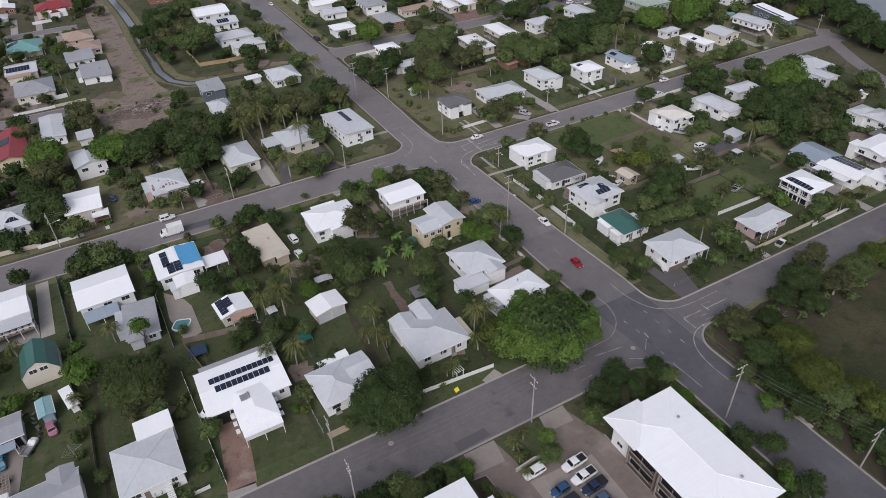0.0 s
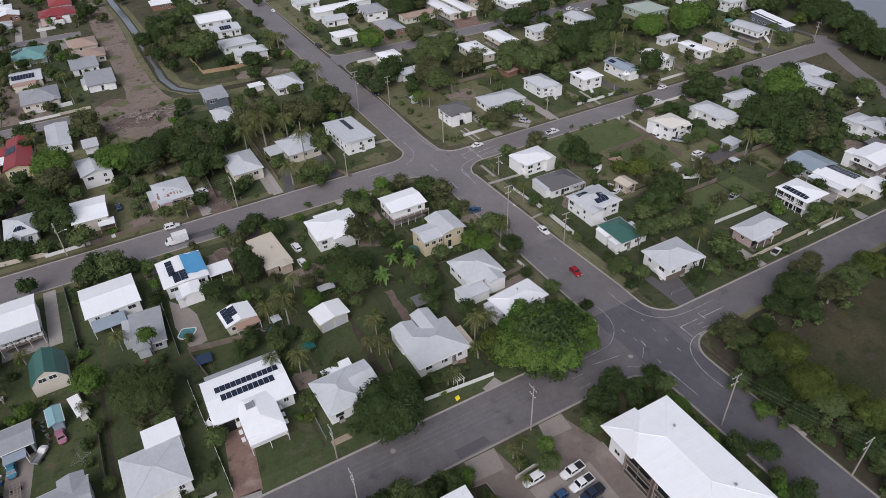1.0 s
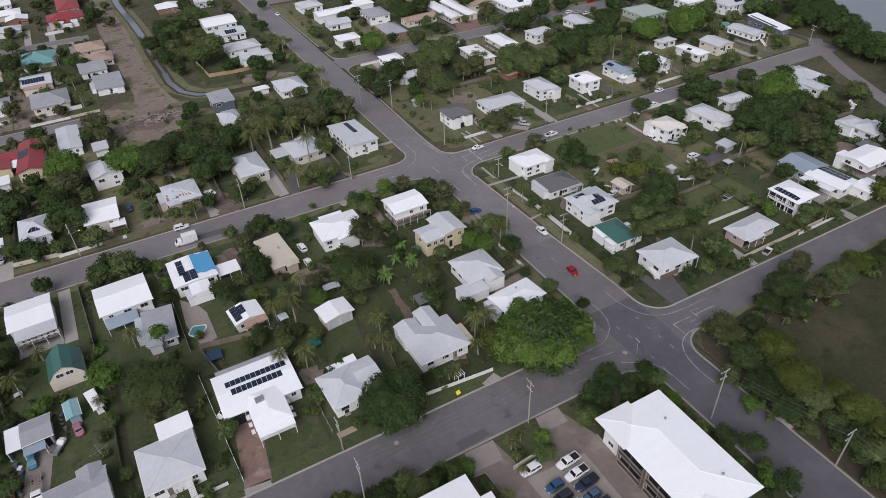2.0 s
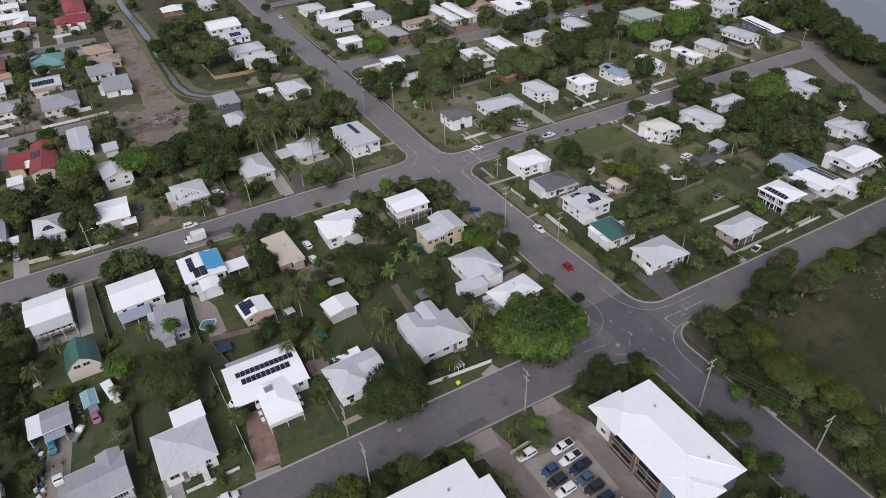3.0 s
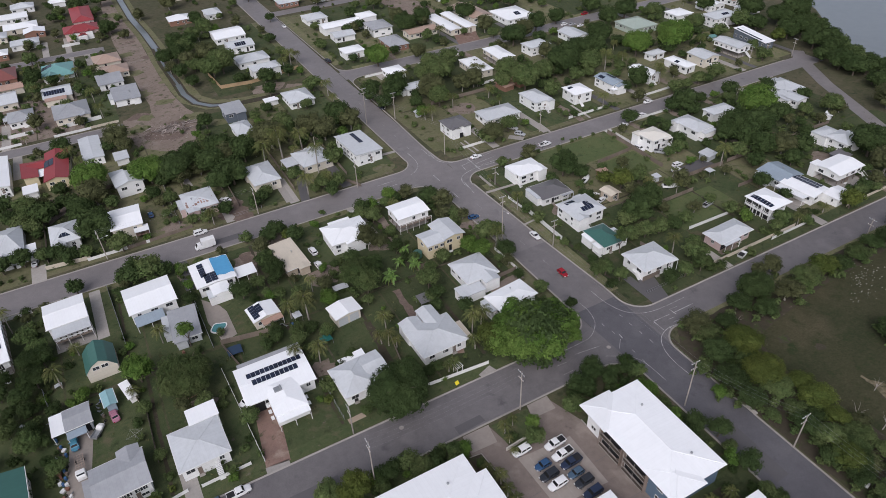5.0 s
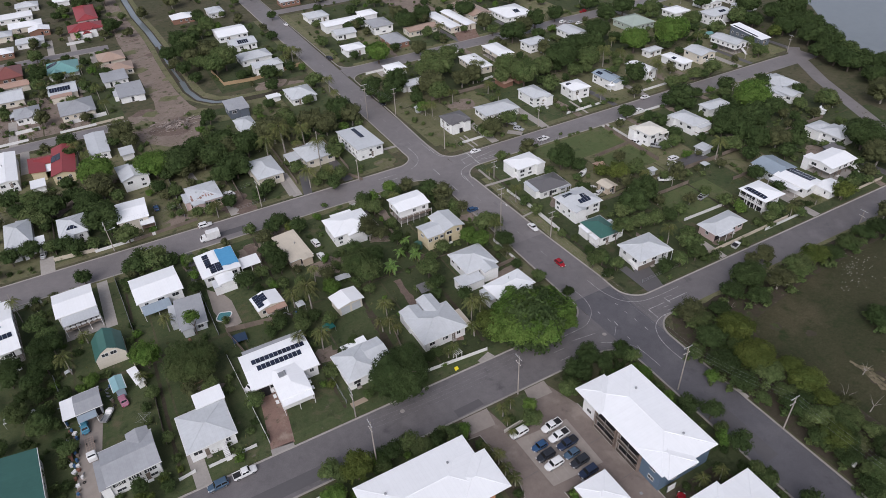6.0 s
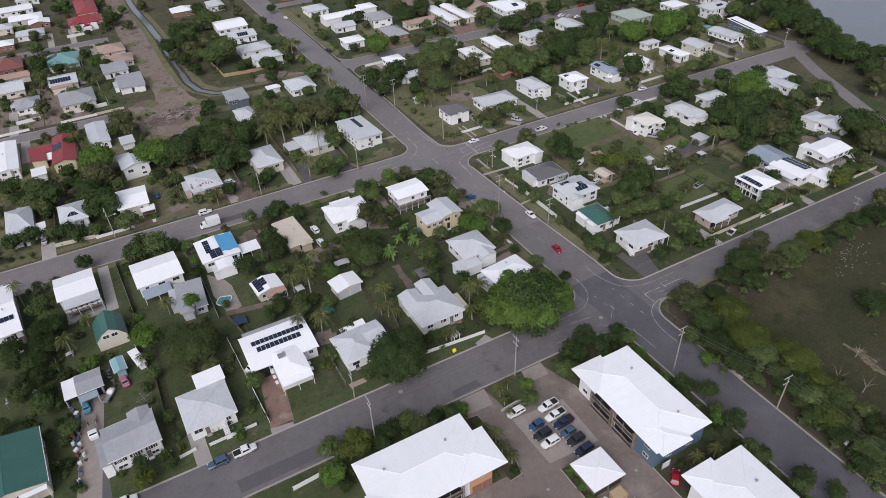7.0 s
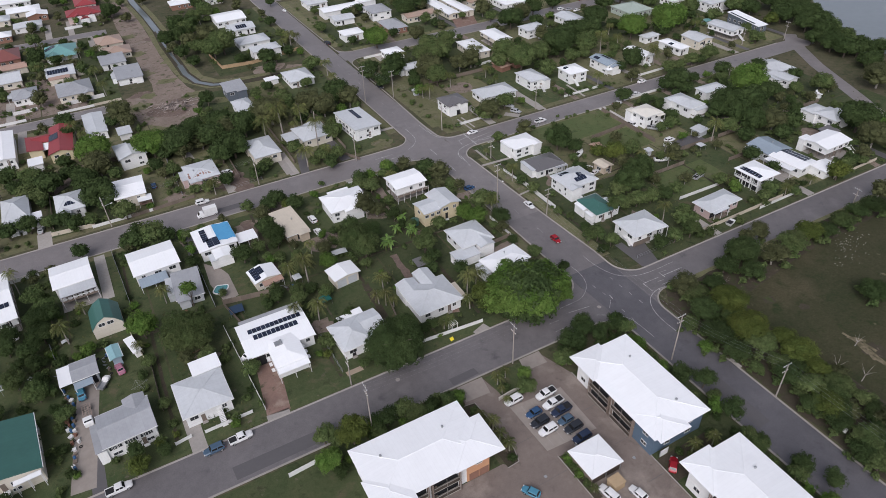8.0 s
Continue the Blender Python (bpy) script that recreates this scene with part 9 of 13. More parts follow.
tree(127.3, 85.1, 2.4, "g", 301, far=True)
tree(55.3, 139.6, 1.5, "g", 302, far=True)
tree(16.6, 150.3, 3.1, "d", 303, far=True)
tree(119.4, 96.2, 3.1, "g", 304, far=True)
tree(-14.2, 151.8, 1.9, "g", 306, far=True)
tree(-23.4, 151.7, 1.9, "d", 307, far=True)
tree(-5.2, 152.8, 1.9, "g", 308, far=True)
tree(-1.0, 153.3, 1.9, "g", 309, far=True)
tree(96.8, 119.5, 2.2, "g", 310, far=True)
tree(28.1, 151.0, 2.8, "d", 311, far=True)
tree(-10.7, 155.0, 2.8, "d", 312, far=True)
tree(-7.0, 155.2, 1.5, "b", 314, far=True)
tree(124.5, 95.5, 2.9, "g", 315, far=True)
tree(77.8, 133.9, 2.2, "o", 316, far=True)
tree(-21.6, 154.8, 1.5, "o", 317, far=True)
tree(72.1, 137.3, 2.8, "g", 318, far=True)
tree(-14.2, 155.6, 4.1, "g", 319, far=True)
tree(75.3, 136.2, 2.3, "g", 320, far=True)
tree(25.6, 153.5, 1.8, "y", 321, far=True)
tree(6.0, 156.4, 1.5, "g", 322, far=True)
tree(119.2, 103.8, 3.2, "g", 323, far=True)
tree(-18.1, 156.4, 4.1, "d", 324, far=True)
tree(20.8, 155.0, 3.2, "d", 325, far=True)
tree(52.6, 147.4, 2.9, "g", 326, far=True)
tree(-21.7, 157.3, 2.6, "d", 327, far=True)
tree(40.9, 152.1, 1.9, "g", 329, far=True)
tree(129.6, 94.6, 2.7, "d", 331, far=True)
tree(96.9, 125.5, 2.3, "d", 332, far=True)
tree(-47.2, 153.4, 1.5, "g", 333, far=True)
tree(14.3, 157.9, 2.3, "g", 334, far=True)
tree(-42.4, 155.0, 1.9, "o", 335, far=True)
tree(49.9, 150.3, 2.9, "g", 336, far=True)
tree(35.4, 154.7, 1.5, "b", 337, far=True)
tree(122.7, 104.1, 4.9, "d", 338, far=True)
tree(24.2, 157.4, 2.8, "d", 339, far=True)
tree(71.2, 143.1, 1.5, "d", 342, far=True)
tree(47.3, 153.4, 1.5, "g", 343, far=True)
tree(55.4, 150.7, 1.9, "g", 344, far=True)
tree(-34.0, 159.2, 2.6, "d", 345, far=True)
tree(75.7, 143.4, 3.8, "g", 346, far=True)
tree(134.4, 95.4, 2.4, "g", 347, far=True)
tree(51.8, 154.2, 2.8, "d", 348, far=True)
tree(72.6, 147.5, 3.8, "d", 349, far=True)
tree(60.0, 153.0, 2.3, "g", 350, far=True)
tree(55.4, 155.1, 2.3, "b", 351, far=True)
tree(133.3, 103.3, 2.0, "g", 353, far=True)
tree(64.3, 154.3, 1.9, "d", 355, far=True)
tree(119.3, 119.3, 1.5, "d", 356, far=True)
tree(117.2, 121.4, 2.8, "d", 357, far=True)
tree(130.9, 107.8, 4.6, "d", 358, far=True)
tree(62.2, 156.4, 2.8, "b", 359, far=True)
tree(154.0, 78.0, 2.3, "g", 360, far=True)
tree(67.6, 154.7, 3.0, "o", 361, far=True)
tree(141.5, 98.0, 2.4, "d", 362, far=True)
tree(74.8, 152.2, 1.9, "o", 363, far=True)
tree(151.2, 86.5, 2.3, "b", 364, far=True)
tree(149.7, 91.6, 2.6, "g", 367, far=True)
tree(152.3, 89.7, 2.3, "o", 368, far=True)
tree(158.7, 79.7, 2.7, "g", 370, far=True)
tree(-19.9, 174.2, 3.6, "g", 371, far=True)
tree(132.4, 116.0, 3.4, "g", 372, far=True)
tree(120.5, 128.7, 1.9, "g", 374, far=True)
tree(6.7, 175.9, 2.5, "g", 375, far=True)
tree(149.0, 99.1, 2.0, "g", 376, far=True)
tree(47.5, 169.8, 2.6, "d", 378, far=True)
tree(164.8, 75.1, 2.1, "g", 379, far=True)
tree(114.1, 135.9, 2.3, "d", 380, far=True)
tree(131.6, 120.9, 3.9, "y", 381, far=True)
tree(2.4, 177.9, 2.1, "g", 382, far=True)
tree(-30.0, 176.9, 2.5, "g", 384, far=True)
tree(22.4, 176.9, 2.6, "d", 385, far=True)
tree(13.0, 178.1, 2.8, "d", 386, far=True)
tree(-34.7, 177.0, 3.1, "d", 387, far=True)
tree(166.1, 78.1, 2.2, "g", 388, far=True)
tree(42.9, 174.6, 2.2, "g", 393, far=True)
tree(129.8, 127.3, 2.6, "y", 394, far=True)
tree(-2.6, 181.5, 1.5, "g", 395, far=True)
tree(25.7, 179.2, 2.3, "d", 396, far=True)
tree(46.4, 175.1, 3.1, "g", 397, far=True)
tree(51.4, 174.2, 3.1, "g", 398, far=True)
tree(125.1, 134.0, 3.1, "d", 399, far=True)
tree(145.4, 113.6, 1.9, "g", 400, far=True)
tree(-24.3, 182.1, 2.8, "d", 402, far=True)
tree(-37.6, 180.6, 3.1, "d", 403, far=True)
tree(120.8, 138.3, 5.0, "d", 404, far=True)
tree(-57.6, 176.3, 2.3, "g", 405, far=True)
tree(139.6, 121.3, 3.5, "g", 406, far=True)
tree(27.8, 181.4, 2.6, "g", 407, 0.5, far=True)
tree(45.8, 178.0, 1.5, "g", 408, far=True)
tree(150.1, 110.9, 2.3, "g", 409, far=True)
tree(-41.7, 182.1, 2.7, "g", 410, far=True)
tree(-4.3, 186.3, 1.9, "g", 411, far=True)
tree(-47.1, 181.9, 3.3, "d", 412, far=True)
tree(-52.7, 181.0, 2.9, "d", 413, far=True)
tree(-25.4, 186.0, 5.8, "d", 414, far=True)
tree(151.6, 113.6, 2.8, "g", 416, far=True)
tree(106.2, 154.5, 2.3, "g", 417, far=True)
tree(133.9, 133.7, 1.9, "g", 419, far=True)
tree(171.2, 88.0, 2.5, "d", 420, 4.5, far=True)
tree(185.0, 61.2, 3.1, "g", 421, far=True)
tree(-0.6, 190.8, 1.5, "g", 422, far=True)
tree(141.3, 131.1, 2.3, "g", 423, far=True)
tree(159.1, 111.5, 1.5, "o", 424, far=True)
tree(40.1, 187.3, 2.7, "g", 425, far=True)
tree(-59.6, 185.1, 1.5, "g", 426, far=True)
tree(170.5, 97.4, 3.2, "d", 427, far=True)
tree(117.4, 154.1, 3.3, "o", 428, far=True)
tree(183.6, 74.5, 3.4, "y", 429, far=True)
tree(-4.7, 194.4, 2.3, "o", 430, far=True)
tree(-1.6, 194.5, 2.8, "g", 431, far=True)
tree(15.5, 194.1, 4.5, "d", 432, far=True)
tree(-24.0, 194.5, 1.5, "d", 433, far=True)
tree(-27.0, 194.4, 1.5, "d", 434, far=True)
tree(20.2, 195.6, 5.8, "d", 435, far=True)
tree(167.6, 109.2, 1.9, "o", 436, far=True)
tree(4.8, 198.1, 1.9, "o", 437, far=True)
tree(7.1, 198.2, 1.5, "g", 438, far=True)
tree(-42.6, 195.6, 1.9, "d", 439, far=True)
tree(55.6, 190.3, 3.8, "g", 440, far=True)
tree(-30.2, 198.8, 3.4, "d", 441, far=True)
tree(-5.9, 200.3, 2.8, "d", 442, far=True)
tree(-9.6, 200.3, 1.5, "b", 443, far=True)
tree(162.8, 120.1, 1.9, "b", 444, far=True)
tree(22.8, 199.0, 1.5, "o", 445, far=True)
tree(-23.9, 200.4, 1.9, "d", 446, far=True)
tree(58.7, 192.6, 2.3, "b", 447, far=True)
tree(-35.4, 200.2, 1.5, "o", 448, far=True)
tree(190.7, 79.9, 1.9, "d", 449, far=True)
tree(-43.3, 199.3, 3.1, "g", 450, far=True)
tree(-19.3, 202.7, 2.8, "g", 451, far=True)
tree(167.5, 119.1, 1.5, "o", 452, far=True)
tree(-28.7, 202.3, 4.3, "d", 453, far=True)
tree(193.0, 77.8, 2.3, "g", 454, far=True)
tree(160.6, 128.7, 2.3, "g", 455, far=True)
tree(196.4, 78.4, 2.8, "d", 456, far=True)
tree(179.8, 107.9, 3.4, "d", 457, far=True)
tree(-39.8, 204.3, 4.7, "d", 458, far=True)
tree(-23.8, 206.7, 5.3, "g", 459, far=True)
tree(114.4, 172.8, 4.4, "g", 460, far=True)
tree(165.4, 128.8, 2.8, "g", 461, far=True)
tree(198.7, 76.1, 1.9, "g", 463, far=True)
tree(-47.0, 204.5, 3.8, "g", 464, far=True)
tree(174.8, 118.4, 1.5, "d", 465, far=True)
tree(15.2, 208.6, 6.0, "d", 466, far=True)
tree(3.3, 209.6, 6.6, "d", 467, far=True)
tree(59.6, 201.2, 1.9, "g", 468, far=True)
tree(179.4, 115.2, 3.7, "g", 469, far=True)
tree(-57.0, 205.3, 2.8, "o", 470, far=True)
tree(-32.7, 210.0, 3.9, "d", 471, far=True)
tree(28.1, 209.9, 5.4, "d", 472, far=True)
tree(9.1, 212.1, 1.5, "g", 473, far=True)
tree(-5.1, 212.5, 6.6, "b", 474, far=True)
tree(190.8, 101.4, 3.1, "d", 475, far=True)
tree(-49.7, 208.6, 3.2, "d", 476, far=True)
tree(118.1, 177.7, 2.3, "o", 477, far=True)
tree(169.4, 133.2, 2.8, "d", 478, far=True)
tree(22.1, 212.3, 4.8, "d", 479, far=True)
tree(-40.0, 211.7, 1.9, "g", 480, far=True)
tree(204.1, 79.3, 2.8, "g", 481, far=True)
tree(56.2, 206.3, 1.5, "g", 482, far=True)
tree(32.6, 211.6, 1.5, "g", 483, far=True)
tree(-31.0, 213.7, 1.9, "b", 484, far=True)
tree(187.6, 111.5, 5.1, "d", 485, far=True)
tree(0.8, 215.5, 2.3, "o", 486, far=True)
tree(192.6, 104.2, 1.9, "g", 487, far=True)
tree(177.1, 126.8, 1.9, "d", 488, far=True)
tree(-44.8, 212.5, 4.3, "g", 489, far=True)
tree(123.7, 177.0, 4.0, "g", 490, far=True)
tree(203.6, 85.1, 1.9, "d", 491, far=True)
tree(-3.3, 216.8, 1.5, "o", 492, far=True)
tree(-23.8, 216.5, 6.5, "b", 493, far=True)
tree(170.1, 138.3, 1.5, "g", 494, far=True)
tree(159.1, 151.7, 1.9, "d", 495, far=True)
tree(39.9, 214.8, 7.1, "g", 496, far=True)
tree(59.9, 210.1, 5.1, "o", 497, far=True)
tree(194.3, 108.4, 4.6, "d", 498, far=True)
tree(-5.7, 219.7, 1.9, "d", 499, far=True)
tree(66.6, 208.8, 2.3, "b", 500, far=True)
tree(11.0, 219.5, 4.9, "d", 501, far=True)
tree(4.6, 206.0, 3.6, "g", 5201, far=True)
tree(11.4, 209.0, 3.4, "d", 5202, far=True)
tree(-1.6, 208.0, 3.2, "d", 5203, far=True)
tree(188.7, 118.8, 5.2, "d", 502, far=True)
tree(208.2, 85.4, 1.9, "g", 503, far=True)
tree(183.6, 128.0, 1.5, "g", 504, far=True)
tree(132.4, 177.8, 1.5, "b", 505, far=True)
tree(186.3, 125.7, 4.3, "d", 506, far=True)
tree(73.3, 209.2, 1.9, "g", 507, far=True)
tree(211.9, 81.8, 5.5, "d", 508, far=True)
tree(21.1, 221.1, 5.0, "d", 509, far=True)
tree(200.2, 105.7, 4.2, "d", 510, far=True)
tree(-52.7, 218.3, 3.9, "d", 511, far=True)
tree(214.6, 77.5, 2.3, "g", 512, far=True)
tree(173.5, 143.5, 2.3, "d", 513, far=True)
tree(35.3, 221.4, 3.5, "g", 514, far=True)
tree(56.6, 216.9, 5.7, "o", 515, far=True)
tree(71.9, 212.8, 4.7, "d", 516, far=True)
tree(-1.6, 226.2, 1.9, "d", 517, far=True)
tree(172.1, 149.2, 2.5, "d", 518, far=True)
tree(191.0, 126.4, 6.1, "d", 519, far=True)
tree(25.7, 224.8, 1.9, "o", 520, far=True)
tree(-28.4, 225.7, 1.9, "g", 521, far=True)
tree(219.3, 75.6, 2.3, "o", 522, far=True)
tree(75.4, 213.1, 1.5, "d", 523, far=True)
tree(5.4, 226.7, 1.9, "g", 524, far=True)
tree(47.3, 221.4, 5.2, "g", 525, far=True)
tree(166.5, 156.2, 3.5, "d", 526, far=True)
tree(140.3, 179.0, 1.5, "g", 527, far=True)
tree(31.2, 225.4, 2.0, "d", 528, 3.5, far=True)
tree(212.3, 96.0, 1.9, "d", 529, far=True)
tree(69.2, 217.9, 5.8, "d", 530, far=True)
tree(17.3, 228.7, 1.5, "g", 531, far=True)
tree(-58.3, 223.9, 2.8, "g", 532, far=True)
tree(152.1, 172.7, 1.9, "d", 533, far=True)
tree(149.8, 174.7, 1.5, "g", 534, far=True)
tree(-21.7, 229.6, 2.3, "g", 535, far=True)
tree(177.6, 150.0, 1.5, "g", 536, far=True)
tree(101.2, 207.4, 2.8, "b", 537, far=True)
tree(190.4, 136.0, 1.5, "b", 538, far=True)
tree(-23.3, 231.4, 1.5, "g", 539, far=True)
tree(218.4, 91.9, 7.0, "d", 540, far=True)
tree(222.6, 82.7, 2.8, "g", 541, far=True)
tree(200.3, 123.9, 5.9, "d", 542, far=True)
tree(55.0, 225.7, 1.9, "o", 543, far=True)
tree(222.3, 87.5, 2.3, "g", 544, far=True)
tree(220.1, 94.7, 2.7, "d", 545, far=True)
tree(17.7, 235.0, 1.9, "g", 547, far=True)
tree(105.6, 210.3, 1.5, "b", 548, far=True)
tree(228.5, 77.4, 1.5, "g", 549, far=True)
tree(191.8, 141.8, 1.5, "g", 550, far=True)
tree(61.5, 228.1, 1.9, "g", 551, far=True)
tree(228.4, 80.6, 2.3, "d", 552, far=True)
tree(212.6, 113.0, 2.8, "d", 553, far=True)
tree(187.8, 149.3, 1.9, "d", 554, far=True)
tree(152.4, 184.0, 1.5, "o", 555, far=True)
tree(212.2, 117.1, 1.9, "o", 556, far=True)
tree(131.5, 200.2, 1.5, "g", 557, far=True)
tree(40.8, 236.0, 1.9, "b", 558, far=True)
tree(69.3, 229.5, 2.8, "d", 559, far=True)
tree(103.3, 216.5, 3.2, "d", 560, far=True)
tree(112.3, 212.5, 4.9, "g", 561, far=True)
tree(16.7, 240.3, 1.9, "b", 562, far=True)
tree(91.6, 222.7, 3.8, "d", 564, far=True)
tree(21.0, 240.3, 1.5, "g", 565, far=True)
tree(-9.9, 241.6, 3.7, "o", 566, far=True)
tree(232.0, 84.3, 2.8, "g", 567, far=True)
tree(187.9, 154.9, 3.6, "d", 568, far=True)
tree(192.9, 149.0, 3.3, "d", 569, far=True)
tree(229.8, 89.9, 2.3, "b", 570, far=True)
tree(210.0, 127.7, 4.5, "d", 571, far=True)
tree(232.3, 88.7, 1.5, "o", 572, far=True)
tree(52.3, 238.0, 1.9, "g", 573, far=True)
tree(192.5, 153.8, 5.3, "d", 574, far=True)
tree(-31.6, 243.8, 2.9, "d", 575, far=True)
tree(206.9, 136.0, 4.6, "d", 576, far=True)
tree(116.1, 215.4, 1.5, "b", 577, far=True)
tree(218.3, 119.2, 2.3, "d", 578, far=True)
tree(216.3, 123.0, 2.5, "g", 579, far=True)
tree(41.1, 242.3, 2.7, "g", 581, far=True)
tree(-14.8, 246.7, 3.0, "d", 582, far=True)
tree(210.3, 134.3, 7.3, "b", 583, far=True)
tree(215.6, 127.0, 4.5, "d", 584, far=True)
tree(112.2, 219.9, 6.2, "o", 585, far=True)
tree(18.9, 247.0, 1.5, "d", 586, far=True)
tree(-11.7, 248.2, 5.1, "o", 588, far=True)
tree(22.1, 246.9, 3.2, "d", 589, far=True)
tree(156.4, 193.5, 3.9, "g", 591, far=True)
tree(183.3, 169.9, 3.2, "o", 592, far=True)
tree(229.0, 108.0, 1.9, "g", 593, far=True)
tree(98.7, 228.9, 5.1, "d", 594, far=True)
tree(233.5, 101.1, 2.8, "o", 595, far=True)
tree(89.6, 233.1, 4.5, "d", 596, far=True)
tree(63.4, 241.6, 2.8, "g", 597, far=True)
tree(208.9, 144.0, 2.3, "d", 598, far=True)
tree(119.8, 220.5, 1.5, "b", 599, far=True)
tree(226.9, 117.0, 2.3, "o", 600, far=True)
tree(47.8, 247.1, 2.8, "d", 601, far=True)
tree(224.5, 123.9, 1.5, "o", 602, far=True)
tree(207.2, 149.4, 1.9, "g", 603, far=True)
tree(203.3, 155.0, 2.8, "d", 604, far=True)
tree(128.0, 220.2, 4.0, "g", 605, far=True)
tree(48.9, 250.5, 1.5, "b", 606, far=True)
tree(151.7, 206.2, 6.9, "g", 607, far=True)
tree(-31.4, 255.0, 4.0, "d", 608, far=True)
tree(227.7, 124.6, 2.8, "g", 609, far=True)
tree(231.3, 118.9, 1.5, "g", 610, far=True)
tree(144.3, 213.1, 4.0, "g", 611, far=True)
tree(213.1, 148.9, 2.8, "g", 612, far=True)
tree(158.8, 203.2, 2.3, "d", 613, far=True)
tree(186.4, 180.5, 2.7, "d", 614, far=True)
tree(234.5, 117.5, 1.9, "o", 615, far=True)
tree(-39.7, 257.2, 2.3, "g", 616, far=True)
tree(134.7, 221.6, 4.6, "o", 617, far=True)
tree(171.7, 196.3, 1.5, "o", 618, far=True)
tree(211.9, 155.3, 1.9, "b", 619, far=True)
tree(104.5, 238.2, 4.6, "d", 620, far=True)
tree(202.2, 168.0, 3.3, "g", 621, far=True)
tree(231.8, 127.7, 1.9, "b", 622, far=True)
tree(170.0, 200.1, 1.9, "d", 623, far=True)
tree(222.2, 144.1, 1.9, "d", 624, far=True)
tree(96.7, 243.1, 2.3, "d", 625, far=True)
tree(129.8, 229.2, 2.3, "o", 626, far=True)
tree(238.3, 121.5, 4.6, "g", 627, far=True)
tree(162.7, 208.6, 5.2, "g", 628, far=True)
tree(95.4, 245.9, 2.3, "g", 629, far=True)
tree(193.7, 181.9, 5.1, "d", 630, far=True)
tree(218.2, 154.1, 3.5, "d", 631, far=True)
tree(156.5, 214.2, 1.5, "o", 632, far=True)
tree(241.2, 119.0, 2.5, "d", 633, far=True)
tree(175.2, 199.9, 4.0, "g", 634, far=True)
tree(151.0, 218.6, 5.9, "g", 635, far=True)
tree(124.5, 234.7, 6.6, "g", 636, far=True)
tree(209.5, 168.6, 2.7, "g", 637, far=True)
tree(72.3, 258.0, 4.1, "g", 638, far=True)
tree(118.7, 240.6, 4.7, "g", 639, far=True)
tree(54.2, 264.3, 3.4, "d", 640, far=True)
tree(239.5, 134.2, 3.1, "d", 641, far=True)
tree(230.6, 148.2, 1.9, "d", 642, far=True)
tree(183.6, 202.2, 2.9, "g", 643, far=True)
tree(193.0, 194.3, 2.3, "g", 644, far=True)
tree(174.9, 210.4, 7.2, "d", 645, far=True)
tree(217.0, 169.4, 3.3, "g", 646, far=True)
tree(233.6, 147.4, 3.3, "d", 647, 1, far=True)
tree(190.9, 197.1, 1.5, "b", 648, far=True)
tree(159.3, 223.2, 1.9, "g", 649, far=True)
tree(129.5, 241.7, 1.5, "g", 650, far=True)
tree(163.0, 222.3, 2.3, "g", 651, far=True)
tree(221.2, 168.4, 2.8, "d", 652, far=True)
tree(187.8, 205.9, 6.0, "g", 653, far=True)
tree(213.7, 180.3, 2.8, "g", 654, far=True)
tree(259.7, 111.4, 6.5, "d", 655, far=True)
tree(184.6, 209.4, 2.3, "g", 656, far=True)
tree(-23.2, 279.3, 2.3, "o", 657, far=True)
tree(226.6, 168.9, 4.0, "g", 658, far=True)
tree(127.8, 249.3, 5.5, "g", 659, far=True)
tree(48.1, 276.6, 1.5, "o", 660, far=True)
tree(-21.4, 281.0, 1.5, "d", 661, far=True)
tree(199.6, 199.7, 2.8, "g", 662, far=True)
tree(-23.4, 282.3, 1.9, "d", 663, far=True)
tree(56.7, 276.6, 4.2, "d", 664, far=True)
tree(169.6, 227.9, 1.5, "g", 665, far=True)
tree(198.3, 205.7, 1.5, "d", 666, far=True)
tree(137.2, 249.5, 5.0, "g", 667, far=True)
tree(61.3, 278.3, 2.8, "g", 668, far=True)
tree(-39.3, 286.0, 3.8, "g", 669, far=True)
tree(168.1, 233.6, 2.3, "d", 670, far=True)
tree(208.0, 201.1, 2.3, "g", 671, far=True)
tree(203.7, 206.1, 1.9, "g", 672, far=True)
tree(45.7, 284.9, 2.8, "d", 673, far=True)
tree(187.0, 221.8, 5.6, "d", 674, far=True)
tree(73.5, 279.7, 2.3, "b", 675, far=True)
tree(135.2, 256.3, 1.9, "d", 676, far=True)
tree(68.5, 281.8, 2.8, "d", 677, far=True)
tree(109.2, 268.8, 6.3, "b", 678, far=True)
tree(49.8, 287.7, 1.9, "d", 679, far=True)
tree(206.4, 208.6, 2.3, "g", 680, far=True)
tree(283.3, 98.4, 2.7, "o", 681, far=True)
tree(181.6, 232.5, 3.7, "d", 682, far=True)
tree(288.7, 85.6, 3.4, "o", 683, far=True)
tree(285.7, 94.3, 2.5, "d", 684, far=True)
tree(194.8, 223.2, 6.3, "d", 685, far=True)
tree(148.7, 255.7, 1.9, "g", 686, far=True)
tree(290.1, 85.0, 4.5, "d", 687, far=True)
tree(26.5, 295.0, 3.6, "d", 688, far=True)
tree(130.2, 266.0, 4.4, "g", 689, far=True)
tree(274.9, 124.5, 4.9, "d", 690, far=True)
tree(286.6, 99.1, 3.8, "d", 691, far=True)
tree(284.5, 104.7, 4.1, "d", 692, far=True)
tree(286.5, 100.7, 4.4, "d", 693, far=True)
tree(287.1, 99.2, 3.9, "d", 694, far=True)
tree(201.7, 220.9, 5.7, "d", 695, far=True)
tree(101.2, 280.7, 2.8, "d", 696, 0.5, far=True)
tree(289.3, 95.6, 3.3, "d", 697, far=True)
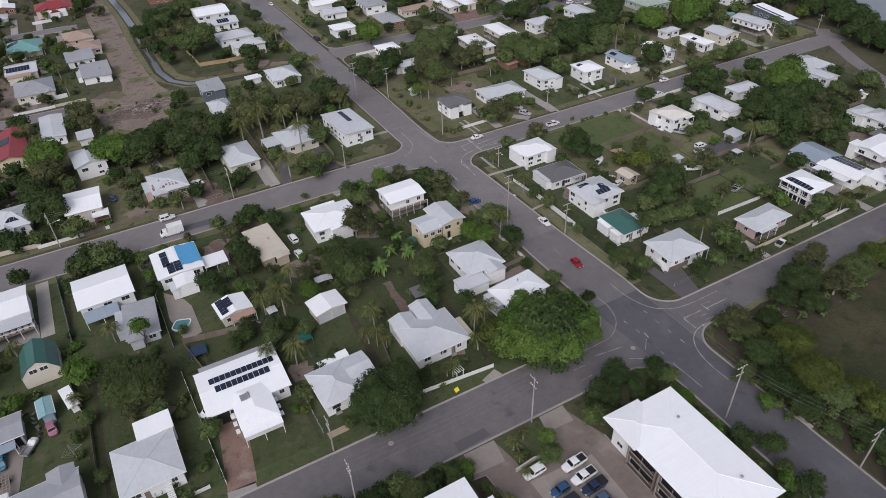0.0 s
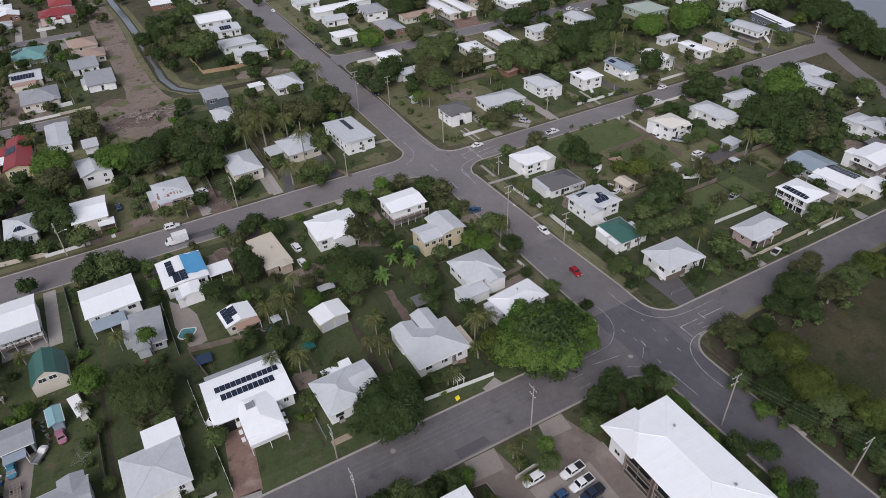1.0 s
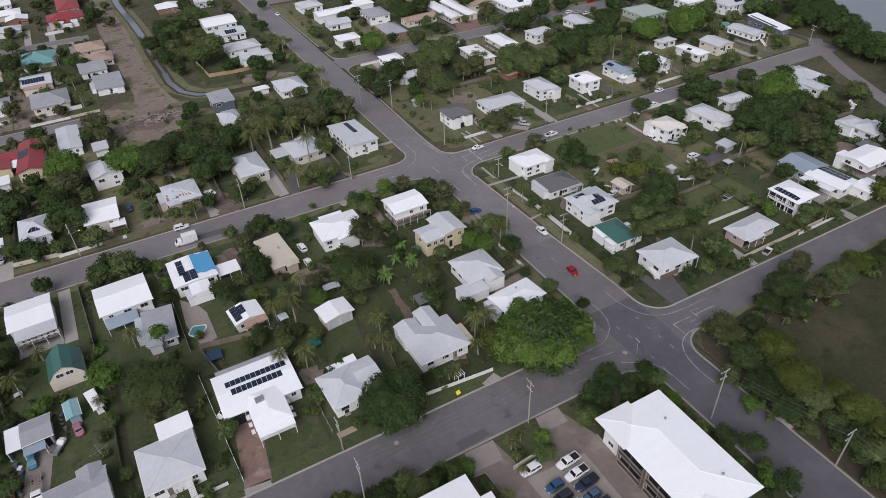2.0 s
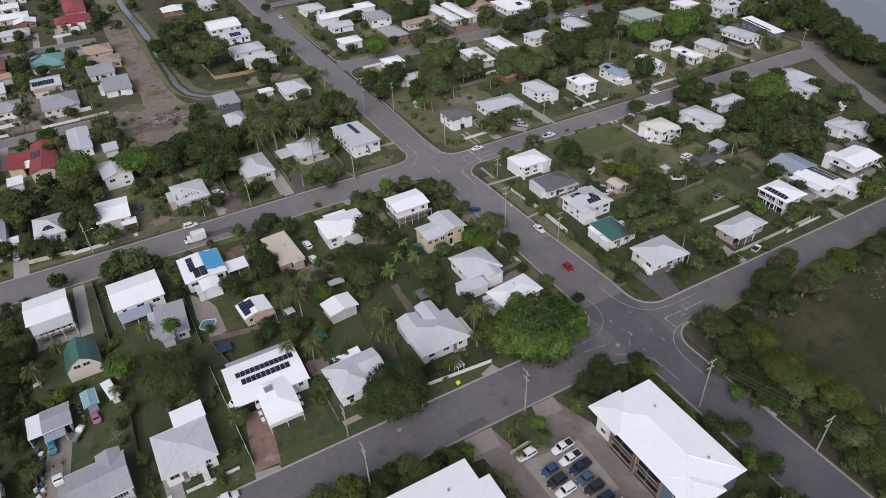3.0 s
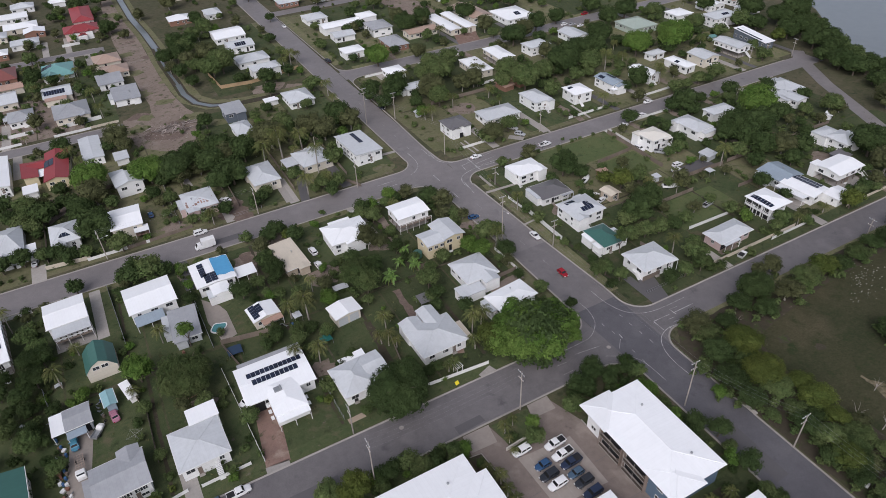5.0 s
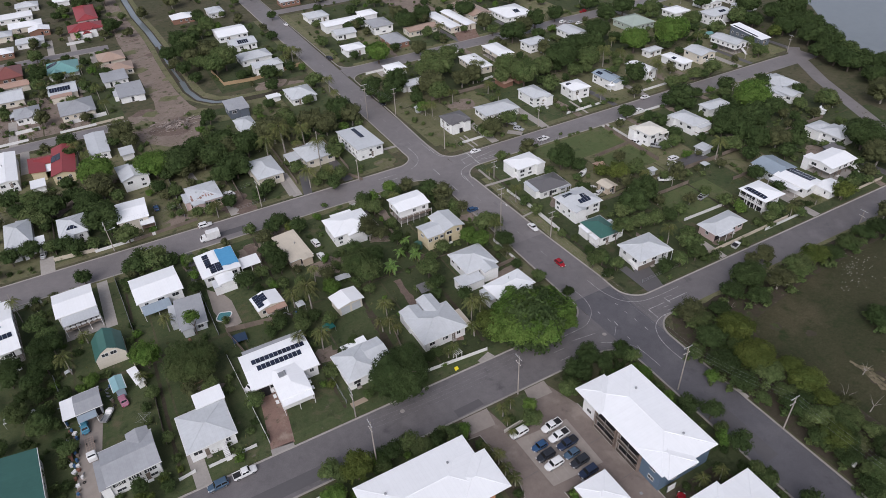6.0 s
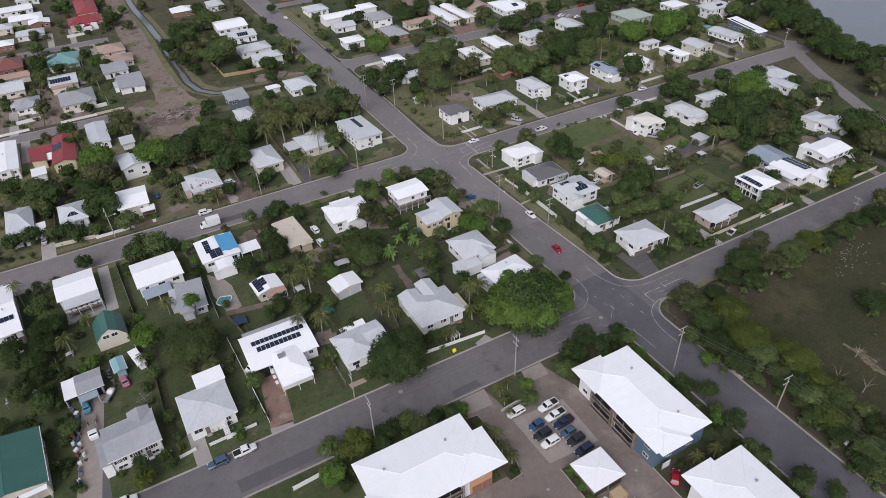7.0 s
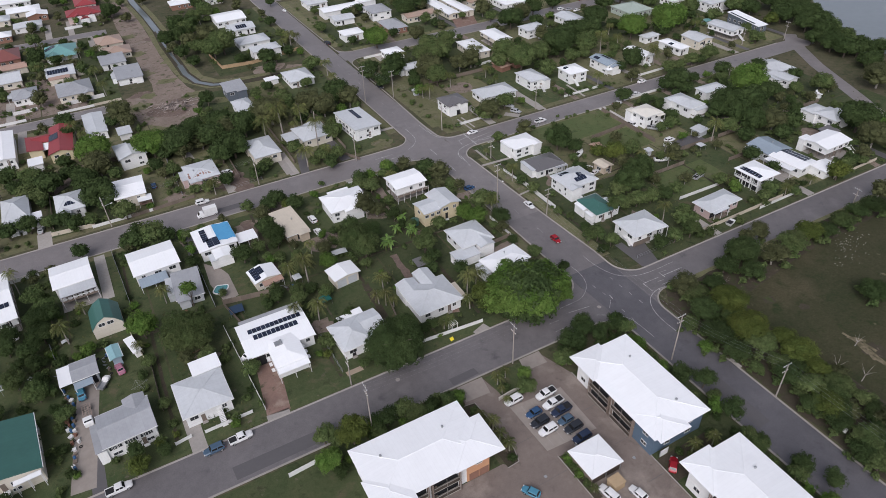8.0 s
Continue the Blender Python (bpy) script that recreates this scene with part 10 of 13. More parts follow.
tree(246.7, 173.5, 1.9, "g", 698, far=True)
tree(287.9, 102.6, 3.3, "g", 699, far=True)
tree(68.5, 292.1, 1.5, "d", 700, far=True)
tree(54.1, 295.4, 1.9, "g", 701, far=True)
tree(276.6, 128.8, 3.3, "d", 702, far=True)
tree(218.0, 209.4, 6.9, "b", 703, far=True)
tree(295.0, 85.9, 3.3, "d", 704, far=True)
tree(284.5, 113.5, 4.8, "g", 705, far=True)
tree(295.1, 88.8, 3.4, "d", 706, far=True)
tree(285.5, 113.9, 4.3, "o", 707, far=True)
tree(296.0, 87.6, 3.1, "g", 708, far=True)
tree(233.8, 195.1, 2.3, "d", 709, far=True)
tree(37.7, 300.2, 6.2, "g", 710, far=True)
tree(122.5, 278.4, 2.8, "d", 711, far=True)
tree(171.1, 252.3, 1.9, "g", 712, far=True)
tree(285.7, 119.3, 2.7, "g", 713, far=True)
tree(290.6, 110.1, 3.9, "g", 714, far=True)
tree(166.7, 256.7, 1.9, "g", 715, far=True)
tree(297.4, 94.3, 4.6, "o", 716, far=True)
tree(42.8, 303.3, 7.0, "g", 717, far=True)
tree(232.4, 203.0, 4.7, "d", 718, far=True)
tree(278.8, 139.2, 5.7, "d", 719, far=True)
tree(298.5, 96.8, 2.7, "g", 720, far=True)
tree(296.5, 102.7, 4.5, "g", 721, far=True)
tree(170.8, 257.2, 2.3, "o", 722, far=True)
tree(75.9, 299.2, 1.5, "o", 723, far=True)
tree(72.9, 300.1, 2.3, "d", 724, far=True)
tree(24.0, 308.4, 4.0, "d", 725, far=True)
tree(-42.7, 308.0, 2.3, "g", 726, far=True)
tree(292.0, 117.7, 2.8, "o", 727, far=True)
tree(-54.1, 306.6, 2.3, "d", 728, far=True)
tree(196.7, 240.5, 1.9, "g", 729, far=True)
tree(236.1, 204.0, 8.4, "b", 730, far=True)
tree(261.5, 172.3, 3.6, "g", 731, far=True)
tree(178.0, 254.6, 6.6, "d", 732, far=True)
tree(-13.1, 310.8, 1.5, "d", 733, far=True)
tree(283.8, 136.7, 4.2, "d", 734, far=True)
tree(228.5, 214.3, 1.5, "g", 735, far=True)
tree(279.7, 146.8, 5.8, "d", 736, far=True)
tree(183.3, 253.6, 1.5, "g", 737, far=True)
tree(148.8, 275.0, 2.3, "o", 738, far=True)
tree(297.3, 113.5, 4.3, "g", 739, far=True)
tree(247.0, 196.1, 2.3, "d", 740, far=True)
tree(196.3, 244.9, 1.9, "g", 741, far=True)
tree(231.5, 214.1, 2.3, "d", 742, far=True)
tree(252.5, 190.7, 1.5, "d", 743, far=True)
tree(73.9, 305.5, 1.5, "g", 744, far=True)
tree(31.3, 313.2, 4.1, "g", 745, far=True)
tree(191.2, 250.7, 3.9, "d", 746, far=True)
tree(297.1, 119.2, 4.3, "o", 747, far=True)
tree(296.6, 120.9, 3.4, "d", 748, far=True)
tree(147.5, 279.0, 2.8, "d", 749, far=True)
tree(296.5, 122.2, 3.0, "o", 750, far=True)
tree(197.8, 247.0, 1.5, "g", 751, far=True)
tree(113.3, 294.7, 1.5, "b", 752, far=True)
tree(-20.5, 316.5, 2.8, "g", 753, far=True)
tree(291.0, 135.0, 4.3, "d", 754, far=True)
tree(292.8, 131.9, 4.0, "d", 755, far=True)
tree(215.4, 233.4, 6.6, "d", 756, far=True)
tree(74.9, 307.7, 1.5, "b", 757, far=True)
tree(-37.2, 316.1, 2.9, "d", 758, far=True)
tree(298.9, 120.8, 3.0, "g", 759, far=True)
tree(266.4, 178.2, 2.3, "g", 760, far=True)
tree(280.5, 156.9, 4.1, "o", 761, far=True)
tree(287.5, 145.5, 4.8, "g", 762, far=True)
tree(288.1, 144.6, 3.9, "d", 763, far=True)
tree(192.1, 254.6, 2.3, "g", 764, far=True)
tree(20.7, 318.0, 3.7, "o", 765, far=True)
tree(287.5, 146.6, 3.5, "o", 766, far=True)
tree(73.4, 310.3, 2.8, "g", 767, far=True)
tree(241.2, 211.9, 1.9, "g", 768, far=True)
tree(288.0, 147.1, 4.8, "d", 769, far=True)
tree(232.0, 222.0, 1.9, "o", 770, far=True)
tree(299.2, 127.1, 3.9, "d", 771, far=True)
tree(94.2, 306.0, 3.3, "g", 772, far=True)
tree(145.3, 285.8, 3.3, "g", 773, far=True)
tree(296.2, 134.8, 3.7, "g", 774, far=True)
tree(68.1, 313.4, 1.9, "g", 775, far=True)
tree(224.7, 231.1, 1.5, "g", 776, far=True)
tree(291.9, 143.8, 3.7, "o", 777, far=True)
tree(299.5, 129.9, 4.6, "d", 778, far=True)
tree(175.7, 269.7, 3.3, "g", 779, far=True)
tree(267.9, 183.7, 2.8, "g", 780, far=True)
tree(-20.6, 322.3, 2.8, "d", 781, far=True)
tree(219.2, 238.5, 1.9, "g", 782, far=True)
tree(295.0, 142.4, 3.3, "o", 783, far=True)
tree(190.2, 262.1, 5.4, "d", 784, far=True)
tree(30.0, 322.2, 4.5, "d", 785, far=True)
tree(249.9, 209.2, 3.8, "d", 786, far=True)
tree(287.4, 157.8, 4.7, "d", 787, far=True)
tree(244.0, 218.1, 2.3, "b", 788, far=True)
tree(203.3, 255.1, 2.3, "b", 789, far=True)
tree(67.6, 318.6, 1.9, "g", 790, far=True)
tree(40.3, 323.7, 5.9, "g", 791, far=True)
tree(290.5, 158.9, 5.4, "d", 792, far=True)
tree(47.1, 324.2, 1.5, "o", 793, far=True)
tree(260.2, 203.2, 1.5, "g", 794, far=True)
tree(165.9, 283.0, 2.3, "g", 795, far=True)
tree(225.3, 239.9, 1.9, "g", 796, far=True)
tree(-12.2, 328.6, 2.8, "d", 797, far=True)
tree(-38.8, 327.1, 3.6, "g", 798, far=True)
tree(205.9, 257.7, 1.9, "o", 799, far=True)
tree(245.1, 223.0, 2.3, "o", 800, far=True)
tree(36.2, 327.9, 2.3, "g", 801, far=True)
tree(259.3, 207.5, 1.9, "g", 802, far=True)
tree(20.7, 329.8, 4.2, "d", 803, far=True)
tree(295.4, 157.5, 4.1, "g", 804, far=True)
tree(176.9, 280.1, 4.8, "o", 805, far=True)
tree(293.3, 162.0, 2.6, "d", 806, far=True)
tree(120.3, 308.5, 2.8, "g", 807, far=True)
tree(-23.7, 332.5, 1.5, "o", 808, far=True)
tree(26.9, 332.0, 4.6, "d", 809, far=True)
tree(244.8, 228.1, 1.5, "g", 810, far=True)
tree(-30.6, 333.0, 1.9, "o", 811, far=True)
tree(200.9, 267.1, 5.2, "d", 812, far=True)
tree(297.6, 160.0, 4.7, "d", 813, far=True)
tree(292.1, 169.4, 6.2, "o", 814, far=True)
tree(-55.1, 332.0, 2.4, "d", 815, 2, far=True)
tree(250.3, 226.0, 2.8, "g", 816, far=True)
tree(298.3, 162.7, 4.5, "g", 817, far=True)
tree(141.7, 305.0, 6.4, "d", 818, far=True)
tree(-15.5, 337.1, 2.3, "b", 819, far=True)
tree(227.2, 250.0, 1.9, "g", 820, far=True)
tree(269.7, 205.6, 3.9, "g", 821, far=True)
tree(225.3, 252.5, 1.9, "g", 822, far=True)
tree(298.4, 166.2, 3.8, "o", 823, far=True)
tree(263.8, 214.4, 2.3, "d", 824, far=True)
tree(31.5, 337.4, 5.0, "g", 825, far=True)
tree(269.3, 209.6, 1.5, "d", 826, far=True)
tree(287.4, 185.8, 3.8, "y", 827, far=True)
tree(230.5, 250.8, 1.9, "g", 828, far=True)
tree(264.1, 217.1, 1.5, "d", 829, far=True)
tree(300.6, 167.1, 5.0, "o", 830, far=True)
tree(298.6, 170.7, 4.0, "g", 831, far=True)
tree(74.9, 332.4, 3.4, "d", 832, far=True)
tree(255.8, 229.3, 2.3, "g", 833, far=True)
tree(-38.4, 341.4, 4.3, "d", 834, far=True)
tree(299.0, 174.6, 1.9, "g", 835, far=True)
tree(227.8, 258.5, 1.9, "g", 836, far=True)
tree(236.4, 251.7, 5.6, "d", 837, far=True)
tree(-13.9, 345.0, 1.9, "g", 838, far=True)
tree(294.3, 185.4, 5.8, "o", 839, far=True)
tree(215.9, 269.6, 4.9, "d", 840, far=True)
tree(268.6, 220.1, 4.7, "g", 841, far=True)
tree(37.1, 345.3, 2.3, "g", 842, far=True)
tree(155.5, 311.6, 5.4, "d", 843, far=True)
tree(301.3, 182.9, 6.5, "o", 844, far=True)
tree(-20.7, 349.3, 1.5, "g", 845, far=True)
tree(72.3, 342.3, 1.5, "g", 846, far=True)
tree(102.1, 336.5, 2.8, "g", 847, far=True)
tree(291.8, 202.0, 5.0, "d", 848, far=True)
tree(219.5, 276.2, 1.9, "g", 849, far=True)
tree(-18.0, 353.2, 2.3, "d", 850, far=True)
tree(36.4, 351.1, 4.5, "d", 851, far=True)
tree(287.5, 209.3, 5.4, "g", 852, far=True)
tree(29.2, 352.1, 5.5, "d", 853, far=True)
tree(272.5, 227.9, 2.8, "g", 854, far=True)
tree(179.2, 304.9, 6.1, "d", 855, 4.5, far=True)
tree(259.4, 243.1, 2.3, "g", 856, far=True)
tree(145.3, 323.7, 4.3, "d", 857, far=True)
tree(310.9, 179.3, 3.8, "d", 858, far=True)
tree(263.0, 241.9, 1.9, "g", 859, far=True)
tree(310.0, 182.5, 2.7, "d", 860, far=True)
tree(-37.5, 356.3, 1.5, "o", 861, far=True)
tree(251.6, 255.7, 6.5, "d", 862, far=True)
tree(292.1, 212.3, 2.8, "g", 863, far=True)
tree(313.3, 181.9, 3.3, "d", 864, far=True)
tree(75.5, 350.8, 2.3, "o", 865, far=True)
tree(264.2, 246.9, 4.9, "g", 866, far=True)
tree(309.4, 190.9, 3.3, "o", 867, far=True)
tree(-9.4, 361.2, 1.9, "b", 868, far=True)
tree(169.6, 318.9, 2.3, "d", 869, far=True)
tree(-40.6, 360.8, 1.9, "d", 870, far=True)
tree(46.7, 359.3, 2.3, "g", 871, far=True)
tree(41.0, 361.1, 4.6, "g", 872, far=True)
tree(306.6, 200.9, 6.8, "o", 873, far=True)
tree(129.6, 339.6, 1.9, "g", 874, far=True)
tree(313.4, 191.4, 3.5, "d", 875, far=True)
tree(242.6, 273.7, 5.5, "d", 876, far=True)
tree(-25.6, 364.7, 2.3, "d", 877, far=True)
tree(138.2, 337.4, 2.3, "d", 878, far=True)
tree(-42.0, 363.6, 1.5, "b", 879, far=True)
tree(264.9, 254.5, 1.9, "g", 880, far=True)
tree(319.7, 185.9, 3.3, "d", 881, far=True)
tree(240.1, 279.5, 1.5, "g", 882, far=True)
tree(201.8, 307.9, 1.5, "g", 883, far=True)
tree(47.9, 364.8, 5.4, "g", 884, far=True)
tree(162.8, 331.1, 2.3, "g", 885, far=True)
tree(53.3, 365.3, 2.8, "b", 886, far=True)
tree(127.0, 346.7, 3.7, "d", 887, far=True)
tree(266.5, 258.6, 1.9, "b", 888, far=True)
tree(274.6, 251.1, 2.3, "o", 889, far=True)
tree(316.7, 199.4, 3.3, "d", 890, far=True)
tree(321.0, 192.9, 3.5, "d", 891, far=True)
tree(-50.6, 369.6, 2.6, "d", 892, far=True)
tree(-38.8, 371.1, 3.9, "g", 893, far=True)
tree(211.6, 308.0, 6.1, "d", 894, far=True)
tree(306.3, 218.8, 7.1, "d", 895, far=True)
tree(227.0, 298.2, 2.8, "g", 896, far=True)
tree(321.2, 199.1, 2.8, "d", 897, far=True)
tree(85.4, 367.1, 2.9, "d", 898, far=True)
tree(66.7, 371.1, 3.6, "d", 899, far=True)
tree(170.0, 337.3, 2.8, "d", 900, far=True)
tree(295.0, 239.6, 5.0, "d", 901, far=True)
tree(322.7, 203.6, 7.7, "o", 902, far=True)
tree(111.7, 361.5, 2.8, "d", 903, far=True)
tree(322.3, 204.8, 4.6, "g", 904, far=True)
tree(323.0, 205.4, 3.5, "d", 905, far=True)
tree(182.2, 333.5, 2.8, "b", 906, far=True)
tree(327.0, 201.0, 3.1, "d", 907, far=True)
tree(298.7, 240.0, 1.5, "o", 908, far=True)
tree(148.6, 350.7, 1.5, "g", 909, far=True)
tree(139.3, 354.8, 1.5, "b", 910, far=True)
tree(144.8, 353.8, 5.4, "g", 911, far=True)
tree(328.8, 204.2, 3.5, "o", 912, far=True)
tree(219.0, 315.6, 1.9, "d", 913, far=True)
tree(205.8, 325.6, 2.8, "g", 914, far=True)
tree(211.6, 322.3, 2.8, "g", 915, far=True)
tree(231.3, 309.6, 1.9, "d", 916, far=True)
tree(8.8, 386.9, 2.8, "d", 917, far=True)
tree(-41.4, 385.6, 1.9, "g", 918, far=True)
tree(136.7, 361.9, 2.8, "g", 919, far=True)
tree(331.2, 207.3, 3.4, "d", 920, far=True)
tree(228.1, 315.9, 2.8, "g", 921, far=True)
tree(6.6, 389.7, 2.1, "o", 922, far=True)
tree(273.6, 278.8, 1.9, "g", 923, far=True)
tree(298.9, 253.3, 2.3, "g", 924, far=True)
tree(242.7, 306.4, 1.5, "b", 925, far=True)
tree(182.2, 345.1, 1.5, "b", 926, far=True)
tree(-12.7, 390.8, 1.9, "d", 927, far=True)
tree(47.9, 387.8, 4.5, "d", 928, far=True)
tree(225.0, 320.7, 2.3, "d", 929, far=True)
tree(-3.8, 392.1, 2.8, "o", 930, far=True)
tree(246.9, 305.5, 1.5, "b", 931, far=True)
tree(151.0, 362.8, 1.9, "b", 932, far=True)
tree(334.4, 213.5, 4.0, "d", 933, far=True)
tree(61.9, 389.0, 2.3, "g", 934, far=True)
tree(-33.8, 393.9, 1.9, "g", 935, far=True)
tree(248.0, 308.7, 1.5, "d", 936, far=True)
tree(243.9, 312.4, 1.9, "g", 937, far=True)
tree(206.1, 338.3, 2.3, "o", 938, far=True)
tree(281.1, 281.0, 2.3, "o", 939, far=True)
tree(267.3, 294.7, 1.5, "g", 940, far=True)
tree(-39.5, 396.7, 2.8, "o", 941, far=True)
tree(201.9, 343.2, 1.9, "d", 942, far=True)
tree(1.3, 399.5, 5.1, "d", 943, far=True)
tree(238.8, 321.1, 2.3, "d", 944, far=True)
tree(-16.1, 400.0, 2.3, "b", 945, far=True)
tree(69.2, 394.5, 1.5, "g", 946, far=True)
tree(-38.8, 400.2, 2.8, "g", 947, 0.5, far=True)
tree(119.6, 383.4, 4.7, "d", 948, far=True)
tree(206.4, 347.6, 2.8, "g", 949, far=True)
tree(3.6, 406.0, 2.8, "g", 950, far=True)
tree(281.9, 295.0, 1.9, "d", 951, far=True)
tree(181.5, 364.0, 1.5, "g", 952, far=True)
tree(245.9, 325.0, 2.8, "o", 953, far=True)
tree(285.0, 292.3, 2.8, "g", 954, far=True)
tree(42.8, 406.3, 1.9, "d", 955, far=True)
tree(175.3, 369.5, 1.9, "o", 956, far=True)
tree(281.6, 298.6, 2.3, "d", 957, far=True)
tree(112.0, 393.8, 1.9, "g", 958, far=True)
tree(206.4, 355.6, 1.5, "g", 959, far=True)
tree(70.8, 405.4, 1.5, "g", 960, far=True)
tree(-25.4, 413.1, 2.9, "d", 961, far=True)
tree(284.8, 301.0, 2.8, "d", 962, far=True)
tree(7.6, 413.8, 1.5, "d", 963, far=True)
tree(117.4, 397.9, 1.9, "o", 964, far=True)
tree(-45.1, 415.7, 2.3, "g", 965, far=True)
tree(75.0, 410.4, 2.8, "g", 966, far=True)
tree(20.5, 417.4, 3.8, "o", 967, far=True)
tree(38.2, 416.1, 1.5, "g", 968, far=True)
tree(202.3, 365.9, 2.8, "d", 969, far=True)
tree(98.5, 406.6, 1.9, "o", 970, far=True)
tree(9.4, 421.6, 2.8, "g", 971, far=True)
tree(287.7, 310.6, 1.9, "g", 972, far=True)
tree(256.5, 336.3, 2.3, "b", 973, far=True)
tree(140.2, 398.7, 2.8, "g", 974, far=True)
tree(226.7, 357.5, 2.3, "d", 975, far=True)
tree(104.6, 410.1, 2.8, "g", 976, far=True)
tree(85.9, 415.8, 4.9, "d", 977, far=True)
tree(275.1, 324.9, 1.5, "b", 978, far=True)
tree(-48.1, 425.2, 1.5, "b", 979, far=True)
tree(138.5, 404.2, 1.9, "d", 980, far=True)
tree(-52.8, 425.8, 1.5, "b", 981, far=True)
tree(-19.9, 428.8, 1.9, "d", 982, far=True)
tree(280.2, 326.1, 1.5, "o", 983, far=True)
tree(39.8, 429.0, 6.0, "d", 984, far=True)
tree(288.0, 322.1, 2.3, "b", 985, far=True)
tree(165.5, 399.7, 1.5, "d", 986, far=True)
tree(152.4, 405.3, 1.5, "o", 987, far=True)
tree(189.6, 390.4, 1.5, "d", 988, far=True)
tree(55.5, 430.8, 1.5, "d", 989, far=True)
tree(3.1, 434.9, 1.9, "g", 990, far=True)
tree(117.7, 418.1, 2.8, "g", 991, far=True)
tree(244.7, 362.0, 2.3, "d", 992, far=True)
tree(271.2, 343.5, 1.5, "d", 993, far=True)
tree(268.2, 346.8, 1.9, "g", 994, far=True)
tree(246.0, 364.1, 1.5, "d", 995, far=True)
tree(145.3, 414.5, 2.3, "g", 996, far=True)
tree(122.3, 422.8, 2.8, "d", 997, far=True)
tree(261.2, 356.0, 2.8, "d", 998, far=True)
tree(41.3, 439.5, 2.3, "o", 999, far=True)
tree(180.4, 402.9, 2.8, "g", 1000, far=True)
tree(126.3, 423.1, 1.5, "g", 1001, far=True)
tree(52.8, 440.1, 2.3, "g", 1002, far=True)
tree(-2.3, 444.2, 1.5, "o", 1003, far=True)
tree(-20.3, 444.3, 2.3, "b", 1004, far=True)
tree(289.3, 338.6, 1.9, "g", 1005, far=True)
tree(-24.8, 445.1, 3.4, "d", 1006, far=True)
tree(146.3, 420.4, 1.9, "g", 1007, far=True)
tree(-53.8, 443.7, 1.5, "g", 1008, far=True)
tree(-0.5, 447.3, 2.8, "g", 1009, far=True)
tree(68.3, 441.7, 1.9, "o", 1010, far=True)
tree(-14.0, 447.4, 1.5, "d", 1011, far=True)
tree(263.7, 362.3, 1.9, "d", 1012, far=True)
tree(70.1, 444.7, 1.5, "d", 1013, far=True)
tree(-43.1, 450.5, 1.9, "d", 1014, far=True)
tree(283.0, 352.8, 1.9, "g", 1015, far=True)
tree(269.0, 363.9, 2.3, "g", 1016, far=True)
tree(174.4, 417.5, 2.8, "d", 1017, far=True)
tree(-20.9, 454.2, 3.9, "g", 1018, far=True)
tree(72.3, 449.4, 1.5, "o", 1019, far=True)
tree(284.5, 357.8, 1.5, "g", 1020, far=True)
tree(-10.6, 457.2, 4.8, "d", 1021, far=True)
tree(-19.5, 457.8, 2.8, "g", 1022, far=True)
tree(52.7, 457.3, 2.3, "o", 1023, far=True)
tree(174.4, 426.0, 1.9, "o", 1024, far=True)
tree(3.8, 462.9, 6.2, "d", 1025, far=True)
tree(63.6, 464.4, 1.5, "b", 1026, far=True)
tree(-4.6, 474.1, 2.3, "d", 1027, far=True)
tree(71.6, 468.5, 2.8, "d", 1028, far=True)
tree(-24.1, 474.8, 1.9, "d", 1029, far=True)
tree(-13.6, 478.4, 1.5, "o", 1030, far=True)
tree(-26.4, 479.0, 2.3, "d", 1031, far=True)
tree(-7.0, 484.5, 2.3, "b", 1032, far=True)
tree(-41.6, 489.2, 1.5, "b", 1033, far=True)
tree(8.5, 491.3, 1.5, "g", 1034, far=True)
tree(-41.5, 494.7, 5.0, "g", 1035, far=True)
tree(-51.1, 497.7, 2.3, "d", 1036, far=True)
tree(42.3, 51.9, 1.2, "p", 1037)
tree(43.3, 54.9, 1.1, "p", 1038)
tree(72.5, 21.0, 1.0, "p", 1039)
tree(42.2, 79.5, 1.7, "p", 1040)
tree(43.7, 79.0, 2.0, "p", 1041)
tree(51.5, 82.7, 2.0, "p", 1042)
tree(16.4, 98.4, 2.9, "p", 1043)
tree(34.9, 93.3, 1.8, "p", 1044)
tree(33.4, 94.8, 2.3, "p", 1045)
tree(32.1, 96.4, 2.0, "p", 1046)
tree(11.4, 101.4, 2.3, "p", 1047)
tree(53.7, 87.8, 3.0, "p", 1048)
tree(56.8, 88.6, 3.0, "p", 1049)
tree(35.2, 100.3, 2.7, "p", 1050)
tree(-24.9, 110.1, 1.9, "p", 1051)
tree(19.1, 114.5, 3.8, "p", 1052)
tree(15.3, 117.4, 2.8, "p", 1053)
tree(-16.5, 126.0, 2.3, "p", 1054)
tree(-40.6, 122.8, 2.8, "p", 1055)
tree(24.0, 125.1, 2.3, "p", 1056)
tree(-57.9, 119.3, 1.9, "p", 1057)
tree(-58.4, 121.8, 1.5, "p", 1058)
tree(-36.0, 132.7, 1.9, "p", 1059)
tree(78.8, 115.8, 2.8, "p", 1060)
tree(120.7, 86.1, 2.7, "p", 1061)
tree(-51.0, 151.0, 2.1, "p", 1062, 3)
tree(95.6, 129.2, 2.7, "p", 1063)
tree(60.9, 149.0, 2.3, "p", 1064)
tree(7.9, 174.0, 2.7, "p", 1065)
tree(161.5, 76.1, 2.3, "p", 1066)
tree(97.4, 148.6, 1.5, "p", 1067)
tree(138.7, 115.4, 2.3, "p", 1068)
tree(145.2, 109.3, 2.1, "p", 1069)
tree(40.5, 175.2, 3.6, "p", 1070)
tree(47.9, 175.3, 2.7, "p", 1071)
tree(174.8, 77.1, 1.9, "p", 1072)
tree(151.8, 117.5, 1.8, "p", 1073)
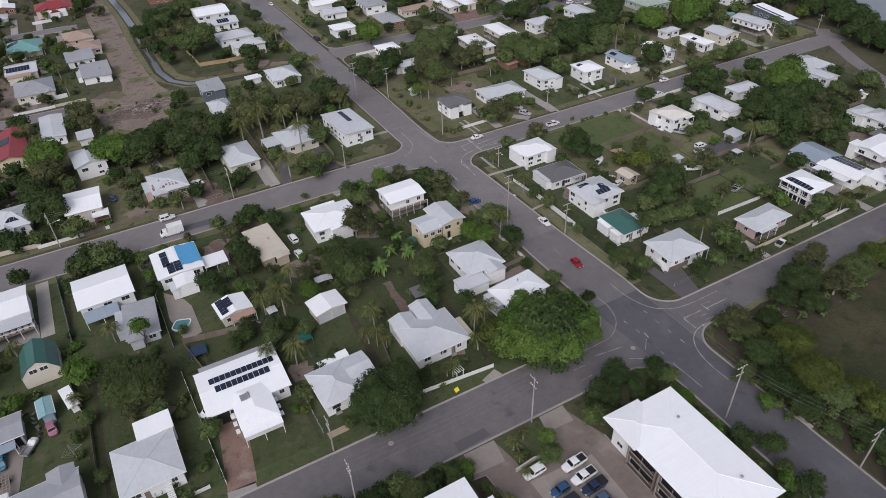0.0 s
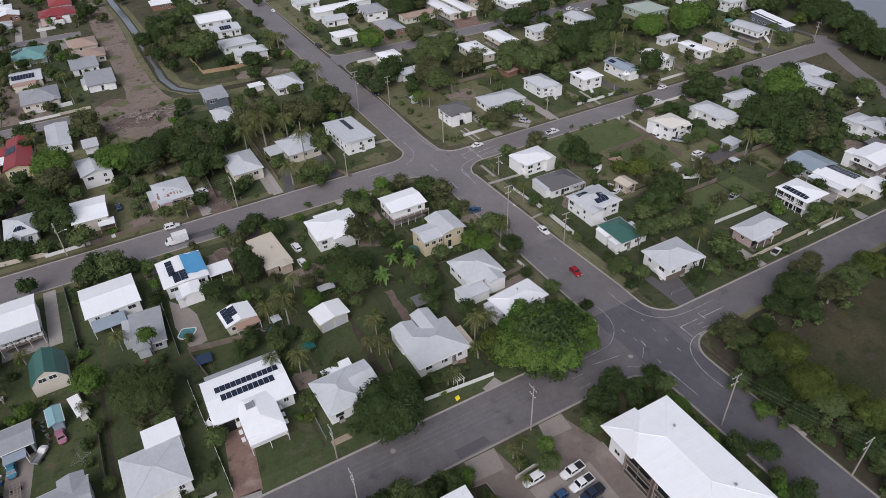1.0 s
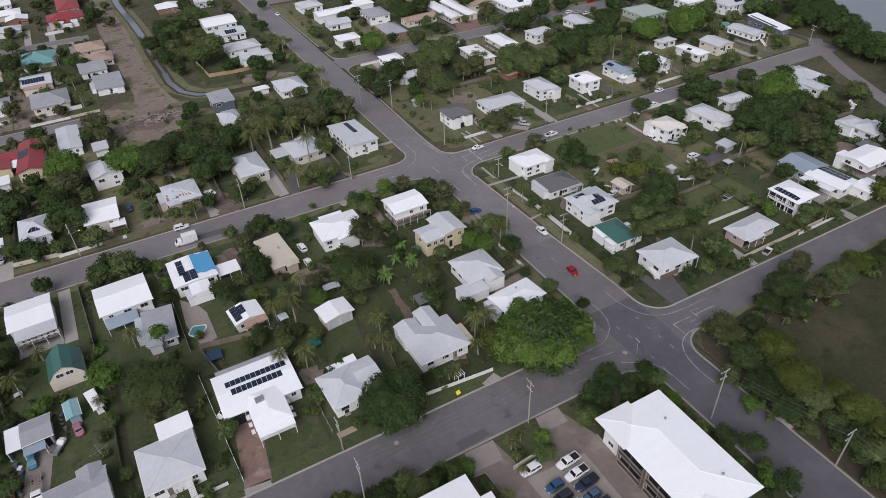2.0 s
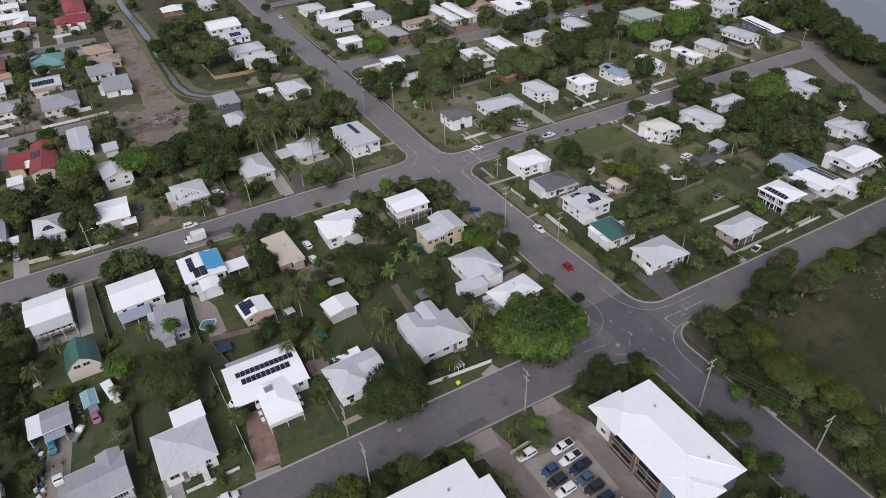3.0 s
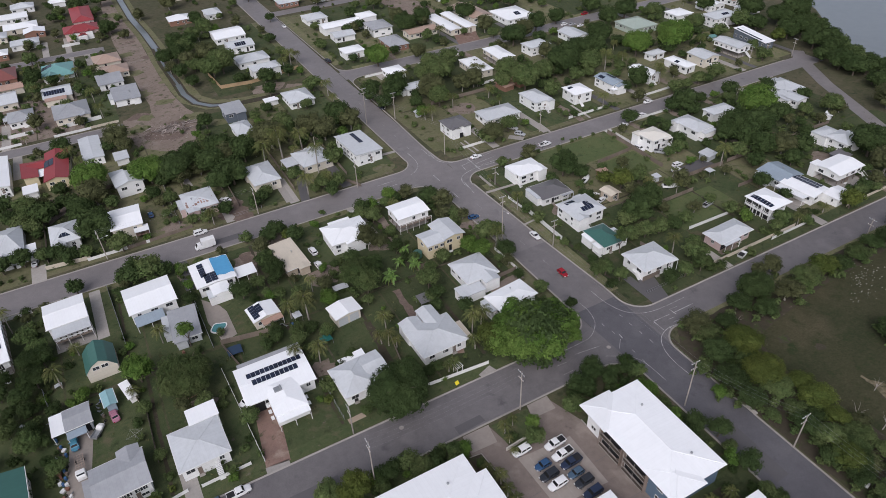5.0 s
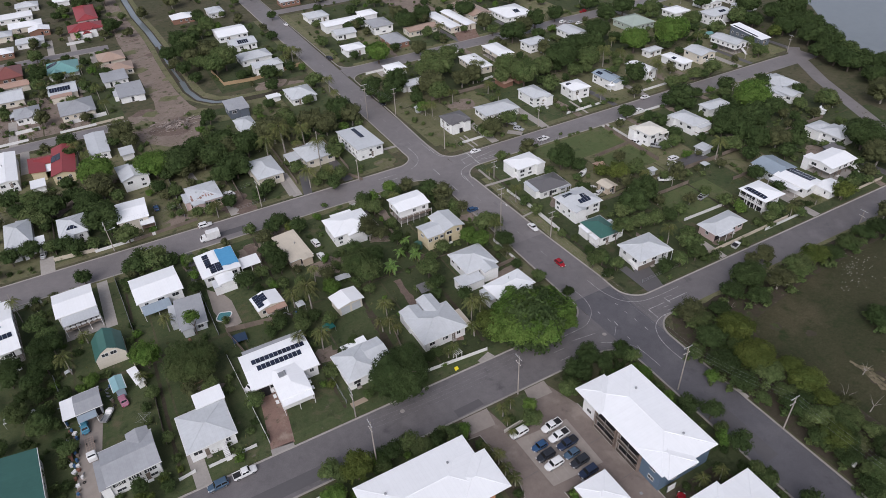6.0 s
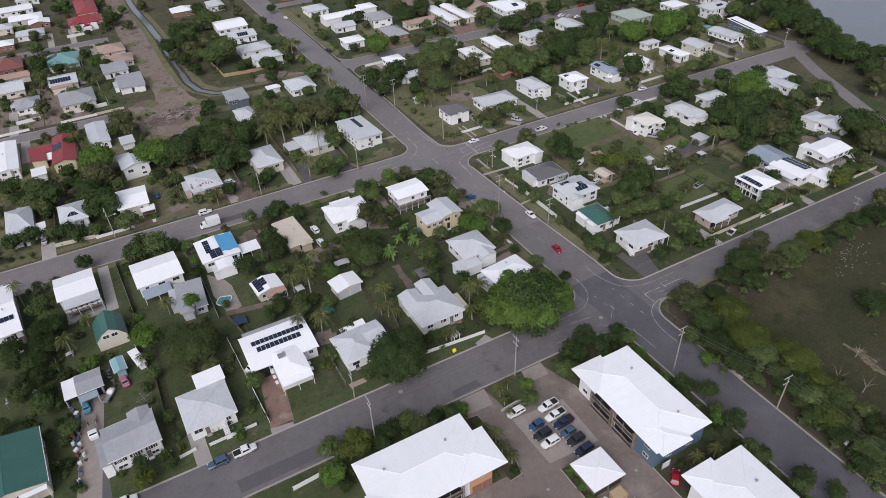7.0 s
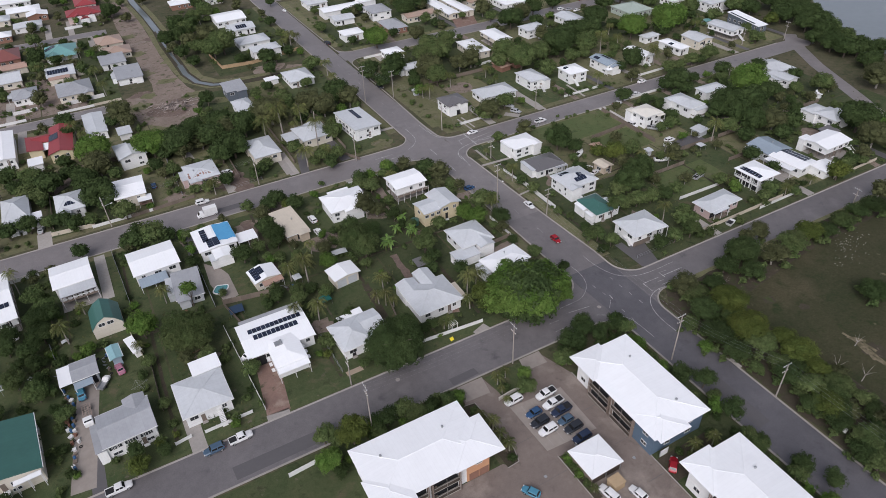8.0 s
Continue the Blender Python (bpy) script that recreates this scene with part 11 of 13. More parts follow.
tree(48.5, 186.5, 3.6, "p", 1074, 4.5)
tree(171.0, 114.4, 3.4, "p", 1075)
tree(33.9, 203.8, 4.3, "p", 1076)
tree(45.0, 202.4, 2.3, "p", 1077)
tree(40.8, 204.9, 5.4, "p", 1078)
tree(48.9, 205.3, 4.0, "p", 1079)
tree(101.0, 204.0, 2.3, "p", 1080)
tree(-26.2, 227.7, 1.5, "p", 1081)
tree(116.0, 207.4, 2.8, "p", 1082)
tree(-26.2, 237.6, 2.4, "p", 1083)
tree(134.1, 199.5, 1.5, "p", 1084)
tree(168.4, 174.0, 2.8, "p", 1085)
tree(-28.7, 244.7, 3.0, "p", 1086)
tree(-7.6, 247.0, 1.5, "p", 1087)
tree(74.5, 238.1, 2.3, "p", 1088)
tree(-11.6, 259.3, 2.8, "p", 1089)
tree(76.1, 249.5, 3.2, "p", 1090)
tree(225.2, 142.0, 1.5, "p", 1091)
tree(221.9, 152.2, 1.9, "p", 1092)
tree(110.6, 242.9, 2.8, "p", 1093)
tree(203.9, 178.9, 2.9, "p", 1094, 0.5)
tree(208.9, 184.9, 2.8, "p", 1095)
tree(194.7, 204.1, 4.2, "p", 1096)
tree(-14.3, 282.8, 2.8, "p", 1097)
tree(203.5, 202.5, 3.0, "p", 1098)
tree(56.8, 280.7, 2.8, "p", 1099)
tree(-59.2, 282.8, 2.8, "p", 1100)
tree(-55.9, 288.0, 1.9, "p", 1101)
tree(68.6, 287.3, 3.1, "p", 1102)
tree(-15.8, 302.5, 2.9, "p", 1103)
tree(73.5, 293.4, 4.1, "p", 1104)
tree(77.2, 295.7, 2.6, "p", 1105)
tree(244.4, 199.3, 1.5, "p", 1106)
tree(250.1, 199.6, 2.8, "p", 1107)
tree(-42.5, 318.9, 1.5, "p", 1108)
tree(151.9, 285.1, 3.4, "p", 1109)
tree(246.1, 213.1, 1.5, "p", 1110)
tree(266.3, 196.2, 1.9, "p", 1111)
tree(-11.0, 337.9, 2.5, "p", 1112)
tree(265.8, 212.7, 1.5, "p", 1113)
tree(245.1, 257.8, 1.5, "p", 1114)
tree(-42.7, 353.9, 1.9, "p", 1115)
tree(42.8, 358.2, 1.5, "p", 1116)
tree(-35.8, 364.2, 1.9, "p", 1117)
tree(149.4, 341.8, 1.5, "p", 1118)
tree(252.2, 278.0, 1.9, "p", 1119)
tree(281.3, 249.6, 1.5, "p", 1120)
tree(194.2, 323.8, 1.5, "p", 1121)
tree(248.3, 288.8, 1.5, "p", 1122)
tree(292.5, 252.7, 1.5, "p", 1123)
tree(157.1, 358.3, 1.9, "p", 1124)
tree(263.4, 298.9, 1.9, "p", 1125)
tree(238.2, 331.3, 1.5, "p", 1126)
tree(190.1, 367.2, 1.9, "p", 1127)
tree(265.9, 336.7, 2.3, "p", 1128)
tree(246.1, 368.0, 2.8, "p", 1129)
tree(70.6, 463.3, 1.5, "p", 1130)
tree(-24.4, 488.2, 1.9, "p", 1131)
tree(44.1, 116.5, 2.7, "n", 1132)
tree(52.8, 118.5, 2.4, "n", 1133)
tree(49.9, 122.7, 2.0, "n", 1134)
tree(53.6, 126.6, 2.1, "n", 1135)
tree(7.0, 55.9, 0.9, "b", 1136)
tree(6.4, 56.1, 0.7, "d", 1137)
tree(17.9, 55.2, 0.7, "g", 1138)
tree(16.6, 55.6, 1.4, "g", 1139)
tree(21.6, 55.4, 1.4, "d", 1140)
tree(21.1, 55.6, 1.4, "d", 1141)
tree(13.3, 58.7, 1.1, "d", 1142)
tree(21.9, 56.8, 1.4, "g", 1143)
tree(23.7, 56.5, 1.4, "b", 1144)
tree(22.9, 56.9, 1.4, "d", 1145)
tree(28.1, 55.0, 0.7, "d", 1146)
tree(15.6, 60.0, 0.9, "b", 1147)
tree(27.3, 55.9, 1.4, "d", 1148)
tree(20.6, 58.9, 0.9, "b", 1149)
tree(22.0, 58.8, 0.7, "d", 1150)
tree(26.0, 57.9, 1.1, "d", 1151)
tree(23.8, 59.1, 0.9, "g", 1152)
tree(27.9, 57.5, 1.4, "d", 1153)
tree(32.8, 56.8, 1.4, "g", 1154)
tree(67.1, 22.5, 0.7, "s", 1155)
tree(31.2, 57.9, 0.7, "g", 1156)
tree(24.4, 60.9, 0.7, "b", 1157)
tree(76.5, -10.2, 0.7, "g", 1158)
tree(33.0, 57.8, 1.1, "b", 1159)
tree(29.5, 60.1, 1.4, "g", 1160)
tree(77.7, -18.1, 1.4, "d", 1161)
tree(78.1, -9.7, 0.7, "d", 1162)
tree(78.3, -9.0, 1.4, "b", 1163)
tree(77.8, -1.0, 0.7, "d", 1164)
tree(76.6, 6.1, 1.4, "d", 1165)
tree(79.9, 5.7, 1.4, "b", 1166)
tree(77.0, 16.6, 0.9, "b", 1167)
tree(77.4, 16.2, 0.7, "g", 1168)
tree(76.7, 18.1, 0.9, "d", 1169)
tree(79.7, 13.2, 1.1, "g", 1170)
tree(78.7, 21.3, 1.4, "d", 1171)
tree(-10.6, 76.2, 1.1, "b", 1172)
tree(78.5, 26.3, 0.9, "d", 1173)
tree(-4.2, 79.4, 0.9, "g", 1174)
tree(-31.2, 76.3, 0.7, "b", 1175)
tree(59.7, 55.1, 0.7, "b", 1176)
tree(-25.9, 79.0, 1.2, "y", 1177, 1)
tree(77.5, 35.2, 1.1, "g", 1178)
tree(76.4, 37.6, 1.1, "b", 1179)
tree(-22.5, 80.3, 0.9, "y", 1180)
tree(-11.8, 81.7, 1.1, "s", 1181)
tree(-14.9, 81.8, 1.1, "s", 1182)
tree(-6.7, 82.4, 1.1, "g", 1183)
tree(-34.6, 79.8, 0.9, "s", 1184)
tree(63.5, 56.9, 0.7, "d", 1185)
tree(-5.1, 84.7, 1.1, "d", 1186)
tree(62.6, 58.4, 1.4, "g", 1187)
tree(-45.4, 76.3, 0.9, "s", 1188)
tree(79.5, 38.3, 1.4, "d", 1189)
tree(-22.4, 83.5, 1.2, "g", 1190)
tree(66.5, 55.4, 0.7, "d", 1191)
tree(76.9, 43.4, 0.9, "d", 1192)
tree(31.9, 79.1, 0.7, "g", 1193)
tree(-42.0, 80.2, 0.9, "b", 1194)
tree(67.3, 57.3, 0.9, "d", 1195)
tree(69.8, 54.9, 0.7, "g", 1196)
tree(13.8, 85.8, 1.3, "y", 1197)
tree(66.2, 59.1, 1.1, "d", 1198)
tree(70.6, 54.6, 1.1, "d", 1199)
tree(40.0, 77.6, 0.7, "b", 1200)
tree(12.1, 86.9, 0.9, "b", 1201)
tree(70.9, 55.2, 1.4, "g", 1202)
tree(66.9, 59.4, 0.7, "b", 1203)
tree(-43.0, 81.2, 1.2, "d", 1204)
tree(67.9, 58.7, 1.1, "d", 1205)
tree(67.6, 59.3, 1.1, "g", 1206)
tree(68.7, 58.6, 1.1, "d", 1207)
tree(73.0, 55.1, 1.1, "b", 1208)
tree(14.1, 89.0, 0.9, "s", 1209)
tree(78.7, 49.7, 1.1, "d", 1210)
tree(75.1, 55.0, 1.4, "d", 1211)
tree(14.5, 90.4, 1.3, "g", 1212)
tree(75.9, 57.2, 0.7, "d", 1213)
tree(35.3, 86.6, 1.1, "b", 1214)
tree(-44.1, 88.0, 1.4, "d", 1215)
tree(47.9, 81.6, 0.7, "s", 1216)
tree(-18.7, 94.6, 0.9, "g", 1217)
tree(-30.9, 92.7, 1.3, "s", 1218)
tree(35.5, 88.3, 0.7, "s", 1219)
tree(23.3, 93.1, 0.7, "d", 1220)
tree(-7.9, 96.8, 1.3, "g", 1221)
tree(28.1, 92.5, 0.9, "d", 1222)
tree(61.0, 76.4, 0.7, "d", 1223)
tree(21.4, 94.6, 1.1, "g", 1224)
tree(54.8, 82.1, 1.3, "g", 1225)
tree(-61.9, 84.6, 1.3, "d", 1226)
tree(52.8, 85.2, 1.3, "s", 1227)
tree(-5.4, 101.3, 0.9, "d", 1228)
tree(-44.3, 94.7, 1.3, "g", 1229)
tree(-49.0, 93.4, 1.3, "s", 1230)
tree(14.6, 100.5, 0.9, "s", 1231)
tree(16.6, 101.1, 0.9, "g", 1232)
tree(56.1, 86.1, 1.3, "b", 1233)
tree(-26.1, 101.4, 1.4, "d", 1234)
tree(-17.1, 103.0, 1.1, "g", 1235)
tree(15.1, 104.3, 1.1, "g", 1236)
tree(-49.1, 98.2, 1.3, "g", 1237)
tree(38.5, 99.9, 0.7, "b", 1238)
tree(64.8, 86.5, 0.7, "g", 1239)
tree(73.9, 79.7, 0.7, "d", 1240)
tree(-43.1, 102.8, 0.7, "g", 1241)
tree(-49.5, 103.2, 0.7, "g", 1242)
tree(-23.6, 111.8, 0.7, "b", 1243)
tree(-51.3, 104.6, 1.3, "d", 1244)
tree(-9.8, 113.6, 0.9, "s", 1245)
tree(19.2, 111.4, 1.1, "b", 1246)
tree(7.4, 113.9, 0.9, "s", 1247)
tree(-50.1, 106.9, 0.7, "d", 1248)
tree(37.9, 108.1, 0.7, "b", 1249)
tree(-16.5, 115.0, 0.9, "g", 1250)
tree(15.7, 114.6, 1.1, "d", 1251)
tree(-49.8, 109.0, 1.1, "b", 1252)
tree(47.5, 106.4, 1.3, "s", 1253)
tree(-9.1, 117.5, 1.3, "g", 1254)
tree(77.1, 89.3, 0.7, "g", 1255)
tree(33.7, 113.5, 0.7, "g", 1257)
tree(28.2, 115.1, 0.9, "g", 1258)
tree(17.8, 118.5, 1.1, "s", 1259)
tree(-22.6, 119.4, 0.9, "g", 1260)
tree(-2.6, 121.2, 1.3, "s", 1261)
tree(-23.6, 120.2, 0.7, "s", 1262)
tree(-25.5, 120.0, 1.1, "b", 1263)
tree(-24.8, 123.3, 0.7, "s", 1264)
tree(-44.6, 119.8, 1.3, "b", 1265)
tree(31.2, 120.8, 1.1, "g", 1266)
tree(48.6, 115.2, 0.9, "g", 1267)
tree(15.5, 125.0, 0.7, "b", 1268)
tree(-61.5, 114.9, 0.9, "b", 1269)
tree(-45.3, 121.8, 1.1, "g", 1270)
tree(-43.3, 122.4, 0.7, "d", 1271)
tree(-26.1, 127.0, 1.1, "g", 1272)
tree(10.7, 127.7, 0.9, "g", 1273)
tree(-24.1, 128.3, 1.3, "b", 1274)
tree(-43.7, 124.5, 0.9, "s", 1275)
tree(34.8, 125.1, 1.3, "d", 1276)
tree(74.4, 107.2, 0.9, "g", 1277)
tree(31.8, 127.0, 1.1, "d", 1278)
tree(64.1, 115.5, 0.7, "g", 1279)
tree(-38.6, 129.5, 1.3, "d", 1280)
tree(31.7, 129.1, 1.3, "g", 1281)
tree(-43.9, 128.9, 0.9, "b", 1282)
tree(-45.3, 128.6, 0.7, "g", 1283)
tree(-33.8, 131.5, 0.7, "d", 1284)
tree(-25.0, 133.1, 0.9, "d", 1285)
tree(-49.0, 128.5, 1.3, "b", 1286)
tree(64.7, 119.5, 0.7, "b", 1288)
tree(-60.8, 126.0, 0.9, "b", 1289)
tree(41.1, 129.7, 0.9, "b", 1290)
tree(42.3, 129.5, 1.1, "s", 1291)
tree(-37.5, 133.6, 0.7, "b", 1292)
tree(67.5, 119.0, 0.7, "b", 1293)
tree(35.3, 132.6, 1.3, "g", 1294)
tree(43.2, 130.3, 0.7, "g", 1295)
tree(-37.8, 134.6, 0.9, "g", 1296)
tree(-41.8, 134.3, 0.7, "b", 1297)
tree(57.0, 127.1, 0.7, "g", 1298)
tree(123.9, 74.8, 1.8, "s", 1299)
tree(73.6, 122.4, 1.1, "g", 1300)
tree(-60.5, 133.2, 1.3, "d", 1301)
tree(31.1, 139.2, 0.7, "s", 1302)
tree(56.7, 131.4, 0.9, "g", 1303)
tree(98.1, 106.7, 1.1, "d", 1304)
tree(127.7, 74.1, 1.6, "s", 1305)
tree(51.8, 134.7, 0.9, "g", 1306)
tree(97.0, 109.2, 0.7, "b", 1307)
tree(16.0, 145.6, 0.9, "b", 1308)
tree(75.4, 125.7, 1.3, "g", 1309)
tree(120.3, 88.3, 0.9, "b", 1310)
tree(51.8, 137.8, 1.1, "s", 1311)
tree(131.5, 75.7, 0.7, "g", 1312)
tree(73.3, 129.7, 0.7, "b", 1314)
tree(-5.2, 149.9, 0.7, "s", 1315)
tree(77.2, 128.2, 0.7, "b", 1316)
tree(65.5, 134.4, 1.3, "g", 1317)
tree(53.1, 139.7, 1.1, "d", 1318)
tree(29.9, 146.6, 0.9, "d", 1319)
tree(-23.9, 149.5, 1.3, "g", 1320)
tree(-6.7, 150.7, 0.7, "g", 1321)
tree(-22.3, 149.9, 1.3, "g", 1322)
tree(72.2, 132.1, 0.7, "d", 1323)
tree(117.1, 97.7, 0.7, "s", 1324)
tree(71.0, 133.4, 0.7, "g", 1325)
tree(-45.4, 146.9, 0.9, "s", 1326)
tree(25.7, 149.5, 0.7, "d", 1327)
tree(74.2, 133.2, 2.2, "s", 1328)
tree(-7.0, 153.0, 1.1, "b", 1329)
tree(53.2, 143.2, 0.9, "b", 1330)
tree(1.7, 153.8, 0.9, "d", 1331)
tree(-60.5, 144.7, 0.9, "b", 1332)
tree(116.0, 103.1, 0.7, "b", 1333)
tree(139.0, 73.8, 1.6, "s", 1334)
tree(50.1, 145.2, 1.3, "d", 1335)
tree(-43.7, 150.4, 1.3, "s", 1336)
tree(16.9, 153.8, 0.9, "b", 1337)
tree(98.2, 121.4, 0.9, "g", 1338)
tree(-59.7, 147.5, 1.3, "b", 1339)
tree(-10.6, 157.1, 0.9, "s", 1340)
tree(-61.8, 149.6, 0.7, "b", 1342)
tree(72.0, 141.6, 1.1, "g", 1343)
tree(53.8, 149.9, 1.3, "g", 1344)
tree(31.0, 156.3, 0.9, "g", 1345)
tree(117.4, 110.7, 0.9, "g", 1346)
tree(-37.6, 157.9, 0.9, "g", 1347)
tree(53.4, 151.3, 1.1, "g", 1348)
tree(50.0, 153.2, 0.7, "d", 1349)
tree(63.9, 148.4, 0.7, "b", 1350)
tree(-47.3, 157.5, 1.3, "d", 1351)
tree(117.2, 114.1, 0.7, "g", 1352)
tree(141.5, 86.9, 0.7, "b", 1353)
tree(146.9, 82.3, 0.9, "g", 1355)
tree(119.1, 116.6, 0.9, "g", 1356)
tree(151.1, 77.4, 1.3, "g", 1357)
tree(98.4, 134.4, 1.3, "g", 1358)
tree(53.5, 157.0, 0.7, "s", 1359)
tree(150.4, 79.4, 1.3, "s", 1360)
tree(152.7, 76.1, 1.3, "s", 1361)
tree(64.9, 156.2, 1.3, "g", 1362)
tree(149.3, 88.5, 0.7, "g", 1363)
tree(73.3, 154.0, 0.9, "d", 1364)
tree(130.7, 113.0, 1.3, "b", 1365)
tree(99.5, 140.1, 0.9, "g", 1366)
tree(153.1, 85.8, 0.7, "d", 1367)
tree(74.9, 154.9, 0.7, "s", 1368)
tree(116.1, 131.7, 1.1, "d", 1369)
tree(136.8, 112.8, 0.9, "g", 1370)
tree(-12.1, 176.5, 1.3, "b", 1372)
tree(139.4, 112.2, 1.3, "b", 1374)
tree(125.5, 128.8, 0.9, "g", 1378)
tree(-39.6, 177.2, 0.7, "g", 1379)
tree(-48.2, 175.7, 0.9, "s", 1380)
tree(132.3, 126.2, 0.7, "s", 1381)
tree(-53.9, 176.2, 0.9, "d", 1382)
tree(-5.3, 182.8, 1.1, "s", 1383)
tree(169.8, 78.8, 1.3, "d", 1384)
tree(141.1, 119.2, 1.1, "s", 1385)
tree(134.3, 127.0, 1.3, "g", 1386)
tree(171.9, 77.7, 1.3, "d", 1388)
tree(171.5, 79.2, 0.9, "s", 1389)
tree(133.1, 130.1, 1.1, "b", 1390)
tree(59.0, 175.2, 1.1, "d", 1391, far=True)
tree(163.7, 93.7, 0.9, "g", 1392, far=True)
tree(53.8, 177.7, 0.7, "b", 1394, far=True)
tree(153.8, 111.1, 1.7, "s", 1395, far=True)
tree(52.7, 180.3, 1.1, "b", 1397, far=True)
tree(-57.7, 181.9, 1.3, "b", 1398, far=True)
tree(-59.9, 182.1, 1.3, "g", 1399, far=True)
tree(21.8, 187.9, 0.9, "d", 1400, far=True)
tree(-2.0, 190.0, 1.3, "b", 1401, far=True)
tree(158.7, 108.6, 1.1, "g", 1402, far=True)
tree(153.7, 115.4, 0.9, "s", 1403, far=True)
tree(-40.9, 187.4, 0.7, "d", 1404, far=True)
tree(114.5, 154.6, 1.1, "g", 1405, far=True)
tree(161.5, 113.3, 0.9, "s", 1407, far=True)
tree(-60.0, 189.3, 0.7, "d", 1408, far=True)
tree(171.4, 104.5, 0.9, "d", 1410, far=True)
tree(38.1, 194.8, 1.3, "g", 1412, far=True)
tree(-1.2, 199.6, 0.7, "b", 1413, far=True)
tree(10.8, 199.2, 1.3, "b", 1415, far=True)
tree(172.2, 107.0, 0.9, "g", 1416, far=True)
tree(40.7, 195.9, 0.9, "g", 1417, far=True)
tree(190.9, 76.4, 1.3, "d", 1418, far=True)
tree(158.7, 126.6, 0.7, "s", 1419, far=True)
tree(192.0, 75.0, 0.9, "d", 1421, far=True)
tree(33.8, 198.4, 0.7, "s", 1422, far=True)
tree(154.4, 132.1, 0.9, "s", 1423, far=True)
tree(18.2, 200.9, 1.3, "b", 1424, far=True)
tree(55.1, 194.1, 0.7, "g", 1425, far=True)
tree(-40.2, 200.2, 0.9, "d", 1426, far=True)
tree(-1.2, 203.3, 1.3, "s", 1427, far=True)
tree(56.1, 194.7, 0.7, "s", 1428, far=True)
tree(-56.8, 197.2, 1.1, "b", 1429, far=True)
tree(-23.7, 203.2, 0.9, "b", 1430, far=True)
tree(55.8, 197.0, 1.1, "b", 1431, far=True)
tree(59.3, 196.7, 1.1, "s", 1432, far=True)
tree(113.1, 172.7, 2.9, "s", 1433, far=True)
tree(53.7, 199.2, 0.9, "g", 1434, far=True)
tree(74.0, 193.1, 0.9, "g", 1435, far=True)
tree(-50.7, 203.1, 1.1, "b", 1436, far=True)
tree(28.4, 205.5, 0.7, "g", 1437, far=True)
tree(51.9, 202.0, 0.7, "g", 1438, far=True)
tree(111.6, 176.6, 2.9, "s", 1439, far=True)
tree(199.6, 77.7, 1.1, "g", 1440, far=True)
tree(-40.9, 207.8, 0.7, "d", 1441, far=True)
tree(-36.7, 209.2, 0.9, "b", 1442, far=True)
tree(35.4, 208.2, 0.7, "g", 1443, far=True)
tree(-39.6, 209.7, 0.7, "s", 1444, far=True)
tree(195.9, 92.5, 0.9, "d", 1445, far=True)
tree(-46.7, 209.4, 0.7, "s", 1446, far=True)
tree(192.7, 99.3, 1.3, "g", 1447, far=True)
tree(61.6, 203.6, 1.1, "b", 1448, far=True)
tree(16.4, 212.6, 0.7, "b", 1449, far=True)
tree(-18.4, 213.5, 0.7, "s", 1450, far=True)
tree(114.0, 180.8, 0.9, "b", 1451, far=True)
tree(46.2, 209.9, 1.3, "s", 1452, far=True)
tree(191.4, 106.5, 1.3, "s", 1453, far=True)
tree(33.6, 213.1, 0.7, "g", 1454, far=True)
tree(63.5, 206.4, 1.1, "d", 1455, far=True)
tree(207.8, 78.4, 1.1, "g", 1456, far=True)
tree(-38.9, 215.0, 1.3, "d", 1457, far=True)
tree(156.2, 153.2, 0.9, "b", 1458, far=True)
tree(34.8, 215.0, 0.9, "s", 1459, far=True)
tree(198.8, 99.0, 0.7, "g", 1460, far=True)
tree(-2.1, 218.9, 0.7, "b", 1461, far=True)
tree(113.2, 187.1, 1.1, "d", 1462, far=True)
tree(192.1, 111.6, 1.3, "s", 1463, far=True)
tree(-43.5, 216.2, 1.3, "g", 1464, far=True)
tree(71.5, 206.7, 1.3, "g", 1465, far=True)
tree(-3.0, 219.6, 0.9, "b", 1466, far=True)
tree(170.2, 141.8, 1.1, "g", 1467, far=True)
tree(16.6, 219.1, 0.7, "g", 1468, far=True)
tree(199.5, 101.4, 1.3, "g", 1469, far=True)
tree(206.1, 91.5, 1.1, "d", 1470, far=True)
tree(-43.3, 219.1, 1.1, "g", 1471, far=True)
tree(210.6, 85.2, 0.7, "g", 1472, far=True)
tree(209.7, 87.3, 0.9, "b", 1473, far=True)
tree(52.6, 215.8, 0.9, "g", 1474, far=True)
tree(106.7, 195.6, 0.7, "d", 1475, far=True)
tree(95.6, 202.1, 0.9, "b", 1476, far=True)
tree(-34.6, 222.6, 1.1, "s", 1477, far=True)
tree(-32.6, 222.9, 1.3, "s", 1478, far=True)
tree(168.1, 150.6, 0.9, "g", 1479, far=True)
tree(4.5, 224.4, 0.7, "g", 1480, far=True)
tree(193.1, 119.6, 1.3, "s", 1481, far=True)
tree(112.6, 193.8, 0.7, "b", 1482, far=True)
tree(-15.6, 224.4, 1.1, "s", 1483, far=True)
tree(-39.4, 223.0, 1.3, "d", 1484, far=True)
tree(-21.8, 225.5, 1.1, "g", 1485, far=True)
tree(28.9, 223.7, 1.3, "b", 1486, far=True)
tree(174.2, 146.3, 1.5, "s", 1487, far=True)
tree(-58.5, 220.8, 1.1, "g", 1488, far=True)
tree(20.4, 225.7, 1.3, "d", 1489, far=True)
tree(17.8, 226.1, 1.3, "d", 1490, far=True)
tree(-47.5, 223.8, 1.1, "g", 1491, far=True)
tree(-2.7, 227.7, 0.9, "b", 1492, far=True)
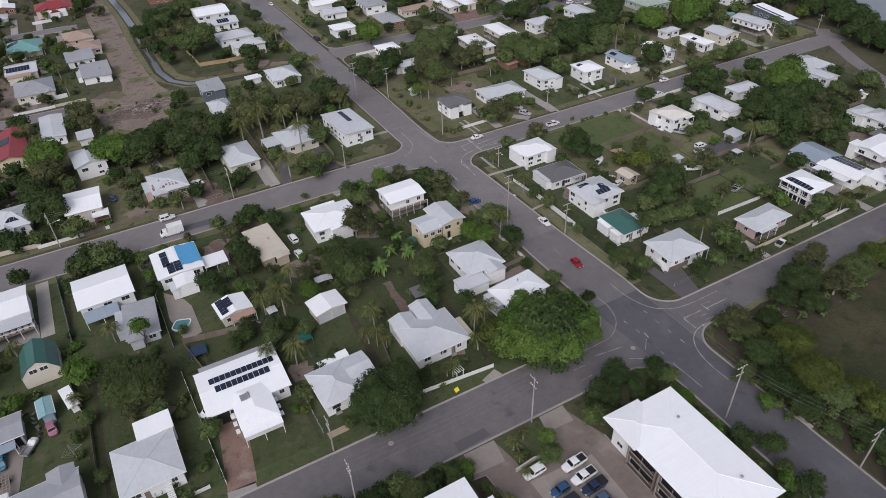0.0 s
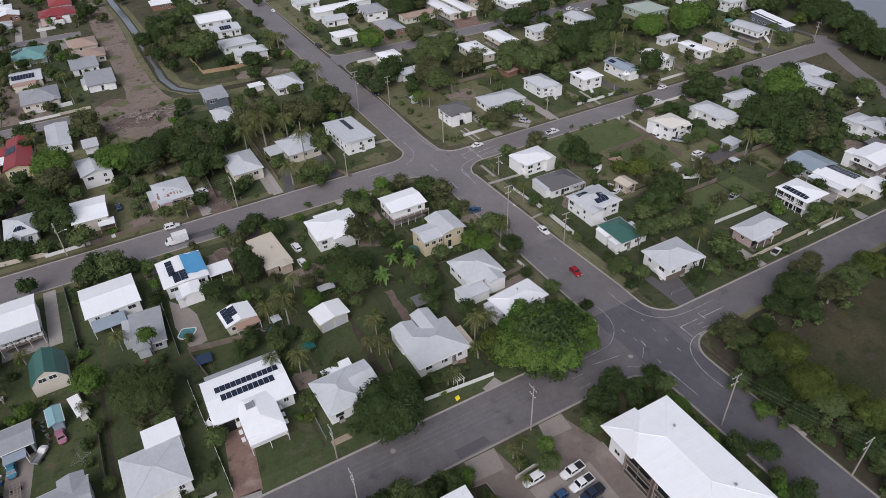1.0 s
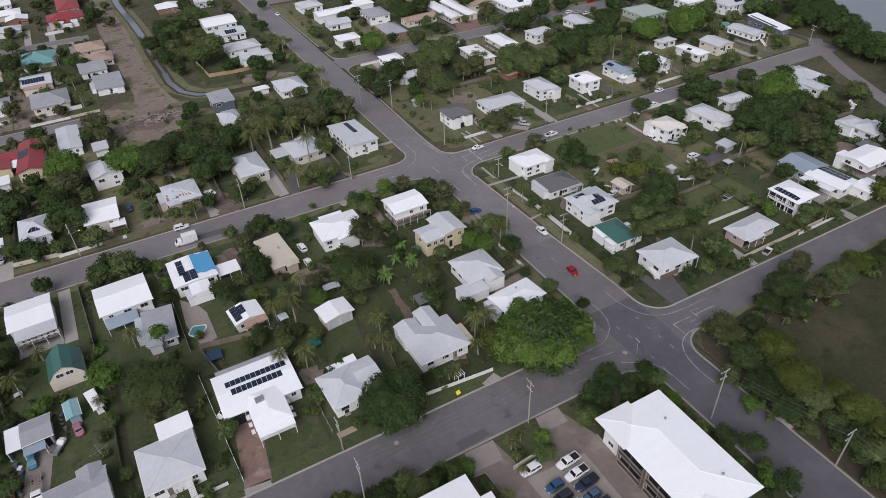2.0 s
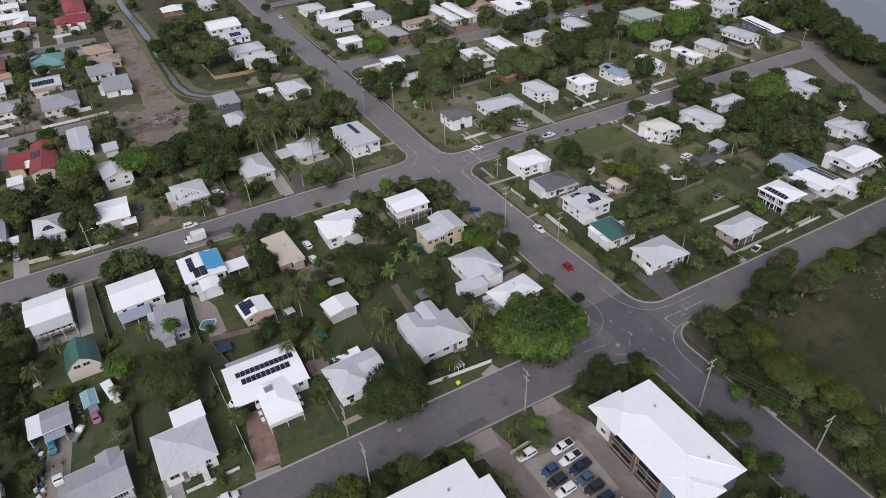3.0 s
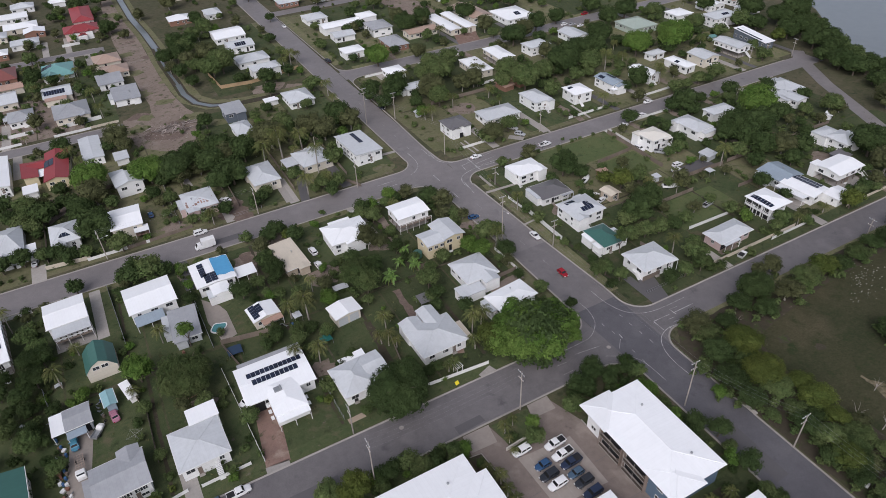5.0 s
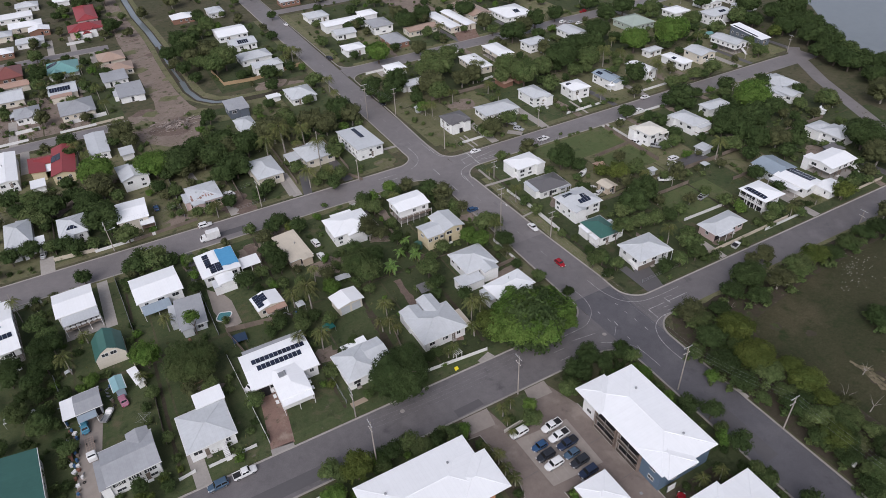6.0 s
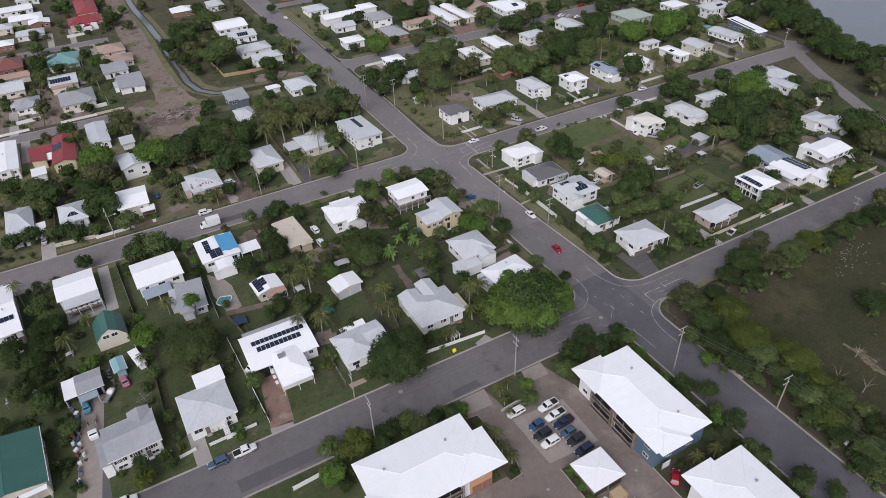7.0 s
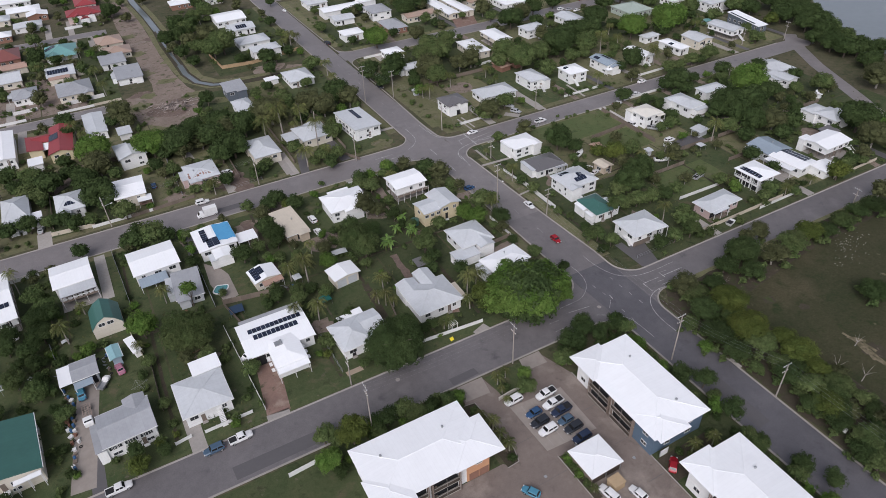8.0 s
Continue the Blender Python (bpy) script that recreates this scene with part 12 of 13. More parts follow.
tree(218.4, 80.7, 1.1, "b", 1493, far=True)
tree(210.5, 97.7, 1.1, "g", 1494, far=True)
tree(209.4, 99.9, 1.8, "s", 1495, far=True)
tree(197.4, 120.4, 1.1, "g", 1496, far=True)
tree(18.0, 227.6, 0.7, "g", 1497, far=True)
tree(208.5, 102.7, 1.3, "g", 1498, far=True)
tree(-44.3, 225.7, 0.7, "g", 1499, far=True)
tree(220.4, 81.0, 0.7, "b", 1500, far=True)
tree(94.8, 209.4, 1.1, "b", 1501, far=True)
tree(214.0, 96.8, 0.9, "s", 1502, far=True)
tree(-27.3, 230.1, 0.7, "g", 1503, far=True)
tree(192.2, 132.2, 1.1, "b", 1504, far=True)
tree(75.0, 218.2, 0.9, "g", 1505, far=True)
tree(111.4, 203.2, 0.7, "g", 1506, far=True)
tree(-30.8, 231.5, 1.1, "s", 1507, far=True)
tree(25.4, 231.0, 1.1, "g", 1508, far=True)
tree(222.4, 85.2, 1.3, "d", 1509, far=True)
tree(-24.3, 232.9, 1.1, "d", 1510, far=True)
tree(17.2, 233.1, 1.1, "s", 1511, far=True)
tree(-20.5, 233.7, 0.9, "d", 1512, far=True)
tree(208.5, 113.9, 0.7, "g", 1513, far=True)
tree(150.4, 180.1, 1.3, "b", 1514, far=True)
tree(71.6, 223.1, 0.7, "s", 1515, far=True)
tree(158.9, 174.0, 1.1, "g", 1516, far=True)
tree(210.2, 112.7, 0.7, "b", 1517, far=True)
tree(-24.4, 234.6, 0.9, "b", 1518, far=True)
tree(100.0, 212.9, 1.3, "b", 1519, far=True)
tree(209.1, 116.1, 0.7, "d", 1520, far=True)
tree(-58.7, 230.3, 1.1, "b", 1521, far=True)
tree(200.6, 130.9, 0.9, "d", 1522, far=True)
tree(26.8, 235.5, 0.9, "g", 1523, far=True)
tree(121.7, 203.6, 1.1, "d", 1524, far=True)
tree(-7.4, 237.7, 1.3, "d", 1525, far=True)
tree(224.6, 90.7, 0.7, "s", 1526, far=True)
tree(112.8, 208.8, 1.1, "d", 1527, far=True)
tree(209.1, 119.8, 1.1, "s", 1528, far=True)
tree(200.6, 132.6, 0.9, "s", 1529, far=True)
tree(227.0, 86.1, 0.7, "s", 1530, far=True)
tree(167.8, 171.7, 1.3, "d", 1531, far=True)
tree(229.2, 85.2, 1.3, "s", 1532, far=True)
tree(210.7, 122.3, 0.7, "g", 1533, far=True)
tree(190.5, 149.9, 0.7, "d", 1534, far=True)
tree(-5.0, 241.2, 0.9, "s", 1535, far=True)
tree(27.7, 239.3, 0.9, "b", 1536, far=True)
tree(230.9, 86.6, 1.3, "b", 1537, far=True)
tree(171.9, 171.3, 1.3, "g", 1538, far=True)
tree(52.9, 235.5, 1.3, "s", 1539, far=True)
tree(106.8, 216.6, 0.9, "s", 1540, far=True)
tree(213.0, 121.9, 0.9, "g", 1541, far=True)
tree(171.1, 172.8, 1.3, "g", 1542, far=True)
tree(-4.1, 242.8, 1.1, "g", 1543, far=True)
tree(47.3, 238.8, 0.7, "s", 1545, far=True)
tree(-59.2, 239.5, 0.7, "b", 1546, far=True)
tree(175.8, 172.1, 0.7, "s", 1547, far=True)
tree(43.9, 240.6, 0.7, "g", 1548, far=True)
tree(219.5, 116.8, 1.1, "g", 1549, far=True)
tree(129.7, 209.1, 0.9, "d", 1551, far=True)
tree(117.6, 216.0, 0.7, "b", 1552, far=True)
tree(137.4, 204.9, 1.3, "g", 1553, far=True)
tree(122.4, 215.0, 1.1, "g", 1555, far=True)
tree(47.2, 243.2, 1.1, "g", 1556, far=True)
tree(214.9, 130.5, 0.9, "b", 1558, far=True)
tree(-27.3, 248.3, 0.7, "s", 1559, far=True)
tree(209.2, 139.8, 0.7, "g", 1560, far=True)
tree(203.0, 148.7, 0.9, "b", 1561, far=True)
tree(72.3, 238.8, 0.9, "s", 1562, far=True)
tree(232.3, 105.2, 0.7, "g", 1563, far=True)
tree(-32.1, 249.7, 1.1, "s", 1564, far=True)
tree(200.8, 153.7, 0.9, "s", 1565, far=True)
tree(210.7, 142.7, 1.1, "s", 1566, far=True)
tree(231.5, 109.6, 1.1, "s", 1567, far=True)
tree(222.4, 125.8, 1.3, "b", 1568, far=True)
tree(233.0, 108.2, 1.1, "g", 1569, far=True)
tree(217.4, 134.5, 0.9, "b", 1570, far=True)
tree(-27.9, 252.1, 1.1, "b", 1571, far=True)
tree(225.5, 122.1, 0.9, "d", 1572, far=True)
tree(211.2, 147.7, 0.9, "d", 1574, far=True)
tree(228.9, 121.0, 1.3, "g", 1575, far=True)
tree(44.4, 251.9, 1.1, "g", 1577, far=True)
tree(131.5, 219.7, 0.7, "g", 1578, far=True)
tree(230.4, 122.6, 0.9, "g", 1581, far=True)
tree(-5.1, 258.9, 1.1, "d", 1582, far=True)
tree(228.0, 129.1, 0.7, "b", 1583, far=True)
tree(164.6, 200.6, 0.7, "g", 1584, far=True)
tree(-42.2, 257.7, 1.1, "b", 1585, far=True)
tree(100.6, 239.7, 1.1, "g", 1586, far=True)
tree(215.6, 150.5, 1.3, "d", 1587, far=True)
tree(213.7, 153.2, 1.1, "s", 1588, far=True)
tree(165.7, 201.9, 0.7, "s", 1589, far=True)
tree(73.2, 249.8, 0.9, "d", 1590, far=True)
tree(228.4, 133.2, 1.1, "d", 1591, far=True)
tree(214.9, 153.0, 0.9, "g", 1592, far=True)
tree(224.7, 140.1, 1.3, "d", 1593, far=True)
tree(173.4, 197.3, 1.3, "g", 1594, far=True)
tree(134.6, 225.2, 1.1, "g", 1595, far=True)
tree(143.0, 220.7, 0.7, "d", 1596, far=True)
tree(225.3, 144.1, 1.1, "s", 1597, far=True)
tree(132.7, 228.8, 1.1, "s", 1598, far=True)
tree(198.4, 177.6, 1.3, "g", 1599, far=True)
tree(74.3, 253.8, 0.7, "g", 1600, far=True)
tree(57.1, 259.9, 1.1, "b", 1601, far=True)
tree(167.6, 209.6, 0.7, "b", 1602, far=True)
tree(135.6, 231.4, 0.9, "g", 1603, far=True)
tree(105.4, 247.2, 0.7, "g", 1604, far=True)
tree(133.0, 234.7, 0.7, "d", 1605, far=True)
tree(231.1, 145.5, 0.9, "s", 1606, far=True)
tree(115.0, 244.8, 1.1, "b", 1607, far=True)
tree(104.6, 250.5, 1.3, "d", 1608, far=True)
tree(167.7, 216.0, 1.3, "g", 1609, far=True)
tree(136.9, 236.3, 0.7, "s", 1610, far=True)
tree(187.2, 201.0, 1.1, "g", 1611, far=True)
tree(-20.4, 275.7, 1.1, "b", 1612, far=True)
tree(234.6, 151.9, 1.1, "d", 1613, far=True)
tree(153.3, 230.5, 0.7, "g", 1614, far=True)
tree(172.0, 217.5, 1.1, "s", 1615, far=True)
tree(196.7, 198.9, 0.9, "g", 1616, far=True)
tree(-58.0, 275.1, 1.1, "g", 1617, far=True)
tree(-48.4, 276.7, 1.3, "g", 1618, far=True)
tree(133.6, 245.7, 0.9, "d", 1619, far=True)
tree(211.0, 186.8, 0.9, "d", 1620, far=True)
tree(208.6, 189.4, 1.1, "g", 1621, far=True)
tree(119.9, 254.9, 0.9, "s", 1622, far=True)
tree(153.6, 237.0, 1.3, "b", 1623, far=True)
tree(209.8, 191.7, 0.9, "g", 1624, far=True)
tree(-39.7, 282.1, 0.9, "b", 1625, far=True)
tree(190.8, 211.5, 1.1, "b", 1626, far=True)
tree(-43.0, 282.5, 1.1, "d", 1627, far=True)
tree(174.8, 225.1, 1.1, "d", 1628, far=True)
tree(207.4, 196.9, 0.7, "s", 1629, far=True)
tree(205.0, 199.7, 1.1, "d", 1630, far=True)
tree(120.0, 258.1, 1.3, "d", 1631, far=True)
tree(-36.3, 284.2, 0.9, "b", 1632, far=True)
tree(229.5, 174.1, 0.9, "g", 1633, far=True)
tree(128.5, 255.7, 0.7, "g", 1634, far=True)
tree(-53.6, 282.9, 0.7, "g", 1635, far=True)
tree(-51.9, 283.4, 1.3, "b", 1636, far=True)
tree(-54.8, 283.0, 0.7, "b", 1637, far=True)
tree(196.2, 210.9, 1.1, "d", 1638, far=True)
tree(-16.9, 287.8, 1.1, "d", 1639, far=True)
tree(-48.5, 285.2, 0.9, "s", 1640, far=True)
tree(217.6, 191.9, 1.3, "s", 1641, far=True)
tree(177.3, 228.2, 1.1, "s", 1642, far=True)
tree(135.6, 254.8, 0.7, "g", 1643, far=True)
tree(171.3, 233.0, 1.3, "d", 1644, far=True)
tree(-53.6, 285.7, 1.1, "d", 1645, far=True)
tree(236.1, 172.2, 1.1, "b", 1646, far=True)
tree(191.2, 219.0, 0.7, "g", 1647, far=True)
tree(-46.4, 288.3, 0.9, "s", 1648, far=True)
tree(199.2, 215.1, 0.9, "b", 1649, far=True)
tree(210.2, 207.9, 0.9, "d", 1650, far=True)
tree(190.1, 225.7, 0.9, "g", 1651, far=True)
tree(191.4, 227.1, 0.9, "s", 1652, far=True)
tree(94.7, 281.0, 1.3, "d", 1653, far=True)
tree(104.5, 277.8, 1.1, "d", 1654, far=True)
tree(210.3, 212.9, 0.7, "g", 1655, far=True)
tree(206.7, 216.8, 0.9, "d", 1656, far=True)
tree(149.6, 258.2, 0.9, "d", 1657, far=True)
tree(50.8, 294.5, 0.7, "g", 1658, far=True)
tree(169.2, 248.3, 0.9, "g", 1659, far=True)
tree(-59.1, 296.1, 0.7, "g", 1660, far=True)
tree(56.4, 294.8, 0.9, "g", 1661, far=True)
tree(209.4, 219.1, 0.7, "g", 1662, far=True)
tree(53.1, 297.9, 1.3, "g", 1663, far=True)
tree(-58.8, 298.7, 0.9, "g", 1664, far=True)
tree(-54.5, 300.2, 1.3, "g", 1665, far=True)
tree(224.3, 206.9, 1.1, "s", 1666, far=True)
tree(192.4, 235.9, 1.1, "s", 1667, far=True)
tree(-36.7, 303.6, 0.7, "g", 1668, far=True)
tree(-38.6, 303.8, 0.9, "g", 1669, far=True)
tree(-58.1, 301.3, 0.9, "d", 1670, far=True)
tree(-24.3, 306.3, 1.1, "d", 1671, far=True)
tree(-59.2, 302.9, 1.1, "s", 1672, far=True)
tree(201.3, 233.2, 0.7, "b", 1673, far=True)
tree(225.5, 211.1, 1.3, "b", 1674, far=True)
tree(210.6, 226.0, 1.3, "g", 1675, far=True)
tree(-26.9, 307.8, 0.9, "g", 1676, far=True)
tree(224.5, 214.5, 0.7, "g", 1677, far=True)
tree(134.1, 278.7, 0.9, "g", 1678, far=True)
tree(-35.1, 309.8, 1.3, "d", 1679, far=True)
tree(43.1, 307.6, 0.7, "s", 1680, far=True)
tree(-40.7, 309.5, 1.1, "s", 1681, far=True)
tree(225.8, 216.4, 1.1, "g", 1682, far=True)
tree(-46.5, 309.3, 0.9, "b", 1683, far=True)
tree(-58.0, 308.5, 0.7, "g", 1684, far=True)
tree(221.8, 222.4, 0.9, "b", 1685, far=True)
tree(188.3, 252.3, 0.9, "g", 1686, far=True)
tree(-39.4, 313.1, 1.1, "s", 1687, far=True)
tree(68.3, 306.8, 1.1, "g", 1688, far=True)
tree(219.7, 227.5, 1.3, "s", 1689, far=True)
tree(223.3, 226.2, 1.3, "g", 1690, far=True)
tree(120.2, 294.3, 0.9, "d", 1691, far=True)
tree(243.5, 211.0, 1.1, "s", 1692, far=True)
tree(237.6, 218.1, 1.3, "b", 1693, far=True)
tree(-16.1, 321.5, 1.1, "s", 1694, far=True)
tree(-37.6, 320.7, 1.3, "s", 1695, far=True)
tree(103.0, 305.5, 1.3, "s", 1696, far=True)
tree(70.9, 314.8, 0.7, "g", 1697, far=True)
tree(197.3, 258.8, 0.9, "s", 1698, far=True)
tree(63.5, 318.6, 1.1, "s", 1699, far=True)
tree(122.4, 300.9, 0.9, "d", 1700, far=True)
tree(108.6, 306.3, 0.9, "g", 1701, far=True)
tree(-17.8, 327.0, 0.7, "b", 1702, far=True)
tree(261.4, 201.1, 0.7, "d", 1703, far=True)
tree(-41.6, 326.2, 1.1, "b", 1704, far=True)
tree(250.5, 215.6, 0.7, "s", 1705, far=True)
tree(-29.6, 328.5, 1.1, "d", 1706, far=True)
tree(-20.3, 329.9, 1.3, "g", 1707, far=True)
tree(94.4, 315.6, 1.3, "d", 1708, far=True)
tree(210.4, 256.6, 0.9, "g", 1709, far=True)
tree(262.5, 206.4, 1.3, "g", 1710, far=True)
tree(45.8, 329.3, 1.3, "g", 1711, far=True)
tree(254.7, 217.5, 0.9, "b", 1712, far=True)
tree(-11.5, 333.7, 1.1, "g", 1713, far=True)
tree(-39.7, 332.6, 1.1, "b", 1714, far=True)
tree(97.2, 319.9, 1.3, "b", 1715, far=True)
tree(283.0, 185.4, 1.1, "s", 1716, far=True)
tree(-24.3, 335.9, 1.3, "g", 1717, far=True)
tree(-35.1, 338.1, 0.9, "d", 1718, far=True)
tree(47.2, 336.0, 0.9, "b", 1719, far=True)
tree(261.8, 221.5, 1.3, "s", 1720, far=True)
tree(98.7, 328.0, 1.3, "d", 1721, far=True)
tree(206.3, 278.5, 1.1, "g", 1722, far=True)
tree(188.9, 290.3, 0.9, "b", 1723, far=True)
tree(151.4, 311.6, 0.7, "d", 1724, far=True)
tree(-49.8, 345.1, 0.9, "g", 1725, far=True)
tree(-20.8, 347.6, 1.1, "s", 1726, far=True)
tree(261.4, 231.6, 1.1, "s", 1727, far=True)
tree(74.8, 339.2, 0.9, "g", 1728, far=True)
tree(-35.2, 347.0, 1.1, "b", 1729, far=True)
tree(-42.0, 346.7, 0.7, "g", 1730, far=True)
tree(-57.6, 345.7, 0.9, "s", 1731, far=True)
tree(240.0, 255.1, 1.3, "s", 1732, far=True)
tree(297.7, 189.5, 0.9, "b", 1733, far=True)
tree(212.5, 278.7, 1.1, "b", 1734, far=True)
tree(-58.3, 346.7, 0.7, "d", 1735, far=True)
tree(283.3, 210.3, 0.7, "b", 1736, far=True)
tree(264.1, 233.1, 1.1, "g", 1737, far=True)
tree(263.8, 234.6, 0.9, "b", 1738, far=True)
tree(255.8, 243.2, 0.7, "d", 1739, far=True)
tree(73.1, 343.7, 0.7, "b", 1740, far=True)
tree(265.5, 234.2, 1.1, "s", 1741, far=True)
tree(47.1, 349.7, 0.7, "d", 1742, far=True)
tree(295.5, 198.3, 0.7, "d", 1743, far=True)
tree(262.4, 238.7, 1.1, "g", 1744, far=True)
tree(-15.6, 353.5, 1.3, "b", 1745, far=True)
tree(-16.3, 357.5, 0.7, "b", 1746, far=True)
tree(157.2, 321.8, 0.9, "g", 1747, far=True)
tree(-14.8, 359.0, 0.9, "g", 1748, far=True)
tree(229.5, 277.1, 1.3, "g", 1749, far=True)
tree(267.3, 244.4, 0.9, "b", 1750, far=True)
tree(-35.4, 361.0, 1.1, "b", 1751, far=True)
tree(96.3, 350.8, 1.1, "s", 1752, far=True)
tree(-37.8, 363.2, 1.3, "s", 1753, far=True)
tree(264.9, 252.3, 1.1, "d", 1754, far=True)
tree(-40.1, 363.5, 0.9, "s", 1755, far=True)
tree(-22.0, 365.5, 1.1, "s", 1756, far=True)
tree(-13.3, 366.0, 1.1, "g", 1757, far=True)
tree(143.2, 336.7, 1.3, "s", 1758, far=True)
tree(-31.4, 366.0, 0.7, "g", 1759, far=True)
tree(-34.5, 365.9, 1.3, "s", 1760, far=True)
tree(217.9, 295.7, 1.1, "g", 1761, far=True)
tree(70.2, 360.0, 1.3, "b", 1762, far=True)
tree(129.9, 343.4, 1.3, "g", 1763, far=True)
tree(-41.3, 367.1, 0.9, "g", 1764, far=True)
tree(282.0, 240.5, 1.3, "g", 1765, far=True)
tree(-37.3, 367.9, 1.1, "d", 1766, far=True)
tree(197.2, 312.8, 1.3, "b", 1767, far=True)
tree(71.3, 363.3, 1.1, "b", 1768, far=True)
tree(240.7, 282.8, 0.9, "d", 1769, far=True)
tree(67.9, 368.2, 0.7, "b", 1770, far=True)
tree(51.7, 371.0, 1.3, "g", 1771, far=True)
tree(174.0, 331.7, 0.9, "d", 1772, far=True)
tree(175.3, 339.7, 0.9, "d", 1773, far=True)
tree(122.4, 362.3, 0.9, "s", 1774, far=True)
tree(240.8, 299.8, 1.1, "g", 1775, far=True)
tree(167.7, 345.8, 1.1, "g", 1776, far=True)
tree(263.9, 282.3, 1.1, "s", 1777, far=True)
tree(38.3, 385.1, 1.1, "s", 1778, far=True)
tree(272.8, 276.7, 1.1, "g", 1779, far=True)
tree(177.7, 345.0, 0.9, "d", 1780, far=True)
tree(-5.3, 389.2, 1.1, "d", 1781, far=True)
tree(222.2, 319.7, 1.1, "g", 1782, far=True)
tree(4.9, 389.9, 0.7, "b", 1783, far=True)
tree(190.7, 340.6, 0.9, "s", 1784, far=True)
tree(129.8, 368.4, 0.7, "g", 1785, far=True)
tree(261.5, 293.6, 1.3, "g", 1786, far=True)
tree(221.2, 326.3, 1.3, "g", 1787, far=True)
tree(-0.8, 394.9, 1.3, "b", 1788, far=True)
tree(236.0, 319.1, 1.1, "s", 1789, far=True)
tree(257.6, 303.1, 1.1, "b", 1790, far=True)
tree(-32.2, 397.8, 0.9, "g", 1791, far=True)
tree(-55.5, 395.8, 1.3, "g", 1792, far=True)
tree(191.5, 349.5, 1.3, "g", 1793, far=True)
tree(-41.0, 399.2, 0.7, "b", 1794, far=True)
tree(225.8, 332.1, 0.7, "b", 1795, far=True)
tree(-0.8, 402.7, 0.7, "d", 1796, far=True)
tree(233.6, 328.4, 1.3, "s", 1797, far=True)
tree(-25.4, 403.0, 1.3, "d", 1798, far=True)
tree(242.1, 325.8, 0.7, "g", 1799, far=True)
tree(104.1, 391.6, 1.3, "g", 1800, far=True)
tree(106.3, 393.1, 1.3, "s", 1801, far=True)
tree(245.0, 328.5, 1.3, "d", 1802, far=True)
tree(189.8, 362.6, 0.7, "d", 1803, far=True)
tree(48.1, 406.9, 1.1, "s", 1804, far=True)
tree(286.2, 296.0, 1.3, "s", 1805, far=True)
tree(231.8, 340.9, 0.7, "d", 1806, far=True)
tree(258.8, 323.5, 1.1, "g", 1807, far=True)
tree(112.2, 397.9, 0.7, "g", 1808, far=True)
tree(131.6, 394.7, 0.9, "g", 1809, far=True)
tree(121.2, 398.4, 1.3, "d", 1810, far=True)
tree(112.5, 402.0, 1.3, "g", 1811, far=True)
tree(266.8, 323.1, 1.1, "b", 1812, far=True)
tree(255.6, 332.4, 1.1, "g", 1813, far=True)
tree(-58.0, 416.2, 0.7, "g", 1814, far=True)
tree(283.9, 310.4, 1.3, "d", 1815, far=True)
tree(279.9, 314.1, 0.7, "b", 1816, far=True)
tree(152.7, 391.1, 1.1, "s", 1817, far=True)
tree(-51.9, 418.7, 0.9, "g", 1818, far=True)
tree(124.8, 403.0, 0.7, "g", 1819, far=True)
tree(65.9, 418.7, 1.3, "d", 1820, far=True)
tree(144.6, 399.6, 1.3, "g", 1821, far=True)
tree(106.5, 411.9, 0.9, "g", 1822, far=True)
tree(-7.0, 426.4, 1.3, "g", 1823, far=True)
tree(129.5, 409.3, 0.7, "b", 1824, far=True)
tree(136.1, 407.7, 0.9, "s", 1825, far=True)
tree(-31.3, 431.0, 1.1, "d", 1826, far=True)
tree(56.2, 428.6, 1.3, "g", 1827, far=True)
tree(171.5, 398.3, 1.3, "b", 1828, far=True)
tree(73.2, 427.9, 1.1, "s", 1829, far=True)
tree(243.1, 361.2, 0.7, "d", 1830, far=True)
tree(-57.6, 433.3, 0.7, "g", 1831, far=True)
tree(240.2, 364.2, 0.7, "g", 1832, far=True)
tree(-9.9, 437.9, 0.9, "s", 1833, far=True)
tree(266.7, 349.3, 0.9, "g", 1834, far=True)
tree(-1.8, 439.7, 1.3, "s", 1835, far=True)
tree(155.0, 411.5, 0.7, "d", 1836, far=True)
tree(128.7, 420.5, 0.7, "d", 1837, far=True)
tree(117.2, 425.6, 1.3, "b", 1838, far=True)
tree(69.3, 436.5, 1.1, "d", 1839, far=True)
tree(151.9, 415.7, 0.9, "d", 1840, far=True)
tree(-30.0, 444.4, 0.7, "g", 1841, far=True)
tree(166.6, 414.4, 1.3, "g", 1842, far=True)
tree(170.5, 412.9, 0.9, "g", 1843, far=True)
tree(258.1, 366.3, 1.1, "b", 1844, far=True)
tree(-36.0, 448.7, 1.1, "b", 1845, far=True)
tree(180.2, 411.3, 0.9, "d", 1846, far=True)
tree(-45.0, 450.3, 1.1, "g", 1847, far=True)
tree(266.0, 368.2, 0.7, "d", 1848, far=True)
tree(-38.3, 453.9, 1.1, "g", 1849, far=True)
tree(-27.2, 455.0, 1.3, "b", 1850, far=True)
tree(-3.5, 457.3, 1.3, "s", 1851, far=True)
tree(54.8, 453.6, 0.7, "s", 1852, far=True)
tree(9.5, 457.6, 1.1, "d", 1853, far=True)
tree(176.3, 424.6, 0.7, "g", 1854, far=True)
tree(170.6, 428.8, 0.7, "b", 1855, far=True)
tree(75.8, 456.0, 0.7, "b", 1856, far=True)
tree(284.4, 368.0, 1.3, "b", 1857, far=True)
tree(55.1, 461.8, 0.9, "s", 1858, far=True)
tree(188.4, 428.1, 1.3, "g", 1859, far=True)
tree(74.5, 469.0, 0.7, "s", 1860, far=True)
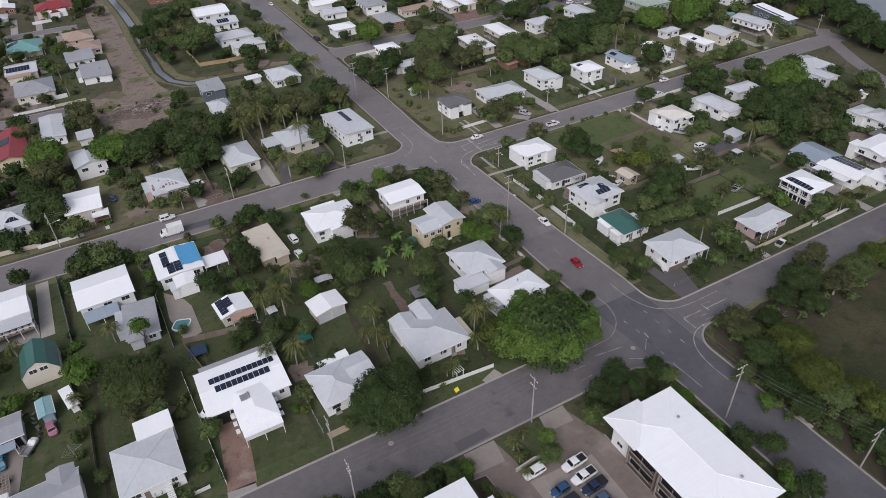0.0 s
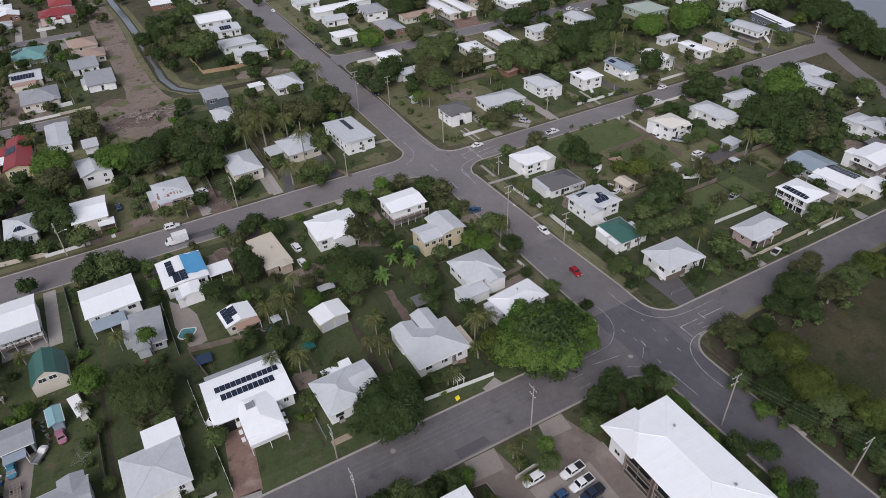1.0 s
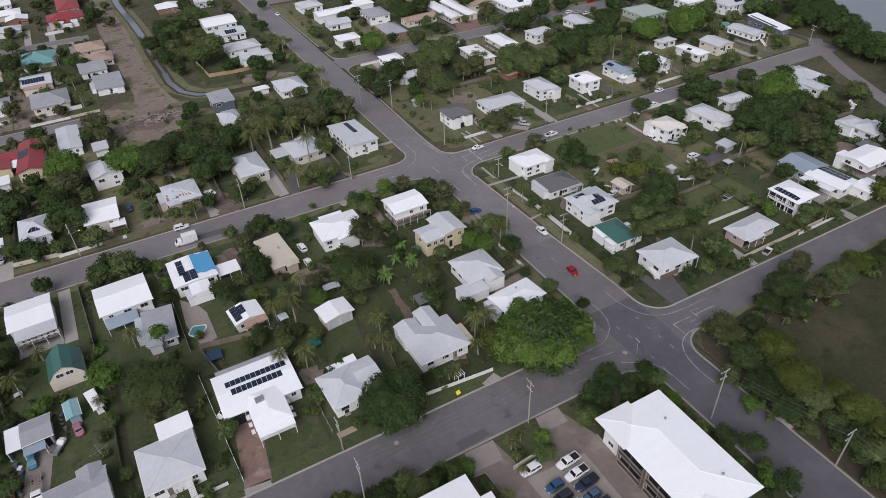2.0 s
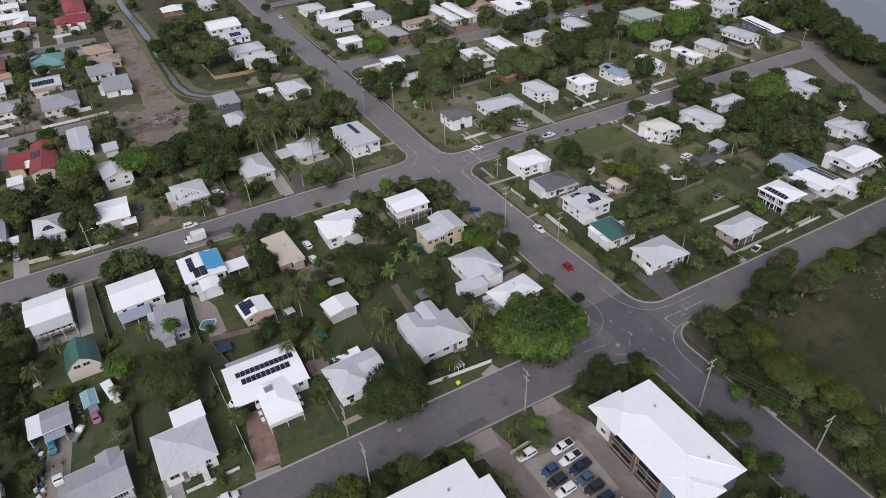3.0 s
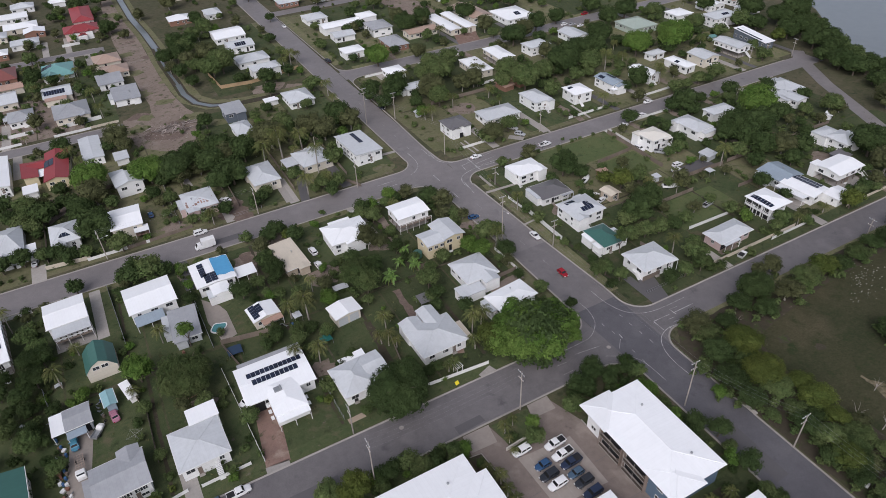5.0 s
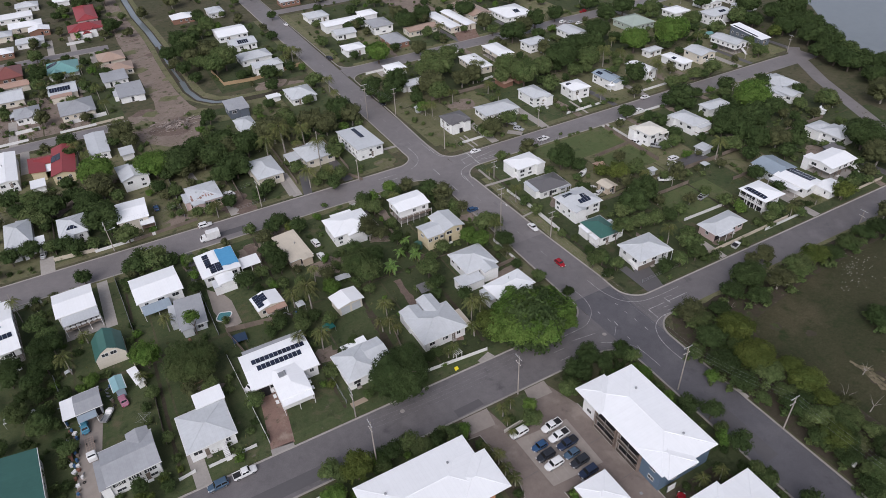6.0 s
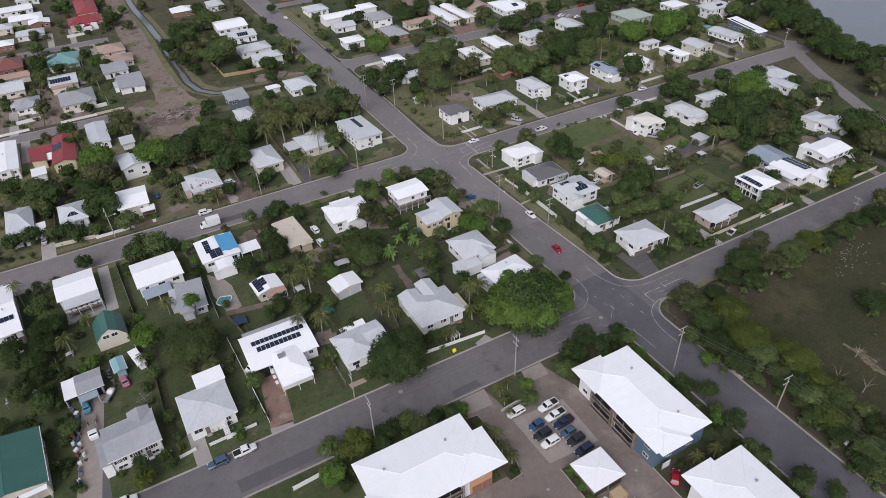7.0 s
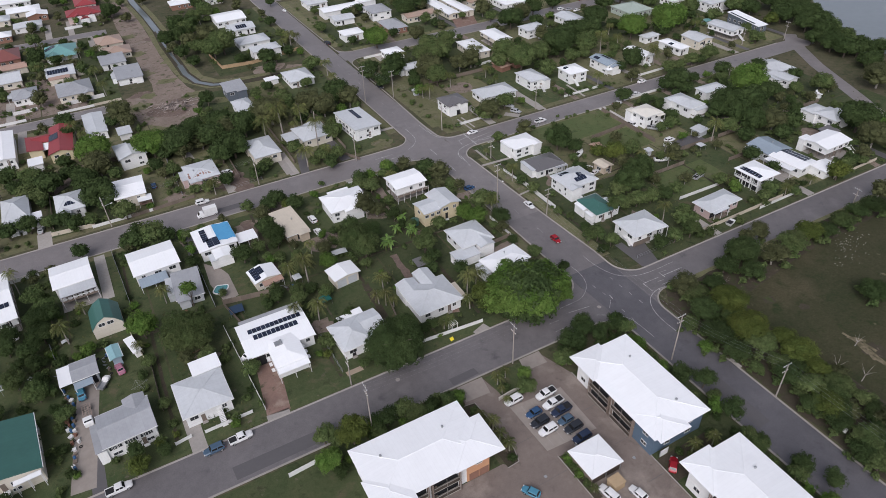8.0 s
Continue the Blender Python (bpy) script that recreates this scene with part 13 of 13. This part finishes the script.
tree(-21.1, 476.7, 1.3, "g", 1861, far=True)
tree(-39.1, 477.9, 1.3, "d", 1862, far=True)
tree(-34.0, 480.3, 0.9, "b", 1863, far=True)
tree(-36.6, 485.1, 0.7, "b", 1864, far=True)
tree(-46.3, 487.3, 0.9, "d", 1865, far=True)
tree(-34.5, 489.0, 0.9, "s", 1866, far=True)
tree(-17.7, 498.2, 1.3, "d", 1867, far=True)


# ---- small things of the yards east of the long road ----
strip("footpath", 92.4, 143.3, 109.5, 142.4, 1.2, CONCRETE, 0.023, "pale concrete path to a house")
strip("footpath", 96.4, 154.1, 96.3, 145.9, 0.9, CONCRETE, 0.0232, "pale concrete path in a corner lot")
strip("footpath", 92.7, 120.9, 99.0, 121.7, 0.8, CONCRETE, 0.0234, "pale concrete wheel track across the verge")
strip("footpath", 103.3, 179.3, 103.6, 169.2, 0.7, CONCRETE, 0.0236, "pale concrete wheel track to a house")
strip("footpath", 105.3, 179.8, 105.5, 169.7, 0.7, CONCRETE, 0.0238, "pale concrete wheel track to a house")
strip("footpath", 137.8, 176.2, 137.1, 167.7, 1.0, CONCRETE, 0.0238, "pale concrete path to a house")
strip("footpath", 158.8, 182.6, 157.8, 169.1, 1.0, CONCRETE, 0.0235, "pale concrete path to a house")
strip("driveway", 121.3, 173.2, 125.3, 168.7, 3.0, CONCRETE, 0.0231, "short concrete driveway with two parked cars")
house(132.3, 131.6, 3.6, 3.2, 5, 2.0, "gable", "x", "brick", "salmon", pitch=16, seed=451, sides=2, name="shed", windows=False, stair=False)
house(145.1, 118.7, 2.6, 2.4, 0, 2.1, "skillion", "x", "pale", "pale", pitch=4, seed=452, sides=2, name="shed", windows=False, stair=False)
house(171.1, 120.5, 5.4, 4.6, 8, 2.3, "skillion", "x", "pale", "pale", pitch=3, seed=453, sides=2, name="carport_roof", windows=False, stair=False)
house(263.2, 204.7, 4.0, 3.6, 0, 2.2, "gable", "x", "green", "teal", pitch=14, seed=454, sides=2, name="shed", windows=False, stair=False)
house(100.1, 208.7, 3.0, 2.6, 0, 2.2, "gable", "y", "pale", "pale", pitch=14, seed=455, sides=2, name="shed", windows=False, stair=False)
house(52.3, 254.8, 5.6, 2.6, 1, 2.2, "skillion", "x", "white", "white", pitch=3, seed=456, sides=2, name="shed", windows=False, stair=False)
house(207.9, 95.2, 6.4, 4.8, 0, 2.4, "skillion", "x", "slate", "charcoal", pitch=3, seed=457, sides=2, name="carport_roof", windows=False, stair=False)
house(233.2, 117.9, 3.4, 3.0, 20, 2.2, "skillion", "x", "white", "white", pitch=5, seed=458, sides=2, name="shed", windows=False, stair=False)
car(121.0, 121.6, 20, "white", "suv")
car(121.2, 118.6, 20, "white", "sedan")
car(160.3, 132.2, -50, "silver", "ute")


def small_boat(x, y, rot):
    root = thing("boat", x, y, 0, rot, "small white boat on a trailer in a yard", "boat")
    hull = Shape()
    loft(hull, [(-2.4, 0.95, 0.55, 1.25, 0.1), (0.2, 1.0, 0.5, 1.3, 0.12), (1.8, 0.7, 0.55, 1.45, 0.1), (2.7, 0.12, 0.95, 1.6, 0.04)])
    hull.ob("hull", TRIM, root)
    Shape().box(-1.9, -0.6, 1.25, -0.3, 0.6, 1.31).ob("cockpit", DARK, root, "dark open cockpit")
    Shape().box(-2.2, -0.06, 0.35, 3.4, 0.06, 0.47).box(-0.9, -0.95, 0.3, -0.75, 0.95, 0.4).ob("trailer_frame", METAL, root)
    tyre = Shape().tube((0, -0.1, 0), (0, 0.1, 0), 0.3, 0.3, 10).mesh("tyre", TYRE)
    for sy in (-0.95, 0.95):
        shared("wheel", tyre, root, (-0.8, sy, 0.3))


small_boat(124.7, 131.1, 25)
small_boat(145.7, 113.0, -30)


# ---- low growth along the lot lines and tufts in the grass ----
def on_paving(x, y, gap):
    for x0, y0, x1, y1, half in PAVED:
        dx, dy = x1 - x0, y1 - y0
        k = min(1.0, max(0.0, ((x - x0) * dx + (y - y0) * dy) / (dx * dx + dy * dy)))
        if math.hypot(x - x0 - k * dx, y - y0 - k * dy) < half + gap:
            return True
    return -6 < x < 2 and 116 < y < 140


BLOCKS = ((-66, 78, 76, 157, 20.0), (97, 77, 250, 155, 18.5), (-66, 177, 74, 260, 19.5), (95, 173, 278, 258, 18.6), (95, 277, 300, 372, 20.0), (-66, 277, -2, 370, 18.0), (36, 290, 74, 440, 21.0))
grow = random.Random(77)
for x0, y0, x1, y1, step in BLOCKS:
    for k in range(int((x1 - x0) * (y1 - y0) / 105)):
        if grow.random() < 0.6:
            px, py = x0 + step * grow.randrange(int((x1 - x0) / step) + 1) + grow.gauss(0, 0.9), grow.uniform(y0, y1)
        else:
            px, py = grow.uniform(x0, x1), grow.choice((y0, y1, (y0 + y1) / 2)) + grow.gauss(0, 1.6)
        if not on_paving(px, py, 1.0):
            tree(px, py, grow.uniform(0.5, 1.25), "s", 5000 + k, far=True)

# trees at the backs of the far lots, palms between the western houses
for x0, x1, y0, spread, n, kinds in ((100, 270, 215, 5.0, 26, "ddgp"), (100, 290, 320, 7.0, 24, "ddgb"), (-62, -4, 328, 24.0, 22, "dgpp"), (-62, 70, 217, 5.0, 12, "dgdp"), (100, 175, 232, 9.0, 8, "dgop")):
    for k in range(n):
        px, py, kd = grow.uniform(x0, x1), y0 + grow.gauss(0, spread), grow.choice(kinds)
        tree(px, py, grow.uniform(1.6, 3.4) if kd != "p" else grow.uniform(1.6, 2.6), kd, 7000 + k, far=True)
slab("paving", [(162.5, 289.8), (154.9, 267.9), (168.2, 269.7), (175.0, 287.5)], 0.024, RED_PAVING, "reddish paved forecourt before two long carports", "paving", 0.015)
car(218.0, 265.1, 10, "white", "suv")
car(221.4, 262.6, 10, "silver", "sedan")
car(223.8, 258.6, 10, "white", "sedan")
car(238.5, 273.1, 10, "red", "ute")
car(90.9, 287.9, 90, "dark", "suv")

tufts, faces = [], []
for x0, y0, x1, y1, step in BLOCKS + ( (-66, 74, 76, 77, 20), (97, 73, 250, 76, 20), (76, 84, 79, 150, 20), (93.8, 82, 97, 148, 20), (-66, 156, 74, 159.4, 20), (-66, 173, 74, 176, 20), (95, 169, 270, 172, 20)):
    for k in range(int(min((x1 - x0) * (y1 - y0) / 9, 1500))):
        px, py = grow.uniform(x0, x1), grow.uniform(y0, y1)
        if on_paving(px, py, 0.3) or noise.noise(Vector((px, py, 4)) * 0.12) < -0.1:
            continue
        for q in range(4):
            a, r, h2 = grow.uniform(0, 6.28), grow.uniform(0.12, 0.38), grow.uniform(0.12, 0.4)
            ux, uy = math.cos(a), math.sin(a)
            bx, by, n = px + grow.uniform(-0.3, 0.3), py + grow.uniform(-0.3, 0.3), len(tufts)
            tufts += [(bx - uy * r * 0.5, by + ux * r * 0.5, 0), (bx + uy * r * 0.5, by - ux * r * 0.5, 0), (bx + ux * r, by + uy * r, h2)]
            faces.append((n, n + 1, n + 2))
ob = link_mesh("grass_tufts", tufts, faces, material("grass_blades", (0.066, 0.086, 0.030), (0.120, 0.108, 0.056), 0.9, 0.5, 0.1, 1.0, island=0.35, spec=0.05))
tagged(ob, "rough tufts of green and straw-coloured grass", "grass", "", "stuff")
grow_woods()
